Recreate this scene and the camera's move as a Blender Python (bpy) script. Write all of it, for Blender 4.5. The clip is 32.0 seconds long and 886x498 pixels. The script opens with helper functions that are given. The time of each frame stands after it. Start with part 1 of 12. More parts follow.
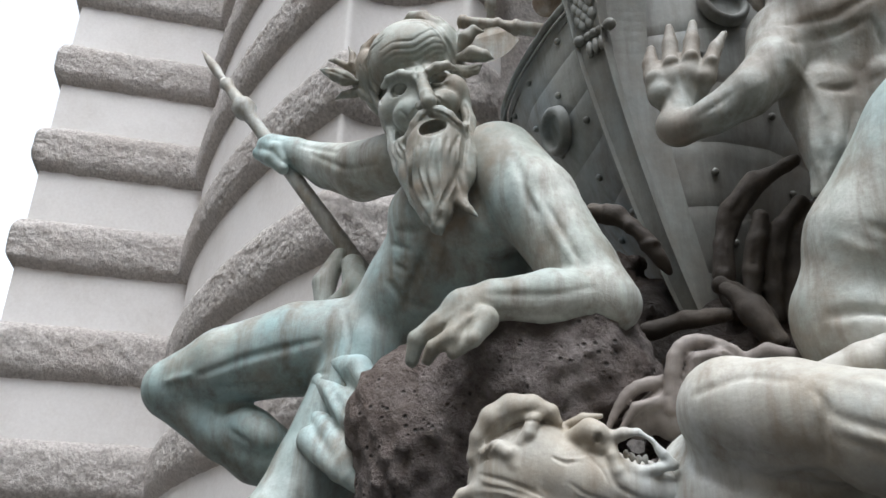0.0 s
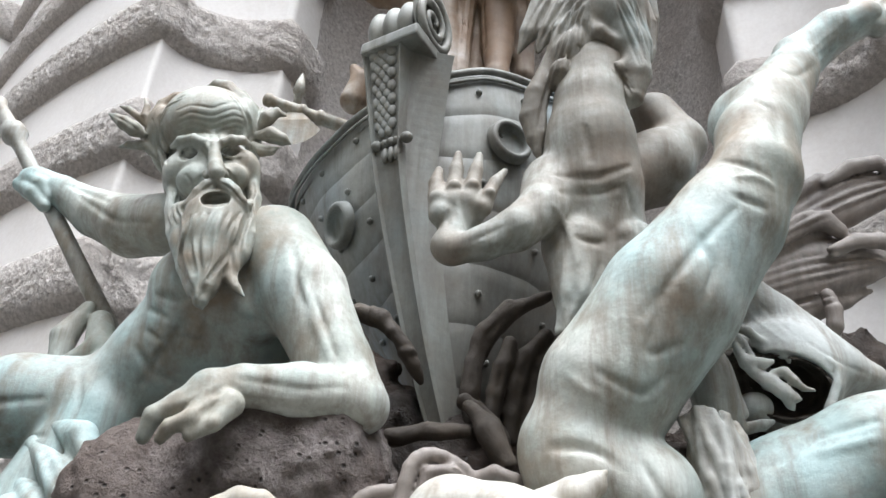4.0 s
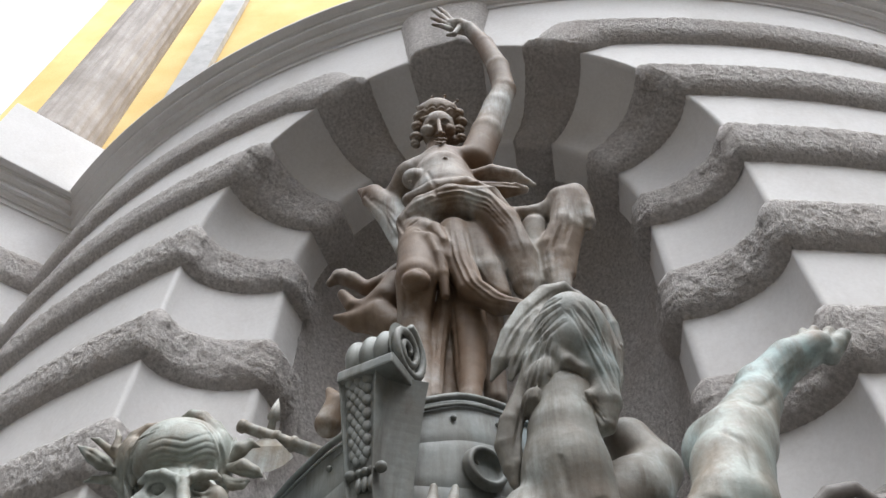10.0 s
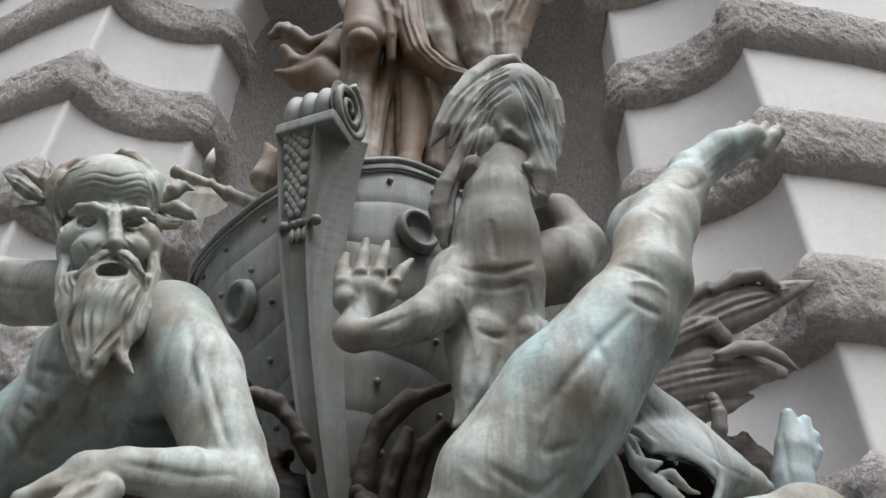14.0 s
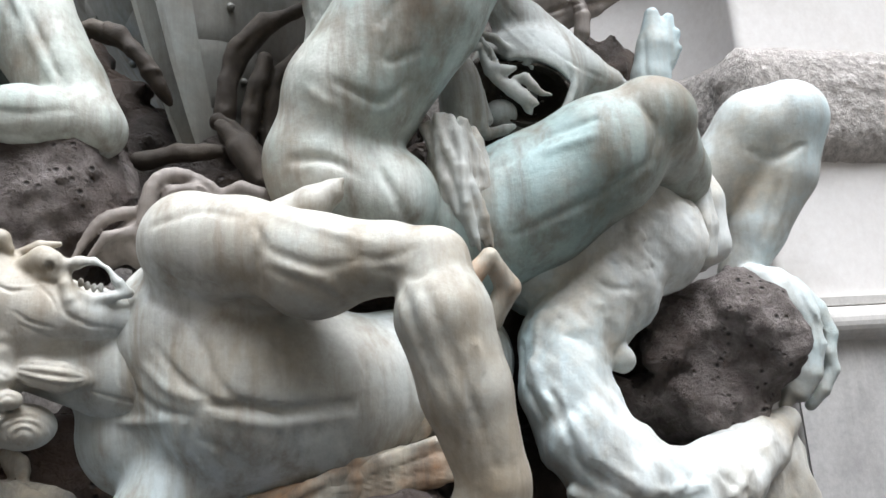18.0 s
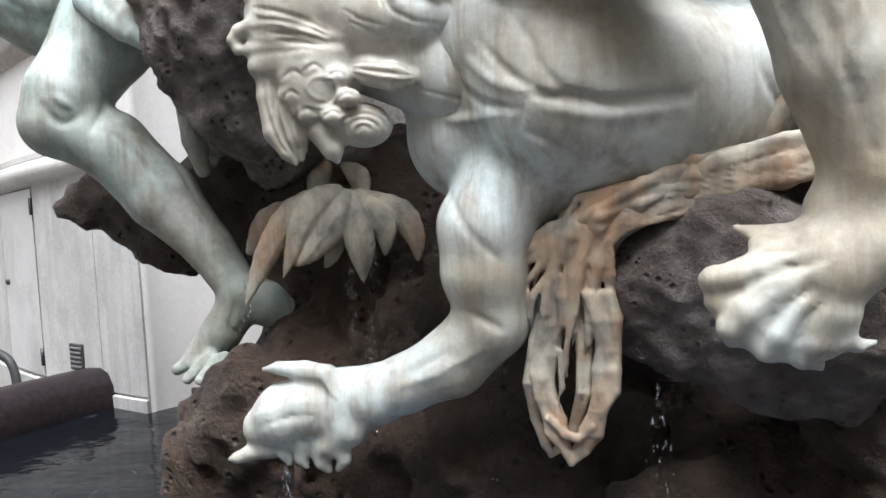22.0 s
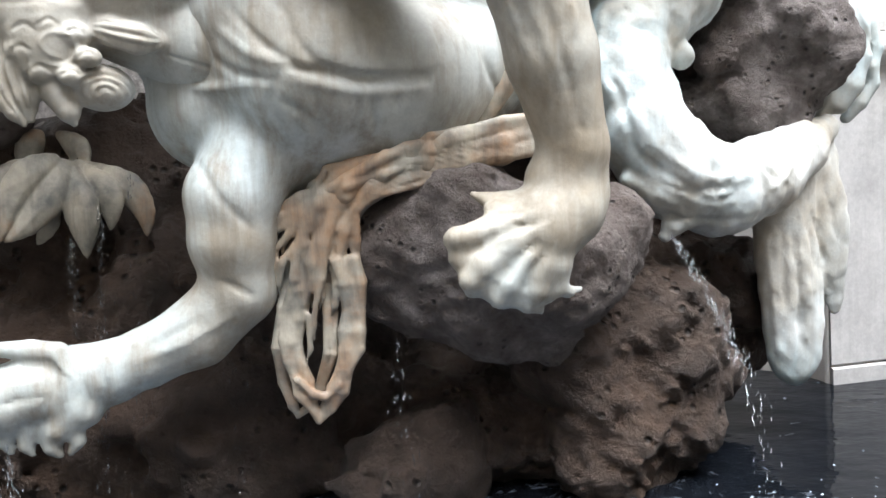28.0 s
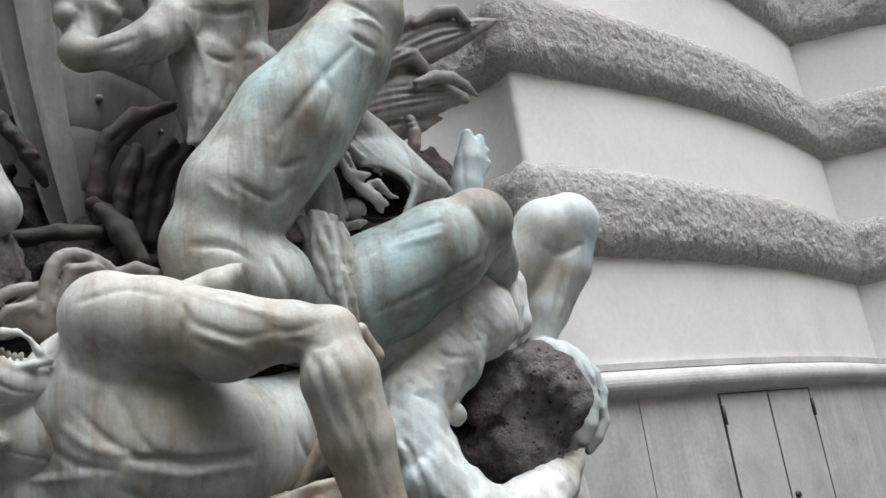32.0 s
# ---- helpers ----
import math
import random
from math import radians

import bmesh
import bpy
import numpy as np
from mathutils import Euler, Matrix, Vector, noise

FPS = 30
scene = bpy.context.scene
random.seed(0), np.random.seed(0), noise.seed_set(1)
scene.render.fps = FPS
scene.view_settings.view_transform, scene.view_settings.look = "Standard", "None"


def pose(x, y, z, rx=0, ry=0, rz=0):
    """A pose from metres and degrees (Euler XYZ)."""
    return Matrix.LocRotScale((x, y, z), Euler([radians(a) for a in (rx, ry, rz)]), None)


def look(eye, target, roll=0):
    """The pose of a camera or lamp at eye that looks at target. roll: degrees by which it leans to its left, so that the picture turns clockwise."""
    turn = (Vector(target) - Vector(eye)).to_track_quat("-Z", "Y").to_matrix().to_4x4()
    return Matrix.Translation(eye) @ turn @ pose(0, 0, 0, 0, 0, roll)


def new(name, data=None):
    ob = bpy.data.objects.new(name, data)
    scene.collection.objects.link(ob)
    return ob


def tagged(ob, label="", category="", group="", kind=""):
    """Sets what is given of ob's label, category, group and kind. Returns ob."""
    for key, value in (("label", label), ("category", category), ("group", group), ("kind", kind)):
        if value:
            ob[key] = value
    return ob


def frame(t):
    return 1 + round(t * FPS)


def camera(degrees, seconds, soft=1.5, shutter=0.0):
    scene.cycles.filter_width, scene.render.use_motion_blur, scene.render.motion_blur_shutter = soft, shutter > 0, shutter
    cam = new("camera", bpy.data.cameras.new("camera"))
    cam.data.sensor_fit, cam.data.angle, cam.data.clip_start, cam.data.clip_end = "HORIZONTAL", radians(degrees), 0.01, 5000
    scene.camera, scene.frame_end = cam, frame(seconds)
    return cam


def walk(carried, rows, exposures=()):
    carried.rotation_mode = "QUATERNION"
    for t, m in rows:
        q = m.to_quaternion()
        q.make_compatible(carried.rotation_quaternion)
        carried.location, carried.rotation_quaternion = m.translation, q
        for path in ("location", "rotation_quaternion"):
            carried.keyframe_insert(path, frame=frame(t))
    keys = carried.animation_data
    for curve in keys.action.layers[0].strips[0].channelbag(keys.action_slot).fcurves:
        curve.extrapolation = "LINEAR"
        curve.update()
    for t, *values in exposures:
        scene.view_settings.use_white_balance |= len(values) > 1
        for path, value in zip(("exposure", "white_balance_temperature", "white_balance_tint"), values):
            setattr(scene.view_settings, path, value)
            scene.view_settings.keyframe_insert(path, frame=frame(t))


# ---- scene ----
cam = camera(57.11, 32.0)


def view(x, y, z, yaw, pitch, roll):
    """A camera pose: yaw to the left of +y, pitch upwards, roll as look() takes it."""
    return pose(x, y, z, 90 + pitch, 0, yaw) @ pose(0, 0, 0, 0, 0, roll)


PATH = (
    (0, -0.030, 0.092, 1.623, 23.99, 25.29, 0.82),
    (0.5, -0.026, 0.085, 1.632, 22.89, 25.97, 1.31),
    (1, -0.024, 0.083, 1.637, 20.17, 27.18, 2.37),
    (1.5, -0.011, 0.056, 1.655, 16.02, 28.71, 2.62),
    (2, -0.005, 0.044, 1.649, 12.44, 31.11, 2.84),
    (2.5, -0.011, 0.028, 1.644, 9.98, 31.75, 2.75),
    (4.5, 0.016, 0.055, 1.642, 3.53, 31.57, 2.19),
    (5, 0.025, 0.037, 1.650, -0.61, 31.52, 1.33),
    (5.5, 0.017, 0.034, 1.647, -1.90, 31.54, 1.43),
    (6, 0.015, 0.036, 1.654, 0.10, 34.11, 1.79),
    (6.5, 0.008, 0.027, 1.661, 0.46, 36.22, 1.37),
    (7, 0.011, -0.001, 1.685, 1.35, 38.50, 0.20),
    (7.5, 0.007, -0.034, 1.707, 2.47, 42.77, -0.02),
    (8, 0.009, -0.047, 1.702, 3.10, 46.08, 0.00),
    (8.5, 0.011, -0.049, 1.704, 3.30, 47.40, 0.05),
    (9, 0.013, -0.051, 1.699, 4.06, 50.01, 0.64),
    (9.5, 0.012, -0.063, 1.704, 4.05, 51.48, 0.78),
    (10, 0.005, -0.052, 1.697, 4.97, 52.69, 1.19),
    (10.5, 0.004, -0.053, 1.690, 5.61, 52.76, 1.33),
    (11, 0.013, -0.057, 1.691, 5.33, 52.51, 0.85),
    (11.5, 0.019, -0.061, 1.693, 5.56, 52.20, 0.89),
    (12, 0.020, -0.062, 1.692, 4.85, 52.00, 0.39),
    (12.5, 0.015, -0.056, 1.690, 5.30, 51.86, 1.18),
    (13, 0.016, -0.036, 1.680, 3.13, 49.66, 1.79),
    (13.5, -0.004, 0.008, 1.659, 1.40, 45.32, 2.41),
    (14, -0.004, 0.022, 1.655, -1.57, 37.59, 1.60),
    (14.5, 0.002, 0.031, 1.663, -4.38, 30.75, -0.31),
    (16.5, 0.134, 0.030, 1.663, -10.52, 18.53, -4.42),
    (17, 0.204, 0.075, 1.631, -9.92, 15.02, -4.33),
    (17.5, 0.230, 0.102, 1.613, -10.57, 12.86, -3.93),
    (18, 0.219, 0.099, 1.608, -6.73, 12.52, -4.65),
    (18.5, 0.223, 0.118, 1.573, -1.44, 11.08, -4.33),
    (19, 0.212, 0.143, 1.554, 4.42, 10.03, -4.33),
    (19.5, 0.215, 0.162, 1.551, 6.73, 9.26, -4.51),
    (20, 0.196, 0.149, 1.615, 10.40, 8.52, -6.18),
    (20.5, 0.160, 0.185, 1.551, 13.17, 6.21, -5.58),
    (21, 0.151, 0.231, 1.514, 12.74, 2.17, -4.39),
    (21.5, 0.135, 0.248, 1.471, 13.38, 0.16, -3.59),
    (22, 0.123, 0.247, 1.449, 14.88, -2.13, -3.70),
    (22.5, 0.106, 0.244, 1.452, 17.25, -3.73, -4.39),
    (23, 0.097, 0.250, 1.437, 19.35, -5.39, -4.63),
    (23.5, 0.088, 0.241, 1.424, 19.51, -6.15, -3.73),
    (24, 0.089, 0.234, 1.422, 18.67, -6.68, -2.87),
    (24.5, 0.080, 0.216, 1.421, 19.82, -7.24, -2.67),
    (26.5, 0.004, 0.086, 1.520, 10.93, -8.60, -2.92),
    (27, 0.001, 0.117, 1.534, 9.68, -7.61, -1.54),
    (27.5, -0.035, 0.171, 1.401, 4.95, -5.71, -0.67),
    (28, -0.040, 0.120, 1.393, -7.30, -3.73, -3.10),
    (28.5, -0.054, -0.027, 1.409, -14.80, -0.94, -3.69),
    (29, -0.077, -0.191, 1.383, -23.06, -3.51, -4.09),
    (29.5, -0.085, -0.237, 1.395, -26.89, -2.32, -7.14),
    (30, -0.071, -0.242, 1.429, -27.11, 1.93, -8.54),
    (30.5, -0.037, -0.265, 1.459, -27.94, 6.07, -10.31),
    (31, -0.028, -0.293, 1.493, -28.19, 9.69, -11.26),
    (31.5, -0.078, -0.305, 1.513, -26.61, 13.25, -10.17),
    (32, -0.222, -0.307, 1.536, -24.57, 15.96, -7.85),
)
# END PATH
walk(cam, [(row[0], view(*row[1:])) for row in PATH], [(0, 1.49, 5980, 9), (1, 1.33, 5980, 9), (2.5, 1.85, 5980, 9), (4.5, 2.08, 5980, 9), (7, 2.25, 5980, 9), (8, 2.38, 5980, 9), (9, 2.25, 5980, 9), (10, 1.49, 5980, 9), (11, 1.22, 5980, 9), (13, 1.25, 5980, 9), (14.5, 1.62, 5980, 9), (16.5, 2.00, 5980, 9), (18, 2.00, 5980, 9), (20, 2.03, 5980, 9), (22, 2.42, 5980, 9), (24, 2.75, 5980, 9), (28, 2.62, 5980, 9), (30, 1.90, 5980, 9), (31, 1.74, 5980, 9), (32, 1.58, 5980, 9)])

# ---- world and light ----
world = bpy.data.worlds.new("sky")
scene.world = world
world.use_nodes = True
wn = world.node_tree
sky = wn.nodes.new("ShaderNodeTexSky")
sky.sky_type = "NISHITA"
sky.sun_disc = False
sky.dust_density = 2.0
sky.air_density = 1.0
sky.sun_elevation = radians(67)
sky.sun_rotation = radians(151)
wn.nodes["Background"].inputs["Strength"].default_value = 0.15
veil = wn.nodes.new("ShaderNodeHueSaturation")
veil.inputs["Saturation"].default_value = 0.12
wn.links.new(sky.outputs["Color"], veil.inputs["Color"])
wn.links.new(veil.outputs["Color"], wn.nodes["Background"].inputs["Color"])

sun = new("sun", bpy.data.lights.new("sun", "SUN"))
sun.data.energy = 1.4
sun.data.angle = radians(48)
sun.data.color = (1.0, 0.96, 0.9)
sun.matrix_world = look((2, -4.5, 15), (0, 0, 0))

# ---- materials ----


def material(name, colours, scale=2.0, rough=0.8, bump=0.3, grain=40.0, depth=0.01, stain=None, stain_scale=1.2, metal=0.0, streak=None, pits=0.0, patch=None):
    """A surface of two or three mottled colours with a fine grain in its relief and, where given, stains, downward streaks, patches and pits."""
    m = bpy.data.materials.new(name)
    m.use_nodes = True
    nt = m.node_tree
    b = nt.nodes["Principled BSDF"]
    geo = nt.nodes.new("ShaderNodeNewGeometry")

    def tex(s, detail=6.0, rough_=0.6, stretch=None):
        n = nt.nodes.new("ShaderNodeTexNoise")
        n.inputs["Scale"].default_value, n.inputs["Detail"].default_value, n.inputs["Roughness"].default_value = s, detail, rough_
        src = geo.outputs["Position"]
        if stretch:
            mp = nt.nodes.new("ShaderNodeMapping")
            mp.inputs["Scale"].default_value = stretch
            nt.links.new(src, mp.inputs["Vector"])
            src = mp.outputs["Vector"]
        nt.links.new(src, n.inputs["Vector"])
        return n.outputs["Fac"]

    def ramp(fac, lo, hi, c0, c1, mid=None):
        r = nt.nodes.new("ShaderNodeValToRGB")
        el = r.color_ramp.elements
        el[0].position, el[1].position = lo, hi
        el[0].color, el[1].color = (*c0, 1), (*c1, 1)
        if mid:
            e = el.new((lo + hi) / 2)
            e.color = (*mid, 1)
        nt.links.new(fac, r.inputs["Fac"])
        return r.outputs["Color"]

    def over(base, colour, fac, share=1.0):
        mix = nt.nodes.new("ShaderNodeMixRGB")
        mix.inputs["Color2"].default_value = (*colour, 1)
        k = nt.nodes.new("ShaderNodeMath")
        k.operation = "MULTIPLY"
        k.inputs[1].default_value = share
        nt.links.new(fac, k.inputs[0])
        nt.links.new(k.outputs[0], mix.inputs["Fac"])
        nt.links.new(base, mix.inputs["Color1"])
        return mix.outputs["Color"]

    black, white = (0, 0, 0), (1, 1, 1)
    out = ramp(tex(scale), 0.32, 0.68, colours[0], colours[-1], colours[1] if len(colours) == 3 else None)
    if patch:
        out = over(out, patch, ramp(tex(0.9, 3.0, 0.5), 0.46, 0.64, black, white), 0.65)
    if stain:
        out = over(out, stain, ramp(tex(stain_scale, 8.0, 0.65), 0.48, 0.68, black, white), 0.85)
    if streak:
        out = over(out, streak, ramp(tex(1.0, 6.0, 0.65, (11, 11, 0.8)), 0.46, 0.68, black, white), 0.75)
    fine = tex(grain, 8.0, 0.7)
    height = fine
    if pits:
        vo = nt.nodes.new("ShaderNodeTexVoronoi")
        vo.inputs["Scale"].default_value = pits
        nt.links.new(geo.outputs["Position"], vo.inputs["Vector"])
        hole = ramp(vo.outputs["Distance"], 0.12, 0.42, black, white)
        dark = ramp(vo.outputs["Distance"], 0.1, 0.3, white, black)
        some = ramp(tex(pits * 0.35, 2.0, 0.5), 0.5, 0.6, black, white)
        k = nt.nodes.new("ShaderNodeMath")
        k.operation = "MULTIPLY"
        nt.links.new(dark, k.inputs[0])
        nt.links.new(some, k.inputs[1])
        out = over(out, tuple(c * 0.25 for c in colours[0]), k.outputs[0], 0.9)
        add = nt.nodes.new("ShaderNodeMath")
        add.operation = "SUBTRACT"
        nt.links.new(fine, add.inputs[0])
        nt.links.new(k.outputs[0], add.inputs[1])
        height = add.outputs[0]
    mul = nt.nodes.new("ShaderNodeMixRGB")
    mul.blend_type = "OVERLAY"
    mul.inputs["Fac"].default_value = 0.3
    nt.links.new(out, mul.inputs["Color1"])
    nt.links.new(fine, mul.inputs["Color2"])
    nt.links.new(mul.outputs["Color"], b.inputs["Base Color"])
    b.inputs["Roughness"].default_value, b.inputs["Metallic"].default_value = rough, metal
    bp = nt.nodes.new("ShaderNodeBump")
    bp.inputs["Strength"].default_value, bp.inputs["Distance"].default_value = bump, depth
    nt.links.new(height, bp.inputs["Height"])
    nt.links.new(bp.outputs["Normal"], b.inputs["Normal"])
    return m


PLASTER = material("pale_plaster", ((0.66, 0.635, 0.62), (0.74, 0.715, 0.7)), 0.8, 0.75, 0.15, 30, 0.004, (0.6, 0.57, 0.545), 0.9)
STUCCO = material("pebbled_stucco", ((0.36, 0.33, 0.31), (0.5, 0.465, 0.44), (0.63, 0.59, 0.565)), 30.0, 0.95, 0.9, 42, 0.035, (0.45, 0.405, 0.375), 0.8)
MARBLE = material("weathered_marble", ((0.16, 0.18, 0.155), (0.31, 0.33, 0.295), (0.53, 0.545, 0.51)), 3.0, 0.62, 0.35, 34, 0.008, (0.23, 0.165, 0.11), 1.9, streak=(0.15, 0.118, 0.085), patch=(0.34, 0.5, 0.52))
TRITON = material("brown_green_marble", ((0.12, 0.11, 0.09), (0.22, 0.205, 0.175), (0.42, 0.43, 0.4)), 2.4, 0.66, 0.35, 32, 0.008, (0.15, 0.1, 0.065), 1.7, streak=(0.1, 0.077, 0.053), patch=(0.36, 0.5, 0.52))
PALE_MARBLE = material("pale_marble", ((0.24, 0.225, 0.195), (0.4, 0.39, 0.36), (0.6, 0.6, 0.575)), 3.0, 0.62, 0.35, 34, 0.008, (0.3, 0.22, 0.13), 1.8, streak=(0.17, 0.132, 0.09), patch=(0.38, 0.45, 0.46))
GIANT = material("beige_streaked_marble", ((0.26, 0.24, 0.2), (0.41, 0.395, 0.355), (0.6, 0.61, 0.595)), 1.9, 0.62, 0.3, 34, 0.007, (0.31, 0.24, 0.155), 1.2, streak=(0.2, 0.16, 0.112), patch=(0.46, 0.55, 0.57))
BLUE_MARBLE = material("pale_blue_marble", ((0.4, 0.42, 0.41), (0.56, 0.59, 0.585), (0.72, 0.74, 0.73)), 2.6, 0.6, 0.35, 34, 0.008, (0.46, 0.4, 0.31), 2.4, streak=(0.36, 0.35, 0.32), patch=(0.44, 0.6, 0.65))
BROWN_MARBLE = material("sheltered_marble", ((0.11, 0.068, 0.04), (0.2, 0.14, 0.09), (0.54, 0.53, 0.5)), 1.7, 0.65, 0.3, 25, 0.006, (0.14, 0.075, 0.036), 1.2, streak=(0.1, 0.062, 0.034), patch=(0.5, 0.54, 0.53))
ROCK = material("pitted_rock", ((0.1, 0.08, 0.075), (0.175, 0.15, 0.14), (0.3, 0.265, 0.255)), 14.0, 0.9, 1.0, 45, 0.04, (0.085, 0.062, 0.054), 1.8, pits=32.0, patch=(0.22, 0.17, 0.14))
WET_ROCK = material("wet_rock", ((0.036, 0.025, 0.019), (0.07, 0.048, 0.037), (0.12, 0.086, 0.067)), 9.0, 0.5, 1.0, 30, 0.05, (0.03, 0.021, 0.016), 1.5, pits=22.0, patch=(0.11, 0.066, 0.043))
GRANITE = material("dark_granite", ((0.013, 0.01, 0.011), (0.026, 0.019, 0.021)), 30, 0.5, 0.1, 120, 0.002)
GRANITE.node_tree.nodes["Principled BSDF"].inputs["Specular IOR Level"].default_value = 0.1
STONE = material("pale_stone", ((0.43, 0.415, 0.4), (0.55, 0.53, 0.51)), 1.3, 0.7, 0.2, 40, 0.004, (0.33, 0.315, 0.295), 1.8)
SLAB = material("stained_base_stone", ((0.4, 0.39, 0.385), (0.52, 0.51, 0.5)), 1.6, 0.7, 0.2, 40, 0.004, (0.3, 0.29, 0.285), 2.2, streak=(0.34, 0.33, 0.32))
WET_SLAB = material("damp_base_stone", ((0.22, 0.216, 0.212), (0.34, 0.332, 0.325)), 1.2, 0.65, 0.2, 40, 0.004, (0.13, 0.13, 0.132), 1.1, streak=(0.17, 0.168, 0.168))
PAVING = material("paving", ((0.05, 0.05, 0.046), (0.1, 0.097, 0.09)), 3, 0.75, 0.2, 60, 0.004)
DARK_METAL = material("dark_metal", ((0.04, 0.04, 0.045), (0.08, 0.08, 0.085)), 10, 0.5, 0.1, 80, 0.002, None, 1, 0.6)
RUBBER = material("black_rubber", ((0.015, 0.015, 0.017), (0.03, 0.03, 0.032)), 10, 0.6, 0.1, 80, 0.001)
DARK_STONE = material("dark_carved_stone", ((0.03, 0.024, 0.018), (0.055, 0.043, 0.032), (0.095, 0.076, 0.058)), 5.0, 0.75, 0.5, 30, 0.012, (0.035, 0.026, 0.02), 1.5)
FIN_STONE = material("grey_brown_stone", ((0.14, 0.12, 0.105), (0.23, 0.2, 0.18), (0.34, 0.31, 0.29)), 3.0, 0.6, 0.3, 30, 0.008, (0.11, 0.09, 0.075), 1.5, streak=(0.1, 0.08, 0.07))
GOLDEN = material("ochre_stained_marble", ((0.46, 0.4, 0.31), (0.34, 0.31, 0.255), (0.12, 0.12, 0.115)), 9.0, 0.58, 0.35, 30, 0.006, (0.4, 0.19, 0.07), 3.0, streak=(0.1, 0.092, 0.08), patch=(0.44, 0.41, 0.34))
HULL = material("grey_green_stone", ((0.14, 0.155, 0.145), (0.205, 0.215, 0.2), (0.3, 0.305, 0.28)), 1.2, 0.6, 0.3, 30, 0.004, (0.125, 0.105, 0.08), 1.4, streak=(0.1, 0.092, 0.077), patch=(0.17, 0.24, 0.28))
DOOR = material("grey_painted_metal", ((0.42, 0.41, 0.41), (0.5, 0.495, 0.49)), 1.6, 0.5, 0.1, 60, 0.002, (0.33, 0.325, 0.32), 2.4)
VENT = material("vent_metal", ((0.12, 0.12, 0.13), (0.2, 0.2, 0.21)), 10, 0.5, 0.1, 80, 0.002, None, 1, 0.4)
COLUMN = material("weathered_column_stone", ((0.26, 0.22, 0.19), (0.4, 0.355, 0.32)), 2.0, 0.8, 0.3, 30, 0.006, (0.2, 0.165, 0.135), 1.2, streak=(0.17, 0.14, 0.12))
# Golden sunlight on the upper wall is put into this bright ochre.
SUNLIT_OCHRE = material("sun_tinted_plaster", ((0.75, 0.5, 0.16), (0.85, 0.62, 0.25)), 0.7, 0.85, 0.1, 20, 0.004)
# Tone chosen for the warm light that the unseen screen throws back.
SCREEN = material("screen_warm_grey", ((0.27, 0.25, 0.22), (0.36, 0.33, 0.29)), 0.2, 0.9, 0.1, 2, 0.01)
FOAM = material("foam", ((0.16, 0.19, 0.23), (0.3, 0.34, 0.4)), 20, 0.5, 0.1, 60, 0.002)
JET = material("falling_water", ((0.7, 0.73, 0.76), (0.9, 0.92, 0.95)), 20, 0.1, 0.1, 40, 0.002)
JET.node_tree.nodes["Principled BSDF"].inputs["Transmission Weight"].default_value = 0.85

# ---- tools ----


def mesh_of(name, verts, faces, smooth=True):
    me = bpy.data.meshes.new(name)
    me.from_pydata([tuple(v) for v in verts], [], [tuple(f) for f in faces])
    if smooth:
        me.polygons.foreach_set("use_smooth", [True] * len(me.polygons))
    me.update()
    return me


def thing(name, me, mat, label, category, kind="", group="", m=None):
    if me is not None and mat is not None and not me.materials:
        me.materials.append(mat)
    ob = tagged(new(name, me), label, category, group, kind)
    if m is not None:
        ob.matrix_world = m
    return ob


def part(name, me, mat, parent, label=""):
    """A mesh under a thing or a part, with its vertices in the thing's own space."""
    if not me.materials:
        me.materials.append(mat)
    ob = tagged(new(name, me), label)
    ob.parent = parent
    return ob


def sheet(rows, closed=False):
    """Vertices and faces of a grid of points: rows of equal length. closed joins each row's end to its start."""
    n = len(rows[0])
    faces = []
    for i in range(len(rows) - 1):
        for j in range(n if closed else n - 1):
            k = (j + 1) % n
            faces.append((i * n + j, i * n + k, (i + 1) * n + k, (i + 1) * n + j))
    return [p for r in rows for p in r], faces


def box_mesh(name, x0, x1, y0, y1, z0, z1, bevel=0.01):
    bm = bmesh.new()
    bmesh.ops.create_cube(bm, size=1)
    bmesh.ops.scale(bm, vec=(x1 - x0, y1 - y0, z1 - z0), verts=bm.verts)
    bmesh.ops.translate(bm, vec=((x0 + x1) / 2, (y0 + y1) / 2, (z0 + z1) / 2), verts=bm.verts)
    if bevel:
        bmesh.ops.bevel(bm, geom=bm.edges[:], offset=bevel, segments=2, profile=0.6, affect="EDGES")
    me = bpy.data.meshes.new(name)
    bm.to_mesh(me)
    bm.free()
    return me


def tube_mesh(name, pts, radii, sides=10, caps=True):
    """A tube along points, with a radius at each."""
    pts = [Vector(p) for p in pts]
    rows = []
    up = Vector((0.13, 0.21, 0.97))
    for i, p in enumerate(pts):
        d = (pts[min(i + 1, len(pts) - 1)] - pts[max(i - 1, 0)]).normalized()
        a = d.cross(up)
        if a.length < 0.1:
            a = d.cross(Vector((1, 0, 0)))
        a.normalize()
        b = d.cross(a)
        r = radii[i] if hasattr(radii, "__len__") else radii
        rows.append([p + (a * math.cos(q) + b * math.sin(q)) * r for q in (2 * math.pi * j / sides for j in range(sides))])
    v, f = sheet(rows, True)
    if caps:
        f.append(tuple(range(sides))[::-1])
        f.append(tuple(len(v) - sides + j for j in range(sides)))
    return mesh_of(name, v, f)


FRONT = np.array([0.0, 0.0, 1.6])


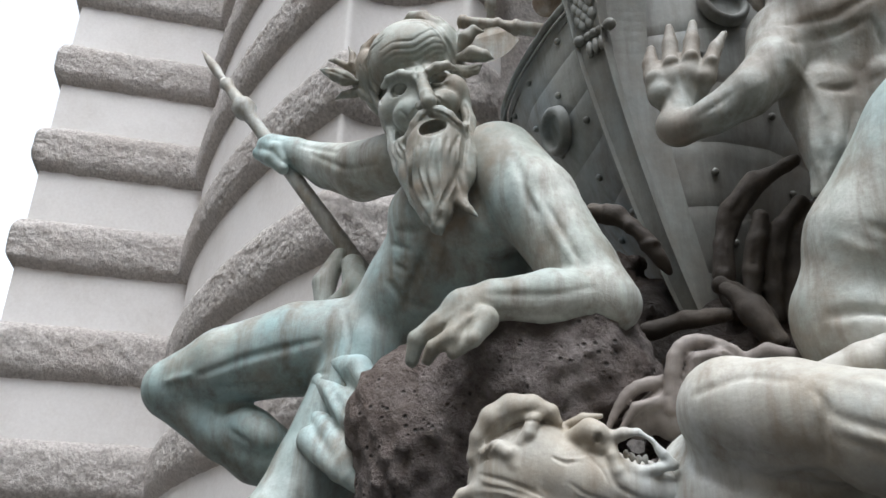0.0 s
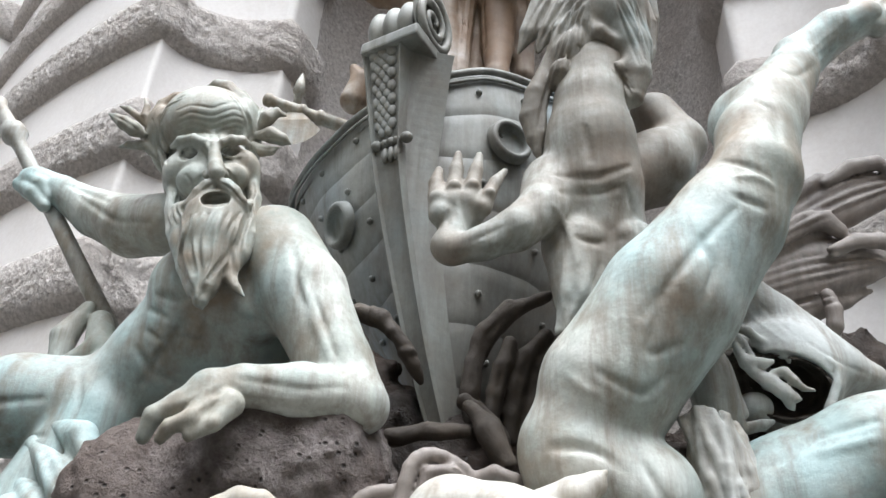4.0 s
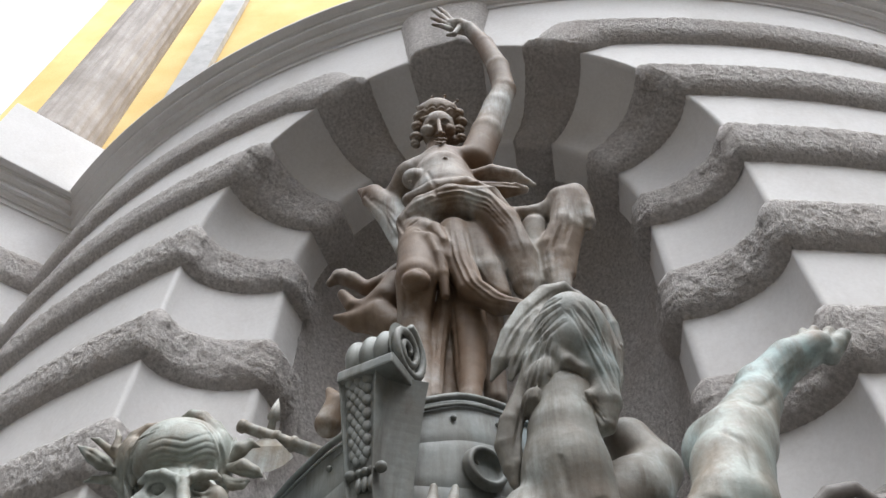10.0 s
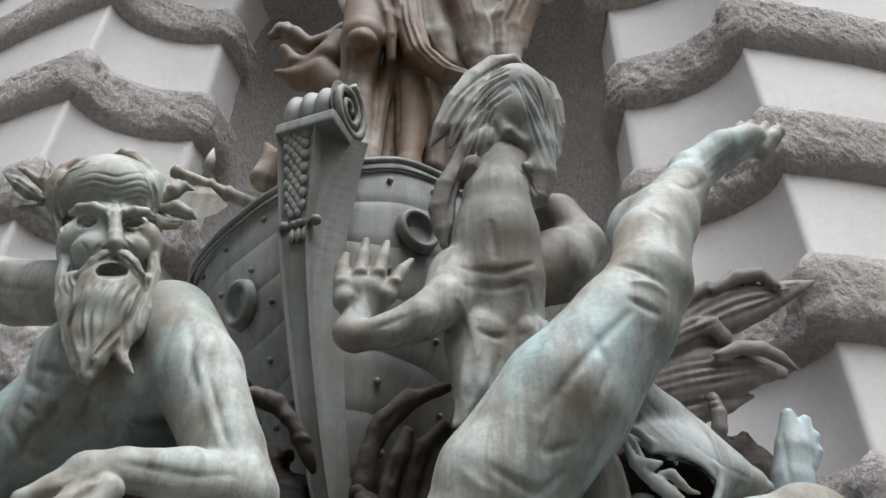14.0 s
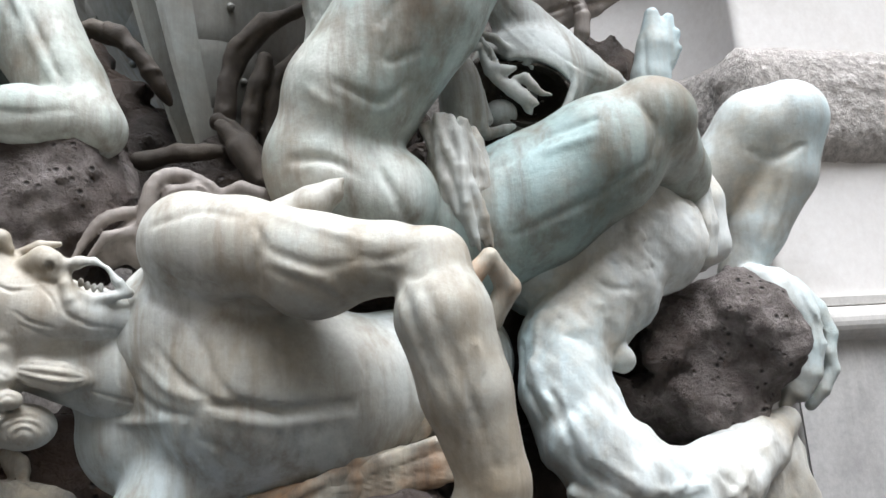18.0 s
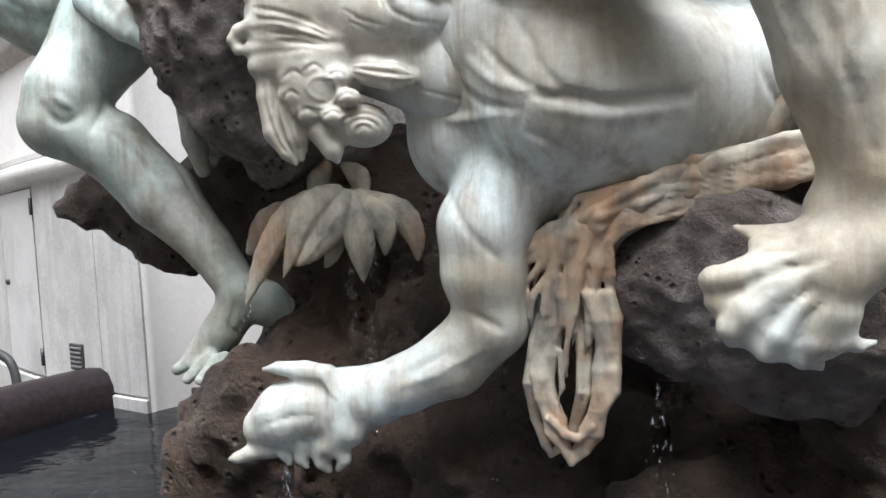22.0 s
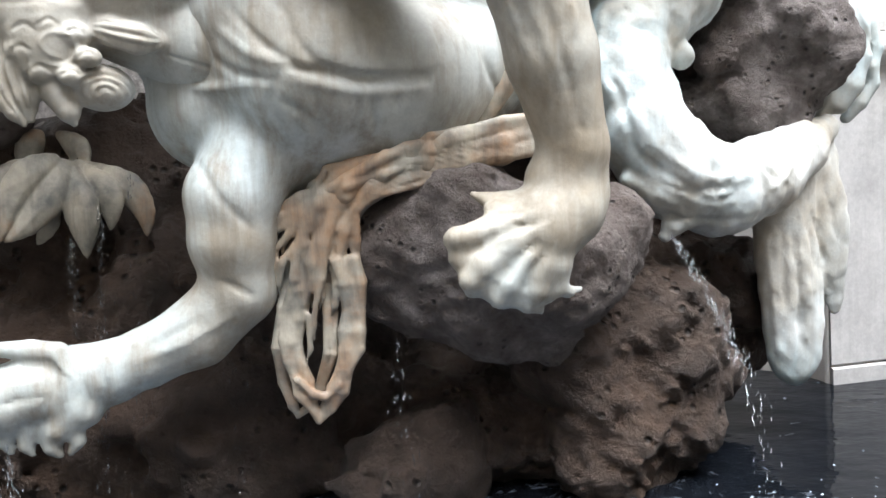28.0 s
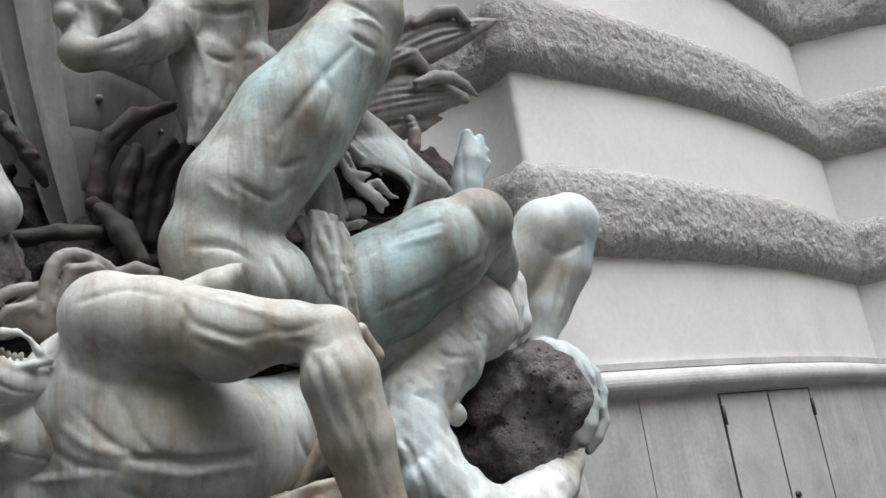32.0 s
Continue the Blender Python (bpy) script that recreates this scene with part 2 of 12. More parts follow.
class Clay:
    """Soft solid forms joined into one skin: tapered limbs and lumps in a grid of distances, then a mesh of their surface."""

    def __init__(self, lo, hi, cell):
        self.lo, self.cell = np.array(lo, float), cell
        self.n = np.ceil((np.array(hi, float) - lo) / cell).astype(int) + 1
        self.d = np.full(self.n, 9.0, np.float32)

    def block(self, a, b):
        i0 = np.clip(np.floor((np.minimum(a, b) - self.lo) / self.cell).astype(int), 0, self.n - 1)
        i1 = np.clip(np.ceil((np.maximum(a, b) - self.lo) / self.cell).astype(int) + 1, 1, self.n)
        i1 = np.maximum(i1, i0 + 1)
        sl = tuple(slice(p, q) for p, q in zip(i0, i1))
        g = [(self.lo[c] + self.cell * np.arange(i0[c], i1[c])).astype(np.float32) for c in range(3)]
        return sl, g[0][:, None, None], g[1][None, :, None], g[2][None, None, :]

    def merge(self, sl, d, k, cut=False):
        old = self.d[sl]
        if cut:
            d = -d
            h = np.clip(0.5 - 0.5 * (old - d) / k, 0, 1)
            self.d[sl] = old + (d - old) * h + k * h * (1 - h)
        else:
            h = np.clip(0.5 + 0.5 * (old - d) / k, 0, 1)
            self.d[sl] = old + (d - old) * h - k * h * (1 - h)

    def limb(self, *joints, k=0.04, cut=False, flat=1.0):
        """A chain of joints (x, y, z, radius). flat: how much thinner it is from front to back than across."""
        j = np.array(joints, float)
        pad = j[:, 3:] + k + 2 * self.cell
        sl, x, y, z = self.block((j[:, :3] - pad).min(0), (j[:, :3] + pad).max(0))
        y, j[:, 1] = y * np.float32(flat), j[:, 1] * flat
        d, soft = None, min(0.03, 0.25 * float(j[:, 3].min()) + 0.004)
        for p, q in zip(j, j[1:]):
            ab = q[:3] - p[:3]
            t = ((x - p[0]) * ab[0] + (y - p[1]) * ab[1] + (z - p[2]) * ab[2]) / np.float32(max(ab @ ab, 1e-9))
            t = np.clip(t, 0, 1).astype(np.float32)
            e = np.sqrt((x - p[0] - t * ab[0]) ** 2 + (y - p[1] - t * ab[1]) ** 2 + (z - p[2] - t * ab[2]) ** 2) - (p[3] + (q[3] - p[3]) * t)
            if d is None:
                d = e
            else:
                h = np.clip(0.5 + 0.5 * (d - e) / soft, 0, 1)
                d = d + (e - d) * h - soft * h * (1 - h)
        self.merge(sl, d.astype(np.float32), k, cut)
        return self

    def lump(self, c, r, turn=(0, 0, 0), k=0.04, cut=False):
        """An ellipsoid with three radii, turned by Euler degrees."""
        c, r = np.array(c, float), np.array(r, float)
        pad = r.max() + k + 2 * self.cell
        sl, x, y, z = self.block(c - pad, c + pad)
        m = np.array(Euler([radians(a) for a in turn]).to_matrix()).T
        p = [m[i, 0] * (x - c[0]) + m[i, 1] * (y - c[1]) + m[i, 2] * (z - c[2]) for i in range(3)]
        l = np.sqrt((p[0] / r[0]) ** 2 + (p[1] / r[1]) ** 2 + (p[2] / r[2]) ** 2)
        g = np.sqrt((p[0] / r[0] ** 2) ** 2 + (p[1] / r[1] ** 2) ** 2 + (p[2] / r[2] ** 2) ** 2)
        self.merge(sl, (l * (l - 1) / np.maximum(g, 1e-6)).astype(np.float32), k, cut)
        return self

    def skin(self, p):
        """Where the line from the front through p first meets the surface."""
        way = np.array(p, float) - FRONT
        far = np.linalg.norm(way)
        t = np.arange(far * 0.6, far * 1.5, self.cell * 0.5)
        q = FRONT + way / far * t[:, None]
        i = np.rint((q - self.lo) / self.cell).astype(int)
        ok = ((i >= 0) & (i < self.n)).all(1)
        d = np.full(len(t), 9.0)
        d[ok] = self.d[i[ok, 0], i[ok, 1], i[ok, 2]]
        hit = np.nonzero(d < 0)[0]
        return q[hit[0]] if len(hit) else None

    def boss(self, p, r, turn=(0, 0, 0), k=0.02, cut=False):
        """A lump set half into the skin, or a hollow pressed into it."""
        at = self.skin(p)
        if at is not None:
            way = (np.array(p, float) - FRONT) / np.linalg.norm(np.array(p, float) - FRONT)
            self.lump(at + way * (0.0 if cut else 0.35 * r[1]), r, turn, k, cut)
        return self

    def draw(self, r, *points):
        """A ridge (r > 0) or a groove (r < 0) along points laid on the skin."""
        w, line = abs(r), []
        for p, q in zip(points, points[1:]):
            p, q = np.array(p, float), np.array(q, float)
            n = max(2, int(np.linalg.norm(q - p) / (1.2 * w)))
            for i in range(n):
                at = self.skin(p + (q - p) * i / n)
                if at is not None:
                    line.append(at)
        parts = [[]]
        for at in line:
            if parts[-1] and np.linalg.norm(at - parts[-1][-1]) > 5 * w:
                parts.append([])
            parts[-1].append(at)
        for run in parts:
            if len(run) < 3:
                continue
            q = np.array(run)
            for _ in range(4):
                q[1:-1] = (q[:-2] + 2 * q[1:-1] + q[2:]) / 4
            way = q - FRONT
            way /= np.linalg.norm(way, axis=1)[:, None]
            taper = 0.25 + 0.75 * np.sin(np.pi * (np.arange(len(q)) + 0.5) / len(q))
            q = q - way * (0.3 * w if r < 0 else -0.1 * w)
            self.limb(*(tuple(p) + (0.6 * w * t,) for p, t in zip(q, taper)), k=1.1 * w, cut=r < 0)
        return self

    def rough(self, size, depth, seed=0):
        """Uneven the surface with smooth random waves of about that size."""
        rng = np.random.default_rng(seed)
        x, y, z = (self.lo[c] + self.cell * np.arange(self.n[c]) for c in range(3))
        near = np.abs(self.d) < depth * 4 + 2 * self.cell
        i = np.nonzero(near)
        px, py, pz = x[i[0]], y[i[1]], z[i[2]]
        add = np.zeros(len(px))
        for octave in range(3):
            s = size / 2**octave
            for _ in range(6):
                w = rng.normal(size=3)
                w *= 2 * math.pi / s / np.linalg.norm(w) * rng.uniform(0.7, 1.3)
                add += np.sin(px * w[0] + py * w[1] + pz * w[2] + rng.uniform(0, 6.3)) / 2**octave / 4
        self.d[i] += (add * depth).astype(np.float32)
        return self

    def net(self):
        """Surface nets."""
        d = self.d
        d[0], d[-1], d[:, 0], d[:, -1], d[:, :, 0], d[:, :, -1] = (np.maximum(s, 0.5 * self.cell) for s in (d[0], d[-1], d[:, 0], d[:, -1], d[:, :, 0], d[:, :, -1]))
        s = d < 0
        nx, ny, nz = (q - 1 for q in self.n)
        corner = [(a, b, c) for a in (0, 1) for b in (0, 1) for c in (0, 1)]
        count = sum(s[a : a + nx, b : b + ny, c : c + nz].astype(np.int8) for a, b, c in corner)
        cells = np.nonzero((count > 0) & (count < 8))
        num = np.full((nx, ny, nz), -1, np.int64)
        num[cells] = np.arange(len(cells[0]))
        acc, cnt = np.zeros((len(cells[0]), 3)), np.zeros(len(cells[0]))
        val = {o: d[cells[0] + o[0], cells[1] + o[1], cells[2] + o[2]] for o in corner}
        for o in corner:
            for ax in range(3):
                if o[ax] == 0:
                    q = tuple(1 if i == ax else o[i] for i in range(3))
                    u, v = val[o], val[q]
                    hit = (u < 0) != (v < 0)
                    t = np.where(hit, u / np.where(hit, u - v, 1), 0)
                    for i in range(3):
                        acc[:, i] += hit * (o[i] + (t if i == ax else 0))
                    cnt += hit
        verts = self.lo + self.cell * (np.stack(cells, 1) + acc / cnt[:, None])
        faces = []
        for ax in range(3):
            b, c = (ax + 1) % 3, (ax + 2) % 3
            lo = [slice(1, None)] * 3
            lo[ax] = slice(0, -1)
            up = [slice(1, None)] * 3
            up[ax] = slice(1, None)
            inner = [slice(1, q - 1) for q in self.n]
            inner[ax] = slice(0, self.n[ax] - 1)
            nxt = list(inner)
            nxt[ax] = slice(1, self.n[ax])
            u, v = s[tuple(inner)], s[tuple(nxt)]
            for flip in (False, True):
                e = np.array(np.nonzero((u & ~v) if not flip else (~u & v)))
                for i in (b, c):
                    e[i] += 1
                quad = []
                for db, dc in ((1, 1), (0, 1), (0, 0), (1, 0)):
                    f = e.copy()
                    f[b] -= db
                    f[c] -= dc
                    quad.append(num[f[0], f[1], f[2]])
                q = np.stack(quad, 1)
                faces.append(q[:, ::-1] if flip else q)
        faces = np.concatenate(faces)
        return verts, faces


def skin_mesh(name, *clays):
    """One mesh of the surfaces of one or more forms that run into one another."""
    nets = [q.net() for q in clays]
    shift = np.cumsum([0] + [len(v) for v, _ in nets])
    verts = np.concatenate([v for v, _ in nets])
    faces = np.concatenate([f + n for (_, f), n in zip(nets, shift)])
    me = bpy.data.meshes.new(name)
    me.vertices.add(len(verts))
    me.vertices.foreach_set("co", verts.ravel())
    me.loops.add(faces.size)
    me.loops.foreach_set("vertex_index", faces.ravel())
    me.polygons.add(len(faces))
    me.polygons.foreach_set("loop_start", np.arange(0, faces.size, 4))
    me.polygons.foreach_set("loop_total", np.full(len(faces), 4))
    me.polygons.foreach_set("use_smooth", np.ones(len(faces), bool))
    me.update()
    me.validate()
    return me


# ---- the building: a rounded bay with a niche ----
BAY = pose(-0.286, 3.705, 0, 0, 0, -9.2)  # its axis and front chord
BAY_R, BAY_C = 9.6, 9.31
HALF, SPRING, APEX = 2.32, 7.25, 9.57  # niche opening: half width, spring line and crown
INNER, INNER_V, INNER_H = 1.59, 0.48, 1.75
RETURN, RETURN_IN = 0.4, 0.04  # depth of the inner return and how far it closes in
EDGE = 5.65
BAND_Z, PITCH, BAND_H = 2.633, 1.1086, 0.551


def bay_v(u, off=0.0):
    return BAY_C - math.sqrt((BAY_R + off) ** 2 - u * u)


def course_rows(z_lo, z_hi, a_lo, a_hi, off, side, n_wall=70, n_in=18, n_ret=6, n_up=12, inner=True, bulge=0.0, wave=0.0, end=None):
    """Rows of points up a course of the bay: from its outer end along the wall to the niche's edge, then in along the reveal.
    a_lo, a_hi: where its edges meet the arch, in radians above the spring line, or None below it."""
    rows = []
    for i in range(n_up + 1):
        r = i / n_up
        z = z_lo + (z_hi - z_lo) * r
        puff = off * (1 - (2 * r - 1) ** 4) if bulge else off
        if a_lo is None:
            uc, zc, ui, zi = HALF, z, INNER, z
        else:
            a = a_lo + (a_hi - a_lo) * r
            uc, zc = HALF * math.cos(a), SPRING + HALF * math.sin(a)
            ui, zi = INNER * math.cos(a), SPRING + INNER_H * math.sin(a)
        if end is not None:
            uc, zc = end, z
        row = []
        for j in range(n_wall + 1):
            s = j / n_wall
            u = EDGE + (uc - EDGE) * s
            b = max(0.0, 1 - (u - uc) / 0.4)
            zz = z + (zc - z) * b * b * (3 - 2 * b)
            o = puff
            if wave:
                o += wave * 0.5 * noise.noise((u * 9, zz * 9, side * 3.0)) + wave * 0.8 * noise.noise((u * 31, zz * 31, side))
                zz += wave * 0.5 * noise.noise((u * 6, z * 5, 7.0 + side)) * (1 if 0 < i < n_up else 1.2)
            row.append((side * u, bay_v(u, o), zz))
        if inner:
            cx, cz = (1.0, 0.0) if a_lo is None else (uc / HALF, (zc - SPRING) / HALF)
            # a hollow quarter curve, then a return into the niche
            for j in range(n_in + n_ret + 1):
                th = min(j / n_in, 1.0) * math.pi / 2
                turn = 1 - math.cos(th)
                u, zz = uc + (ui - uc) * turn, zc + (zi - zc) * turn
                v = bay_v(uc) + (INNER_V - bay_v(uc)) * math.sin(th)
                fx, fv = math.cos(th), math.sin(th)
                if j > n_in:
                    r = (j - n_in) / n_ret
                    u, zz, v = u - RETURN_IN * cx * r, zz - RETURN_IN * cz * r, v + RETURN * r
                    fx, fv = 1.0, 0.0
                w = wave * (noise.noise((v * 9 + 4, zz * 9, u * 9)) + 0.8 * noise.noise((v * 31, zz * 31, u * 31))) if wave else 0
                o = puff + w
                row.append((side * (u - o * fx * cx), v - o * fv, zz - o * fx * cz))
        rows.append(row)
    return rows


def course(name, side, *args, **kw):
    v, f = sheet(course_rows(*args, side=side, **kw))
    if side < 0:
        f = [q[::-1] for q in f]
    return mesh_of(name, v, f)


def arch_angle(z):
    return math.asin(min(1.0, (z - SPRING) / HALF)) if z > SPRING else 0.0


def solid_wall(side):
    """The smooth face of the bay, from the ground to the top cornice."""
    v, f = [], []
    levels = [(-0.3, SPRING, None, None), (SPRING, 8.8, 0.0, arch_angle(8.8)), (8.8, 10.62, arch_angle(8.8), radians(90))]
    for lo, hi, a, b in levels:
        vv, ff = sheet(course_rows(lo, hi, a, b, 0.0, side, n_up=16))
        n = len(v)
        v += vv
        f += [tuple(n + i for i in (q if side > 0 else q[::-1])) for q in ff]
    me = mesh_of("wall", v, f)
    bm = bmesh.new()
    bm.from_mesh(me)
    bmesh.ops.remove_doubles(bm, verts=bm.verts, dist=0.0005)
    bm.to_mesh(me)
    bm.free()
    return me


wall_bay = thing("wall_bay", solid_wall(1), PLASTER, "pale plastered convex palace wall with a tall arched niche", "wall", "structure", m=BAY)
part("wall_half", solid_wall(-1), PLASTER, wall_bay)
for side in (-1, 1):
    for k in range(7):
        lo = BAND_Z + k * PITCH
        hi = lo + BAND_H
        a_lo = a_hi = None
        if k == 5:
            a_lo, a_hi = arch_angle(lo), arch_angle(hi)
        if k == 6:
            a_lo, a_hi = math.acos(1.34 / HALF), math.acos(0.8 / HALF)
        if k == 4:
            a_lo, a_hi = 0.0, arch_angle(hi)
            a_lo = math.asin((lo - SPRING) / HALF)
        part("stucco_band", course("stucco_band", side, lo, hi, a_lo, a_hi, 0.1, bulge=1.0, wave=0.018, n_wall=200, n_in=52, n_ret=18, n_up=30), STUCCO, wall_bay, "rough pebbled stucco band")
# keystone
kv = []
for i in range(13):
    r = i / 12
    z = APEX - 0.05 + (10.62 - APEX + 0.05) * r
    row = []
    for j in range(15):
        u = (0.37 + 0.15 * r) * (2 * j / 14 - 1)
        o = 0.12 * (1 - (2 * j / 14 - 1) ** 6) + 0.02 * noise.noise((u * 9, z * 9, 3))
        row.append((u, bay_v(u, o), z))
    kv.append(row)
under = []
for i in range(25):
    th = min(i / 16, 1.0) * math.pi / 2
    deep = max(0.0, (i - 16) / 8)
    turn = 1 - math.cos(th)
    row = []
    for j in range(15):
        q = 2 * j / 14 - 1
        a = radians(90 - 9.4 * q)
        o = 0.1 * (1 - q**6) + 0.02 * noise.noise((q * 3, i * 0.5, 8))
        drop = o * (math.cos(th) if i <= 16 else 1.0) + RETURN_IN * deep
        ru = HALF + (INNER - HALF) * turn
        rz = HALF + (INNER_H - HALF) * turn - drop
        v = bay_v(0) + (INNER_V - bay_v(0)) * math.sin(th) + RETURN * deep - (o * math.sin(th) if i <= 16 else 0)
        row.append((ru * math.cos(a), v, SPRING + rz * math.sin(a)))
    under.append(row)
v, f = sheet(under[::-1] + kv)
part("keystone", mesh_of("keystone", v, f), STUCCO, wall_bay, "rough stucco keystone of the arch")

# niche: a half round back with a quarter dome
rows = []
NICHE_R, NICHE_V, NICHE_H, NICHE_D = INNER - RETURN_IN, INNER_V + RETURN, INNER_H - RETURN_IN, 1.35 - RETURN
for i in range(241):
    z = -0.2 + (SPRING + 0.2) * i / 240
    rows.append([(NICHE_R * math.cos(a), NICHE_V + NICHE_D * math.sin(a) + 0.02 * noise.noise((a * 5, z * 4, 1)) + 0.022 * noise.noise((a * 34, z * 21, 1)), z) for a in (math.pi * j / 160 for j in range(161))])
for i in range(1, 61):
    e = math.pi / 2 * i / 60
    rows.append([(NICHE_R * math.cos(a) * math.cos(e), NICHE_V + (NICHE_D * math.sin(a) + 0.022 * noise.noise((a * 34, e * 40, 1))) * math.cos(e), SPRING + NICHE_H * math.sin(e)) for a in (math.pi * j / 160 for j in range(161))])
v, f = sheet(rows)
part("niche", mesh_of("niche", v, f), STUCCO, wall_bay, "grey roughcast niche with a half dome")


def run_profile(name, path, profile, mat, parent=None):
    """A moulding: a profile of (outward, z) swept along plan points with outward directions."""
    rows = [[(p[0] + d[0] * o, p[1] + d[1] * o, z) for o, z in profile] for p, d in path]
    v, f = sheet(rows)
    me = mesh_of(name, v, f, False)
    return me


def bay_path(u0, u1, n=60):
    out = []
    for i in range(n + 1):
        u = u0 + (u1 - u0) * i / n
        a = math.asin(u / BAY_R)
        out.append(((BAY_R * math.sin(a), BAY_C - BAY_R * math.cos(a)), (math.sin(a), -math.cos(a))))
    return out


LOW = [(0.0, 2.03), (0.035, 2.026), (0.035, 1.99), (0.022, 1.986)] + [(0.022 + 0.07 * math.sin(math.pi * i / 12), 1.915 + 0.07 * math.cos(math.pi * i / 12)) for i in range(13)] + [(0.018, 1.838), (0.0, 1.834)]
TOP = [(0, 10.55), (0.04, 10.56), (0.04, 10.7), (0.1, 10.71), (0.1, 10.74), (0.16, 10.78), (0.2, 10.85), (0.2, 10.88), (0.3, 10.9), (0.3, 11.02), (0.33, 11.03), (0.33, 11.06), (0.42, 11.1), (0.47, 11.13), (0.47, 11.28), (0.52, 11.29), (0.52, 11.33), (0.62, 11.38), (0.68, 11.42), (0.68, 11.5), (0, 11.6)]
TOP = [(0.5 * o, 10.55 + 0.5 * (z - 10.55)) for o, z in TOP]
for u0, u1 in ((-EDGE, -HALF), (HALF, EDGE)):
    part("string_course", run_profile("string_course", bay_path(u0, u1), LOW, STONE), STONE, wall_bay, "pale stone half-round string course")
part("cornice", run_profile("cornice", bay_path(-EDGE, EDGE, 90), TOP, PLASTER), PLASTER, wall_bay, "pale moulded stone cornice")

# flanking walls
for side, name in ((-1, "wall_west"), (1, "wall_east")):
    v0 = bay_v(EDGE)
    d = Vector((side * 0.87, -0.5, 0)).normalized()
    if side < 0:
        d = Vector((-0.68, -0.73, 0)).normalized()
    nrm = Vector((-d.y * side, d.x * side, 0)) * -1
    if nrm.y > 0:
        nrm = -nrm
    length = 1.65 if side < 0 else 6.0
    p0 = Vector((side * EDGE, v0, 0))
    me_rows = []
    for z in (-0.3, 11.07):
        a, b = p0, p0 + d * length
        back = -nrm * 0.8
        me_rows.append([(*(a + back).to_2d(), z), (*a.to_2d(), z), (*b.to_2d(), z), (*(b + back).to_2d(), z)])
    v, f = sheet(me_rows)
    w = thing(name, mesh_of(name, v, f, False), PLASTER, "pale plastered palace wall with stucco bands", "wall", "structure", m=BAY)
    for k in range(7):
        lo = BAND_Z + k * PITCH
        rows = []
        for i in range(29):
            r = i / 28
            z = lo + BAND_H * r
            puff = 0.1 * (1 - (2 * r - 1) ** 4)
            row = []
            n = int(length * 60)
            for j in range(n + 9):
                s = min(j, n) / n * length
                o = puff + 0.015 * noise.noise((s * 9, z * 9, side * 5 + 20)) + 0.014 * noise.noise((s * 31, z * 31, side + 9))
                p = p0 + d * (s + (puff if j >= n else 0)) + nrm * (o if j <= n else o - (j - n) / 8 * 0.8)
                row.append((p.x, p.y, z + 0.015 * noise.noise((s * 6, z * 5, side + 3))))
            rows.append(row)
        v, f = sheet(rows)
        part("stucco_band", mesh_of("stucco_band", v, f), STUCCO, w, "rough pebbled stucco band")
    path = [((p0.x + d.x * s, p0.y + d.y * s), (nrm.x, nrm.y)) for s in (0, length)]
    part("string_course", run_profile("string_course", path, LOW, STONE), STONE, w)
    part("cornice", run_profile("cornice", path, TOP, PLASTER), PLASTER, w)

# ---- ground, basin, water ----
v, f = sheet([[(x, y, 0.0) for x in (-400, -40, 0, 40, 400)] for y in (-400, -40, 0, 40, 400)])
thing("ground", mesh_of("ground", v, f, False), PAVING, "grey stone paving of the square", "ground", "structure")


def ring(r, v, z, n=96, a0=-10, a1=190):
    return [(r * math.cos(radians(a0 + (a1 - a0) * i / n)), v - r * math.sin(radians(a0 + (a1 - a0) * i / n)), z) for i in range(n + 1)]


rim = [ring(r, -0.36, z) for r, z in ((3.03, -0.1), (3.03, 0.3), (3.07, 0.34), (3.09, 0.55), (3.07, 0.66), (3.0, 0.705), (2.85, 0.715), (2.76, 0.69), (2.71, 0.62), (2.7, 0.5), (2.74, 0.1))]
v, f = sheet(rim)
thing("basin_rim", mesh_of("basin_rim", v, [q[::-1] for q in f]), GRANITE, "dark polished granite rim of the fountain basin", "fountain basin", m=BAY)
WATER = bpy.data.materials.new("water")
WATER.use_nodes = True
nt = WATER.node_tree
b = nt.nodes["Principled BSDF"]
wv = nt.nodes.new("ShaderNodeTexNoise")
wv.inputs["Scale"].default_value, wv.inputs["Detail"].default_value = 9, 5
bp = nt.nodes.new("ShaderNodeBump")
bp.inputs["Strength"].default_value, bp.inputs["Distance"].default_value = 0.5, 0.04
nt.links.new(wv.outputs["Fac"], bp.inputs["Height"])
nt.links.new(bp.outputs["Normal"], b.inputs["Normal"])


def maths(op, a, c, clamp=False):
    n = nt.nodes.new("ShaderNodeMath")
    n.operation, n.use_clamp = op, clamp
    for i, q in enumerate((a, c)):
        if isinstance(q, (int, float)):
            n.inputs[i].default_value = q
        else:
            nt.links.new(q, n.inputs[i])
    return n.outputs[0]


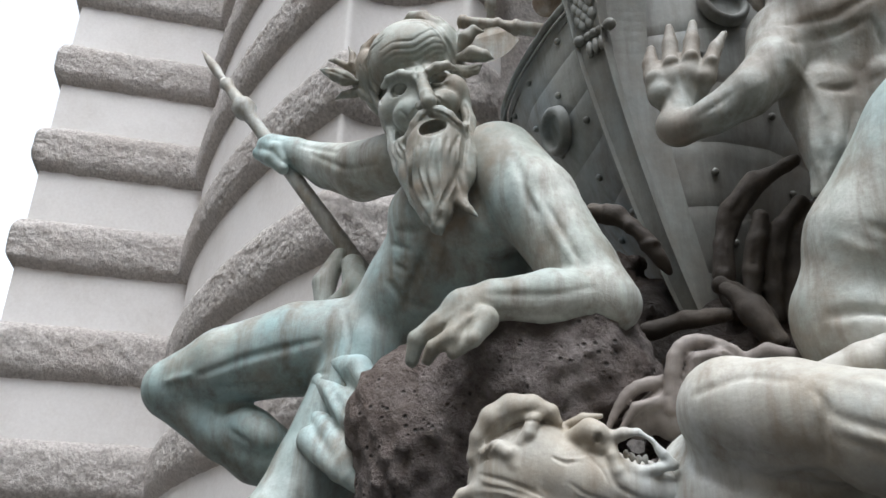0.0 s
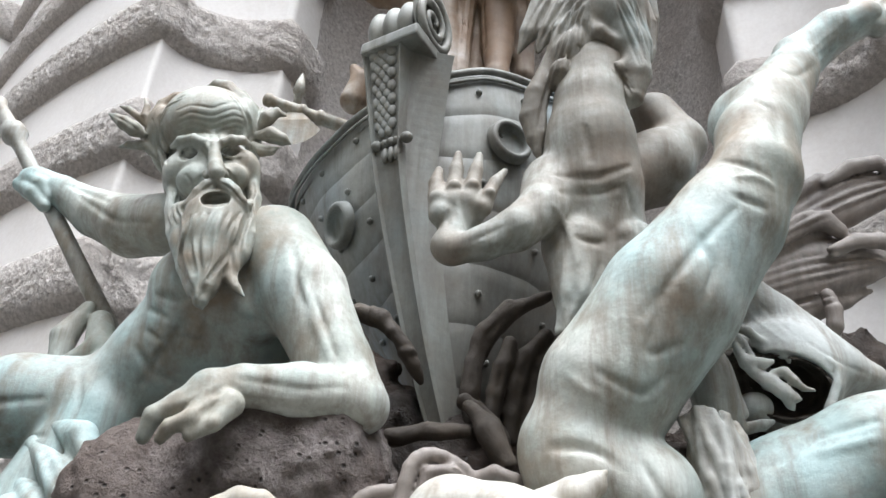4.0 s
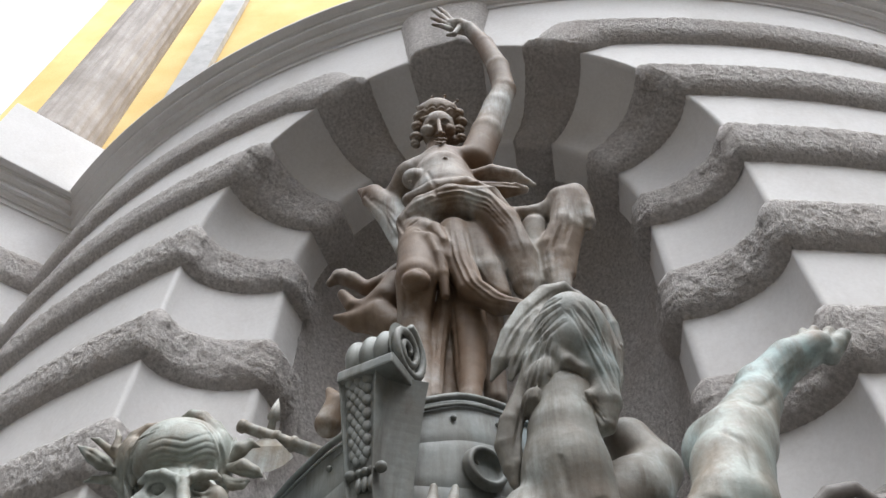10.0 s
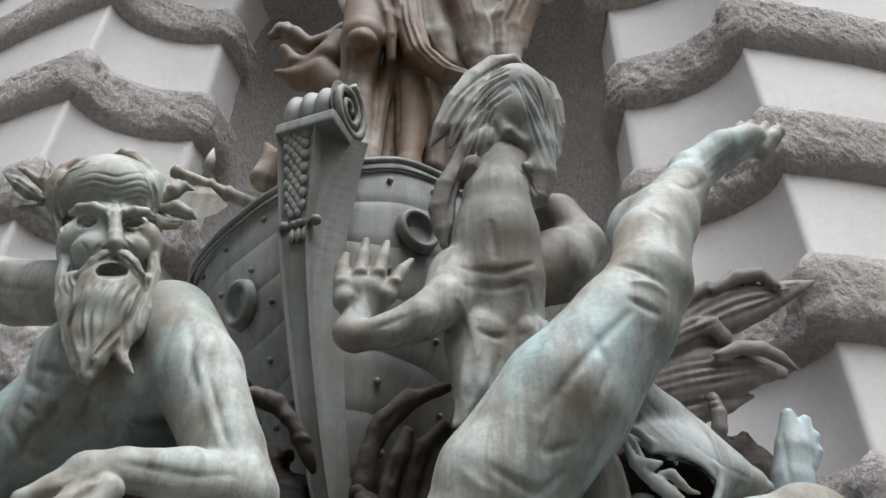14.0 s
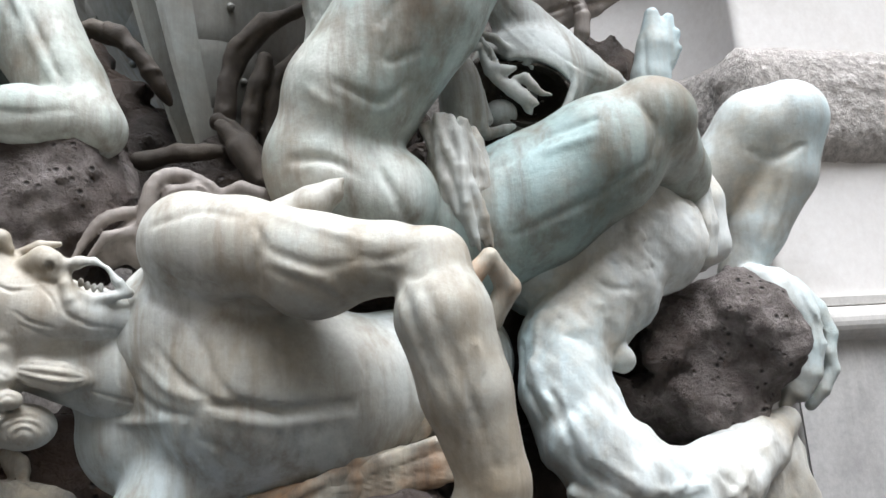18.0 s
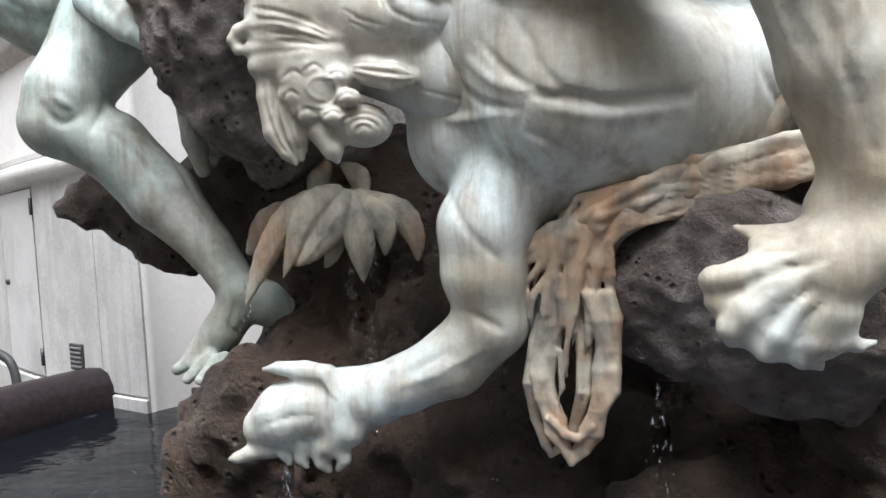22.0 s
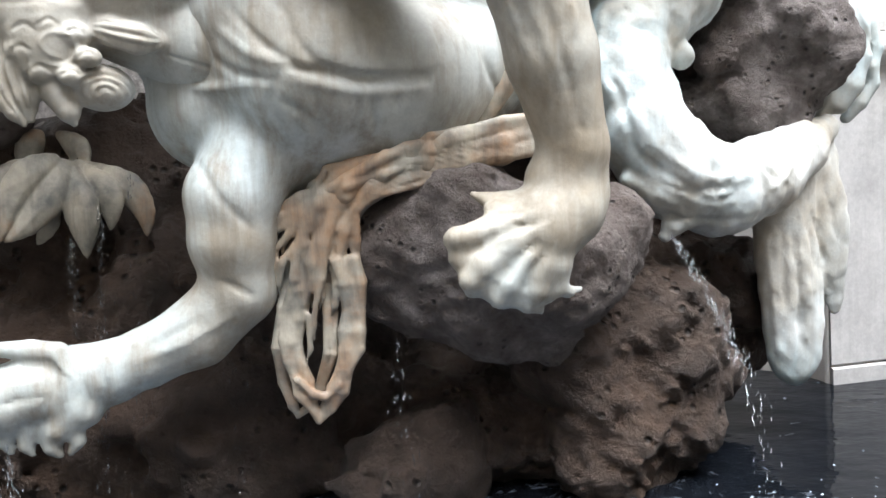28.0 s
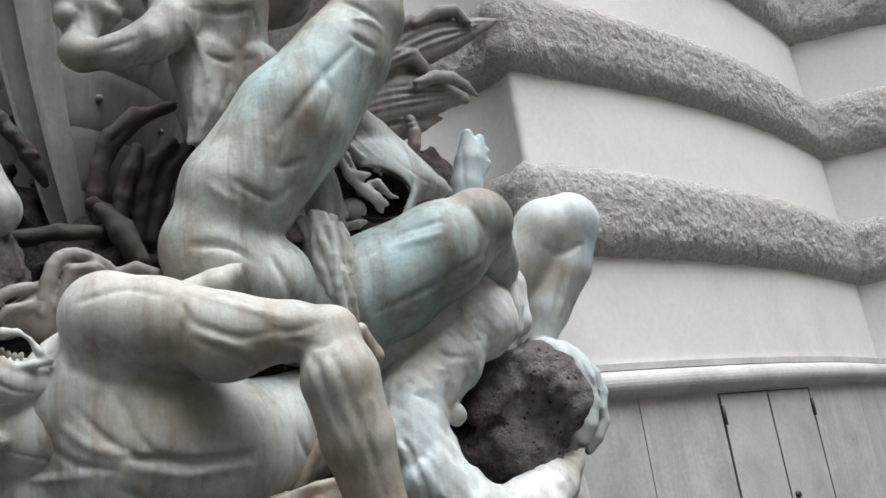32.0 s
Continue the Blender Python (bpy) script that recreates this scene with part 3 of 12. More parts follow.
geo = nt.nodes.new("ShaderNodeNewGeometry")
lace = nt.nodes.new("ShaderNodeTexNoise")
lace.inputs["Scale"].default_value, lace.inputs["Detail"].default_value, lace.inputs["Roughness"].default_value, lace.inputs["Distortion"].default_value = 13, 9, 0.72, 1.0
nt.links.new(geo.outputs["Position"], lace.inputs["Vector"])
near = None
for x, y, reach in ((-0.6, 1.9, 1.15), (0.1, 1.8, 1.2), (1.1, 2.1, 0.22)):
    dist = nt.nodes.new("ShaderNodeVectorMath")
    dist.operation = "DISTANCE"
    dist.inputs[1].default_value = (x, y, 0.5)
    nt.links.new(geo.outputs["Position"], dist.inputs[0])
    one = maths("SUBTRACT", 1.0, maths("DIVIDE", dist.outputs["Value"], reach), True)
    near = one if near is None else maths("MAXIMUM", near, one)
foamy = maths("MULTIPLY", maths("SUBTRACT", maths("ADD", lace.outputs["Fac"], maths("MULTIPLY", near, 0.25)), 0.6), 5.0, True)
tone = nt.nodes.new("ShaderNodeMixRGB")
tone.inputs["Color1"].default_value, tone.inputs["Color2"].default_value = (0.004, 0.005, 0.007, 1), (0.15, 0.175, 0.215, 1)
nt.links.new(foamy, tone.inputs["Fac"])
nt.links.new(tone.outputs["Color"], b.inputs["Base Color"])
nt.links.new(maths("ADD", maths("MULTIPLY", foamy, 0.5), 0.07), b.inputs["Roughness"])
b.inputs["IOR"].default_value = 1.33
b.inputs["Specular IOR Level"].default_value = 0.15
rows = [[(r * math.cos(a), -0.36 - r * math.sin(a), 0.5) for a in (radians(-25 + 230 * i / 90) for i in range(91))] for r in (0.01, 0.7, 1.4, 2.1, 2.72)]
v, f = sheet(rows)
thing("water", mesh_of("water", v, [q[::-1] for q in f]), WATER, "dark rippled water in the fountain basin", "water", "structure", m=BAY)
# ---- statues ----
def sea_god():
    c = Clay((-2.58, 2.0, 0.82), (-0.29, 3.18, 4.02), 0.009)
    # torso
    c.limb((-1.21, 2.65, 3.36, 0.149), (-1.10, 2.72, 3.12, 0.246), (-1.35, 2.80, 2.87, 0.201), (-1.52, 2.85, 2.71, 0.185), k=0.055)
    c.lump((-1.25, 2.62, 3.09), (0.136, 0.110, 0.153), k=0.033)
    c.lump((-0.94, 2.60, 3.01), (0.146, 0.104, 0.157), k=0.033)
    # arm that holds the spear
    c.limb((-1.43, 2.75, 3.45, 0.132), (-1.66, 2.85, 3.51, 0.134), (-1.91, 2.95, 3.65, 0.108), (-2.11, 2.95, 3.77, 0.075), (-2.25, 2.95, 3.82, 0.085), k=0.022)
    c.limb((-2.29, 2.92, 3.85, 0.034), (-2.18, 2.88, 3.77, 0.036), (-2.14, 2.90, 3.71, 0.030), k=0.008)
    c.limb((-2.31, 2.92, 3.80, 0.034), (-2.20, 2.88, 3.72, 0.036), (-2.14, 2.90, 3.66, 0.030), k=0.008)
    # arm that leans on the rock
    c.limb((-0.93, 2.62, 3.24, 0.171), (-0.77, 2.55, 3.01, 0.153), (-0.61, 2.50, 2.71, 0.122), (-0.50, 2.45, 2.55, 0.089), k=0.033)
    c.limb((-0.53, 2.45, 2.57, 0.093), (-0.67, 2.35, 2.56, 0.088), (-0.83, 2.28, 2.55, 0.062), (-0.91, 2.22, 2.51, 0.061), k=0.0275)
    c.limb((-0.90, 2.22, 2.51, 0.061), (-0.97, 2.18, 2.45, 0.040), (-1.03, 2.16, 2.41, 0.028), (-1.05, 2.17, 2.35, 0.021), k=0.0165)
    c.limb((-0.89, 2.20, 2.48, 0.044), (-0.91, 2.15, 2.40, 0.029), (-0.97, 2.14, 2.37, 0.023), (-0.99, 2.15, 2.34, 0.018), k=0.016)
    c.limb((-0.83, 2.20, 2.46, 0.043), (-0.85, 2.16, 2.39, 0.024), (-0.91, 2.15, 2.35, 0.019), k=0.016)
    c.limb((-1.13, 2.80, 3.17, 0.229), (-1.05, 2.80, 2.93, 0.197), (-1.25, 2.85, 2.78, 0.164), k=0.06)
    # folded leg
    c.limb((-1.56, 2.85, 2.69, 0.190), (-1.83, 2.75, 2.66, 0.185), (-2.12, 2.65, 2.59, 0.155), (-2.34, 2.60, 2.51, 0.117), k=0.0385)
    c.limb((-2.34, 2.62, 2.50, 0.117), (-2.14, 2.72, 2.34, 0.111), (-2.02, 2.80, 2.27, 0.127), (-1.84, 2.85, 2.19, 0.091), k=0.0275)
    c.lump((-2.01, 2.72, 2.34), (0.152, 0.098, 0.087), (0, 30, 0), k=0.0275)
    # lower leg and foot
    c.limb((-1.53, 2.80, 2.62, 0.174), (-1.69, 2.72, 2.16, 0.165), (-1.79, 2.62, 1.95, 0.133), (-1.83, 2.60, 1.86, 0.117), k=0.033)
    c.limb((-1.81, 2.60, 1.86, 0.116), (-1.67, 2.68, 1.77, 0.118), (-1.54, 2.75, 1.59, 0.120), (-1.40, 2.80, 1.40, 0.083), (-1.31, 2.82, 1.25, 0.075), k=0.033)
    c.limb((-1.30, 2.82, 1.23, 0.079), (-1.21, 2.85, 1.19, 0.079), (-1.17, 2.87, 1.17, 0.060), k=0.022)
    c.limb((-1.30, 2.82, 1.21, 0.079), (-1.37, 2.78, 1.10, 0.068), (-1.45, 2.75, 1.02, 0.051), k=0.022)
    c.limb((-1.41, 2.74, 1.05, 0.027), (-1.50, 2.70, 0.99, 0.021), k=0.012)
    c.limb((-1.38, 2.72, 1.03, 0.027), (-1.45, 2.68, 0.96, 0.019), k=0.012)
    c.limb((-1.34, 2.70, 1.02, 0.025), (-1.39, 2.66, 0.96, 0.019), k=0.012)
    c.limb((-1.31, 2.69, 1.03, 0.023), (-1.33, 2.65, 0.98, 0.017), k=0.012)
    # neck and head
    c.limb((-1.20, 2.65, 3.33, 0.131), (-1.20, 2.55, 3.48, 0.138), k=0.0275)
    # muscles and folds
    c.draw(-0.019, (-1.13, 2.55, 3.04), (-1.18, 2.55, 2.91), (-1.25, 2.55, 2.78), (-1.30, 2.55, 2.64))
    c.draw(-0.017, (-1.32, 2.55, 3.01), (-1.23, 2.55, 2.98), (-1.14, 2.55, 3.01))
    c.draw(-0.016, (-1.10, 2.55, 2.98), (-0.98, 2.55, 2.90), (-0.85, 2.55, 2.91))
    c.draw(0.017, (-1.25, 2.55, 2.93), (-1.22, 2.55, 2.86))
    c.draw(0.016, (-1.27, 2.55, 2.84), (-1.23, 2.55, 2.78))
    c.draw(0.016, (-1.13, 2.55, 2.90), (-1.13, 2.55, 2.81))
    c.draw(-0.013, (-1.33, 2.55, 2.95), (-1.23, 2.55, 2.90))
    c.draw(-0.012, (-1.33, 2.55, 2.87), (-1.24, 2.55, 2.81))
    c.draw(-0.012, (-1.21, 2.55, 2.84), (-1.10, 2.55, 2.82))
    c.draw(-0.016, (-1.35, 2.55, 2.80), (-1.26, 2.55, 2.70), (-1.11, 2.55, 2.64))
    c.draw(-0.014, (-1.53, 2.55, 2.72), (-1.49, 2.55, 2.58), (-1.52, 2.55, 2.49))
    c.draw(-0.008, (-1.45, 2.55, 2.75), (-1.43, 2.55, 2.73))
    c.draw(-0.018, (-0.84, 2.55, 3.23), (-0.79, 2.55, 3.02), (-0.67, 2.55, 2.86))
    c.draw(-0.014, (-0.73, 2.55, 3.00), (-0.64, 2.55, 2.79), (-0.59, 2.55, 2.69))
    c.draw(0.018, (-0.79, 2.55, 3.09), (-0.71, 2.55, 2.89), (-0.63, 2.55, 2.73))
    c.draw(-0.011, (-0.96, 2.55, 2.69), (-0.72, 2.55, 2.65), (-0.56, 2.55, 2.66))
    c.draw(-0.011, (-0.88, 2.55, 2.59), (-0.68, 2.55, 2.57), (-0.57, 2.55, 2.58))
    c.draw(0.011, (-0.92, 2.55, 2.64), (-0.76, 2.55, 2.61), (-0.63, 2.55, 2.62))
    c.draw(-0.014, (-1.74, 2.55, 3.45), (-1.56, 2.55, 3.33), (-1.41, 2.55, 3.32))
    c.draw(-0.014, (-1.80, 2.55, 3.51), (-1.60, 2.55, 3.42))
    c.draw(-0.017, (-2.17, 2.55, 2.53), (-1.94, 2.55, 2.58), (-1.61, 2.55, 2.61))
    c.draw(-0.015, (-2.09, 2.55, 2.47), (-1.79, 2.55, 2.45), (-1.56, 2.55, 2.48))
    c.draw(0.018, (-2.32, 2.55, 2.52), (-2.19, 2.55, 2.54))
    c.draw(-0.016, (-2.06, 2.55, 2.37), (-1.90, 2.55, 2.40), (-1.74, 2.55, 2.34))
    c.draw(-0.014, (-1.99, 2.55, 2.30), (-1.87, 2.55, 2.23))
    c.draw(-0.008, (-1.18, 2.55, 2.55), (-1.21, 2.55, 2.48))
    c.draw(-0.008, (-1.12, 2.55, 2.53), (-1.15, 2.55, 2.47))
    c.draw(-0.008, (-1.04, 2.55, 2.54), (-1.10, 2.55, 2.47))
    c.draw(0.010, (-1.00, 2.55, 2.67), (-1.11, 2.55, 2.61), (-1.20, 2.55, 2.57))
    c.draw(0.010, (-0.98, 2.55, 2.63), (-1.09, 2.55, 2.57))
    c.draw(-0.015, (-1.68, 2.70, 1.82), (-1.48, 2.70, 1.62), (-1.29, 2.70, 1.32))
    c.draw(-0.016, (-1.77, 2.70, 2.09), (-1.68, 2.70, 1.92), (-1.76, 2.70, 1.81))
    c.draw(-0.016, (-1.94, 2.70, 1.93), (-1.87, 2.70, 1.84), (-1.77, 2.70, 1.89))
    c.draw(-0.013, (-1.61, 2.70, 1.83), (-1.46, 2.70, 1.73), (-1.33, 2.70, 1.48))
    c.draw(0.016, (-1.88, 2.70, 1.95), (-1.81, 2.70, 1.90))
    c.draw(0.013, (-1.60, 2.70, 1.78), (-1.42, 2.70, 1.54), (-1.29, 2.70, 1.34))
    c.draw(-0.008, (-1.40, 2.70, 1.02), (-1.47, 2.70, 0.95))
    c.draw(-0.008, (-1.43, 2.70, 1.05), (-1.49, 2.70, 0.99))
    c.draw(-0.008, (-1.36, 2.70, 1.02), (-1.42, 2.70, 0.95))
    c.draw(-0.008, (-1.32, 2.70, 1.02), (-1.37, 2.70, 0.97))
    c.draw(-0.011, (-1.25, 2.70, 1.24), (-1.30, 2.70, 1.13), (-1.22, 2.70, 1.09))
    return c


def raised_leg_figure():
    c = Clay((-0.13, 1.95, 1.85), (1.66, 2.97, 4.44), 0.0095)
    # raised leg
    c.limb((0.17, 2.35, 2.40, 0.159), (0.25, 2.32, 2.56, 0.198), (0.45, 2.28, 2.83, 0.207), (0.65, 2.25, 3.09, 0.170), (0.75, 2.24, 3.25, 0.143), k=0.0385)
    c.limb((0.76, 2.24, 3.26, 0.139), (0.81, 2.30, 3.47, 0.135), (0.88, 2.36, 3.63, 0.137), (1.03, 2.45, 3.89, 0.099), (1.11, 2.50, 4.03, 0.088), k=0.0275)
    c.lump((0.75, 2.18, 3.24), (0.074, 0.055, 0.074), k=0.022)
    c.lump((0.82, 2.42, 3.64), (0.128, 0.107, 0.160), (0, 20, 0), k=0.0275)
    c.limb((1.08, 2.50, 4.02, 0.093), (1.06, 2.56, 4.04, 0.066), k=0.0165)
    c.limb((1.11, 2.50, 4.03, 0.093), (1.25, 2.48, 4.15, 0.084), (1.38, 2.47, 4.21, 0.071), k=0.022)
    c.limb((1.42, 2.47, 4.15, 0.041), (1.47, 2.46, 4.21, 0.036), (1.51, 2.46, 4.26, 0.032), k=0.006)
    c.limb((1.38, 2.47, 4.16, 0.034), (1.43, 2.46, 4.24, 0.029), (1.46, 2.46, 4.29, 0.024), k=0.005)
    c.limb((1.34, 2.47, 4.17, 0.031), (1.37, 2.46, 4.25, 0.027), (1.40, 2.46, 4.30, 0.022), k=0.005)
    c.limb((1.29, 2.47, 4.16, 0.029), (1.32, 2.46, 4.23, 0.024), (1.35, 2.46, 4.29, 0.020), k=0.005)
    c.limb((1.25, 2.47, 4.14, 0.026), (1.27, 2.46, 4.21, 0.022), (1.30, 2.46, 4.25, 0.019), k=0.005)
    # hips and belly
    c.limb((0.15, 2.35, 2.38, 0.163), (0.17, 2.35, 2.33, 0.162), (0.30, 2.42, 2.23, 0.193), (0.47, 2.50, 2.16, 0.163), k=0.044)
    c.limb((0.17, 2.30, 2.32, 0.133), (0.33, 2.32, 2.25, 0.152), k=0.044)
    # second thigh
    c.limb((0.58, 2.50, 2.19, 0.220), (0.79, 2.45, 2.27, 0.206), (1.00, 2.38, 2.38, 0.184), (1.14, 2.34, 2.47, 0.129), k=0.0385)
    c.limb((1.14, 2.34, 2.47, 0.129), (1.29, 2.55, 2.37, 0.109), (1.37, 2.75, 2.26, 0.095), k=0.0275)
    c.lump((1.16, 2.30, 2.47), (0.107, 0.087, 0.100), k=0.0275)
    # muscles
    c.draw(-0.016, (0.35, 2.20, 2.74), (0.54, 2.20, 2.98), (0.69, 2.20, 3.14))
    c.draw(-0.014, (0.21, 2.20, 2.57), (0.34, 2.20, 2.49), (0.42, 2.20, 2.57))
    c.draw(-0.015, (0.07, 2.20, 2.35), (0.16, 2.20, 2.36), (0.25, 2.20, 2.31))
    c.draw(-0.015, (0.65, 2.20, 3.30), (0.73, 2.20, 3.28), (0.81, 2.20, 3.21))
    c.draw(-0.015, (0.67, 2.20, 3.16), (0.78, 2.20, 3.10))
    c.draw(0.017, (0.69, 2.20, 3.23), (0.76, 2.20, 3.23), (0.80, 2.20, 3.17))
    c.draw(-0.013, (0.42, 2.20, 2.83), (0.35, 2.20, 2.61), (0.48, 2.20, 2.66))
    c.draw(0.014, (0.13, 2.20, 2.56), (0.18, 2.20, 2.50), (0.23, 2.20, 2.50))
    c.draw(-0.014, (0.78, 2.20, 3.56), (0.85, 2.20, 3.51), (0.84, 2.20, 3.36))
    c.draw(-0.011, (0.74, 2.20, 3.41), (0.68, 2.20, 3.32))
    c.draw(0.008, (1.00, 2.20, 3.76), (1.18, 2.20, 3.93))
    c.draw(0.008, (1.01, 2.20, 3.74), (1.23, 2.20, 3.94))
    c.draw(0.008, (1.02, 2.20, 3.71), (1.27, 2.20, 3.93))
    c.draw(-0.012, (0.88, 2.20, 3.70), (0.95, 2.20, 3.65), (1.04, 2.20, 3.72))
    c.draw(-0.014, (0.54, 2.20, 3.02), (0.58, 2.20, 2.91), (0.52, 2.20, 2.76))
    c.draw(-0.015, (0.67, 2.30, 2.33), (0.80, 2.30, 2.42), (0.99, 2.30, 2.47))
    c.draw(-0.013, (0.69, 2.30, 2.13), (0.92, 2.30, 2.22), (1.14, 2.30, 2.34))
    c.draw(-0.013, (0.07, 2.30, 2.37), (0.19, 2.30, 2.38), (0.29, 2.30, 2.31))
    c.draw(-0.013, (0.30, 2.30, 2.40), (0.36, 2.30, 2.28), (0.42, 2.30, 2.11))
    c.draw(0.015, (0.80, 2.30, 2.37), (0.98, 2.30, 2.42))
    c.draw(-0.012, (1.10, 2.30, 2.53), (1.16, 2.30, 2.42), (1.11, 2.30, 2.31))
    return c


def falling_giant():
    c = Clay((-1.19, 1.67, 0.67), (0.82, 2.92, 2.39), 0.009)
    # chest and belly
    c.limb((-0.19, 2.35, 1.90, 0.247), (-0.07, 2.35, 1.77, 0.292), (0.14, 2.38, 1.71, 0.244), (0.30, 2.45, 1.75, 0.200), (0.51, 2.60, 1.81, 0.195), k=0.066)
    c.limb((-0.34, 2.40, 1.67, 0.183), (-0.12, 2.38, 1.56, 0.146), (0.11, 2.38, 1.56, 0.129), k=0.055)
    c.lump((-0.08, 2.22, 1.82), (0.219, 0.088, 0.132), k=0.044)
    # near arm
    c.limb((-0.17, 2.15, 2.11, 0.134), (-0.05, 2.10, 2.08, 0.133), (0.14, 2.02, 2.02, 0.120), (0.31, 1.96, 2.01, 0.084), (0.42, 1.92, 1.99, 0.068), k=0.033)
    c.lump((-0.18, 2.15, 2.13), (0.114, 0.109, 0.114), k=0.0275)
    c.lump((0.13, 2.02, 1.98), (0.120, 0.080, 0.093), k=0.0275)
    c.limb((0.41, 1.92, 1.99, 0.074), (0.42, 1.90, 1.86, 0.108), (0.46, 1.92, 1.69, 0.102), (0.51, 1.95, 1.49, 0.079), (0.53, 1.97, 1.39, 0.066), k=0.033)
    c.limb((0.481, 1.970, 1.410, 0.085), (0.486, 1.960, 1.347, 0.088), (0.429, 1.950, 1.308, 0.091), (0.369, 1.940, 1.283, 0.075), k=0.03)
    c.lump((0.380, 1.930, 1.270), (0.095, 0.052, 0.074), (-2.5, 7.3, -12.9), k=0.025)
    c.limb((0.397, 1.960, 1.349, 0.053), (0.350, 1.970, 1.367, 0.030), (0.307, 1.970, 1.378, 0.019), (0.272, 1.970, 1.393, 0.008), k=0.024)
    c.limb((0.342, 1.930, 1.314, 0.052), (0.269, 1.920, 1.300, 0.033), (0.221, 1.920, 1.298, 0.024), (0.203, 1.930, 1.295, 0.011), k=0.024)
    c.limb((0.222, 1.930, 1.292, 0.017), (0.225, 1.930, 1.251, 0.022), (0.240, 1.940, 1.227, 0.009), k=0.024)
    c.limb((0.340, 1.920, 1.267, 0.048), (0.279, 1.910, 1.232, 0.037), (0.249, 1.910, 1.201, 0.028), (0.252, 1.930, 1.176, 0.017), (0.296, 1.940, 1.165, 0.009), k=0.024)
    c.limb((0.372, 1.910, 1.236, 0.048), (0.334, 1.900, 1.189, 0.033), (0.312, 1.910, 1.156, 0.024), (0.325, 1.930, 1.137, 0.011), k=0.024)
    c.limb((0.409, 1.910, 1.221, 0.045), (0.391, 1.900, 1.173, 0.031), (0.375, 1.910, 1.140, 0.022), (0.410, 1.930, 1.120, 0.011), k=0.024)
    c.limb((0.447, 1.920, 1.215, 0.038), (0.451, 1.920, 1.172, 0.023), (0.476, 1.930, 1.158, 0.015), (0.511, 1.940, 1.162, 0.006), k=0.024)
    c.lump((0.272, 1.925, 1.253), (0.061, 0.023, 0.039), (-2.8, -27.7, -11.3), k=0.012)
    c.lump((0.302, 1.915, 1.205), (0.039, 0.026, 0.055), (-2.8, 27.3, -13.9), k=0.012)
    c.lump((0.351, 1.910, 1.185), (0.037, 0.026, 0.055), (-2.6, 17.3, -13.4), k=0.012)
    c.lump((0.418, 1.918, 1.180), (0.037, 0.023, 0.046), (-2.5, -0.7, -12.6), k=0.012)
    c.draw(0.0075, (0.393, 1.880, 1.343), (0.318, 1.880, 1.323), (0.232, 1.880, 1.303))
    c.draw(0.0075, (0.404, 1.880, 1.312), (0.325, 1.880, 1.264), (0.256, 1.880, 1.202))
    c.draw(0.0075, (0.420, 1.880, 1.295), (0.364, 1.880, 1.229), (0.314, 1.880, 1.152))
    c.draw(0.0075, (0.435, 1.880, 1.278), (0.409, 1.880, 1.208), (0.376, 1.880, 1.139))
    c.draw(0.0076, (0.457, 1.880, 1.379), (0.435, 1.880, 1.323), (0.372, 1.880, 1.287))
    c.draw(-0.0090, (0.391, 1.880, 1.325), (0.301, 1.880, 1.297), (0.235, 1.880, 1.263))
    c.draw(-0.0090, (0.400, 1.880, 1.283), (0.336, 1.880, 1.233), (0.291, 1.880, 1.175))
    c.draw(-0.0090, (0.420, 1.880, 1.265), (0.376, 1.880, 1.205), (0.345, 1.880, 1.144))
    c.draw(-0.0090, (0.364, 1.880, 1.343), (0.294, 1.880, 1.352))
    # neck and head thrown back
    c.limb((-0.26, 2.40, 1.79, 0.180), (-0.38, 2.38, 1.81, 0.140), (-0.46, 2.36, 1.84, 0.110), k=0.044)
    # far arm reaching to the water
    c.limb((-0.24, 2.30, 1.52, 0.128), (-0.30, 2.28, 1.42, 0.121), (-0.31, 2.28, 1.31, 0.109), (-0.30, 2.30, 1.19, 0.095), k=0.033)
    c.limb((-0.31, 2.30, 1.17, 0.095), (-0.42, 2.32, 1.07, 0.091), (-0.56, 2.33, 1.01, 0.077), (-0.67, 2.33, 0.98, 0.072), k=0.0275)
    c.limb((-0.652, 2.330, 0.975, 0.082), (-0.737, 2.330, 0.964, 0.089), (-0.823, 2.320, 0.955, 0.094), (-0.911, 2.310, 0.929, 0.088), (-0.974, 2.310, 0.897, 0.063), k=0.03)
    c.limb((-0.729, 2.300, 0.900, 0.063), (-0.779, 2.290, 0.853, 0.038), (-0.815, 2.290, 0.832, 0.019), k=0.02)
    c.limb((-0.961, 2.300, 1.061, 0.008), (-0.905, 2.280, 1.068, 0.019), (-0.825, 2.270, 1.061, 0.028), (-0.759, 2.270, 1.049, 0.028), (-0.718, 2.270, 1.010, 0.022), k=0.014)
    c.limb((-0.959, 2.300, 0.844, 0.036), (-1.011, 2.280, 0.831, 0.022), (-1.047, 2.270, 0.819, 0.017), (-1.071, 2.270, 0.814, 0.008), k=0.014)
    c.limb((-0.899, 2.290, 0.868, 0.033), (-0.912, 2.290, 0.831, 0.021), (-0.900, 2.290, 0.802, 0.011), k=0.012)
    c.limb((-0.851, 2.290, 0.860, 0.032), (-0.861, 2.290, 0.817, 0.021), (-0.848, 2.290, 0.791, 0.010), k=0.012)
    c.limb((-0.796, 2.290, 0.852, 0.032), (-0.799, 2.290, 0.806, 0.023), (-0.783, 2.290, 0.781, 0.011), k=0.012)
    c.limb((-0.748, 2.290, 0.854, 0.029), (-0.734, 2.290, 0.815, 0.019), (-0.756, 2.290, 0.785, 0.010), k=0.012)
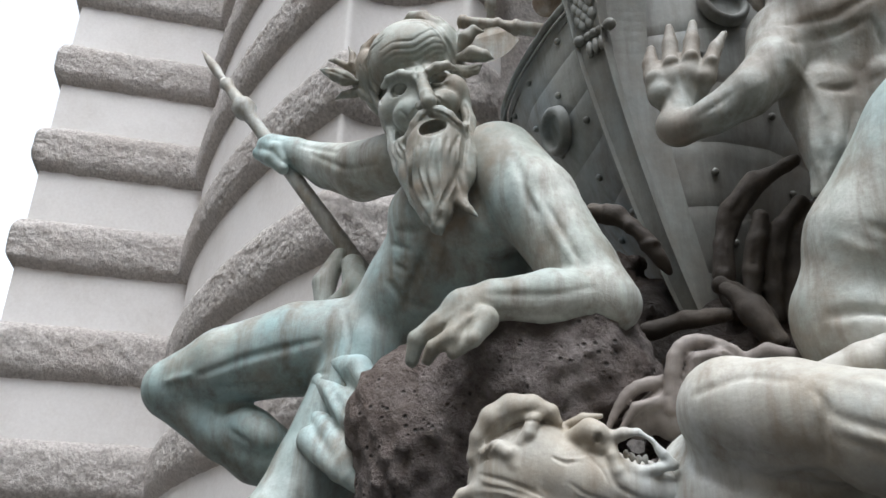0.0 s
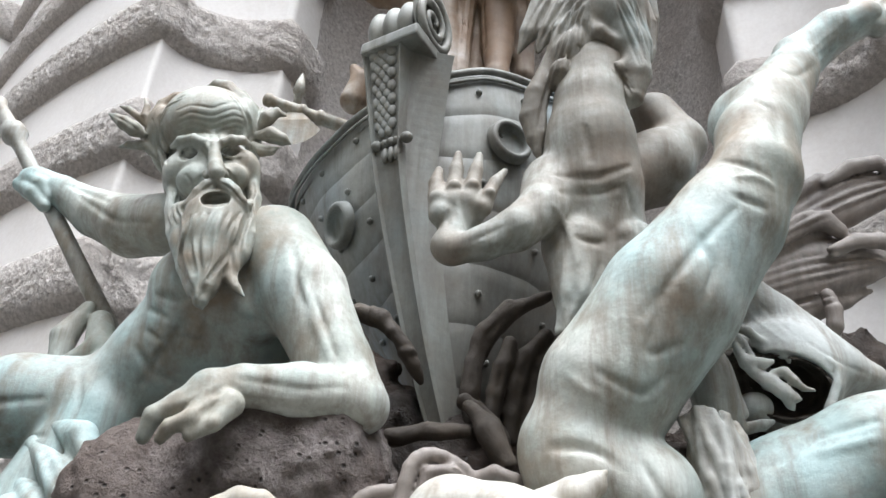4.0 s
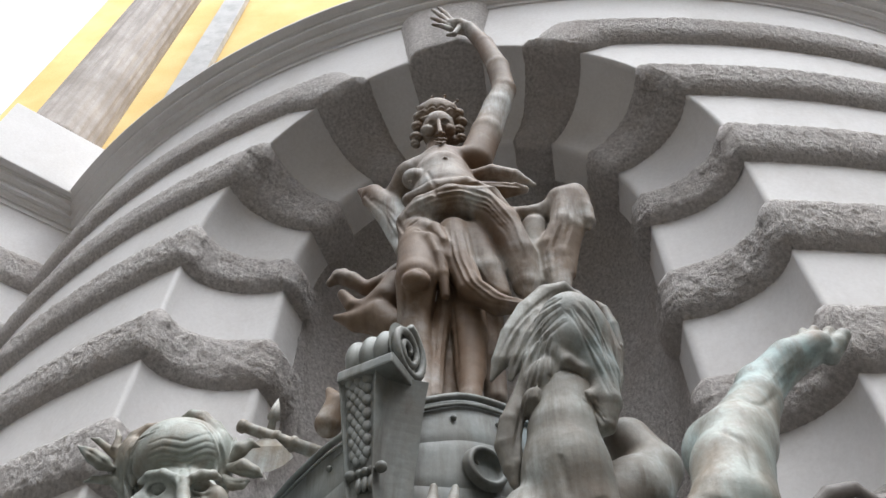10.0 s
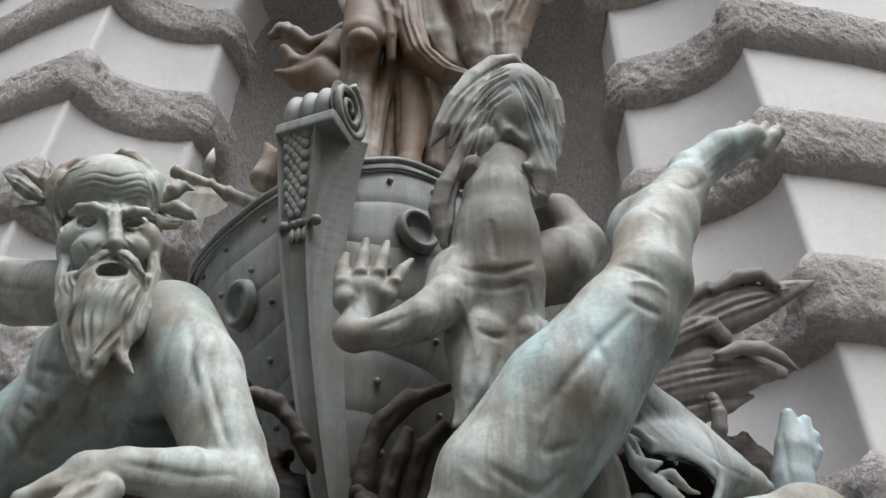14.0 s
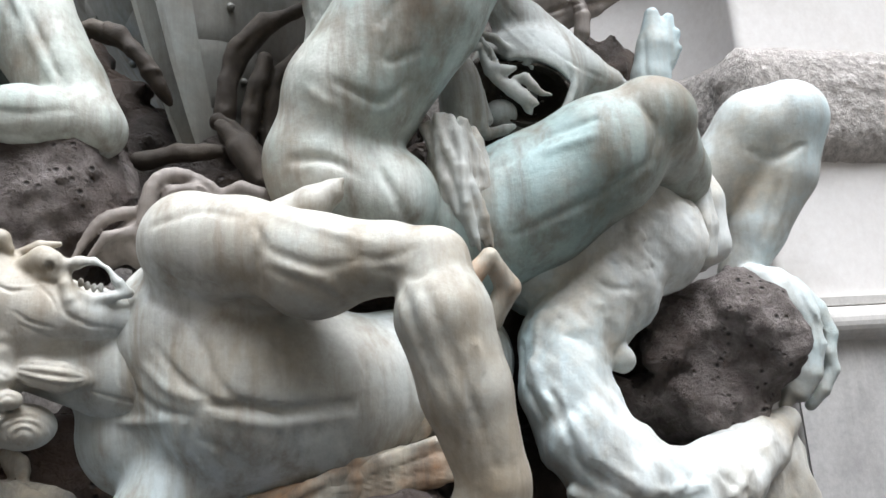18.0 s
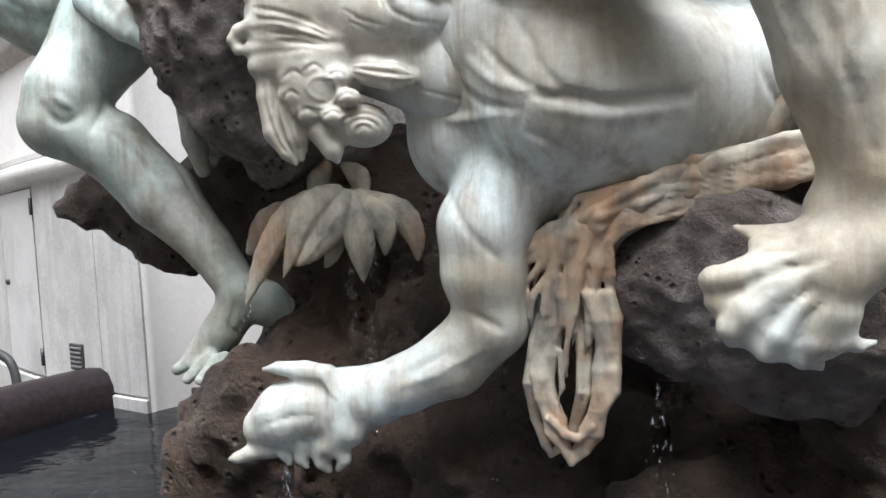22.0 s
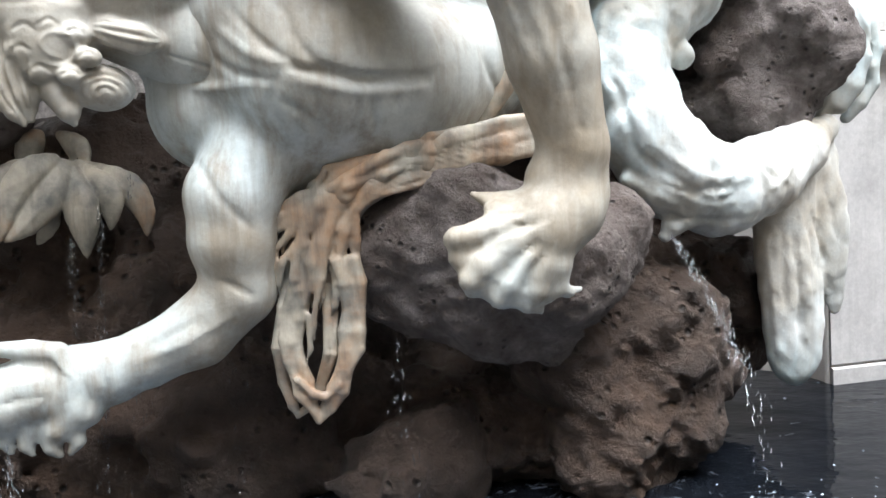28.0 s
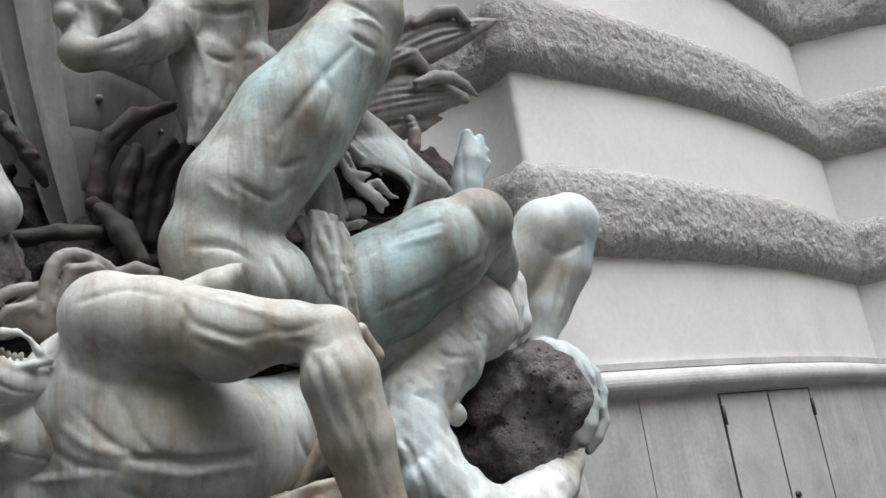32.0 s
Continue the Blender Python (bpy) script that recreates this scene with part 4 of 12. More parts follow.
    c.draw(0.0077, (-0.750, 2.250, 1.052), (-0.739, 2.250, 0.975), (-0.760, 2.250, 0.895))
    c.draw(-0.0093, (-0.774, 2.250, 1.046), (-0.762, 2.250, 0.974), (-0.790, 2.250, 0.901))
    c.draw(0.0065, (-0.981, 2.250, 0.938), (-0.891, 2.250, 0.972), (-0.788, 2.250, 0.980))
    c.draw(-0.0081, (-0.972, 2.250, 0.905), (-0.876, 2.250, 0.937), (-0.781, 2.250, 0.942))
    c.draw(-0.0077, (-0.705, 2.250, 0.991), (-0.684, 2.250, 0.929), (-0.712, 2.250, 0.865))
    c.draw(0.0063, (-0.902, 2.250, 1.051), (-0.835, 2.250, 1.036), (-0.752, 2.250, 1.027))
    # muscles, hair and face
    c.draw(-0.017, (-0.27, 2.10, 1.97), (-0.17, 2.10, 1.92), (0.00, 2.10, 1.96), (0.07, 2.10, 1.90), (0.22, 2.10, 1.87))
    c.draw(-0.014, (-0.15, 2.10, 1.72), (0.01, 2.10, 1.67), (0.24, 2.10, 1.70))
    c.draw(-0.012, (-0.15, 2.10, 1.71), (-0.19, 2.10, 1.62), (-0.14, 2.10, 1.54))
    c.draw(-0.011, (-0.07, 2.10, 1.66), (-0.05, 2.10, 1.52))
    c.draw(-0.011, (0.06, 2.10, 1.66), (0.07, 2.10, 1.55))
    c.draw(-0.009, (0.17, 2.10, 1.67), (0.18, 2.10, 1.56))
    c.draw(0.014, (-0.43, 2.10, 1.72), (-0.32, 2.10, 1.68), (-0.21, 2.10, 1.68))
    c.draw(0.014, (-0.29, 2.10, 1.82), (-0.21, 2.10, 1.74), (-0.12, 2.10, 1.72))
    c.draw(-0.011, (-0.26, 2.10, 1.86), (-0.18, 2.10, 1.76), (-0.10, 2.10, 1.71))
    c.draw(-0.011, (-0.32, 2.10, 1.77), (-0.26, 2.10, 1.71), (-0.15, 2.10, 1.68))
    c.draw(-0.014, (0.03, 2.10, 2.11), (0.00, 2.10, 2.04), (0.01, 2.10, 1.96))
    c.draw(-0.011, (0.04, 2.10, 2.03), (0.20, 2.10, 1.95), (0.25, 2.10, 1.87))
    c.draw(-0.011, (-0.19, 2.10, 2.04), (-0.11, 2.10, 1.99), (0.00, 2.10, 1.99))
    c.draw(0.014, (0.06, 2.10, 2.04), (0.19, 2.10, 1.99), (0.25, 2.10, 1.91))
    c.draw(-0.012, (0.31, 2.10, 1.94), (0.35, 2.10, 1.71), (0.45, 2.10, 1.51))
    c.draw(-0.011, (0.44, 2.10, 1.95), (0.52, 2.10, 1.70), (0.57, 2.10, 1.50))
    c.draw(0.012, (0.36, 2.10, 1.93), (0.42, 2.10, 1.76), (0.50, 2.10, 1.57))
    c.draw(-0.011, (0.24, 2.10, 2.06), (0.32, 2.10, 2.03), (0.43, 2.10, 2.07))
    c.draw(0.012, (0.55, 2.10, 1.82), (0.56, 2.10, 1.76), (0.55, 2.10, 1.72))
    c.draw(-0.016, (0.54, 2.10, 1.80), (0.56, 2.10, 1.75))
    c.draw(-0.011, (0.31, 2.10, 2.01), (0.42, 2.10, 1.98), (0.48, 2.10, 2.02))
    c.draw(-0.012, (-0.14, 2.25, 1.83), (-0.08, 2.25, 1.73), (0.05, 2.25, 1.68), (0.23, 2.25, 1.68))
    c.draw(-0.011, (-0.17, 2.25, 1.64), (-0.09, 2.25, 1.60), (-0.06, 2.25, 1.51))
    c.draw(-0.011, (-0.39, 2.25, 1.53), (-0.34, 2.25, 1.41), (-0.24, 2.25, 1.31))
    c.draw(-0.011, (-0.34, 2.25, 1.20), (-0.25, 2.25, 1.15))
    c.draw(0.010, (-0.31, 2.25, 1.12), (-0.44, 2.25, 1.05), (-0.59, 2.25, 1.01))
    c.draw(-0.009, (-0.40, 2.25, 1.11), (-0.53, 2.25, 1.05))
    c.draw(-0.008, (0.03, 2.25, 1.68), (0.03, 2.25, 1.59))
    c.draw(-0.008, (0.08, 2.25, 1.66), (0.08, 2.25, 1.60))
    c.draw(-0.008, (0.13, 2.25, 1.67), (0.13, 2.25, 1.60))
    c.limb((0.03, 2.15, 2.16, 0.052), (0.13, 2.14, 2.20, 0.049), (0.18, 2.14, 2.23, 0.035), k=0.02)
    c.limb((0.15, 2.13, 2.21, 0.032), (0.21, 2.13, 2.26, 0.009), k=0.012)
    c.draw(0.006, (0.31, 1.90, 1.29), (0.37, 1.90, 1.28), (0.45, 1.90, 1.29))
    c.draw(-0.006, (0.31, 1.90, 1.33), (0.38, 1.90, 1.31), (0.44, 1.90, 1.33))
    c.limb((0.49, 1.96, 1.33, 0.047), (0.39, 1.95, 1.35, 0.026), (0.32, 1.94, 1.36, 0.018), (0.30, 1.94, 1.36, 0.012), k=0.012)
    c.draw(0.009, (-0.71, 2.25, 0.97), (-0.74, 2.25, 1.01), (-0.78, 2.25, 1.06))
    c.draw(-0.007, (-0.66, 2.25, 1.01), (-0.64, 2.25, 0.95), (-0.66, 2.25, 0.91))
    c.draw(-0.012, (-0.12, 2.10, 1.71), (0.03, 2.10, 1.69), (0.21, 2.10, 1.69))
    c.draw(-0.009, (-0.19, 2.10, 1.93), (-0.12, 2.10, 1.82), (-0.13, 2.10, 1.72))
    c.draw(-0.008, (0.03, 2.10, 1.89), (0.04, 2.10, 1.78), (0.04, 2.10, 1.70))
    c.draw(-0.008, (0.22, 2.10, 1.84), (0.24, 2.10, 1.74), (0.21, 2.10, 1.65))
    c.draw(0.012, (-0.12, 2.10, 1.68), (0.03, 2.10, 1.65), (0.21, 2.10, 1.66))
    c.draw(-0.011, (-0.26, 2.10, 2.15), (-0.14, 2.10, 2.19), (-0.02, 2.10, 2.16))
    c.draw(-0.011, (0.01, 2.10, 2.14), (0.03, 2.10, 2.08), (0.17, 2.10, 2.02), (0.28, 2.10, 2.04))
    c.draw(0.011, (0.03, 2.10, 2.17), (0.17, 2.10, 2.12), (0.34, 2.10, 2.07))
    c.draw(-0.010, (-0.27, 2.10, 2.07), (-0.20, 2.10, 2.01), (-0.09, 2.10, 2.00))
    c.draw(-0.008, (0.34, 2.10, 2.01), (0.39, 2.10, 1.93), (0.43, 2.10, 1.73))
    c.draw(0.010, (0.41, 2.10, 1.95), (0.45, 2.10, 1.81), (0.50, 2.10, 1.67))
    return c


def triton():
    c = Clay((-0.45, 2.23, 2.71), (0.91, 3.13, 4.32), 0.009)
    # torso and thrown back head
    c.limb((0.30, 2.75, 3.03, 0.155), (0.28, 2.70, 3.29, 0.194), (0.28, 2.62, 3.50, 0.185), (0.28, 2.58, 3.69, 0.170), k=0.0385)
    c.limb((0.31, 2.55, 4.04, 0.130), (0.28, 2.55, 3.86, 0.138), (0.27, 2.57, 3.66, 0.160), k=0.06)
    # arm against the hull
    c.limb((0.133, 2.600, 3.495, 0.129), (0.081, 2.500, 3.319, 0.093), (-0.012, 2.440, 3.201, 0.077), (-0.124, 2.420, 3.134, 0.060), (-0.228, 2.430, 3.110, 0.050), (-0.263, 2.450, 3.148, 0.046), k=0.03)
    c.lump((-0.216, 2.500, 3.255), (0.082, 0.032, 0.127), (33.1, -2.6, 0.8), k=0.03)
    c.limb((-0.253, 2.450, 3.130, 0.052), (-0.237, 2.470, 3.198, 0.053), (-0.213, 2.490, 3.287, 0.051), k=0.03)
    c.limb((-0.282, 2.460, 3.283, 0.047), (-0.299, 2.472, 3.368, 0.036), (-0.309, 2.484, 3.436, 0.029), (-0.303, 2.496, 3.507, 0.017), k=0.016)
    c.lump((-0.295, 2.440, 3.345), (0.029, 0.023, 0.023), (33.1, -2.6, 0.8), k=0.014)
    c.limb((-0.242, 2.460, 3.332, 0.038), (-0.239, 2.472, 3.420, 0.030), (-0.235, 2.484, 3.500, 0.027), (-0.232, 2.496, 3.583, 0.015), k=0.016)
    c.lump((-0.236, 2.440, 3.397), (0.024, 0.019, 0.019), (33.1, -2.6, 0.8), k=0.014)
    c.limb((-0.183, 2.460, 3.335, 0.038), (-0.171, 2.472, 3.422, 0.030), (-0.162, 2.484, 3.492, 0.027), (-0.151, 2.496, 3.575, 0.015), k=0.016)
    c.lump((-0.169, 2.440, 3.399), (0.024, 0.019, 0.019), (33.1, -2.6, 0.8), k=0.014)
    c.limb((-0.132, 2.460, 3.308, 0.034), (-0.108, 2.472, 3.385, 0.026), (-0.088, 2.484, 3.440, 0.024), (-0.054, 2.496, 3.499, 0.012), k=0.016)
    c.lump((-0.106, 2.440, 3.362), (0.021, 0.017, 0.017), (33.1, -2.6, 0.8), k=0.014)
    c.limb((-0.260, 2.475, 3.275, 0.029), (-0.269, 2.485, 3.359, 0.027), (-0.273, 2.495, 3.421, 0.014), k=0.012, flat=2.2)
    c.limb((-0.208, 2.475, 3.296, 0.029), (-0.205, 2.485, 3.381, 0.027), (-0.200, 2.495, 3.448, 0.014), k=0.012, flat=2.2)
    c.limb((-0.154, 2.475, 3.288, 0.029), (-0.139, 2.485, 3.354, 0.025), (-0.122, 2.495, 3.407, 0.011), k=0.012, flat=2.2)
    c.draw(0.0077, (-0.199, 2.420, 3.193), (-0.229, 2.420, 3.315))
    c.draw(0.0077, (-0.165, 2.420, 3.194), (-0.172, 2.420, 3.307))
    c.draw(0.0076, (-0.131, 2.420, 3.195), (-0.124, 2.420, 3.288))
    c.draw(-0.0092, (-0.248, 2.420, 3.202), (-0.254, 2.420, 3.283))
    c.draw(-0.0092, (-0.187, 2.420, 3.204), (-0.199, 2.420, 3.293))
    c.draw(-0.0092, (-0.144, 2.420, 3.205), (-0.149, 2.420, 3.295))
    c.draw(0.0089, (-0.208, 2.400, 3.046), (-0.171, 2.400, 3.068), (-0.122, 2.400, 3.094))
    c.draw(0.0089, (-0.166, 2.400, 3.082), (-0.129, 2.400, 3.104), (-0.079, 2.400, 3.130))
    c.draw(0.0090, (-0.123, 2.400, 3.101), (-0.085, 2.400, 3.123), (-0.035, 2.400, 3.150))
    c.draw(0.0091, (-0.081, 2.400, 3.173), (-0.043, 2.400, 3.196), (0.008, 2.400, 3.223))
    c.draw(0.0091, (-0.021, 2.400, 3.175), (0.018, 2.400, 3.198), (0.069, 2.400, 3.226))
    c.draw(0.0089, (-0.091, 2.400, 3.067), (-0.054, 2.400, 3.089), (-0.004, 2.400, 3.115))
    c.draw(-0.0105, (-0.190, 2.400, 3.119), (-0.102, 2.400, 3.162), (-0.013, 2.400, 3.215))
    c.draw(-0.0103, (-0.169, 2.400, 3.033), (-0.052, 2.400, 3.048), (0.050, 2.400, 3.102))
    # shoulder behind
    c.limb((0.41, 2.75, 3.63, 0.147), (0.56, 2.80, 3.73, 0.156), (0.68, 2.85, 3.89, 0.110), (0.60, 2.90, 4.09, 0.109), k=0.0275)
    # hanging cloth
    c.limb((0.21, 2.60, 3.21, 0.131), (0.19, 2.55, 2.99, 0.079), (0.15, 2.52, 2.85, 0.019), k=0.0165)
    c.limb((0.40, 2.60, 3.21, 0.109), (0.35, 2.58, 3.03, 0.060), k=0.0165)
    # hair, beard and neck
    c.draw(-0.015, (0.13, 2.50, 3.48), (0.27, 2.50, 3.46), (0.43, 2.50, 3.52))
    c.draw(-0.015, (0.15, 2.50, 3.40), (0.27, 2.50, 3.39), (0.40, 2.50, 3.43))
    c.draw(-0.015, (0.25, 2.50, 3.71), (0.27, 2.50, 3.52))
    c.draw(-0.016, (0.39, 2.50, 3.40), (0.42, 2.50, 3.20), (0.36, 2.50, 3.03))
    c.draw(-0.016, (0.18, 2.50, 3.21), (0.28, 2.50, 3.17), (0.39, 2.50, 3.21))
    c.draw(0.016, (0.12, 2.50, 3.34), (0.18, 2.50, 3.21), (0.20, 2.50, 3.08))
    c.draw(0.014, (0.15, 2.50, 3.10), (0.14, 2.50, 2.96), (0.15, 2.50, 2.85))
    c.draw(-0.010, (0.18, 2.50, 3.07), (0.17, 2.50, 2.90))
    c.limb((0.304, 2.600, 3.260, 0.133), (0.287, 2.589, 3.208, 0.123), (0.262, 2.574, 3.134, 0.109), (0.236, 2.560, 3.065, 0.093), (0.209, 2.549, 3.008, 0.074), (0.180, 2.538, 2.955, 0.052), (0.156, 2.530, 2.912, 0.035), (0.139, 2.525, 2.879, 0.023), (0.126, 2.522, 2.856, 0.015), (0.118, 2.520, 2.841, 0.010), k=0.016, flat=1.6)
    c.draw(-0.010, (0.23, 2.50, 3.17), (0.19, 2.50, 3.01), (0.14, 2.50, 2.87))
    c.draw(-0.010, (0.29, 2.50, 3.13), (0.23, 2.50, 2.96), (0.16, 2.50, 2.86))
    c.draw(0.008, (0.26, 2.50, 3.15), (0.21, 2.50, 2.99), (0.15, 2.50, 2.87))
    return c


def goddess():
    c = Clay((-1.25, 2.7, 4.2), (0.95, 3.7, 10.3), 0.009)
    # legs
    c.limb((-0.414, 3.160, 6.207, 0.170), (-0.407, 3.060, 5.791, 0.143), (-0.409, 2.980, 5.401, 0.127), (-0.424, 3.080, 5.176, 0.098), (-0.388, 3.080, 4.853, 0.078), (-0.360, 3.050, 4.576, 0.056), (-0.354, 3.030, 4.444, 0.049), k=0.03)
    c.lump((-0.404, 2.900, 5.294), (0.084, 0.065, 0.065), (54.1, -0.6, 4.7), k=0.02)
    c.limb((-0.165, 3.240, 6.128, 0.154), (-0.138, 3.160, 5.497, 0.107), (-0.110, 3.140, 5.097, 0.101), (-0.109, 3.140, 4.807, 0.084), (-0.112, 3.100, 4.567, 0.059), (-0.114, 3.080, 4.436, 0.052), k=0.03)
    c.lump((-0.121, 3.060, 5.316), (0.066, 0.060, 0.060), (54.1, -0.6, 4.7), k=0.02)
    # trunk, bosom, shoulders
    c.limb((-0.296, 3.240, 7.077, 0.176), (-0.292, 3.220, 6.820, 0.220), (-0.249, 3.220, 6.516, 0.267), (-0.233, 3.220, 6.238, 0.257), k=0.04)
    c.limb((-0.538, 3.240, 6.992, 0.113), (-0.344, 3.240, 7.099, 0.132), (-0.080, 3.220, 7.084, 0.131), k=0.03)
    c.lump((-0.483, 3.100, 6.701), (0.095, 0.099, 0.082), (54.1, -0.6, 4.7), k=0.018)
    c.lump((-0.264, 3.080, 6.885), (0.097, 0.101, 0.080), (54.1, -0.6, 4.7), k=0.018)
    c.lump((-0.257, 2.990, 6.791), (0.017, 0.017, 0.012), (54.1, -0.6, 4.7), k=0.004)
    c.lump((-0.502, 3.000, 6.517), (0.016, 0.016, 0.012), (54.1, -0.6, 4.7), k=0.004)
    c.limb((-0.575, 3.260, 6.995, 0.096), (-0.649, 3.340, 6.905, 0.083), (-0.670, 3.400, 6.676, 0.068), k=0.02)
    c.limb((-0.347, 3.240, 7.340, 0.091), (-0.331, 3.240, 7.098, 0.114), k=0.03)
    # raised arm
    c.limb((-0.049, 3.220, 7.097, 0.140), (0.052, 3.210, 7.507, 0.125), (0.154, 3.200, 7.933, 0.112), (0.231, 3.190, 8.220, 0.101), k=0.02)
    c.limb((0.231, 3.190, 8.220, 0.101), (0.197, 3.170, 8.644, 0.101), (0.089, 3.160, 9.149, 0.085), (-0.046, 3.150, 9.526, 0.071), k=0.028)
    c.limb((-0.046, 3.150, 9.526, 0.071), (-0.159, 3.150, 9.636, 0.077), (-0.228, 3.150, 9.678, 0.066), k=0.028)
    c.limb((-0.227, 3.140, 9.743, 0.030), (-0.298, 3.130, 9.947, 0.027), (-0.371, 3.130, 10.121, 0.016), k=0.004)
    c.limb((-0.250, 3.140, 9.688, 0.030), (-0.341, 3.130, 9.893, 0.027), (-0.436, 3.130, 10.070, 0.016), k=0.004)
    c.limb((-0.250, 3.140, 9.614, 0.030), (-0.346, 3.130, 9.749, 0.026), (-0.444, 3.130, 9.852, 0.016), k=0.004)
    c.limb((-0.239, 3.140, 9.539, 0.029), (-0.330, 3.130, 9.619, 0.026), (-0.423, 3.130, 9.666, 0.016), k=0.004)
    c.limb((-0.123, 3.130, 9.638, 0.036), (-0.203, 3.120, 9.369, 0.026), (-0.270, 3.120, 9.354, 0.017), k=0.006)
    # wound robe
    c.limb((-0.515, 3.060, 6.098, 0.068), (-0.395, 2.980, 6.141, 0.090), (-0.213, 2.960, 6.198, 0.106), (-0.027, 2.980, 6.167, 0.113), (0.119, 3.020, 5.976, 0.117), (0.209, 3.060, 5.696, 0.106), (0.238, 3.100, 5.446, 0.082), (0.253, 3.120, 5.288, 0.040), k=0.028)
    c.limb((-0.503, 3.060, 6.365, 0.055), (-0.333, 3.000, 6.382, 0.070), (-0.115, 3.000, 6.414, 0.070), (0.051, 3.040, 6.329, 0.070), (0.174, 3.080, 6.131, 0.053), k=0.028)
    c.limb((-0.496, 3.050, 6.031, 0.045), (-0.404, 2.980, 5.937, 0.055), (-0.311, 2.940, 5.836, 0.053), (-0.252, 2.920, 5.673, 0.041), (-0.232, 2.940, 5.550, 0.024), k=0.028)
    c.limb((-0.421, 2.970, 5.815, 0.029), (-0.337, 2.930, 5.730, 0.042), (-0.278, 2.920, 5.562, 0.037), (-0.251, 2.940, 5.401, 0.033), (-0.240, 2.980, 5.244, 0.026), k=0.028)
    c.limb((-0.197, 3.040, 5.924, 0.109), (-0.161, 3.000, 5.565, 0.096), (-0.090, 2.980, 5.301, 0.079), (0.060, 3.000, 5.172, 0.064), (0.234, 3.060, 5.206, 0.033), k=0.028)
    c.limb((-0.076, 3.100, 5.931, 0.125), (0.013, 3.100, 5.574, 0.104), (0.078, 3.100, 5.356, 0.067), k=0.028)
    c.limb((-0.222, 3.080, 5.626, 0.063), (-0.257, 3.100, 5.283, 0.047), (-0.286, 3.100, 4.910, 0.044), (-0.290, 3.060, 4.542, 0.038), k=0.028)
    c.limb((0.004, 3.240, 5.317, 0.088), (0.008, 3.260, 4.960, 0.078), (0.022, 3.240, 4.685, 0.062), k=0.028)
    c.limb((-0.265, 3.200, 5.295, 0.081), (-0.245, 3.220, 4.894, 0.076), (-0.231, 3.200, 4.606, 0.061), k=0.028)
    # blown cloth
    c.limb((-0.120, 3.180, 6.815, 0.042), (0.074, 3.160, 6.838, 0.059), (0.237, 3.170, 6.772, 0.059), (0.379, 3.200, 6.695, 0.017), k=0.028)
    c.limb((-0.023, 3.160, 6.650, 0.041), (0.161, 3.160, 6.584, 0.057), (0.300, 3.180, 6.613, 0.033), k=0.028)
    c.limb((0.158, 3.120, 6.216, 0.054), (0.347, 3.100, 6.194, 0.057), (0.488, 3.080, 6.244, 0.054), k=0.028)
    c.limb((0.412, 3.100, 6.161, 0.053), (0.514, 3.060, 6.279, 0.085), (0.616, 3.050, 6.308, 0.085), (0.654, 3.050, 6.128, 0.068), (0.674, 3.050, 5.997, 0.048), (0.671, 3.050, 5.923, 0.015), k=0.028)
    c.limb((0.558, 3.060, 6.261, 0.100), (0.513, 3.060, 5.990, 0.089), (0.406, 3.080, 5.785, 0.072), (0.404, 3.100, 5.549, 0.062), (0.441, 3.100, 5.325, 0.044), k=0.028)
    c.limb((0.618, 3.060, 6.254, 0.093), (0.552, 3.070, 5.950, 0.081), (0.473, 3.090, 5.687, 0.071), (0.452, 3.100, 5.427, 0.055), k=0.028)
    c.limb((0.625, 3.070, 6.069, 0.060), (0.556, 3.090, 5.795, 0.043), (0.511, 3.100, 5.529, 0.031), k=0.028)
    c.limb((0.329, 3.120, 6.068, 0.083), (0.316, 3.140, 5.825, 0.073), (0.306, 3.140, 5.488, 0.069), k=0.028)
    c.limb((-0.964, 3.420, 7.078, 0.023), (-0.844, 3.400, 6.954, 0.097), (-0.695, 3.380, 6.709, 0.119), (-0.579, 3.340, 6.330, 0.096), k=0.028)
    c.limb((-0.892, 3.360, 6.853, 0.026), (-0.695, 3.340, 6.508, 0.041), (-0.584, 3.320, 6.146, 0.039), k=0.028)
    # curling beast beside her
    c.limb((-1.022, 3.280, 5.772, 0.026), (-0.969, 3.280, 5.838, 0.049), (-0.875, 3.280, 5.794, 0.056), (-0.778, 3.280, 5.705, 0.048), (-0.672, 3.280, 5.776, 0.044), (-0.581, 3.270, 5.885, 0.037), k=0.028)
    c.limb((-0.978, 3.260, 5.814, 0.030), (-0.931, 3.260, 5.857, 0.026), (-0.874, 3.260, 5.816, 0.019), k=0.006)
    c.limb((-0.920, 3.280, 5.650, 0.037), (-0.843, 3.280, 5.535, 0.050), (-0.754, 3.280, 5.495, 0.071), (-0.635, 3.270, 5.560, 0.107), (-0.572, 3.270, 5.721, 0.095), k=0.028)
    c.limb((-0.945, 3.300, 5.460, 0.021), (-0.813, 3.300, 5.418, 0.071), (-0.670, 3.280, 5.415, 0.112), (-0.555, 3.260, 5.283, 0.103), k=0.028)
    c.limb((-0.892, 3.320, 4.621, 0.076), (-0.857, 3.320, 4.752, 0.071), (-0.914, 3.320, 4.861, 0.026), k=0.028)
    # folds
    c.draw(-0.0139, (-0.495, 3.000, 5.974), (-0.359, 3.000, 6.140), (-0.171, 3.000, 6.212), (0.016, 3.000, 6.125), (0.143, 3.000, 5.871), (0.216, 3.000, 5.486))
    c.draw(0.0096, (-0.495, 3.000, 6.021), (-0.357, 3.000, 6.177), (-0.167, 3.000, 6.245), (0.021, 3.000, 6.151), (0.149, 3.000, 5.888), (0.221, 3.000, 5.501))
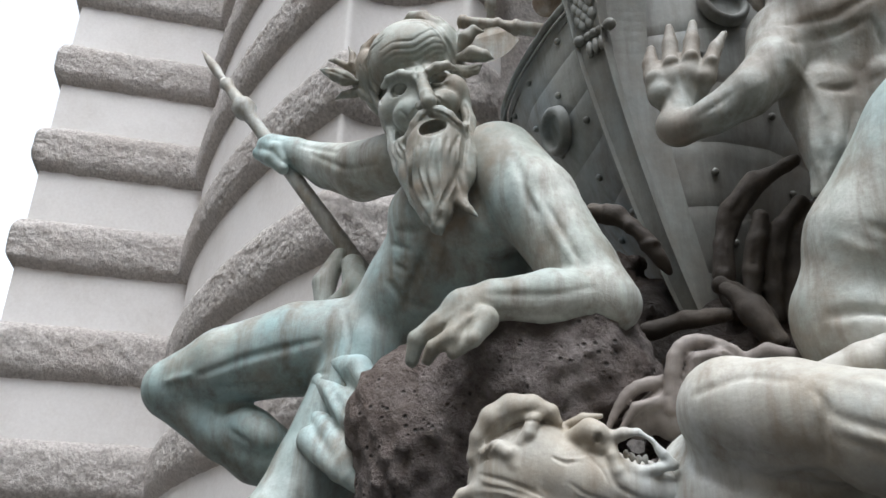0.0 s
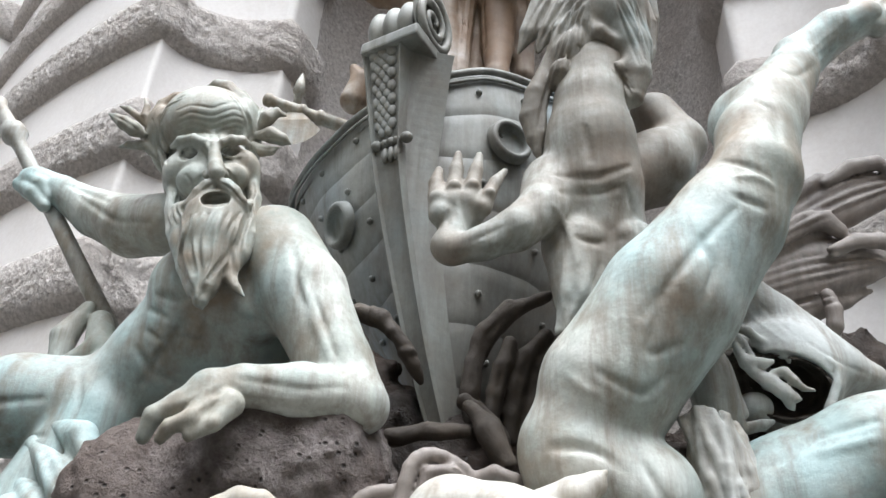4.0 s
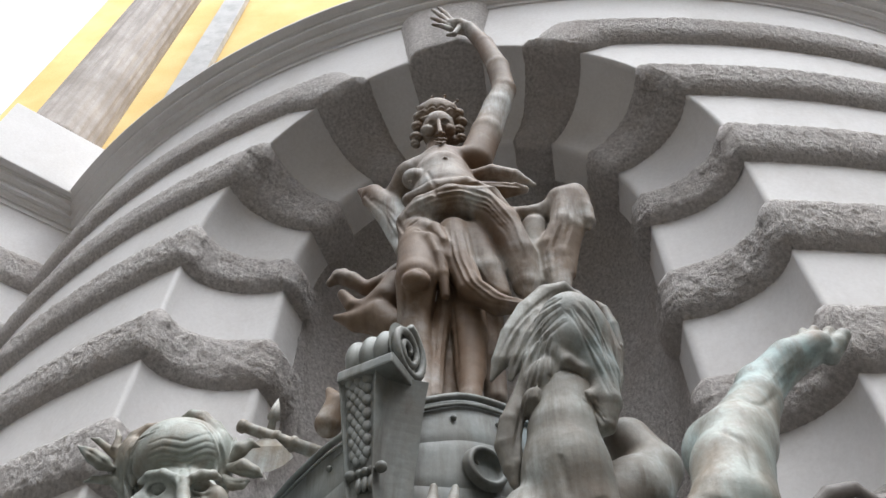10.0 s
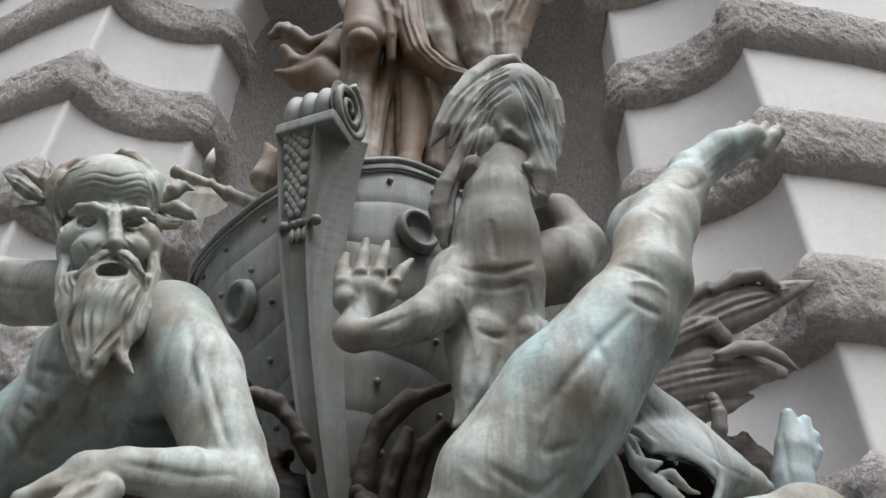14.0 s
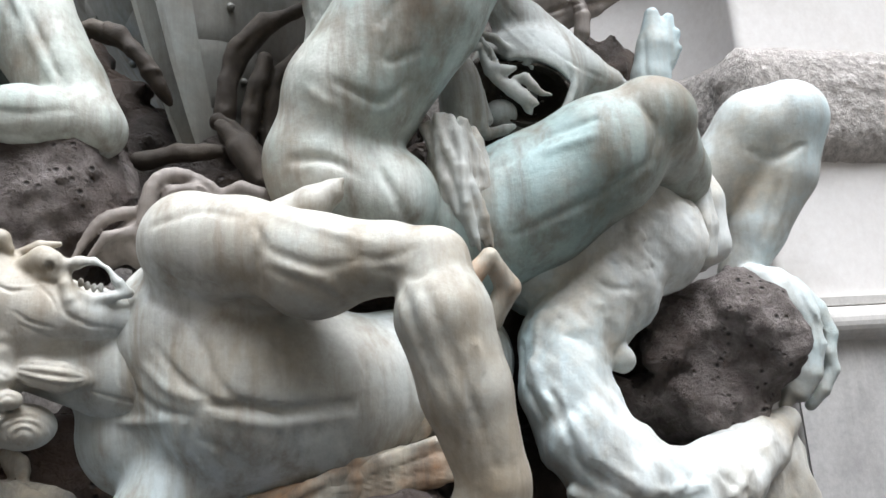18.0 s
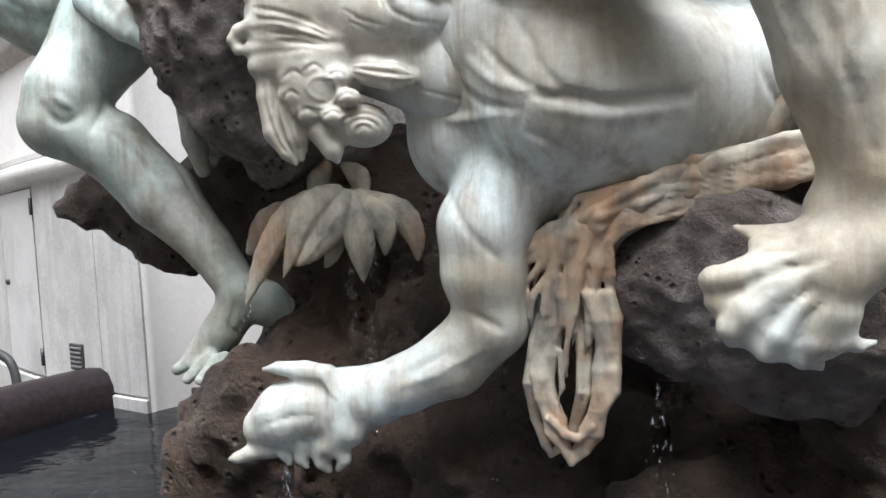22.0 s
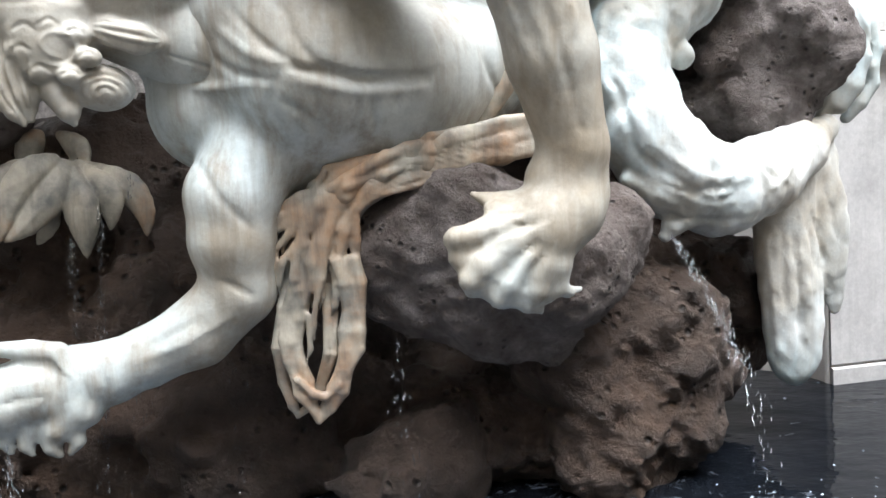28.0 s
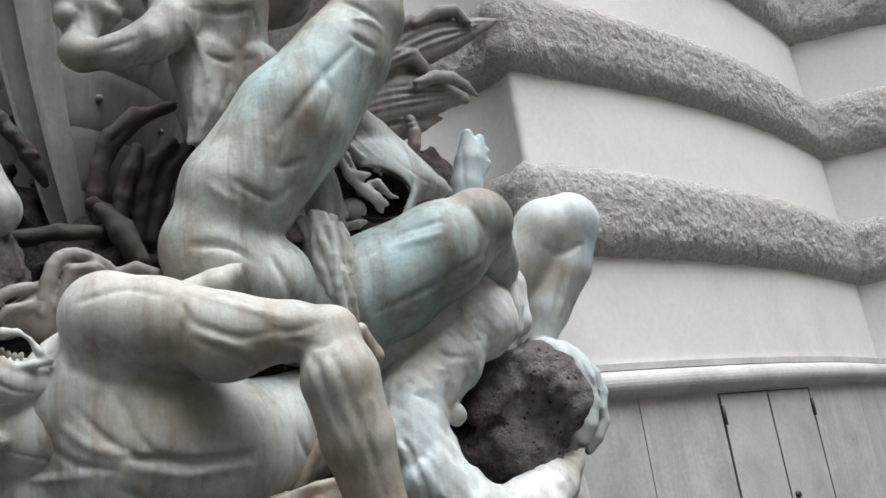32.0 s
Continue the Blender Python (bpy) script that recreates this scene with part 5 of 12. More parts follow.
    c.draw(-0.0141, (-0.495, 3.000, 6.069), (-0.354, 3.000, 6.215), (-0.164, 3.000, 6.278), (0.026, 3.000, 6.177), (0.155, 3.000, 5.905), (0.226, 3.000, 5.516))
    c.draw(0.0098, (-0.495, 3.000, 6.117), (-0.352, 3.000, 6.254), (-0.160, 3.000, 6.311), (0.031, 3.000, 6.203), (0.161, 3.000, 5.922), (0.231, 3.000, 5.531))
    c.draw(-0.0144, (-0.495, 3.000, 6.166), (-0.349, 3.000, 6.293), (-0.157, 3.000, 6.344), (0.037, 3.000, 6.230), (0.168, 3.000, 5.939), (0.236, 3.000, 5.546))
    c.draw(0.0099, (-0.495, 3.000, 6.215), (-0.347, 3.000, 6.332), (-0.153, 3.000, 6.378), (0.042, 3.000, 6.256), (0.174, 3.000, 5.956), (0.241, 3.000, 5.562))
    c.draw(-0.0146, (-0.495, 3.000, 6.266), (-0.344, 3.000, 6.372), (-0.149, 3.000, 6.412), (0.047, 3.000, 6.283), (0.180, 3.000, 5.974), (0.246, 3.000, 5.577))
    c.draw(0.0100, (-0.494, 3.000, 6.317), (-0.341, 3.000, 6.412), (-0.146, 3.000, 6.446), (0.053, 3.000, 6.310), (0.186, 3.000, 5.991), (0.251, 3.000, 5.592))
    c.draw(-0.0137, (-0.229, 2.980, 5.882), (-0.201, 2.980, 5.610), (-0.141, 2.980, 5.377), (-0.015, 2.980, 5.185), (0.165, 2.980, 5.112))
    c.draw(0.0093, (-0.211, 2.980, 5.880), (-0.181, 2.980, 5.608), (-0.121, 2.980, 5.375), (0.003, 2.980, 5.193), (0.173, 2.980, 5.126))
    c.draw(-0.0137, (-0.194, 2.980, 5.879), (-0.161, 2.980, 5.606), (-0.100, 2.980, 5.374), (0.022, 2.980, 5.201), (0.180, 2.980, 5.141))
    c.draw(0.0093, (-0.177, 2.980, 5.877), (-0.142, 2.980, 5.604), (-0.079, 2.980, 5.372), (0.041, 2.980, 5.210), (0.187, 2.980, 5.155))
    c.draw(-0.0136, (-0.159, 2.980, 5.875), (-0.122, 2.980, 5.602), (-0.058, 2.980, 5.370), (0.059, 2.980, 5.218), (0.195, 2.980, 5.170))
    c.draw(0.0093, (-0.142, 2.980, 5.873), (-0.102, 2.980, 5.600), (-0.037, 2.980, 5.368), (0.078, 2.980, 5.226), (0.202, 2.980, 5.185))
    c.draw(-0.0136, (-0.124, 2.980, 5.871), (-0.083, 2.980, 5.599), (-0.017, 2.980, 5.366), (0.097, 2.980, 5.234), (0.209, 2.980, 5.199))
    c.draw(0.0093, (-0.107, 2.980, 5.870), (-0.063, 2.980, 5.597), (0.004, 2.980, 5.364), (0.116, 2.980, 5.243), (0.217, 2.980, 5.214))
    c.draw(-0.0107, (-0.435, 2.950, 5.862), (-0.334, 2.950, 5.852), (-0.275, 2.950, 5.657), (-0.252, 2.950, 5.361))
    c.draw(0.0086, (-0.423, 2.950, 5.870), (-0.325, 2.950, 5.842), (-0.268, 2.950, 5.657), (-0.244, 2.950, 5.361))
    c.draw(-0.0108, (-0.410, 2.950, 5.878), (-0.316, 2.950, 5.832), (-0.261, 2.950, 5.656), (-0.235, 2.950, 5.360))
    c.draw(0.0086, (-0.398, 2.950, 5.886), (-0.307, 2.950, 5.822), (-0.254, 2.950, 5.655), (-0.227, 2.950, 5.359))
    c.draw(-0.0108, (-0.385, 2.950, 5.894), (-0.298, 2.950, 5.812), (-0.247, 2.950, 5.655), (-0.219, 2.950, 5.358))
    c.draw(-0.0100, (0.507, 3.050, 6.279), (0.454, 3.050, 5.983), (0.372, 3.050, 5.725), (0.372, 3.050, 5.427))
    c.draw(0.0077, (0.529, 3.050, 6.271), (0.479, 3.050, 5.980), (0.397, 3.050, 5.723), (0.390, 3.050, 5.425))
    c.draw(-0.0100, (0.551, 3.050, 6.263), (0.503, 3.050, 5.977), (0.422, 3.050, 5.720), (0.409, 3.050, 5.423))
    c.draw(0.0077, (0.572, 3.050, 6.255), (0.527, 3.050, 5.975), (0.447, 3.050, 5.718), (0.427, 3.050, 5.422))
    c.draw(-0.0100, (0.594, 3.050, 6.247), (0.552, 3.050, 5.972), (0.472, 3.050, 5.715), (0.446, 3.050, 5.420))
    c.draw(0.0077, (0.616, 3.050, 6.239), (0.576, 3.050, 5.970), (0.497, 3.050, 5.713), (0.464, 3.050, 5.418))
    c.draw(-0.0173, (-0.892, 3.300, 6.841), (-0.720, 3.300, 6.597), (-0.611, 3.300, 6.253))
    c.draw(0.0155, (-0.875, 3.300, 6.823), (-0.710, 3.300, 6.603), (-0.598, 3.300, 6.271))
    c.draw(-0.0172, (-0.859, 3.300, 6.806), (-0.700, 3.300, 6.609), (-0.585, 3.300, 6.290))
    c.draw(0.0154, (-0.842, 3.300, 6.789), (-0.690, 3.300, 6.616), (-0.572, 3.300, 6.309))
    c.draw(-0.0171, (-0.826, 3.300, 6.772), (-0.680, 3.300, 6.622), (-0.558, 3.300, 6.328))
    c.draw(-0.0087, (-0.276, 3.080, 5.363), (-0.297, 3.080, 4.979), (-0.310, 3.080, 4.601))
    c.draw(0.0067, (-0.264, 3.080, 5.362), (-0.286, 3.080, 4.978), (-0.300, 3.080, 4.600))
    c.draw(-0.0087, (-0.252, 3.080, 5.361), (-0.275, 3.080, 4.977), (-0.289, 3.080, 4.599))
    c.draw(0.0067, (-0.240, 3.080, 5.360), (-0.264, 3.080, 4.977), (-0.279, 3.080, 4.599))
    c.draw(-0.0087, (-0.229, 3.080, 5.359), (-0.253, 3.080, 4.976), (-0.269, 3.080, 4.598))
    c.draw(-0.0149, (-0.086, 3.140, 6.732), (0.105, 3.140, 6.771), (0.301, 3.140, 6.626))
    c.draw(0.0132, (-0.079, 3.140, 6.696), (0.103, 3.140, 6.715), (0.292, 3.140, 6.607))
    c.draw(-0.0148, (-0.071, 3.140, 6.659), (0.100, 3.140, 6.659), (0.283, 3.140, 6.588))
    c.draw(0.0131, (-0.064, 3.140, 6.624), (0.098, 3.140, 6.605), (0.273, 3.140, 6.570))
    c.draw(-0.0164, (-0.392, 3.050, 6.718), (-0.340, 3.050, 6.561), (-0.322, 3.050, 6.379))
    c.draw(-0.0120, (-0.539, 3.000, 5.534), (-0.473, 3.000, 5.287), (-0.464, 3.000, 5.091))
    c.draw(-0.0131, (-0.201, 3.060, 5.233), (-0.183, 3.060, 4.950), (-0.167, 3.060, 4.692))
    c.draw(0.0102, (-0.455, 3.000, 5.504), (-0.415, 3.000, 5.544), (-0.359, 3.000, 5.496))
    c.draw(-0.0100, (-0.476, 3.000, 5.348), (-0.407, 3.000, 5.301), (-0.349, 3.000, 5.337))
    return c


def sea_serpent():
    c = Clay((0.54, 2.19, 0.56), (1.83, 2.92, 2.51), 0.009)
    # scaled body from the hips to the coil
    c.limb((0.81, 2.60, 2.09, 0.153), (1.08, 2.60, 2.15, 0.186), (1.20, 2.60, 2.15, 0.177), k=0.044)
    c.limb((1.15, 2.60, 2.23, 0.158), (1.01, 2.55, 2.00, 0.160), (0.85, 2.50, 1.84, 0.135), (0.81, 2.46, 1.69, 0.125), k=0.0385)
    c.limb((0.83, 2.46, 1.74, 0.126), (0.86, 2.45, 1.57, 0.140), (0.97, 2.46, 1.43, 0.146), (1.12, 2.49, 1.36, 0.135), (1.30, 2.56, 1.40, 0.124), (1.47, 2.63, 1.49, 0.093), (1.60, 2.68, 1.55, 0.046), k=0.0275)
    # tail fluke
    c.limb((1.443, 2.660, 1.419, 0.094), (1.443, 2.665, 1.361, 0.097), (1.442, 2.673, 1.277, 0.101), (1.445, 2.680, 1.193, 0.104), (1.454, 2.687, 1.113, 0.105), (1.468, 2.694, 1.033, 0.106), (1.478, 2.700, 0.958, 0.105), (1.483, 2.704, 0.885, 0.101), (1.485, 2.708, 0.817, 0.094), (1.485, 2.710, 0.770, 0.090), k=0.02, flat=1.8)
    c.limb((1.544, 2.690, 1.491, 0.088), (1.561, 2.696, 1.429, 0.088), (1.584, 2.703, 1.341, 0.087), (1.602, 2.710, 1.259, 0.085), (1.610, 2.714, 1.196, 0.082), (1.613, 2.717, 1.138, 0.077), (1.619, 2.720, 1.083, 0.069), (1.631, 2.724, 1.025, 0.055), (1.645, 2.727, 0.970, 0.037), (1.655, 2.730, 0.932, 0.024), k=0.012, flat=1.8)
    c.limb((1.558, 2.680, 1.471, 0.053), (1.580, 2.685, 1.426, 0.053), (1.611, 2.693, 1.360, 0.054), (1.638, 2.700, 1.296, 0.050), (1.659, 2.707, 1.233, 0.040), (1.677, 2.715, 1.171, 0.026), (1.689, 2.720, 1.127, 0.016), k=0.012, flat=1.8)
    c.limb((1.43, 2.68, 1.23, 0.046), (1.44, 2.68, 1.04, 0.038), (1.46, 2.70, 0.80, 0.042), k=0.016)
    c.limb((0.96, 2.42, 1.33, 0.050), (0.89, 2.40, 1.37, 0.040), (0.80, 2.40, 1.41, 0.023), k=0.016)
    c.limb((1.01, 2.42, 1.31, 0.044), (0.94, 2.42, 1.27, 0.033), (0.92, 2.42, 1.24, 0.017), k=0.016)
    # spur
    c.limb((0.97, 2.50, 1.82, 0.045), (1.01, 2.47, 1.77, 0.041), k=0.0165)
    # ridges
    c.draw(-0.013, (0.75, 2.50, 1.93), (0.71, 2.50, 1.75), (0.78, 2.50, 1.58))
    c.draw(0.014, (0.79, 2.50, 1.93), (0.75, 2.50, 1.76), (0.82, 2.50, 1.60))
    c.draw(-0.011, (0.93, 2.50, 2.06), (1.01, 2.50, 1.99), (1.14, 2.50, 1.98))
    c.draw(-0.009, (0.87, 2.50, 1.93), (0.94, 2.50, 1.91))
    c.draw(-0.009, (0.85, 2.50, 1.86), (0.91, 2.50, 1.84))
    c.draw(-0.009, (1.00, 2.50, 2.10), (1.05, 2.50, 2.06))
    c.draw(-0.009, (1.10, 2.50, 2.13), (1.16, 2.50, 2.09))
    c.draw(-0.009, (1.05, 2.50, 2.17), (1.12, 2.50, 2.17))
    c.draw(-0.009, (1.11, 2.50, 2.04), (1.18, 2.50, 2.05))
    c.draw(-0.009, (0.81, 2.50, 2.00), (0.88, 2.50, 1.99))
    c.draw(0.009, (0.98, 2.50, 2.03), (1.03, 2.50, 2.01))
    c.draw(0.009, (1.08, 2.50, 2.09), (1.13, 2.50, 2.07))
    c.draw(0.009, (0.90, 2.50, 1.88), (0.95, 2.50, 1.87))
    c.draw(-0.015, (0.79, 2.45, 1.69), (0.85, 2.45, 1.47), (1.03, 2.45, 1.35), (1.24, 2.45, 1.37))
    c.draw(0.013, (0.81, 2.45, 1.69), (0.88, 2.45, 1.51), (1.05, 2.45, 1.39), (1.23, 2.45, 1.40))
    c.draw(-0.012, (1.36, 2.45, 1.21), (1.37, 2.45, 0.87))
    c.draw(-0.012, (1.41, 2.45, 1.24), (1.41, 2.45, 0.96))
    c.draw(-0.012, (1.31, 2.45, 1.25), (1.32, 2.45, 0.97))
    c.draw(0.012, (1.39, 2.45, 1.22), (1.38, 2.45, 0.89))
    c.draw(-0.010, (1.25, 2.45, 1.42), (1.34, 2.45, 1.35))
    c.draw(0.014, (0.97, 2.45, 1.32), (0.89, 2.45, 1.36))
    c.draw(-0.010, (0.80, 2.45, 1.41), (0.94, 2.45, 1.29), (1.12, 2.45, 1.26), (1.26, 2.45, 1.28))
    c.draw(-0.010, (0.91, 2.45, 1.39), (1.08, 2.45, 1.32), (1.21, 2.45, 1.35))
    c.draw(-0.009, (1.14, 2.45, 1.38), (1.18, 2.45, 1.42), (1.19, 2.45, 1.47))
    c.draw(0.010, (1.23, 2.45, 1.32), (1.32, 2.45, 1.40), (1.42, 2.45, 1.52))
    c.draw(-0.010, (1.39, 2.45, 1.36), (1.44, 2.45, 1.20), (1.47, 2.45, 1.04))
    c.draw(0.010, (1.36, 2.45, 1.33), (1.40, 2.45, 1.15), (1.38, 2.45, 0.94))
    c.draw(-0.010, (1.34, 2.45, 1.28), (1.36, 2.45, 1.10), (1.36, 2.45, 0.89))
    c.draw(0.010, (1.26, 2.45, 1.21), (1.28, 2.45, 1.04), (1.29, 2.45, 0.86))
    c.draw(-0.009, (1.44, 2.45, 1.41), (1.48, 2.45, 1.29), (1.50, 2.45, 1.18))
    c.draw(0.006, (1.012, 2.391, 2.170), (1.032, 2.391, 2.172), (1.052, 2.391, 2.177))
    c.draw(-0.006, (0.923, 2.391, 2.015), (0.944, 2.391, 2.003), (0.968, 2.391, 2.004))
    c.draw(-0.005, (1.177, 2.391, 2.215), (1.195, 2.391, 2.200), (1.219, 2.391, 2.193))
    c.draw(0.006, (1.079, 2.391, 2.089), (1.098, 2.391, 2.057), (1.134, 2.391, 2.043))
    c.draw(0.006, (0.924, 2.391, 2.063), (0.942, 2.391, 2.056), (0.950, 2.391, 2.038))
    c.draw(0.007, (1.136, 2.391, 2.193), (1.173, 2.391, 2.189), (1.210, 2.391, 2.201))
    c.draw(-0.006, (0.938, 2.391, 2.089), (0.975, 2.391, 2.084), (1.008, 2.391, 2.105))
    c.draw(-0.005, (1.095, 2.391, 2.071), (1.121, 2.391, 2.050), (1.156, 2.391, 2.046))
    c.draw(0.006, (1.238, 2.391, 2.181), (1.259, 2.391, 2.173), (1.281, 2.391, 2.168))
    c.draw(-0.005, (0.877, 2.391, 2.055), (0.894, 2.391, 2.027), (0.921, 2.391, 2.007))
    c.draw(0.006, (1.227, 2.391, 2.218), (1.255, 2.391, 2.227), (1.272, 2.391, 2.250))
    c.draw(0.007, (0.990, 2.391, 2.064), (1.031, 2.391, 2.060), (1.065, 2.391, 2.039))
    c.draw(0.006, (0.912, 2.391, 1.926), (0.944, 2.391, 1.933), (0.973, 2.391, 1.921))
    c.draw(-0.005, (1.096, 2.391, 2.110), (1.114, 2.391, 2.107), (1.130, 2.391, 2.117))
    c.draw(-0.005, (1.087, 2.391, 2.029), (1.110, 2.391, 2.014), (1.138, 2.391, 2.012))
    c.draw(0.007, (1.047, 2.391, 2.155), (1.080, 2.391, 2.132), (1.108, 2.391, 2.104))
    c.draw(-0.005, (0.925, 2.391, 2.115), (0.938, 2.391, 2.094), (0.931, 2.391, 2.070))
    c.draw(0.007, (0.944, 2.391, 2.090), (0.972, 2.391, 2.098), (0.995, 2.391, 2.116))
    c.draw(-0.005, (0.864, 2.391, 2.036), (0.887, 2.391, 2.035), (0.909, 2.391, 2.044))
    c.draw(0.007, (0.973, 2.391, 2.122), (0.984, 2.391, 2.100), (1.006, 2.391, 2.089))
    c.draw(0.007, (0.831, 2.391, 1.870), (0.843, 2.391, 1.858), (0.857, 2.391, 1.848))
    c.draw(0.006, (1.165, 2.391, 2.092), (1.174, 2.391, 2.069), (1.177, 2.391, 2.044))
    c.draw(0.007, (0.866, 2.391, 1.947), (0.882, 2.391, 1.931), (0.885, 2.391, 1.909))
    c.draw(-0.005, (1.239, 2.391, 2.126), (1.252, 2.391, 2.113), (1.255, 2.391, 2.095))
    c.draw(0.007, (0.832, 2.391, 1.934), (0.848, 2.391, 1.906), (0.865, 2.391, 1.879))
    c.draw(0.006, (0.976, 2.391, 2.030), (1.015, 2.391, 2.044), (1.035, 2.391, 2.079))
    c.draw(-0.005, (1.193, 2.391, 2.142), (1.207, 2.391, 2.115), (1.201, 2.391, 2.084))
    c.draw(0.007, (1.134, 2.391, 2.123), (1.164, 2.391, 2.104), (1.175, 2.391, 2.070))
    c.draw(-0.005, (1.079, 2.391, 2.207), (1.114, 2.391, 2.191), (1.146, 2.391, 2.169))
    c.draw(-0.006, (1.076, 2.391, 2.156), (1.086, 2.391, 2.134), (1.101, 2.391, 2.115))
    c.draw(0.007, (1.161, 2.391, 2.218), (1.176, 2.391, 2.198), (1.198, 2.391, 2.187))
    c.draw(0.007, (0.836, 2.391, 2.023), (0.850, 2.391, 1.991), (0.871, 2.391, 1.963))
    c.draw(0.007, (1.059, 2.391, 2.100), (1.090, 2.391, 2.076), (1.115, 2.391, 2.045))
    c.draw(0.007, (1.079, 2.391, 2.141), (1.089, 2.391, 2.122), (1.108, 2.391, 2.112))
    c.draw(-0.006, (0.794, 2.391, 1.889), (0.814, 2.391, 1.896), (0.835, 2.391, 1.898))
    c.draw(0.006, (0.960, 2.391, 2.020), (0.977, 2.391, 2.012), (0.997, 2.391, 2.012))
    c.draw(0.006, (1.083, 2.391, 2.034), (1.109, 2.391, 2.014), (1.130, 2.391, 1.989))
    c.draw(0.007, (1.041, 2.391, 2.006), (1.074, 2.391, 1.985), (1.107, 2.391, 1.964))
    c.draw(-0.005, (0.935, 2.391, 2.088), (0.951, 2.391, 2.068), (0.960, 2.391, 2.044))
    c.draw(-0.005, (1.027, 2.391, 2.060), (1.046, 2.391, 2.045), (1.050, 2.391, 2.022))
    c.draw(-0.005, (0.924, 2.391, 2.026), (0.951, 2.391, 2.031), (0.974, 2.391, 2.019))
    c.draw(-0.006, (1.032, 2.391, 2.173), (1.046, 2.391, 2.145), (1.059, 2.391, 2.116))
    c.draw(-0.006, (0.919, 2.391, 1.904), (0.950, 2.391, 1.907), (0.982, 2.391, 1.910))
    c.draw(0.006, (0.980, 2.391, 2.041), (1.005, 2.391, 2.020), (1.019, 2.391, 1.991))
    c.draw(0.006, (0.878, 2.391, 1.900), (0.907, 2.391, 1.900), (0.934, 2.391, 1.911))
    c.draw(0.007, (1.054, 2.391, 2.134), (1.064, 2.391, 2.096), (1.081, 2.391, 2.062))
    c.rough(0.1, 0.006, 31)
    return c


def crouching_leg():
    c = Clay((1.16, 2.51, 1.46), (2.14, 3.21, 3.21), 0.009)
    c.limb((1.59, 2.95, 2.41, 0.139), (1.76, 2.85, 2.61, 0.152), (1.87, 2.82, 2.64, 0.142), k=0.033)
    c.limb((1.88, 2.82, 2.64, 0.138), (1.83, 2.85, 2.44, 0.125), (1.72, 2.90, 2.24, 0.108), (1.65, 2.93, 2.09, 0.081), k=0.0275)
    # broad hand gripping the rock
    c.limb((1.540, 2.842, 2.036, 0.031), (1.636, 2.833, 2.047, 0.053), (1.700, 2.820, 2.008, 0.075), (1.745, 2.811, 1.947, 0.088), k=0.014)
    c.limb((1.640, 2.789, 2.043, 0.048), (1.699, 2.772, 1.960, 0.044), (1.724, 2.763, 1.861, 0.033), (1.721, 2.763, 1.798, 0.026), (1.700, 2.772, 1.749, 0.018), k=0.01)
    c.limb((1.716, 2.789, 2.002, 0.053), (1.777, 2.780, 1.904, 0.053), (1.787, 2.780, 1.796, 0.046), (1.767, 2.785, 1.703, 0.042), (1.732, 2.798, 1.636, 0.033), k=0.012)
    c.limb((1.773, 2.820, 2.005, 0.044), (1.844, 2.816, 1.918, 0.042), (1.878, 2.811, 1.834, 0.031), (1.861, 2.811, 1.770, 0.029), (1.870, 2.816, 1.710, 0.026), (1.827, 2.824, 1.643, 0.026), (1.781, 2.838, 1.592, 0.020), k=0.01)
    c.limb((1.761, 2.802, 1.800, 0.048), (1.751, 2.811, 1.722, 0.048), (1.728, 2.824, 1.649, 0.035), k=0.012)
    c.limb((1.707, 2.807, 1.708, 0.037), (1.710, 2.816, 1.646, 0.033), (1.682, 2.829, 1.599, 0.022), k=0.008)
    c.draw(-0.010, (1.674, 2.732, 1.983), (1.728, 2.732, 1.883), (1.729, 2.732, 1.795), (1.700, 2.732, 1.729))
    c.draw(-0.010, (1.746, 2.732, 1.979), (1.795, 2.732, 1.869), (1.785, 2.732, 1.753), (1.754, 2.732, 1.659))
    c.draw(0.008, (1.706, 2.732, 1.973), (1.758, 2.732, 1.871), (1.747, 2.732, 1.755))
    c.draw(0.008, (1.777, 2.732, 1.934), (1.818, 2.732, 1.836), (1.815, 2.732, 1.712))
    # foot pointing up
    c.limb((1.36, 2.85, 2.71, 0.082), (1.37, 2.82, 2.83, 0.073), (1.39, 2.80, 2.94, 0.065), (1.39, 2.78, 3.06, 0.028), k=0.0165)
    c.limb((1.42, 2.80, 2.94, 0.052), (1.45, 2.78, 3.04, 0.024), k=0.012)
    c.limb((1.43, 2.80, 2.92, 0.043), (1.47, 2.78, 2.98, 0.022), k=0.012)
    c.limb((1.43, 2.80, 2.88, 0.039), (1.47, 2.78, 2.92, 0.019), k=0.012)
    # second shin
    c.limb((1.38, 2.75, 2.47, 0.091), (1.43, 2.72, 2.31, 0.089), (1.45, 2.72, 2.16, 0.071), (1.39, 2.70, 2.10, 0.043), k=0.022)
    c.limb((1.337, 2.600, 2.441, 0.040), (1.355, 2.588, 2.315, 0.059), (1.366, 2.584, 2.196, 0.055), (1.367, 2.588, 2.100, 0.040), k=0.012)
    c.draw(-0.008, (1.304, 2.501, 2.350), (1.309, 2.501, 2.254), (1.355, 2.501, 2.101))
    c.draw(-0.008, (1.269, 2.501, 2.312), (1.291, 2.501, 2.197), (1.302, 2.501, 2.076))
    c.draw(-0.008, (1.346, 2.501, 2.368), (1.372, 2.501, 2.252), (1.364, 2.501, 2.101))
    c.draw(-0.017, (1.70, 2.80, 2.52), (1.78, 2.80, 2.47), (1.93, 2.80, 2.54))
    c.draw(-0.015, (1.79, 2.80, 2.39), (1.69, 2.80, 2.17))
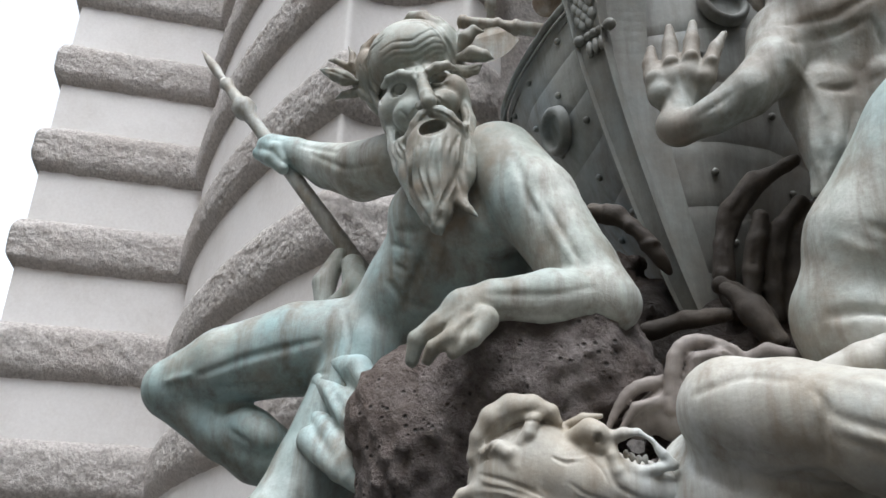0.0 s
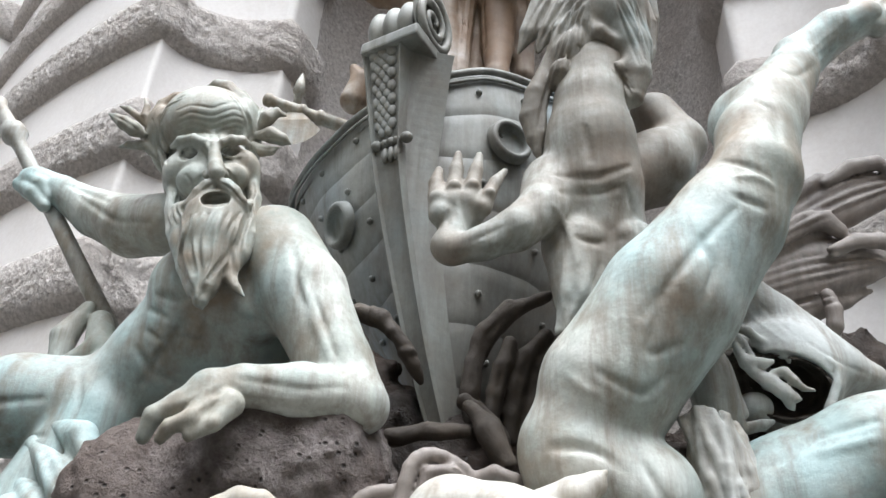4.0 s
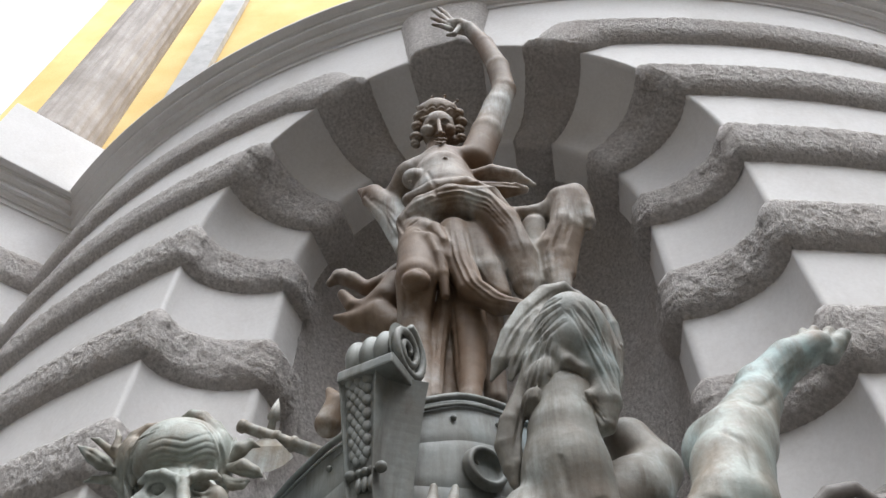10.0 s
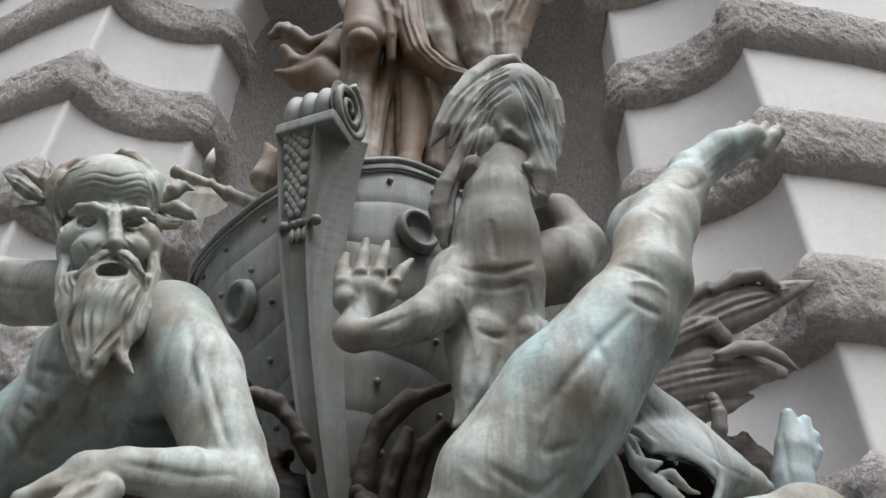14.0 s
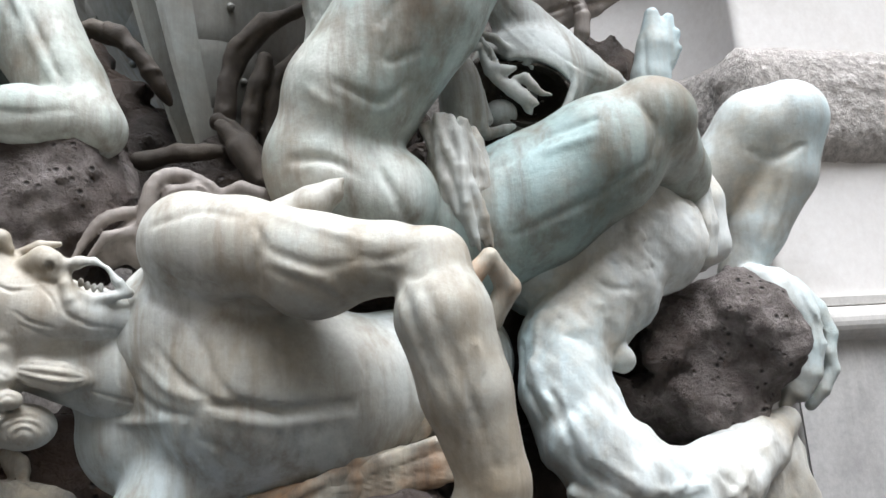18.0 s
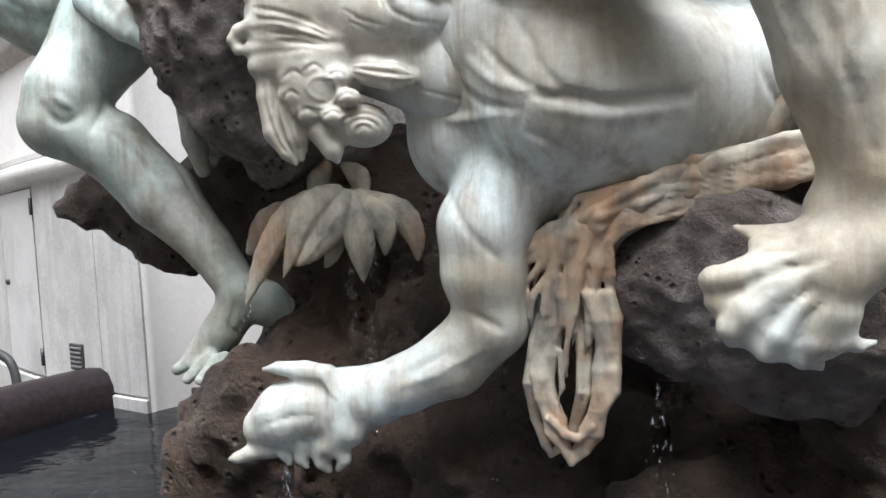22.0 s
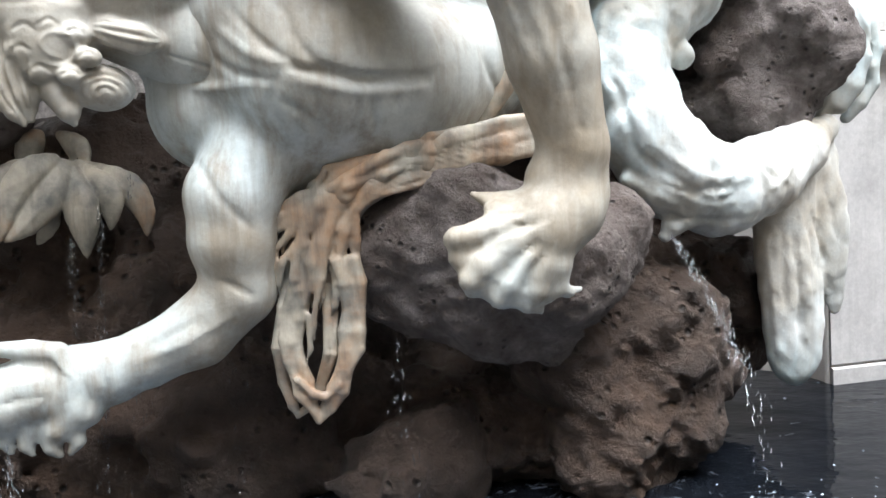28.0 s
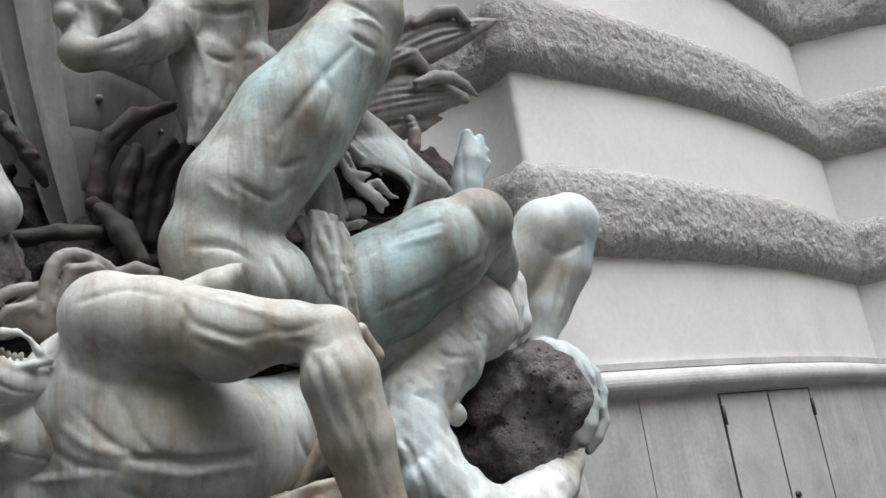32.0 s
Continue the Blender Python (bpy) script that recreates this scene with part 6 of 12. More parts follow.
    c.draw(0.015, (1.84, 2.80, 2.43), (1.74, 2.80, 2.21))
    c.draw(-0.013, (1.36, 2.80, 2.99), (1.34, 2.80, 2.80))
    return c


def arm_rock():
    c = Clay((-1.56, 2.17, 1.46), (-0.27, 3.01, 2.71), 0.014)
    c.limb((-1.26, 2.60, 2.32, 0.163), (-0.86, 2.50, 2.35, 0.208), (-0.63, 2.55, 2.38, 0.207), k=0.055)
    c.limb((-1.23, 2.55, 2.26, 0.208), (-1.14, 2.55, 2.07, 0.205), (-0.75, 2.50, 2.24, 0.201), (-0.54, 2.55, 2.36, 0.149), k=0.055)
    c.limb((-1.16, 2.60, 2.08, 0.228), (-1.12, 2.65, 1.88, 0.191), (-1.11, 2.75, 1.72, 0.137), k=0.055)
    c.rough(0.4, 0.04, 3).rough(0.06, 0.01, 4)
    return c


def hand_rock():
    c = Clay((-0.14, 1.95, 0.82), (0.93, 2.62, 1.57), 0.013)
    c.limb((0.15, 2.35, 1.25, 0.155), (0.34, 2.28, 1.26, 0.192), (0.56, 2.25, 1.19, 0.176), (0.68, 2.30, 1.24, 0.132), k=0.055)
    c.limb((0.11, 2.35, 1.18, 0.131), (0.34, 2.32, 1.09, 0.147), (0.51, 2.30, 1.05, 0.115), k=0.055)
    c.rough(0.4, 0.035, 7).rough(0.05, 0.008, 8)
    return c


def foot_rock():
    c = Clay((0.14, 2.16, 0.31), (1.31, 2.93, 1.27), 0.014)
    c.limb((0.62, 2.50, 0.91, 0.198), (0.85, 2.55, 0.91, 0.242), (0.75, 2.50, 0.68, 0.219), (0.98, 2.60, 0.75, 0.211), (0.45, 2.60, 0.65, 0.187), k=0.055)
    c.limb((0.74, 2.48, 0.59, 0.163), (0.95, 2.55, 0.58, 0.151), k=0.055)
    c.rough(0.4, 0.05, 11).rough(0.06, 0.012, 12)
    return c


def coil_rock():
    c = Clay((0.91, 2.38, 1.35), (1.81, 3.07, 2.16), 0.013)
    c.limb((1.32, 2.72, 1.84, 0.181), (1.49, 2.70, 1.84, 0.202), (1.39, 2.75, 1.67, 0.200), (1.11, 2.75, 1.65, 0.079), k=0.044)
    c.rough(0.3, 0.035, 15).rough(0.05, 0.008, 16)
    return c


def plinth_rock():
    c = Clay((-2.18, 2.25, 0.31), (1.72, 3.67, 1.92), 0.02)
    c.limb((-1.51, 2.90, 0.80, 0.136), (-1.17, 2.80, 0.79, 0.234), (-0.82, 2.75, 0.77, 0.220), (-0.43, 2.75, 0.75, 0.210), (-0.09, 2.80, 0.72, 0.205), (0.24, 2.80, 0.71, 0.214), k=0.066)
    c.limb((-1.11, 3.00, 1.03, 0.222), (-0.68, 3.00, 1.03, 0.296), (-0.28, 3.00, 1.03, 0.283), (0.08, 3.00, 1.03, 0.270), (0.42, 3.00, 0.94, 0.260), (0.99, 3.00, 1.04, 0.285), (1.31, 3.00, 0.89, 0.289), k=0.077)
    c.limb((-1.27, 3.10, 1.45, 0.252), (-0.79, 3.10, 1.43, 0.326), (-0.39, 3.15, 1.41, 0.317), (0.08, 3.20, 1.39, 0.305), (1.19, 3.20, 1.45, 0.350), k=0.077)
    c.limb((-1.34, 3.00, 1.62, 0.132), (-1.68, 3.10, 1.49, 0.141), (-1.88, 3.05, 1.63, 0.117), (-2.00, 3.00, 1.60, 0.062), k=0.044)
    c.limb((-1.44, 2.85, 0.64, 0.157), (-0.81, 2.70, 0.59, 0.159), (-0.24, 2.60, 0.59, 0.142), (0.22, 2.50, 0.56, 0.128), k=0.066)
    c.rough(0.5, 0.08, 19).rough(0.1, 0.02, 20)
    return c


def grotto_rock():
    c = Clay((-1.12, 2.65, 1.42), (1.63, 3.75, 3.55), 0.022)
    c.limb((-0.49, 3.15, 2.70, 0.179), (-0.23, 3.20, 2.55, 0.195), (0.02, 3.22, 2.62, 0.179), (0.33, 3.25, 2.85, 0.217), k=0.055)
    c.limb((-0.45, 3.05, 2.42, 0.184), (-0.17, 3.10, 2.37, 0.207), (0.08, 3.10, 2.34, 0.231), (0.53, 3.05, 2.35, 0.264), (1.18, 3.20, 2.82, 0.301), k=0.055)
    c.limb((-0.80, 2.90, 2.37, 0.198), (-0.60, 2.95, 2.50, 0.203), (-0.43, 3.05, 2.50, 0.24), (0.25, 3.05, 2.28, 0.3), (1.20, 3.10, 1.85, 0.315), k=0.055)
    c.limb((-0.73, 3.00, 3.05, 0.100), (-0.58, 2.98, 2.86, 0.125), (-0.45, 2.95, 2.66, 0.100), k=0.04)
    c.rough(0.4, 0.07, 23).rough(0.09, 0.02, 24)
    return c


def carved_fins():
    c = Clay((0.5, 2.5, 2.55), (1.9, 3.1, 3.98), 0.008)
    c.limb((0.969, 2.800, 3.350, 0.104), (1.083, 2.808, 3.455, 0.107), (1.245, 2.816, 3.549, 0.115), (1.377, 2.824, 3.607, 0.097), (1.499, 2.832, 3.657, 0.063), (1.610, 2.840, 3.705, 0.037), (1.699, 2.848, 3.744, 0.008), k=0.014, flat=2.2)
    c.limb((1.078, 2.770, 3.564, 0.034), (1.190, 2.778, 3.639, 0.030), (1.282, 2.786, 3.664, 0.008), k=0.014, flat=1.6)
    c.limb((1.201, 2.760, 3.609, 0.020), (1.316, 2.768, 3.691, 0.036), (1.419, 2.776, 3.717, 0.034), (1.481, 2.784, 3.669, 0.023), (1.517, 2.792, 3.645, 0.008), k=0.014, flat=1.6)
    c.limb((0.975, 2.740, 3.339, 0.037), (1.082, 2.748, 3.417, 0.043), (1.158, 2.756, 3.431, 0.043), (1.205, 2.764, 3.388, 0.034), (1.236, 2.772, 3.342, 0.007), k=0.014, flat=1.6)
    c.limb((0.859, 2.800, 3.136, 0.105), (0.981, 2.808, 3.208, 0.121), (1.122, 2.816, 3.252, 0.128), (1.263, 2.824, 3.288, 0.107), (1.364, 2.832, 3.295, 0.069), (1.437, 2.840, 3.278, 0.030), (1.458, 2.848, 3.268, 0.007), k=0.014, flat=2.2)
    c.limb((1.153, 2.740, 3.281, 0.023), (1.253, 2.748, 3.328, 0.034), (1.343, 2.756, 3.335, 0.034), (1.410, 2.764, 3.304, 0.029), (1.472, 2.772, 3.259, 0.010), k=0.014, flat=1.6)
    c.limb((0.860, 2.760, 3.280, 0.023), (0.940, 2.768, 3.297, 0.021), (0.974, 2.776, 3.281, 0.007), k=0.014, flat=1.6)
    c.limb((0.903, 2.820, 3.033, 0.091), (1.046, 2.828, 3.106, 0.079), (1.183, 2.836, 3.144, 0.057), (1.298, 2.844, 3.169, 0.012), k=0.014, flat=2.2)
    c.limb((0.877, 2.840, 3.088, 0.092), (0.968, 2.848, 3.023, 0.092), (1.062, 2.856, 2.982, 0.055), k=0.014, flat=2.2)
    # spur
    c.limb((1.107, 2.760, 3.107, 0.025), (1.111, 2.740, 3.035, 0.029), (1.101, 2.740, 2.971, 0.029), (1.080, 2.760, 2.918, 0.013), k=0.01)
    c.draw(-0.0106, (0.968, 2.720, 3.327), (1.114, 2.720, 3.399), (1.263, 2.720, 3.467), (1.418, 2.720, 3.543), (1.554, 2.720, 3.621))
    c.draw(0.0093, (0.977, 2.720, 3.347), (1.120, 2.720, 3.422), (1.271, 2.720, 3.493), (1.422, 2.720, 3.557), (1.556, 2.720, 3.626))
    c.draw(-0.0107, (0.986, 2.720, 3.367), (1.126, 2.720, 3.446), (1.278, 2.720, 3.520), (1.426, 2.720, 3.571), (1.557, 2.720, 3.630))
    c.draw(0.0094, (0.995, 2.720, 3.386), (1.132, 2.720, 3.469), (1.285, 2.720, 3.546), (1.430, 2.720, 3.585), (1.559, 2.720, 3.634))
    c.draw(-0.0108, (1.004, 2.720, 3.407), (1.139, 2.720, 3.493), (1.293, 2.720, 3.573), (1.435, 2.720, 3.599), (1.560, 2.720, 3.639))
    c.draw(0.0094, (1.013, 2.720, 3.427), (1.145, 2.720, 3.518), (1.301, 2.720, 3.600), (1.439, 2.720, 3.613), (1.561, 2.720, 3.643))
    c.draw(-0.0102, (0.852, 2.720, 3.082), (0.983, 2.720, 3.124), (1.115, 2.720, 3.158), (1.247, 2.720, 3.192), (1.354, 2.720, 3.204))
    c.draw(0.0089, (0.859, 2.720, 3.101), (0.988, 2.720, 3.143), (1.119, 2.720, 3.175), (1.251, 2.720, 3.206), (1.356, 2.720, 3.210))
    c.draw(-0.0102, (0.867, 2.720, 3.119), (0.993, 2.720, 3.162), (1.124, 2.720, 3.193), (1.256, 2.720, 3.220), (1.358, 2.720, 3.216))
    c.draw(0.0089, (0.874, 2.720, 3.138), (0.997, 2.720, 3.181), (1.129, 2.720, 3.211), (1.260, 2.720, 3.234), (1.360, 2.720, 3.222))
    c.draw(-0.0103, (0.882, 2.720, 3.157), (1.002, 2.720, 3.200), (1.134, 2.720, 3.229), (1.264, 2.720, 3.248), (1.362, 2.720, 3.228))
    c.draw(0.0090, (0.889, 2.720, 3.176), (1.006, 2.720, 3.220), (1.138, 2.720, 3.247), (1.268, 2.720, 3.262), (1.364, 2.720, 3.235))
    c.draw(-0.0104, (0.897, 2.720, 3.195), (1.011, 2.720, 3.239), (1.143, 2.720, 3.265), (1.272, 2.720, 3.276), (1.366, 2.720, 3.241))
    c.draw(-0.0089, (0.879, 2.760, 2.984), (1.013, 2.760, 3.042), (1.147, 2.760, 3.088), (1.237, 2.760, 3.117))
    c.draw(0.0080, (0.884, 2.760, 3.005), (1.018, 2.760, 3.062), (1.150, 2.760, 3.098), (1.238, 2.760, 3.120))
    c.draw(-0.0089, (0.889, 2.760, 3.027), (1.023, 2.760, 3.083), (1.153, 2.760, 3.109), (1.239, 2.760, 3.123))
    c.draw(0.0080, (0.893, 2.760, 3.049), (1.029, 2.760, 3.104), (1.156, 2.760, 3.119), (1.240, 2.760, 3.126))
    return c


def gaping_monster():
    c = Clay((0.22, 2.03, 1.96), (1.35, 2.95, 3.29), 0.0075)
    # neck and back
    c.limb((0.736, 2.600, 3.105, 0.027), (0.779, 2.620, 3.039, 0.067), (0.860, 2.649, 2.955, 0.090), (0.945, 2.669, 2.866, 0.102), (1.057, 2.688, 2.786, 0.090), (1.166, 2.708, 2.761, 0.051), (1.224, 2.718, 2.752, 0.020), k=0.02)
    # skull round a deep dark throat
    c.lump((0.868, 2.708, 2.774), (0.205, 0.245, 0.200), (25.3, 23.6, -3.1), k=0.03)
    c.lump((0.818, 2.522, 2.653), (0.159, 0.302, 0.106), (24.1, 16.4, -6.7), k=0.008, cut=True)
    c.lump((0.691, 2.522, 2.684), (0.094, 0.226, 0.113), (23.2, 5.4, -11.6), k=0.008, cut=True)
    # torn edge of the jaw
    c.limb((0.685, 2.518, 2.862, 0.014), (0.730, 2.510, 2.842, 0.016), (0.770, 2.506, 2.798, 0.014), (0.824, 2.506, 2.757, 0.014), (0.886, 2.510, 2.753, 0.012), (0.965, 2.518, 2.742, 0.012), (0.991, 2.522, 2.719, 0.014), (0.977, 2.522, 2.662, 0.014), (0.943, 2.522, 2.591, 0.016), (0.910, 2.529, 2.521, 0.018), k=0.006)
    c.limb((0.780, 2.580, 3.094, 0.020), (0.794, 2.576, 3.074, 0.018), (0.769, 2.576, 3.056, 0.016), k=0.006)
    c.limb((0.836, 2.506, 2.762, 0.014), (0.840, 2.502, 2.731, 0.008), k=0.004)
    # ragged tongue of weed
    c.limb((0.604, 2.471, 2.781, 0.014), (0.629, 2.463, 2.786, 0.018), (0.663, 2.463, 2.794, 0.012), k=0.004)
    c.limb((0.644, 2.482, 2.852, 0.010), (0.674, 2.471, 2.818, 0.012), (0.699, 2.463, 2.774, 0.012), (0.717, 2.459, 2.728, 0.010), k=0.004)
    c.limb((0.672, 2.471, 2.790, 0.010), (0.678, 2.463, 2.746, 0.014), (0.692, 2.455, 2.706, 0.020), (0.711, 2.451, 2.673, 0.018), k=0.004)
    c.limb((0.684, 2.459, 2.728, 0.012), (0.714, 2.451, 2.701, 0.022), (0.742, 2.447, 2.699, 0.018), (0.769, 2.447, 2.706, 0.010), k=0.004)
    c.limb((0.719, 2.455, 2.667, 0.020), (0.756, 2.447, 2.636, 0.027), (0.786, 2.443, 2.607, 0.026), (0.817, 2.443, 2.587, 0.016), (0.836, 2.447, 2.582, 0.006), k=0.005, flat=1.5)
    c.limb((0.770, 2.451, 2.669, 0.014), (0.799, 2.443, 2.669, 0.018), (0.822, 2.443, 2.641, 0.016), (0.847, 2.447, 2.619, 0.010), (0.881, 2.451, 2.613, 0.006), k=0.004)
    c.limb((0.787, 2.451, 2.602, 0.016), (0.803, 2.455, 2.569, 0.014), (0.811, 2.459, 2.558, 0.008), k=0.004)
    c.limb((0.585, 2.561, 2.710, 0.020), (0.630, 2.553, 2.662, 0.024), (0.654, 2.549, 2.596, 0.024), (0.679, 2.549, 2.524, 0.016), k=0.006)
    c.limb((0.635, 2.580, 2.735, 0.016), (0.668, 2.573, 2.674, 0.020), (0.691, 2.569, 2.583, 0.020), k=0.006)
    c.lump((0.745, 2.620, 2.622), (0.058, 0.050, 0.050), (23.2, 5.4, -11.6), k=0.01)
    c.limb((0.685, 2.561, 2.529, 0.020), (0.742, 2.553, 2.541, 0.018), (0.772, 2.549, 2.550, 0.010), k=0.005)
    c.draw(-0.005, (0.731, 2.482, 2.986), (0.796, 2.482, 2.894), (0.866, 2.482, 2.808))
    c.draw(0.006, (0.705, 2.482, 2.952), (0.769, 2.482, 2.849), (0.843, 2.482, 2.777))
    c.draw(-0.006, (0.902, 2.482, 2.787), (0.992, 2.482, 2.716), (1.083, 2.482, 2.664))
    # wavy mane
    c.lump((0.53, 2.34, 2.32), (0.076, 0.050, 0.186), k=0.02)
    c.lump((0.61, 2.56, 2.65), (0.075, 0.075, 0.168), k=0.02)
    c.limb((0.45, 2.32, 2.47, 0.013), (0.47, 2.31, 2.42, 0.016), (0.48, 2.31, 2.38, 0.016), (0.49, 2.30, 2.33, 0.015), (0.49, 2.30, 2.29, 0.015), (0.49, 2.30, 2.25, 0.015), (0.50, 2.31, 2.21, 0.015), (0.51, 2.31, 2.17, 0.011), (0.53, 2.32, 2.13, 0.005), k=0.004)
    c.limb((0.47, 2.32, 2.48, 0.013), (0.48, 2.31, 2.43, 0.016), (0.49, 2.31, 2.38, 0.016), (0.49, 2.31, 2.34, 0.016), (0.49, 2.30, 2.29, 0.015), (0.50, 2.31, 2.25, 0.015), (0.52, 2.31, 2.21, 0.015), (0.53, 2.31, 2.17, 0.011), (0.55, 2.32, 2.12, 0.005), k=0.004)
    c.limb((0.49, 2.30, 2.48, 0.013), (0.49, 2.29, 2.43, 0.016), (0.49, 2.29, 2.38, 0.015), (0.49, 2.29, 2.33, 0.015), (0.50, 2.28, 2.29, 0.015), (0.52, 2.29, 2.24, 0.015), (0.53, 2.29, 2.20, 0.015), (0.55, 2.29, 2.16, 0.011), (0.56, 2.30, 2.11, 0.005), k=0.004)
    c.limb((0.49, 2.31, 2.49, 0.013), (0.49, 2.30, 2.44, 0.016), (0.49, 2.29, 2.38, 0.016), (0.51, 2.29, 2.34, 0.015), (0.52, 2.29, 2.29, 0.015), (0.54, 2.29, 2.24, 0.015), (0.55, 2.29, 2.20, 0.015), (0.56, 2.30, 2.15, 0.011), (0.56, 2.31, 2.11, 0.005), k=0.004)
    c.limb((0.49, 2.29, 2.49, 0.013), (0.50, 2.28, 2.43, 0.016), (0.51, 2.27, 2.38, 0.015), (0.53, 2.27, 2.33, 0.015), (0.54, 2.27, 2.28, 0.015), (0.55, 2.27, 2.24, 0.015), (0.55, 2.27, 2.19, 0.015), (0.56, 2.28, 2.15, 0.011), (0.56, 2.29, 2.10, 0.005), k=0.004)
    c.limb((0.51, 2.29, 2.49, 0.013), (0.52, 2.28, 2.44, 0.016), (0.54, 2.28, 2.39, 0.015), (0.55, 2.27, 2.34, 0.015), (0.55, 2.27, 2.29, 0.015), (0.55, 2.27, 2.24, 0.015), (0.55, 2.28, 2.19, 0.015), (0.56, 2.28, 2.14, 0.011), (0.57, 2.29, 2.10, 0.005), k=0.004)
    c.limb((0.53, 2.28, 2.48, 0.013), (0.54, 2.27, 2.43, 0.016), (0.55, 2.27, 2.37, 0.015), (0.55, 2.26, 2.32, 0.015), (0.55, 2.26, 2.27, 0.015), (0.55, 2.26, 2.22, 0.015), (0.56, 2.27, 2.17, 0.015), (0.57, 2.27, 2.12, 0.011), (0.58, 2.28, 2.08, 0.005), k=0.004)
    c.limb((0.56, 2.30, 2.48, 0.013), (0.56, 2.29, 2.43, 0.016), (0.56, 2.29, 2.38, 0.016), (0.56, 2.28, 2.32, 0.015), (0.56, 2.28, 2.27, 0.015), (0.56, 2.28, 2.22, 0.015), (0.58, 2.29, 2.18, 0.015), (0.59, 2.29, 2.13, 0.011), (0.61, 2.30, 2.08, 0.005), k=0.004)
    c.limb((0.57, 2.29, 2.47, 0.013), (0.56, 2.29, 2.42, 0.016), (0.56, 2.28, 2.37, 0.015), (0.56, 2.28, 2.32, 0.015), (0.57, 2.27, 2.27, 0.015), (0.59, 2.28, 2.22, 0.015), (0.60, 2.28, 2.18, 0.015), (0.61, 2.29, 2.13, 0.011), (0.62, 2.29, 2.09, 0.005), k=0.004)
    c.limb((0.57, 2.31, 2.47, 0.013), (0.57, 2.31, 2.42, 0.016), (0.57, 2.30, 2.37, 0.016), (0.59, 2.30, 2.32, 0.016), (0.60, 2.29, 2.27, 0.015), (0.61, 2.30, 2.23, 0.015), (0.62, 2.30, 2.19, 0.015), (0.62, 2.31, 2.14, 0.011), (0.62, 2.31, 2.10, 0.005), k=0.004)
    c.limb((0.58, 2.31, 2.46, 0.013), (0.58, 2.30, 2.42, 0.016), (0.60, 2.30, 2.37, 0.016), (0.61, 2.29, 2.32, 0.016), (0.62, 2.29, 2.27, 0.015), (0.62, 2.29, 2.23, 0.015), (0.62, 2.30, 2.19, 0.015), (0.62, 2.30, 2.14, 0.011), (0.62, 2.31, 2.10, 0.005), k=0.004)
    c.limb((0.60, 2.33, 2.46, 0.013), (0.61, 2.32, 2.42, 0.016), (0.62, 2.32, 2.37, 0.016), (0.63, 2.31, 2.32, 0.016), (0.63, 2.31, 2.28, 0.016), (0.62, 2.31, 2.24, 0.016), (0.62, 2.32, 2.19, 0.015), (0.62, 2.32, 2.15, 0.011), (0.63, 2.33, 2.11, 0.005), k=0.004)
    return c


def throat_shade():
    # A thin lining just inside the cut mouth, coloured dark for its shade.
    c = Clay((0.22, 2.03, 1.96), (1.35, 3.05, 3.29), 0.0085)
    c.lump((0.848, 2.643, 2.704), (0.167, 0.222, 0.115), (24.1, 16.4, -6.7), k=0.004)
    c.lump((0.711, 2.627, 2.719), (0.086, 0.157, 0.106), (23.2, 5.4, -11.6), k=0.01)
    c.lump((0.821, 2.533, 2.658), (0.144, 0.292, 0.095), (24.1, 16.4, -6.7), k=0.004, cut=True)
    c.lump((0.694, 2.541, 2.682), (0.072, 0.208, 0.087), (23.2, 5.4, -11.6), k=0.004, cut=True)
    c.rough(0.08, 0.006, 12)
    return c


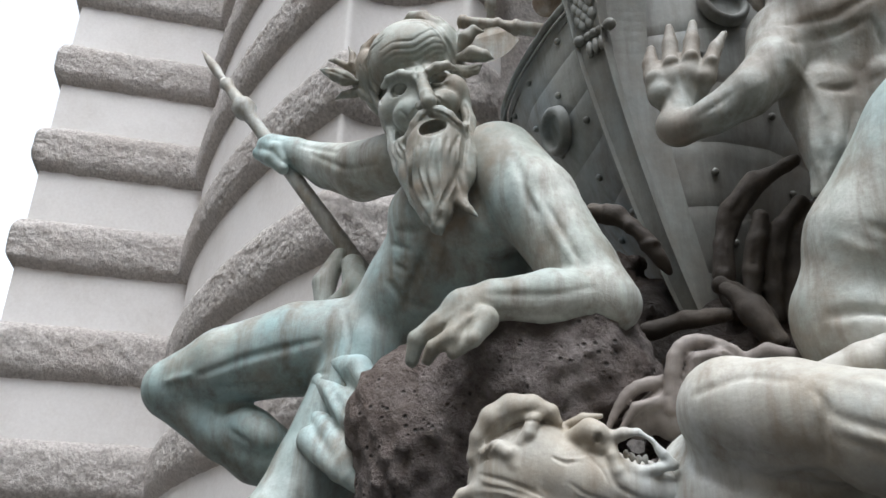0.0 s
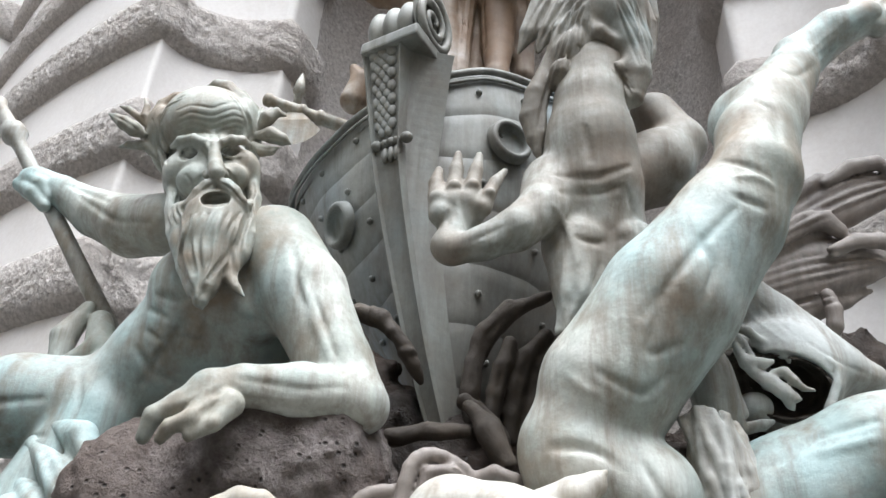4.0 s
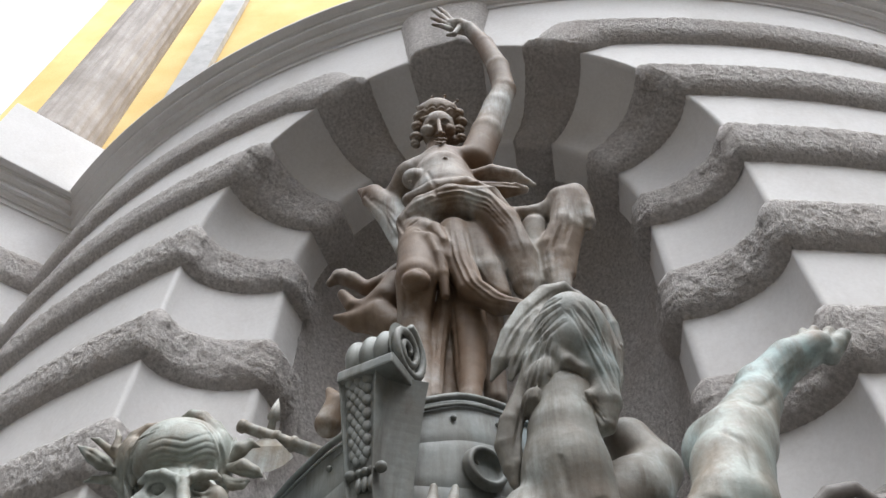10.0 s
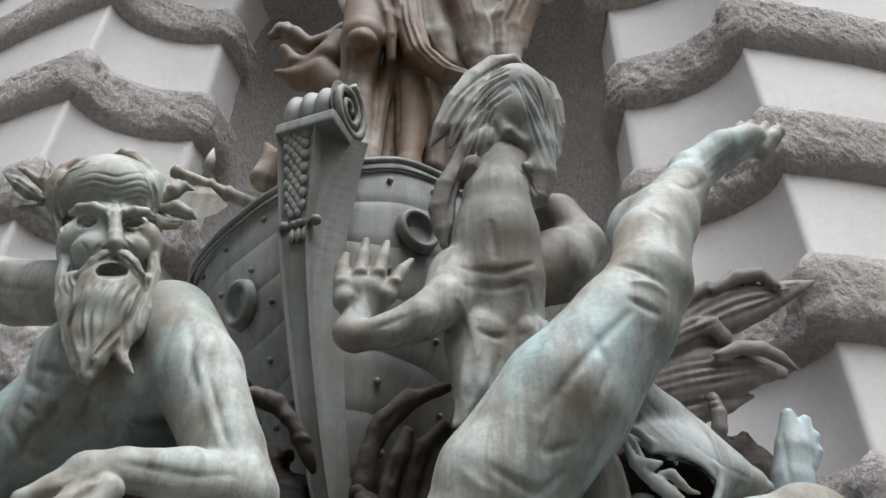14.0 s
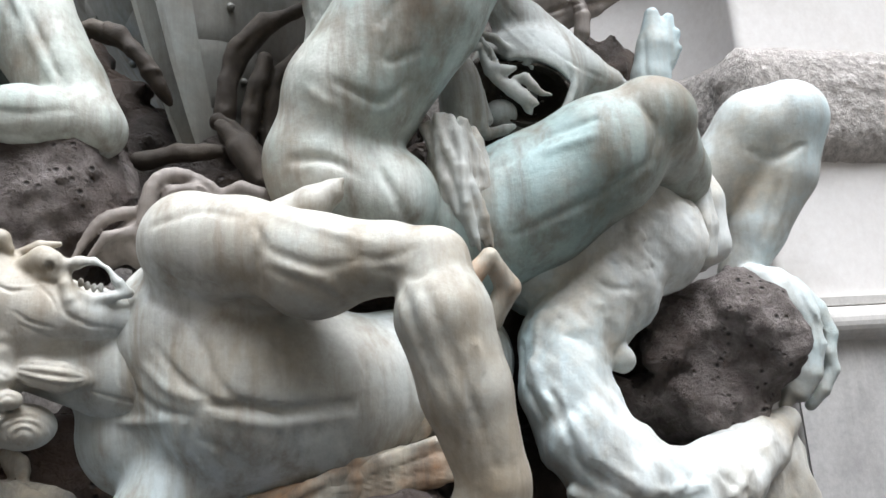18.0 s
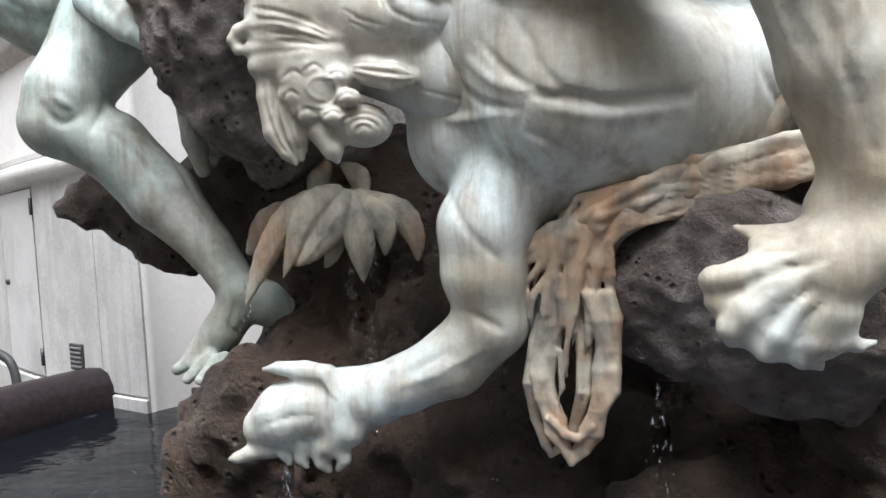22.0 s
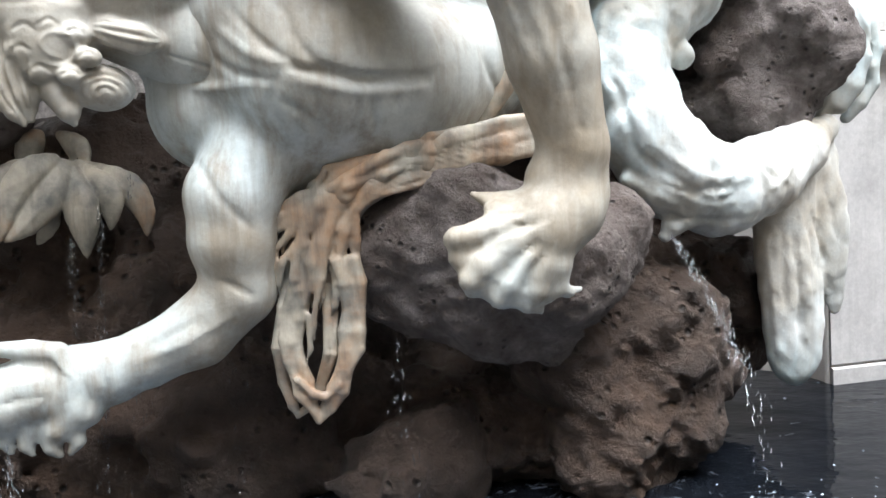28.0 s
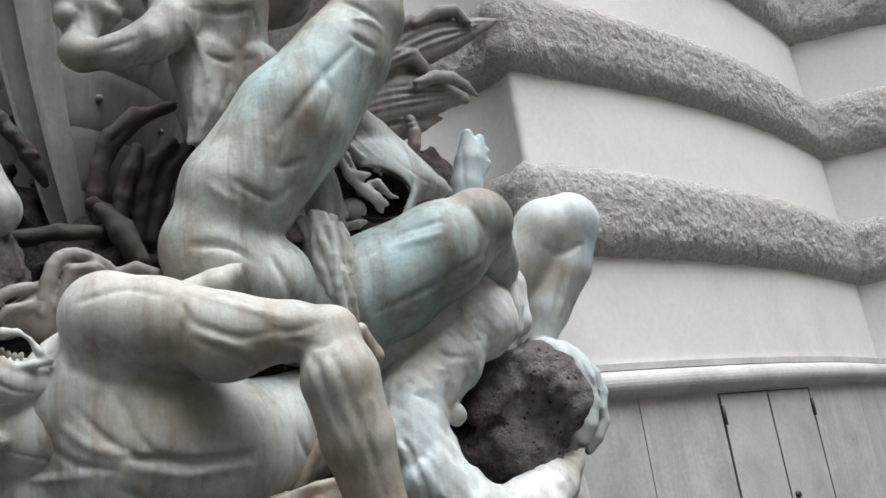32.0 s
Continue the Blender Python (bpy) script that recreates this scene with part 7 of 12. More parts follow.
def golden_weed():
    c = Clay((-0.38, 2.05, 0.68), (0.79, 2.49, 2.19), 0.006)
    c.limb((0.59, 2.30, 1.58, 0.040), (0.40, 2.27, 1.52, 0.054), (0.22, 2.25, 1.49, 0.050), (0.10, 2.25, 1.46, 0.050), (-0.00, 2.28, 1.41, 0.053), (-0.05, 2.30, 1.33, 0.057), (-0.08, 2.31, 1.26, 0.039), k=0.012)
    c.limb((-0.03, 2.31, 1.40, 0.045), (-0.12, 2.32, 1.35, 0.042), (-0.17, 2.33, 1.28, 0.024), k=0.012)
    c.limb((0.52, 2.20, 1.98, 0.033), (0.59, 2.20, 2.05, 0.023), (0.64, 2.24, 1.97, 0.034), (0.59, 2.26, 1.89, 0.031), (0.35, 2.34, 1.57, 0.028), k=0.012)
    c.limb((0.54, 2.25, 1.59, 0.016), (0.41, 2.23, 1.58, 0.016), (0.26, 2.21, 1.55, 0.011), (0.16, 2.20, 1.52, 0.018), (0.07, 2.20, 1.50, 0.010), (-0.06, 2.22, 1.48, 0.009), (-0.11, 2.24, 1.40, 0.011), (-0.12, 2.26, 1.29, 0.005), (-0.15, 2.27, 1.20, 0.005), k=0.004, flat=1.4)
    c.limb((0.57, 2.25, 1.59, 0.016), (0.40, 2.23, 1.57, 0.012), (0.27, 2.21, 1.54, 0.020), (0.16, 2.20, 1.52, 0.011), (0.05, 2.20, 1.49, 0.011), (-0.04, 2.22, 1.46, 0.014), (-0.09, 2.24, 1.38, 0.006), (-0.12, 2.26, 1.30, 0.007), (-0.13, 2.27, 1.25, 0.005), k=0.004, flat=1.4)
    c.limb((0.57, 2.25, 1.58, 0.016), (0.40, 2.23, 1.56, 0.013), (0.28, 2.21, 1.53, 0.020), (0.16, 2.20, 1.51, 0.010), (0.05, 2.20, 1.48, 0.012), (-0.03, 2.22, 1.45, 0.013), (-0.08, 2.24, 1.37, 0.006), (-0.11, 2.26, 1.29, 0.008), (-0.11, 2.27, 1.24, 0.005), k=0.004, flat=1.4)
    c.limb((0.55, 2.25, 1.57, 0.016), (0.40, 2.23, 1.55, 0.011), (0.27, 2.21, 1.52, 0.018), (0.16, 2.20, 1.49, 0.015), (0.05, 2.20, 1.47, 0.008), (-0.03, 2.22, 1.44, 0.014), (-0.07, 2.24, 1.36, 0.008), (-0.09, 2.26, 1.28, 0.006), (-0.11, 2.27, 1.24, 0.006), k=0.004, flat=1.4)
    c.limb((0.54, 2.25, 1.56, 0.016), (0.41, 2.23, 1.53, 0.018), (0.28, 2.21, 1.51, 0.017), (0.15, 2.20, 1.49, 0.009), (0.05, 2.20, 1.46, 0.015), (-0.01, 2.22, 1.43, 0.010), (-0.06, 2.24, 1.36, 0.007), (-0.09, 2.26, 1.27, 0.009), (-0.08, 2.27, 1.19, 0.003), k=0.004, flat=1.4)
    c.limb((0.51, 2.25, 1.55, 0.016), (0.40, 2.23, 1.53, 0.017), (0.26, 2.21, 1.50, 0.011), (0.15, 2.20, 1.47, 0.018), (0.06, 2.20, 1.45, 0.010), (-0.02, 2.22, 1.42, 0.009), (-0.05, 2.24, 1.35, 0.011), (-0.06, 2.26, 1.26, 0.005), (-0.07, 2.27, 1.21, 0.005), k=0.004, flat=1.4)
    c.limb((0.53, 2.25, 1.55, 0.016), (0.40, 2.23, 1.51, 0.014), (0.28, 2.21, 1.49, 0.020), (0.15, 2.20, 1.47, 0.010), (0.05, 2.20, 1.44, 0.013), (-0.00, 2.22, 1.40, 0.012), (-0.03, 2.24, 1.34, 0.006), (-0.06, 2.26, 1.25, 0.008), (-0.06, 2.27, 1.13, 0.004), k=0.004, flat=1.4)
    c.limb((0.55, 2.25, 1.53, 0.016), (0.41, 2.23, 1.50, 0.019), (0.28, 2.21, 1.48, 0.017), (0.15, 2.20, 1.46, 0.009), (0.05, 2.20, 1.43, 0.016), (0.01, 2.22, 1.39, 0.009), (-0.03, 2.24, 1.33, 0.007), (-0.04, 2.26, 1.25, 0.009), (-0.04, 2.27, 1.19, 0.003), k=0.004, flat=1.4)
    c.limb((0.49, 2.25, 1.53, 0.016), (0.39, 2.23, 1.49, 0.016), (0.28, 2.21, 1.47, 0.018), (0.15, 2.20, 1.45, 0.009), (0.05, 2.20, 1.42, 0.015), (0.01, 2.22, 1.38, 0.011), (-0.01, 2.24, 1.32, 0.006), (-0.03, 2.26, 1.25, 0.009), (-0.02, 2.27, 1.20, 0.004), k=0.004, flat=1.4)
    c.limb((0.56, 2.25, 1.51, 0.016), (0.41, 2.23, 1.49, 0.018), (0.26, 2.21, 1.47, 0.010), (0.15, 2.20, 1.44, 0.018), (0.06, 2.20, 1.41, 0.011), (0.01, 2.22, 1.38, 0.009), (-0.01, 2.24, 1.31, 0.011), (-0.00, 2.26, 1.23, 0.005), (-0.01, 2.27, 1.19, 0.005), k=0.004, flat=1.4)
    c.limb((0.52, 2.25, 1.51, 0.016), (0.39, 2.23, 1.48, 0.012), (0.26, 2.21, 1.45, 0.015), (0.16, 2.20, 1.43, 0.017), (0.06, 2.20, 1.40, 0.008), (0.01, 2.22, 1.37, 0.012), (0.01, 2.24, 1.29, 0.009), (0.01, 2.26, 1.23, 0.005), (-0.00, 2.27, 1.22, 0.006), k=0.004, flat=1.4)
    c.limb((0.02, 2.23, 1.44, 0.017), (-0.04, 2.23, 1.41, 0.023), (-0.12, 2.24, 1.39, 0.013), (-0.19, 2.25, 1.36, 0.012), (-0.23, 2.26, 1.31, 0.014), (-0.24, 2.27, 1.27, 0.005), (-0.26, 2.28, 1.24, 0.005), k=0.004, flat=1.4)
    c.limb((0.04, 2.23, 1.45, 0.017), (-0.04, 2.23, 1.43, 0.012), (-0.11, 2.24, 1.39, 0.019), (-0.16, 2.25, 1.35, 0.015), (-0.21, 2.26, 1.32, 0.008), (-0.23, 2.27, 1.27, 0.010), (-0.23, 2.28, 1.23, 0.004), k=0.004, flat=1.4)
    c.limb((-0.01, 2.23, 1.45, 0.017), (-0.07, 2.23, 1.42, 0.012), (-0.12, 2.24, 1.37, 0.020), (-0.16, 2.25, 1.32, 0.013), (-0.20, 2.26, 1.28, 0.008), (-0.21, 2.27, 1.23, 0.010), (-0.21, 2.28, 1.19, 0.004), k=0.004, flat=1.4)
    c.limb((0.03, 2.23, 1.45, 0.017), (-0.03, 2.23, 1.40, 0.015), (-0.09, 2.24, 1.35, 0.021), (-0.14, 2.25, 1.30, 0.010), (-0.19, 2.26, 1.24, 0.012), (-0.20, 2.27, 1.19, 0.009), (-0.20, 2.28, 1.15, 0.003), k=0.004, flat=1.4)
    c.limb((-0.06, 2.23, 1.42, 0.017), (-0.08, 2.23, 1.39, 0.023), (-0.12, 2.24, 1.34, 0.013), (-0.15, 2.25, 1.27, 0.012), (-0.16, 2.26, 1.20, 0.014), (-0.17, 2.27, 1.15, 0.005), (-0.19, 2.28, 1.13, 0.005), k=0.004, flat=1.4)
    c.limb((-0.04, 2.23, 1.45, 0.017), (-0.07, 2.23, 1.41, 0.019), (-0.12, 2.24, 1.36, 0.011), (-0.13, 2.25, 1.29, 0.018), (-0.13, 2.26, 1.24, 0.010), (-0.16, 2.27, 1.20, 0.006), (-0.17, 2.28, 1.16, 0.006), k=0.004, flat=1.4)
    c.limb((-0.00, 2.23, 1.44, 0.017), (-0.04, 2.23, 1.40, 0.019), (-0.09, 2.24, 1.32, 0.011), (-0.11, 2.25, 1.24, 0.018), (-0.12, 2.26, 1.17, 0.010), (-0.14, 2.27, 1.13, 0.007), (-0.16, 2.28, 1.10, 0.006), k=0.004, flat=1.4)
    c.limb((-0.01, 2.23, 1.41, 0.017), (-0.05, 2.23, 1.36, 0.012), (-0.08, 2.24, 1.29, 0.020), (-0.09, 2.25, 1.20, 0.014), (-0.11, 2.26, 1.12, 0.008), (-0.12, 2.27, 1.07, 0.011), (-0.12, 2.28, 1.03, 0.004), k=0.004, flat=1.4)
    c.limb((-0.02, 2.23, 1.42, 0.017), (-0.06, 2.23, 1.41, 0.019), (-0.12, 2.24, 1.40, 0.011), (-0.14, 2.25, 1.36, 0.018), (-0.15, 2.26, 1.33, 0.010), (-0.18, 2.27, 1.29, 0.007), (-0.19, 2.28, 1.25, 0.006), k=0.004, flat=1.4)
    c.limb((-0.01, 2.23, 1.44, 0.017), (-0.04, 2.23, 1.39, 0.016), (-0.06, 2.24, 1.33, 0.021), (-0.07, 2.25, 1.27, 0.010), (-0.09, 2.26, 1.20, 0.012), (-0.09, 2.27, 1.15, 0.009), (-0.10, 2.28, 1.11, 0.003), k=0.004, flat=1.4)
    c.limb((0.04, 2.23, 1.45, 0.017), (0.00, 2.23, 1.39, 0.014), (-0.02, 2.24, 1.32, 0.021), (-0.04, 2.25, 1.25, 0.010), (-0.05, 2.26, 1.18, 0.011), (-0.06, 2.27, 1.12, 0.010), (-0.07, 2.28, 1.09, 0.003), k=0.004, flat=1.4)
    c.limb((0.01, 2.23, 1.44, 0.017), (-0.06, 2.23, 1.43, 0.013), (-0.13, 2.24, 1.41, 0.015), (-0.16, 2.25, 1.39, 0.017), (-0.20, 2.26, 1.36, 0.007), (-0.23, 2.27, 1.32, 0.009), (-0.23, 2.28, 1.28, 0.005), k=0.004, flat=1.4)
    c.limb((-0.14, 2.27, 1.23, 0.014), (-0.16, 2.28, 1.17, 0.020), (-0.20, 2.29, 1.10, 0.010), (-0.20, 2.29, 1.04, 0.016), (-0.19, 2.29, 0.98, 0.016), (-0.18, 2.29, 0.93, 0.008), (-0.17, 2.29, 0.89, 0.014), (-0.14, 2.29, 0.85, 0.010), (-0.12, 2.29, 0.82, 0.007), k=0.004)
    c.limb((-0.05, 2.25, 1.24, 0.015), (-0.03, 2.26, 1.18, 0.021), (-0.03, 2.27, 1.11, 0.011), (-0.04, 2.27, 1.05, 0.017), (-0.04, 2.27, 1.00, 0.016), (-0.06, 2.27, 0.95, 0.009), (-0.08, 2.28, 0.90, 0.015), (-0.10, 2.29, 0.85, 0.010), (-0.12, 2.29, 0.83, 0.007), k=0.004)
    c.limb((-0.13, 2.27, 1.23, 0.014), (-0.15, 2.28, 1.17, 0.016), (-0.19, 2.29, 1.10, 0.011), (-0.18, 2.29, 1.03, 0.019), (-0.18, 2.29, 0.98, 0.011), (-0.17, 2.29, 0.93, 0.011), (-0.16, 2.29, 0.88, 0.015), (-0.13, 2.29, 0.84, 0.007), (-0.12, 2.29, 0.82, 0.010), k=0.004)
    c.limb((-0.04, 2.25, 1.24, 0.015), (-0.02, 2.26, 1.18, 0.018), (-0.01, 2.27, 1.10, 0.019), (-0.02, 2.27, 1.05, 0.010), (-0.04, 2.27, 1.00, 0.018), (-0.04, 2.27, 0.94, 0.013), (-0.07, 2.28, 0.89, 0.009), (-0.10, 2.29, 0.85, 0.014), (-0.12, 2.29, 0.82, 0.007), k=0.004)
    c.limb((-0.12, 2.27, 1.23, 0.014), (-0.14, 2.28, 1.17, 0.020), (-0.17, 2.29, 1.10, 0.011), (-0.18, 2.29, 1.03, 0.014), (-0.16, 2.29, 0.97, 0.016), (-0.16, 2.29, 0.93, 0.008), (-0.15, 2.29, 0.88, 0.014), (-0.13, 2.29, 0.84, 0.011), (-0.12, 2.29, 0.81, 0.006), k=0.004)
    c.limb((-0.01, 2.25, 1.24, 0.015), (-0.01, 2.26, 1.18, 0.013), (-0.01, 2.27, 1.10, 0.014), (-0.01, 2.27, 1.05, 0.019), (-0.02, 2.27, 1.00, 0.010), (-0.04, 2.27, 0.95, 0.015), (-0.06, 2.28, 0.89, 0.014), (-0.09, 2.29, 0.85, 0.007), (-0.12, 2.29, 0.82, 0.012), k=0.004)
    c.limb((-0.10, 2.27, 1.23, 0.014), (-0.13, 2.28, 1.17, 0.014), (-0.15, 2.29, 1.09, 0.019), (-0.16, 2.29, 1.03, 0.010), (-0.16, 2.29, 0.98, 0.015), (-0.14, 2.29, 0.92, 0.015), (-0.13, 2.29, 0.88, 0.008), (-0.13, 2.29, 0.84, 0.013), (-0.12, 2.29, 0.81, 0.009), k=0.004)
    c.limb((0.00, 2.25, 1.24, 0.015), (0.01, 2.26, 1.18, 0.019), (0.01, 2.27, 1.10, 0.011), (0.00, 2.27, 1.05, 0.019), (-0.00, 2.27, 1.00, 0.014), (-0.03, 2.27, 0.95, 0.010), (-0.05, 2.28, 0.89, 0.016), (-0.08, 2.29, 0.84, 0.008), (-0.12, 2.29, 0.81, 0.008), k=0.004)
    c.limb((-0.17, 2.27, 0.93, 0.010), (-0.15, 2.27, 0.91, 0.007), (-0.13, 2.27, 0.89, 0.013), (-0.10, 2.27, 0.88, 0.012), (-0.08, 2.27, 0.89, 0.007), (-0.06, 2.27, 0.91, 0.013), k=0.004)
    c.limb((-0.13, 2.27, 1.10, 0.008), (-0.13, 2.27, 1.05, 0.008), (-0.13, 2.27, 1.01, 0.008), (-0.14, 2.27, 0.98, 0.003), (-0.14, 2.27, 0.96, 0.003), k=0.004)
    c.draw(-0.004, (0.46, 2.15, 1.57), (0.26, 2.15, 1.52), (0.10, 2.15, 1.48), (-0.04, 2.15, 1.43), (-0.09, 2.15, 1.29))
    c.draw(-0.004, (0.46, 2.15, 1.55), (0.26, 2.15, 1.51), (0.10, 2.15, 1.47), (-0.03, 2.15, 1.42), (-0.07, 2.15, 1.29))
    c.draw(-0.004, (0.46, 2.15, 1.54), (0.26, 2.15, 1.50), (0.10, 2.15, 1.46), (-0.02, 2.15, 1.41), (-0.06, 2.15, 1.29))
    c.draw(-0.004, (0.46, 2.15, 1.53), (0.26, 2.15, 1.49), (0.10, 2.15, 1.45), (-0.01, 2.15, 1.40), (-0.04, 2.15, 1.29))
    c.draw(-0.004, (0.46, 2.15, 1.52), (0.25, 2.15, 1.48), (0.10, 2.15, 1.44), (0.00, 2.15, 1.39), (-0.03, 2.15, 1.29))
    c.draw(-0.004, (0.46, 2.15, 1.51), (0.25, 2.15, 1.47), (0.10, 2.15, 1.43), (0.01, 2.15, 1.38), (-0.01, 2.15, 1.29))
    c.draw(-0.004, (0.46, 2.15, 1.50), (0.25, 2.15, 1.46), (0.10, 2.15, 1.42), (0.02, 2.15, 1.38), (0.00, 2.15, 1.29))
    c.draw(-0.004, (0.46, 2.15, 1.49), (0.25, 2.15, 1.45), (0.09, 2.15, 1.42), (0.03, 2.15, 1.37), (0.02, 2.15, 1.29))
    return c


def golden_ribbons():
    c = Clay((-0.38, 2.0, 0.66), (0.85, 2.45, 1.75), 0.0055)
    c.limb((0.434, 2.298, 1.569, 0.009), (0.321, 2.248, 1.561, 0.016), (0.207, 2.200, 1.548, 0.014), (0.098, 2.234, 1.516, 0.010), (-0.008, 2.233, 1.482, 0.015), (-0.095, 2.242, 1.437, 0.013), (-0.149, 2.302, 1.341, 0.014), (-0.185, 2.324, 1.235, 0.010), (-0.195, 2.314, 1.168, 0.004), k=0.003, flat=1.2)
    c.limb((0.433, 2.300, 1.565, 0.012), (0.324, 2.275, 1.548, 0.015), (0.210, 2.223, 1.552, 0.017), (0.092, 2.186, 1.500, 0.012), (-0.007, 2.240, 1.487, 0.017), (-0.085, 2.265, 1.431, 0.011), (-0.149, 2.276, 1.339, 0.012), (-0.167, 2.297, 1.233, 0.016), (-0.193, 2.312, 1.161, 0.007), k=0.003, flat=1.2)
    c.limb((0.435, 2.323, 1.563, 0.007), (0.324, 2.263, 1.566, 0.013), (0.204, 2.201, 1.526, 0.014), (0.098, 2.234, 1.520, 0.011), (-0.009, 2.236, 1.461, 0.011), (-0.096, 2.275, 1.427, 0.018), (-0.126, 2.272, 1.334, 0.010), (-0.178, 2.285, 1.234, 0.013), (-0.170, 2.301, 1.151, 0.004), k=0.003, flat=1.2)
    c.limb((0.429, 2.300, 1.557, 0.012), (0.321, 2.265, 1.540, 0.012), (0.210, 2.238, 1.541, 0.011), (0.094, 2.215, 1.495, 0.011), (-0.007, 2.237, 1.475, 0.019), (-0.080, 2.243, 1.420, 0.015), (-0.136, 2.296, 1.332, 0.011), (-0.153, 2.296, 1.228, 0.017), (-0.176, 2.360, 1.139, 0.004), k=0.003, flat=1.2)
    c.limb((0.430, 2.312, 1.554, 0.012), (0.319, 2.254, 1.540, 0.014), (0.205, 2.203, 1.530, 0.013), (0.094, 2.220, 1.495, 0.015), (-0.007, 2.246, 1.467, 0.010), (-0.080, 2.261, 1.415, 0.018), (-0.126, 2.295, 1.329, 0.014), (-0.149, 2.304, 1.226, 0.017), (-0.164, 2.334, 1.133, 0.004), k=0.003, flat=1.2)
    c.limb((0.429, 2.318, 1.550, 0.008), (0.323, 2.266, 1.550, 0.010), (0.205, 2.227, 1.513, 0.013), (0.093, 2.185, 1.503, 0.015), (-0.010, 2.206, 1.447, 0.017), (-0.085, 2.242, 1.411, 0.017), (-0.109, 2.308, 1.324, 0.015), (-0.153, 2.323, 1.224, 0.011), (-0.146, 2.344, 1.122, 0.005), k=0.003, flat=1.2)
    c.limb((0.421, 2.284, 1.544, 0.012), (0.319, 2.264, 1.521, 0.012), (0.210, 2.252, 1.530, 0.013), (0.092, 2.220, 1.478, 0.011), (-0.006, 2.251, 1.466, 0.012), (-0.067, 2.243, 1.404, 0.019), (-0.120, 2.270, 1.324, 0.019), (-0.125, 2.339, 1.217, 0.014), (-0.151, 2.301, 1.121, 0.004), k=0.003, flat=1.2)
    c.limb((0.419, 2.283, 1.540, 0.009), (0.322, 2.277, 1.535, 0.017), (0.204, 2.221, 1.508, 0.011), (0.093, 2.214, 1.490, 0.011), (-0.009, 2.205, 1.444, 0.015), (-0.074, 2.282, 1.400, 0.010), (-0.101, 2.287, 1.318, 0.017), (-0.131, 2.326, 1.218, 0.012), (-0.133, 2.353, 1.104, 0.004), k=0.003, flat=1.2)
    c.limb((0.423, 2.313, 1.538, 0.011), (0.324, 2.293, 1.531, 0.013), (0.202, 2.206, 1.502, 0.010), (0.093, 2.212, 1.486, 0.011), (-0.008, 2.238, 1.439, 0.010), (-0.072, 2.287, 1.395, 0.012), (-0.095, 2.261, 1.316, 0.011), (-0.123, 2.307, 1.217, 0.013), (-0.121, 2.323, 1.113, 0.004), k=0.003, flat=1.2)
    c.limb((0.419, 2.299, 1.533, 0.012), (0.318, 2.272, 1.507, 0.017), (0.202, 2.202, 1.512, 0.019), (0.091, 2.233, 1.465, 0.015), (-0.006, 2.231, 1.452, 0.015), (-0.056, 2.295, 1.388, 0.010), (-0.102, 2.299, 1.314, 0.015), (-0.099, 2.298, 1.212, 0.015), (-0.123, 2.343, 1.118, 0.004), k=0.003, flat=1.2)
    c.limb((0.419, 2.312, 1.529, 0.009), (0.320, 2.269, 1.526, 0.014), (0.199, 2.203, 1.486, 0.015), (0.091, 2.202, 1.482, 0.018), (-0.009, 2.214, 1.425, 0.017), (-0.068, 2.284, 1.384, 0.016), (-0.078, 2.313, 1.308, 0.010), (-0.110, 2.316, 1.212, 0.014), (-0.097, 2.341, 1.120, 0.005), k=0.003, flat=1.2)
    c.limb((0.410, 2.274, 1.523, 0.007), (0.319, 2.276, 1.508, 0.010), (0.200, 2.204, 1.492, 0.013), (0.090, 2.208, 1.466, 0.015), (-0.008, 2.202, 1.432, 0.017), (-0.056, 2.260, 1.378, 0.017), (-0.082, 2.261, 1.308, 0.019), (-0.091, 2.315, 1.207, 0.017), (-0.095, 2.359, 1.125, 0.007), k=0.003, flat=1.2)
    c.limb((0.409, 2.276, 1.519, 0.008), (0.314, 2.254, 1.496, 0.015), (0.201, 2.212, 1.493, 0.012), (0.087, 2.187, 1.455, 0.011), (-0.006, 2.256, 1.434, 0.019), (-0.049, 2.262, 1.372, 0.017), (-0.080, 2.288, 1.304, 0.015), (-0.077, 2.302, 1.205, 0.014), (-0.088, 2.314, 1.135, 0.005), k=0.003, flat=1.2)
    c.limb((0.412, 2.301, 1.517, 0.008), (0.318, 2.266, 1.514, 0.017), (0.197, 2.201, 1.469, 0.010), (0.092, 2.228, 1.472, 0.010), (-0.010, 2.215, 1.409, 0.018), (-0.059, 2.276, 1.368, 0.012), (-0.058, 2.264, 1.299, 0.012), (-0.087, 2.298, 1.206, 0.016), (-0.064, 2.359, 1.133, 0.007), k=0.003, flat=1.2)
    c.limb((0.415, 2.324, 1.514, 0.012), (0.319, 2.293, 1.487, 0.017), (0.205, 2.258, 1.485, 0.011), (0.087, 2.199, 1.446, 0.012), (-0.006, 2.236, 1.425, 0.014), (-0.042, 2.261, 1.361, 0.018), (-0.068, 2.284, 1.298, 0.012), (-0.059, 2.297, 1.200, 0.013), (-0.068, 2.337, 1.143, 0.006), k=0.003, flat=1.2)
    c.limb((-0.177, 2.300, 1.244, 0.011), (-0.200, 2.290, 1.124, 0.011), (-0.224, 2.290, 1.019, 0.009), (-0.216, 2.330, 0.916, 0.009), (-0.193, 2.330, 0.847, 0.009), (-0.176, 2.330, 0.823, 0.007), k=0.003)
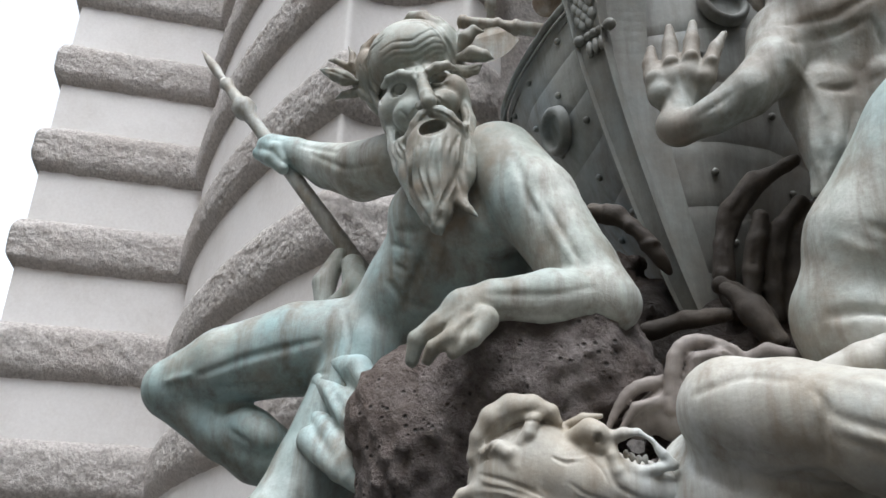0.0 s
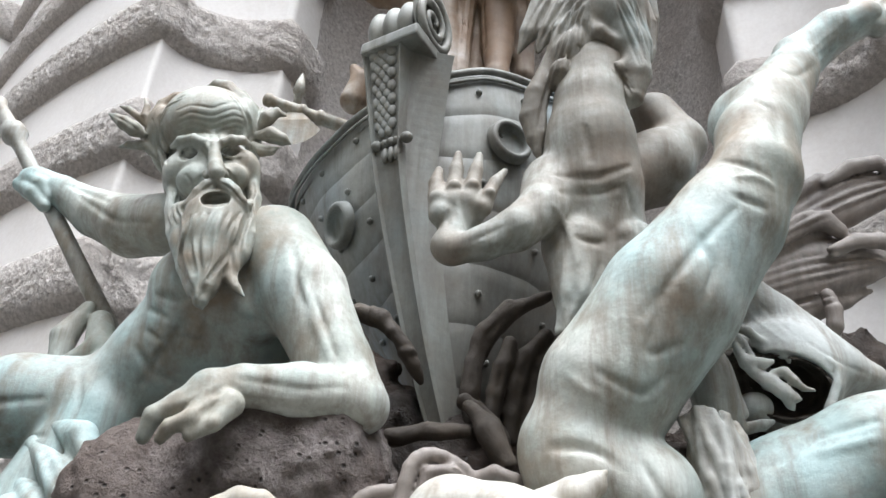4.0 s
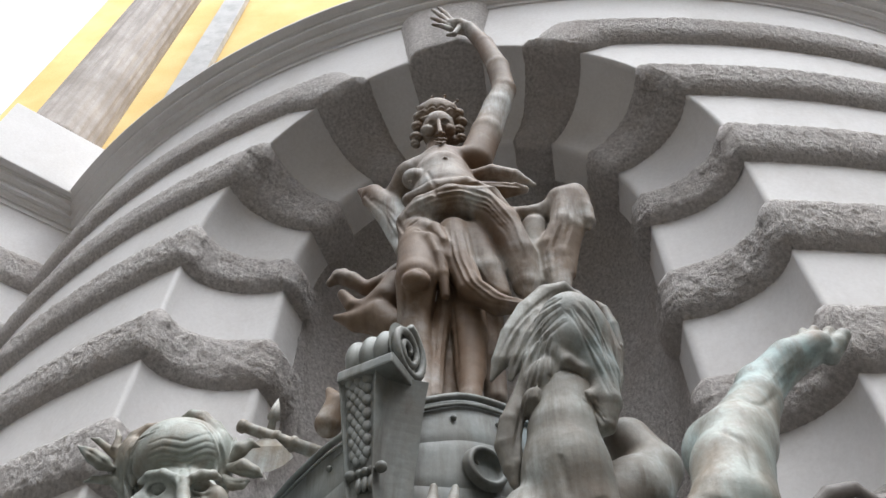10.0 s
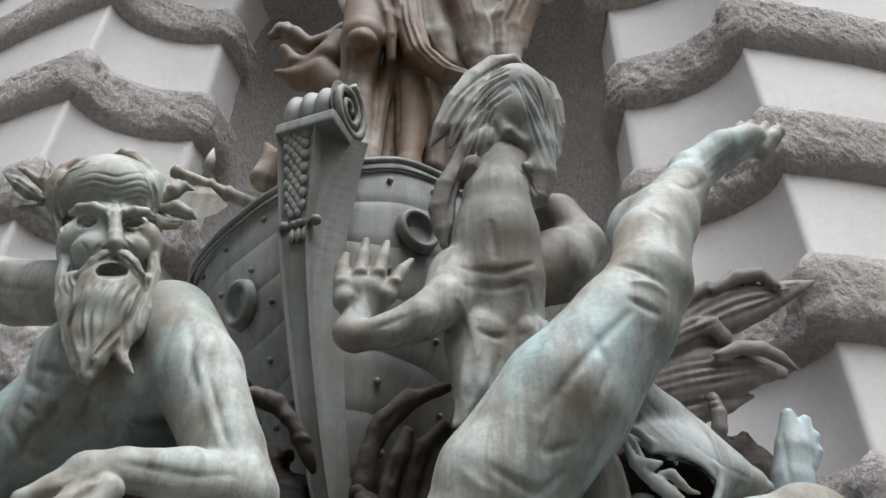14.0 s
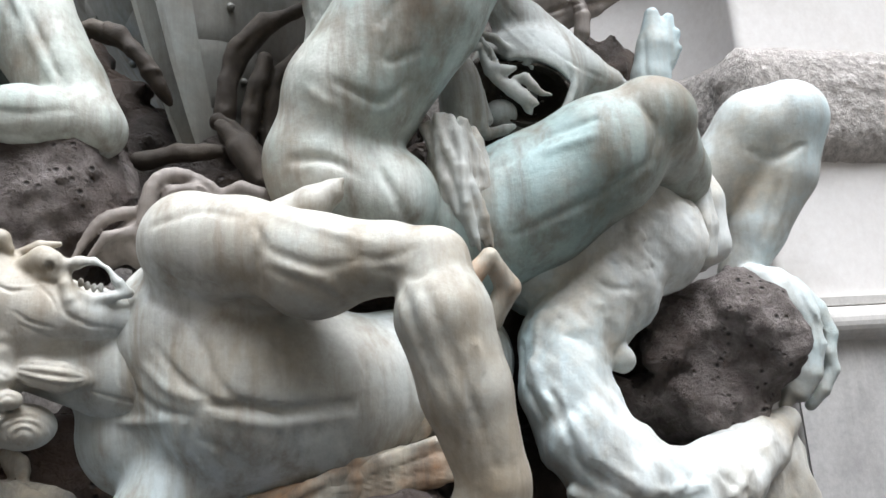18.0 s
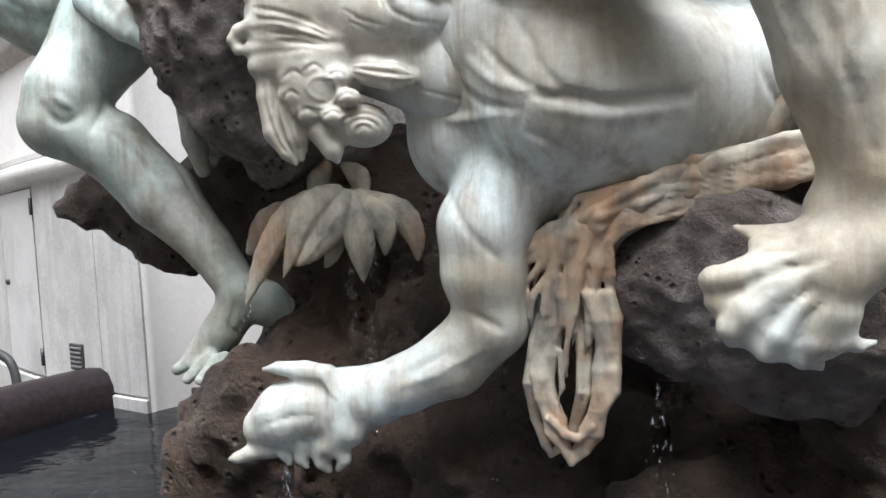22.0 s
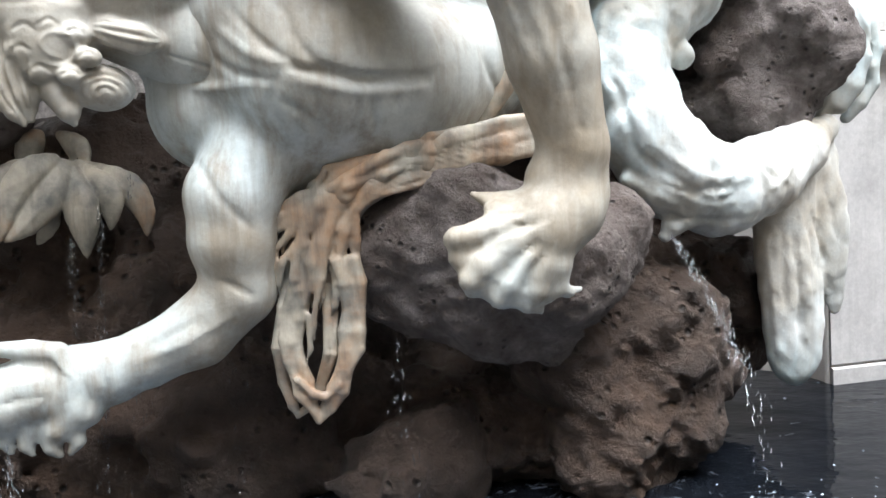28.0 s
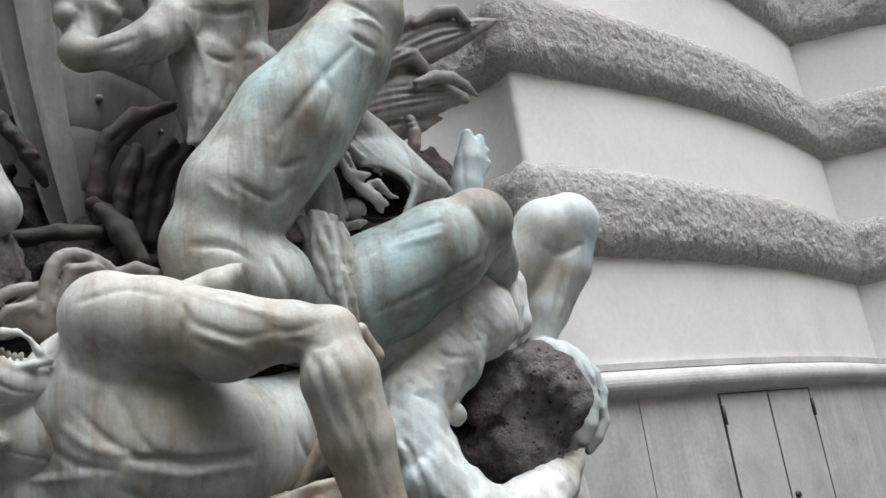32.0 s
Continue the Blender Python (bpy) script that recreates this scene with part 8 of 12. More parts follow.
    c.limb((-0.089, 2.300, 1.230, 0.011), (-0.082, 2.290, 1.102, 0.011), (-0.090, 2.290, 0.992, 0.009), (-0.119, 2.330, 0.894, 0.009), (-0.154, 2.330, 0.840, 0.009), (-0.177, 2.330, 0.820, 0.007), k=0.003)
    c.limb((-0.171, 2.300, 1.243, 0.011), (-0.192, 2.320, 1.119, 0.011), (-0.215, 2.320, 1.013, 0.009), (-0.213, 2.330, 0.915, 0.009), (-0.191, 2.330, 0.848, 0.009), (-0.176, 2.330, 0.823, 0.007), k=0.003)
    c.limb((-0.083, 2.300, 1.229, 0.011), (-0.072, 2.320, 1.097, 0.011), (-0.079, 2.320, 0.985, 0.009), (-0.116, 2.330, 0.893, 0.009), (-0.152, 2.330, 0.840, 0.009), (-0.177, 2.330, 0.820, 0.007), k=0.003)
    c.limb((-0.165, 2.300, 1.243, 0.011), (-0.198, 2.290, 1.124, 0.011), (-0.221, 2.290, 1.019, 0.009), (-0.210, 2.330, 0.915, 0.009), (-0.189, 2.330, 0.850, 0.009), (-0.176, 2.330, 0.823, 0.007), k=0.003)
    c.limb((-0.077, 2.300, 1.228, 0.011), (-0.080, 2.290, 1.102, 0.011), (-0.087, 2.290, 0.991, 0.009), (-0.113, 2.330, 0.893, 0.009), (-0.151, 2.330, 0.840, 0.009), (-0.177, 2.330, 0.820, 0.007), k=0.003)
    c.limb((-0.159, 2.300, 1.242, 0.011), (-0.185, 2.320, 1.118, 0.011), (-0.216, 2.320, 1.013, 0.009), (-0.207, 2.330, 0.914, 0.009), (-0.187, 2.330, 0.851, 0.009), (-0.176, 2.330, 0.823, 0.007), k=0.003)
    c.limb((-0.071, 2.300, 1.227, 0.011), (-0.065, 2.320, 1.096, 0.011), (-0.080, 2.320, 0.985, 0.009), (-0.110, 2.330, 0.892, 0.009), (-0.149, 2.330, 0.839, 0.009), (-0.177, 2.330, 0.820, 0.007), k=0.003)
    c.limb((-0.153, 2.300, 1.241, 0.011), (-0.180, 2.290, 1.120, 0.011), (-0.202, 2.290, 1.015, 0.009), (-0.205, 2.330, 0.913, 0.009), (-0.186, 2.330, 0.853, 0.009), (-0.176, 2.330, 0.823, 0.007), k=0.003)
    c.limb((-0.064, 2.300, 1.226, 0.011), (-0.062, 2.290, 1.098, 0.011), (-0.067, 2.290, 0.987, 0.009), (-0.107, 2.330, 0.891, 0.009), (-0.147, 2.330, 0.839, 0.009), (-0.177, 2.330, 0.820, 0.007), k=0.003)
    c.limb((-0.147, 2.300, 1.240, 0.011), (-0.186, 2.320, 1.118, 0.011), (-0.210, 2.320, 1.012, 0.009), (-0.202, 2.330, 0.913, 0.009), (-0.184, 2.330, 0.854, 0.009), (-0.176, 2.330, 0.823, 0.007), k=0.003)
    c.limb((-0.058, 2.300, 1.225, 0.011), (-0.066, 2.320, 1.096, 0.011), (-0.074, 2.320, 0.984, 0.009), (-0.104, 2.330, 0.891, 0.009), (-0.146, 2.330, 0.839, 0.009), (-0.177, 2.330, 0.820, 0.007), k=0.003)
    return c


def shell_leaves():
    c = Clay((-1.37, 2.49, 1.08), (-0.48, 3.18, 1.83), 0.0055)
    c.limb((-0.898, 2.740, 1.558, 0.026), (-0.930, 2.726, 1.546, 0.033), (-0.976, 2.706, 1.527, 0.043), (-1.020, 2.690, 1.499, 0.050), (-1.057, 2.681, 1.459, 0.050), (-1.091, 2.675, 1.411, 0.047), (-1.122, 2.670, 1.362, 0.041), (-1.152, 2.666, 1.307, 0.030), (-1.179, 2.662, 1.251, 0.016), (-1.197, 2.660, 1.211, 0.006), k=0.006, flat=1.8)
    c.limb((-0.872, 2.700, 1.559, 0.025), (-0.889, 2.689, 1.551, 0.033), (-0.913, 2.673, 1.537, 0.043), (-0.936, 2.660, 1.517, 0.049), (-0.957, 2.654, 1.488, 0.048), (-0.978, 2.652, 1.451, 0.043), (-0.998, 2.650, 1.413, 0.036), (-1.017, 2.646, 1.369, 0.026), (-1.035, 2.643, 1.324, 0.014), (-1.048, 2.640, 1.293, 0.005), k=0.006, flat=1.8)
    c.limb((-0.848, 2.710, 1.543, 0.025), (-0.854, 2.699, 1.522, 0.033), (-0.863, 2.683, 1.491, 0.043), (-0.876, 2.670, 1.460, 0.049), (-0.895, 2.661, 1.430, 0.047), (-0.918, 2.654, 1.400, 0.040), (-0.941, 2.650, 1.374, 0.033), (-0.965, 2.649, 1.354, 0.023), (-0.989, 2.649, 1.338, 0.013), (-1.006, 2.650, 1.327, 0.005), k=0.006, flat=1.8)
    c.limb((-0.836, 2.730, 1.536, 0.026), (-0.825, 2.716, 1.505, 0.034), (-0.810, 2.696, 1.461, 0.045), (-0.797, 2.680, 1.421, 0.052), (-0.791, 2.673, 1.391, 0.050), (-0.788, 2.671, 1.365, 0.044), (-0.787, 2.670, 1.340, 0.036), (-0.786, 2.669, 1.312, 0.026), (-0.787, 2.670, 1.284, 0.014), (-0.787, 2.670, 1.265, 0.005), k=0.006, flat=1.8)
    c.limb((-0.814, 2.750, 1.539, 0.026), (-0.790, 2.741, 1.518, 0.032), (-0.756, 2.730, 1.489, 0.041), (-0.731, 2.720, 1.462, 0.045), (-0.720, 2.715, 1.439, 0.042), (-0.718, 2.712, 1.418, 0.036), (-0.718, 2.710, 1.399, 0.029), (-0.718, 2.709, 1.380, 0.021), (-0.721, 2.710, 1.362, 0.013), (-0.724, 2.710, 1.350, 0.007), k=0.006, flat=1.8)
    c.limb((-0.792, 2.770, 1.534, 0.026), (-0.760, 2.764, 1.520, 0.032), (-0.715, 2.757, 1.500, 0.040), (-0.677, 2.750, 1.477, 0.045), (-0.654, 2.746, 1.451, 0.044), (-0.638, 2.742, 1.422, 0.039), (-0.627, 2.740, 1.394, 0.032), (-0.623, 2.739, 1.365, 0.023), (-0.624, 2.740, 1.336, 0.013), (-0.625, 2.740, 1.317, 0.005), k=0.006, flat=1.8)
    c.limb((-1.043, 2.790, 1.520, 0.027), (-1.074, 2.787, 1.510, 0.035), (-1.118, 2.783, 1.495, 0.046), (-1.158, 2.780, 1.474, 0.050), (-1.190, 2.779, 1.443, 0.042), (-1.217, 2.780, 1.407, 0.027), (-1.236, 2.780, 1.381, 0.016), k=0.006, flat=1.8)
    c.limb((-0.926, 2.800, 1.491, 0.034), (-0.925, 2.797, 1.460, 0.035), (-0.925, 2.793, 1.416, 0.036), (-0.928, 2.790, 1.378, 0.034), (-0.939, 2.789, 1.350, 0.026), (-0.953, 2.790, 1.328, 0.016), (-0.963, 2.790, 1.313, 0.008), k=0.006, flat=1.8)
    c.limb((-0.936, 2.800, 1.650, 0.015), (-0.943, 2.794, 1.642, 0.024), (-0.952, 2.787, 1.630, 0.036), (-0.961, 2.780, 1.614, 0.041), (-0.969, 2.776, 1.589, 0.036), (-0.976, 2.772, 1.561, 0.024), (-0.982, 2.770, 1.540, 0.015), k=0.006, flat=1.8)
    c.limb((-0.876, 2.800, 1.646, 0.015), (-0.861, 2.797, 1.636, 0.022), (-0.841, 2.794, 1.621, 0.032), (-0.825, 2.790, 1.605, 0.037), (-0.815, 2.786, 1.585, 0.032), (-0.809, 2.783, 1.563, 0.022), (-0.805, 2.780, 1.548, 0.015), k=0.006, flat=1.8)
    c.lump((-0.90, 2.80, 1.54), (0.113, 0.057, 0.030), k=0.016)
    c.limb((-0.92, 2.85, 1.53, 0.081), (-0.95, 2.98, 1.63, 0.084), k=0.016)
    c.draw(0.005, (-0.86, 2.60, 1.54), (-0.99, 2.60, 1.47), (-1.09, 2.60, 1.34), (-1.15, 2.60, 1.24))
    c.draw(0.005, (-0.85, 2.60, 1.54), (-0.93, 2.60, 1.47), (-1.00, 2.60, 1.33))
    c.draw(0.005, (-0.82, 2.60, 1.52), (-0.87, 2.60, 1.43), (-0.95, 2.60, 1.35))
    c.draw(0.005, (-0.78, 2.60, 1.51), (-0.76, 2.60, 1.39), (-0.76, 2.60, 1.30))
    c.draw(0.005, (-0.74, 2.60, 1.51), (-0.69, 2.60, 1.44), (-0.69, 2.60, 1.37))
    c.draw(0.005, (-0.72, 2.60, 1.52), (-0.63, 2.60, 1.46), (-0.59, 2.60, 1.35))
    c.draw(0.004, (-0.96, 2.60, 1.49), (-1.06, 2.60, 1.39), (-1.11, 2.60, 1.28))
    c.draw(0.003, (-0.79, 2.60, 1.48), (-0.79, 2.60, 1.40), (-0.78, 2.60, 1.33))
    c.draw(0.003, (-0.75, 2.60, 1.48), (-0.73, 2.60, 1.39), (-0.75, 2.60, 1.32))
    c.draw(0.004, (-0.90, 2.60, 1.52), (-0.96, 2.60, 1.43), (-1.01, 2.60, 1.32))
    c.draw(0.004, (-0.83, 2.60, 1.49), (-0.91, 2.60, 1.39), (-0.97, 2.60, 1.34))
    return c


def robe():
    c = Clay((-2.03, 2.35, 1.52), (-1.16, 3.12, 3.32), 0.009)
    c.limb((-1.65, 2.68, 2.55, 0.043), (-1.49, 2.62, 2.50, 0.053), (-1.38, 2.58, 2.36, 0.043), (-1.33, 2.55, 2.18, 0.030), k=0.012)
    c.limb((-1.67, 2.66, 2.48, 0.038), (-1.52, 2.58, 2.36, 0.052), (-1.38, 2.52, 2.21, 0.041), (-1.31, 2.50, 2.01, 0.021), k=0.012)
    c.limb((-1.71, 2.66, 2.39, 0.033), (-1.56, 2.57, 2.26, 0.047), (-1.45, 2.52, 2.14, 0.045), (-1.43, 2.50, 2.09, 0.032), k=0.012)
    c.limb((-1.64, 2.58, 2.24, 0.056), (-1.48, 2.52, 2.12, 0.043), (-1.31, 2.50, 2.01, 0.025), k=0.0096)
    c.limb((-1.40, 2.65, 2.10, 0.056), (-1.37, 2.68, 1.95, 0.049), (-1.38, 2.72, 1.77, 0.042), (-1.38, 2.76, 1.67, 0.027), k=0.012)
    c.limb((-1.37, 2.70, 2.12, 0.053), (-1.35, 2.75, 1.96, 0.050), (-1.34, 2.80, 1.75, 0.039), k=0.012)
    c.limb((-1.81, 2.95, 3.16, 0.035), (-1.86, 2.92, 3.02, 0.054), (-1.84, 2.90, 2.88, 0.039), k=0.0096)
    c.limb((-1.74, 2.95, 3.10, 0.050), (-1.67, 2.90, 2.94, 0.072), (-1.76, 2.88, 2.88, 0.052), k=0.0096)
    c.limb((-1.57, 2.90, 2.98, 0.062), (-1.63, 2.85, 2.86, 0.056), k=0.012)
    c.draw(0.014, (-1.54, 2.55, 2.50), (-1.46, 2.55, 2.39), (-1.42, 2.55, 2.23))
    c.draw(0.014, (-1.45, 2.55, 2.47), (-1.39, 2.55, 2.35), (-1.36, 2.55, 2.20))
    c.draw(0.014, (-1.60, 2.55, 2.44), (-1.51, 2.55, 2.30), (-1.47, 2.55, 2.16))
    c.draw(-0.010, (-1.50, 2.55, 2.48), (-1.42, 2.55, 2.35), (-1.39, 2.55, 2.20))
    c.draw(-0.010, (-1.57, 2.55, 2.44), (-1.47, 2.55, 2.29), (-1.43, 2.55, 2.16))
    return c


def seaweed_fronds():
    c = Clay((-0.66, 2.22, 1.99), (0.16, 2.63, 2.52), 0.007)
    c.limb((-0.35, 2.42, 2.17, 0.060), (-0.26, 2.43, 2.27, 0.075), (-0.14, 2.44, 2.27, 0.062), (-0.03, 2.45, 2.27, 0.043), k=0.02)
    c.limb((-0.45, 2.42, 2.17, 0.047), (-0.36, 2.42, 2.22, 0.057), k=0.02)
    c.limb((-0.348, 2.360, 2.189, 0.020), (-0.342, 2.360, 2.230, 0.022), (-0.333, 2.359, 2.287, 0.024), (-0.320, 2.360, 2.333, 0.025), (-0.303, 2.362, 2.357, 0.025), (-0.283, 2.366, 2.370, 0.024), (-0.259, 2.370, 2.375, 0.022), (-0.230, 2.376, 2.370, 0.021), (-0.198, 2.383, 2.357, 0.020), (-0.169, 2.390, 2.342, 0.018), (-0.145, 2.397, 2.322, 0.015), (-0.124, 2.405, 2.299, 0.011), (-0.110, 2.410, 2.283, 0.008), k=0.008, flat=1.4)
    c.limb((-0.30, 2.36, 2.20, 0.020), (-0.27, 2.36, 2.32, 0.021), (-0.20, 2.37, 2.33, 0.019), (-0.14, 2.40, 2.28, 0.010), k=0.008)
    c.limb((-0.14, 2.41, 2.31, 0.026), (-0.08, 2.39, 2.33, 0.024), (-0.02, 2.40, 2.31, 0.023), (0.03, 2.42, 2.27, 0.010), k=0.008)
    c.limb((-0.539, 2.360, 2.122, 0.006), (-0.526, 2.360, 2.146, 0.009), (-0.507, 2.359, 2.180, 0.013), (-0.487, 2.360, 2.210, 0.017), (-0.471, 2.363, 2.231, 0.019), (-0.455, 2.366, 2.248, 0.020), (-0.434, 2.370, 2.261, 0.020), (-0.400, 2.374, 2.269, 0.020), (-0.361, 2.377, 2.272, 0.019), (-0.334, 2.380, 2.274, 0.019), k=0.008, flat=1.4)
    c.limb((-0.50, 2.36, 2.13, 0.006), (-0.44, 2.36, 2.20, 0.017), (-0.33, 2.37, 2.22, 0.019), k=0.008)
    c.draw(-0.005, (-0.32, 2.30, 2.22), (-0.30, 2.30, 2.31), (-0.24, 2.30, 2.34), (-0.15, 2.30, 2.31))
    c.draw(-0.005, (-0.31, 2.30, 2.20), (-0.28, 2.30, 2.31), (-0.22, 2.30, 2.33), (-0.14, 2.30, 2.28))
    c.draw(-0.005, (-0.29, 2.30, 2.20), (-0.24, 2.30, 2.28), (-0.18, 2.30, 2.29))
    c.draw(-0.004, (-0.50, 2.30, 2.13), (-0.45, 2.30, 2.21), (-0.38, 2.30, 2.23))
    c.draw(-0.005, (-0.46, 2.30, 2.14), (-0.39, 2.30, 2.19), (-0.32, 2.30, 2.22))
    c.draw(-0.005, (-0.10, 2.30, 2.26), (-0.06, 2.30, 2.28), (0.00, 2.30, 2.25))
    return c


def rope_horn():
    c = Clay((-0.84, 2.5, 2.2), (0.4, 3.05, 3.18), 0.009)
    c.limb((-0.69, 2.75, 3.03, 0.027), (-0.60, 2.73, 3.03, 0.033), (-0.51, 2.72, 2.99, 0.033), (-0.43, 2.72, 2.90, 0.031), (-0.39, 2.74, 2.82, 0.026), (-0.36, 2.78, 2.77, 0.018), k=0.0096)
    c.lump((-0.63, 2.73, 3.02), (0.017, 0.038, 0.038), k=0.0048)
    c.lump((-0.55, 2.72, 3.01), (0.017, 0.039, 0.039), k=0.0048)
    c.lump((-0.47, 2.72, 2.94), (0.029, 0.039, 0.029), k=0.0048)
    c.lump((-0.41, 2.73, 2.86), (0.037, 0.039, 0.016), k=0.0048)
    c.limb((-0.44, 2.72, 2.54, 0.029), (-0.32, 2.70, 2.56, 0.030), (-0.19, 2.70, 2.56, 0.030), k=0.008)
    c.limb((-0.18, 2.70, 2.65, 0.027), (-0.11, 2.66, 2.55, 0.041), (-0.05, 2.66, 2.44, 0.040), k=0.0096)
    c.limb((0.099, 2.860, 3.162, 0.027), (-0.033, 2.860, 3.100, 0.040), (-0.130, 2.860, 3.000, 0.044), (-0.176, 2.860, 2.878, 0.040), (-0.187, 2.860, 2.759, 0.037), (-0.177, 2.860, 2.645, 0.031), k=0.014)
    c.limb((-0.040, 2.840, 2.955, 0.029), (-0.069, 2.840, 2.865, 0.034), (-0.098, 2.840, 2.749, 0.034), (-0.116, 2.840, 2.622, 0.030), k=0.014)
    c.limb((0.094, 2.880, 2.999, 0.032), (0.026, 2.880, 2.924, 0.039), (-0.015, 2.880, 2.806, 0.040), (-0.040, 2.880, 2.676, 0.037), (-0.047, 2.880, 2.593, 0.031), k=0.014)
    c.limb((0.171, 2.900, 3.005, 0.035), (0.079, 2.900, 2.885, 0.038), (0.028, 2.900, 2.739, 0.037), (0.006, 2.900, 2.599, 0.031), k=0.014)
    c.limb((-0.196, 2.780, 2.693, 0.030), (-0.163, 2.780, 2.671, 0.038), (-0.119, 2.780, 2.622, 0.041), (-0.076, 2.780, 2.554, 0.035), k=0.014)
    c.draw(-0.0086, (-0.047, 2.800, 3.054), (-0.117, 2.800, 2.983), (-0.164, 2.800, 2.912))
    c.draw(-0.0085, (-0.150, 2.800, 2.911), (-0.178, 2.800, 2.823), (-0.183, 2.800, 2.736))
    c.draw(-0.0084, (-0.056, 2.800, 2.877), (-0.086, 2.800, 2.776), (-0.095, 2.800, 2.677))
    c.draw(-0.0084, (0.025, 2.800, 2.874), (-0.012, 2.800, 2.773), (-0.027, 2.800, 2.675))
    c.draw(-0.0085, (-0.122, 2.800, 2.941), (-0.148, 2.800, 2.866), (-0.152, 2.800, 2.792))
    c.draw(-0.0084, (0.061, 2.800, 2.814), (0.025, 2.800, 2.729), (0.010, 2.800, 2.646))
    c.rough(0.2, 0.008, 41)
    return c


def sea_god_head():
    c = Clay((-1.8, 2.1, 2.71), (-0.77, 2.91, 4.14), 0.0045)
    # skull, jaw, forehead
    c.lump((-1.294, 2.584, 3.817), (0.194, 0.203, 0.177), (37.2, -14.6, 15.7), k=0.02)
    c.lump((-1.213, 2.558, 3.546), (0.167, 0.150, 0.171), (37.2, -14.6, 15.7), k=0.04)
    c.lump((-1.244, 2.492, 3.782), (0.146, 0.105, 0.098), (37.2, -14.6, 15.7), k=0.03)
    c.lump((-1.179, 2.505, 3.460), (0.113, 0.099, 0.099), (37.2, -14.6, 15.7), k=0.03)
    c.limb((-1.193, 2.597, 3.388, 0.125), (-1.212, 2.702, 3.306, 0.138), k=0.03)
    # brows, eyes
    c.lump((-1.258, 2.434, 3.558), (0.051, 0.046, 0.028), (37.2, -14.6, 15.7), k=0.014, cut=True)
    c.lump((-1.099, 2.439, 3.572), (0.048, 0.045, 0.026), (37.2, -14.6, 15.7), k=0.014, cut=True)
    c.limb((-1.362, 2.466, 3.628, 0.012), (-1.312, 2.424, 3.621, 0.020), (-1.248, 2.400, 3.608, 0.022), (-1.200, 2.395, 3.583, 0.020), (-1.173, 2.397, 3.560, 0.014), k=0.012)
    c.limb((-1.141, 2.397, 3.561, 0.014), (-1.127, 2.397, 3.582, 0.017), (-1.097, 2.405, 3.603, 0.021), (-1.069, 2.432, 3.624, 0.018), (-1.058, 2.471, 3.638, 0.011), k=0.012)
    c.lump((-1.268, 2.458, 3.577), (0.034, 0.032, 0.022), (37.2, -14.6, 15.7), k=0.004)
    c.lump((-1.112, 2.462, 3.589), (0.032, 0.032, 0.020), (37.2, -14.6, 15.7), k=0.004)
    c.limb((-1.302, 2.450, 3.564, 0.005), (-1.281, 2.434, 3.573, 0.009), (-1.255, 2.426, 3.576, 0.011), (-1.229, 2.428, 3.571, 0.009), (-1.210, 2.434, 3.554, 0.005), k=0.003)
    c.limb((-1.137, 2.434, 3.558, 0.005), (-1.122, 2.430, 3.578, 0.009), (-1.100, 2.430, 3.586, 0.011), (-1.081, 2.441, 3.589, 0.009), (-1.070, 2.460, 3.585, 0.005), k=0.003)
    c.limb((-1.303, 2.450, 3.560, 0.004), (-1.267, 2.432, 3.530, 0.007), (-1.238, 2.425, 3.522, 0.007), (-1.216, 2.426, 3.530, 0.005), (-1.205, 2.432, 3.548, 0.004), k=0.004)
    c.limb((-1.135, 2.432, 3.554, 0.004), (-1.111, 2.429, 3.539, 0.007), (-1.088, 2.429, 3.535, 0.007), (-1.073, 2.439, 3.552, 0.005), (-1.067, 2.458, 3.582, 0.004), k=0.004)
    c.lump((-1.247, 2.426, 3.550), (0.009, 0.009, 0.009), (37.2, -14.6, 15.7), k=0.003, cut=True)
    c.lump((-1.094, 2.430, 3.563), (0.009, 0.009, 0.009), (37.2, -14.6, 15.7), k=0.003, cut=True)
    c.limb((-1.292, 2.458, 3.528, 0.007), (-1.242, 2.439, 3.500, 0.009), (-1.205, 2.429, 3.503, 0.007), k=0.014)
    c.limb((-1.111, 2.432, 3.514, 0.007), (-1.083, 2.443, 3.517, 0.009), (-1.066, 2.468, 3.555, 0.007), k=0.014)
    # nose
    c.limb((-1.166, 2.408, 3.580, 0.022), (-1.138, 2.379, 3.502, 0.024), (-1.110, 2.353, 3.434, 0.029), (-1.099, 2.345, 3.401, 0.030), k=0.014)
    c.lump((-1.146, 2.374, 3.418), (0.022, 0.025, 0.019), (37.2, -14.6, 15.7), k=0.008)
    c.lump((-1.083, 2.379, 3.430), (0.020, 0.025, 0.019), (37.2, -14.6, 15.7), k=0.008)
    c.lump((-1.122, 2.366, 3.393), (0.011, 0.018, 0.008), (37.2, -14.6, 15.7), k=0.004, cut=True)
    c.lump((-1.089, 2.368, 3.401), (0.011, 0.018, 0.008), (37.2, -14.6, 15.7), k=0.004, cut=True)
    # cheeks
    c.lump((-1.081, 2.445, 3.452), (0.059, 0.044, 0.057), (37.2, -14.6, 15.7), k=0.03)
    c.lump((-1.228, 2.439, 3.436), (0.063, 0.044, 0.058), (37.2, -14.6, 15.7), k=0.03)
    c.lump((-1.051, 2.518, 3.522), (0.045, 0.066, 0.093), (37.2, -14.6, 15.7), k=0.03)
    c.lump((-1.337, 2.510, 3.489), (0.049, 0.068, 0.095), (37.2, -14.6, 15.7), k=0.03)
    c.lump((-1.318, 2.489, 3.518), (0.054, 0.054, 0.049), (37.2, -14.6, 15.7), k=0.025)
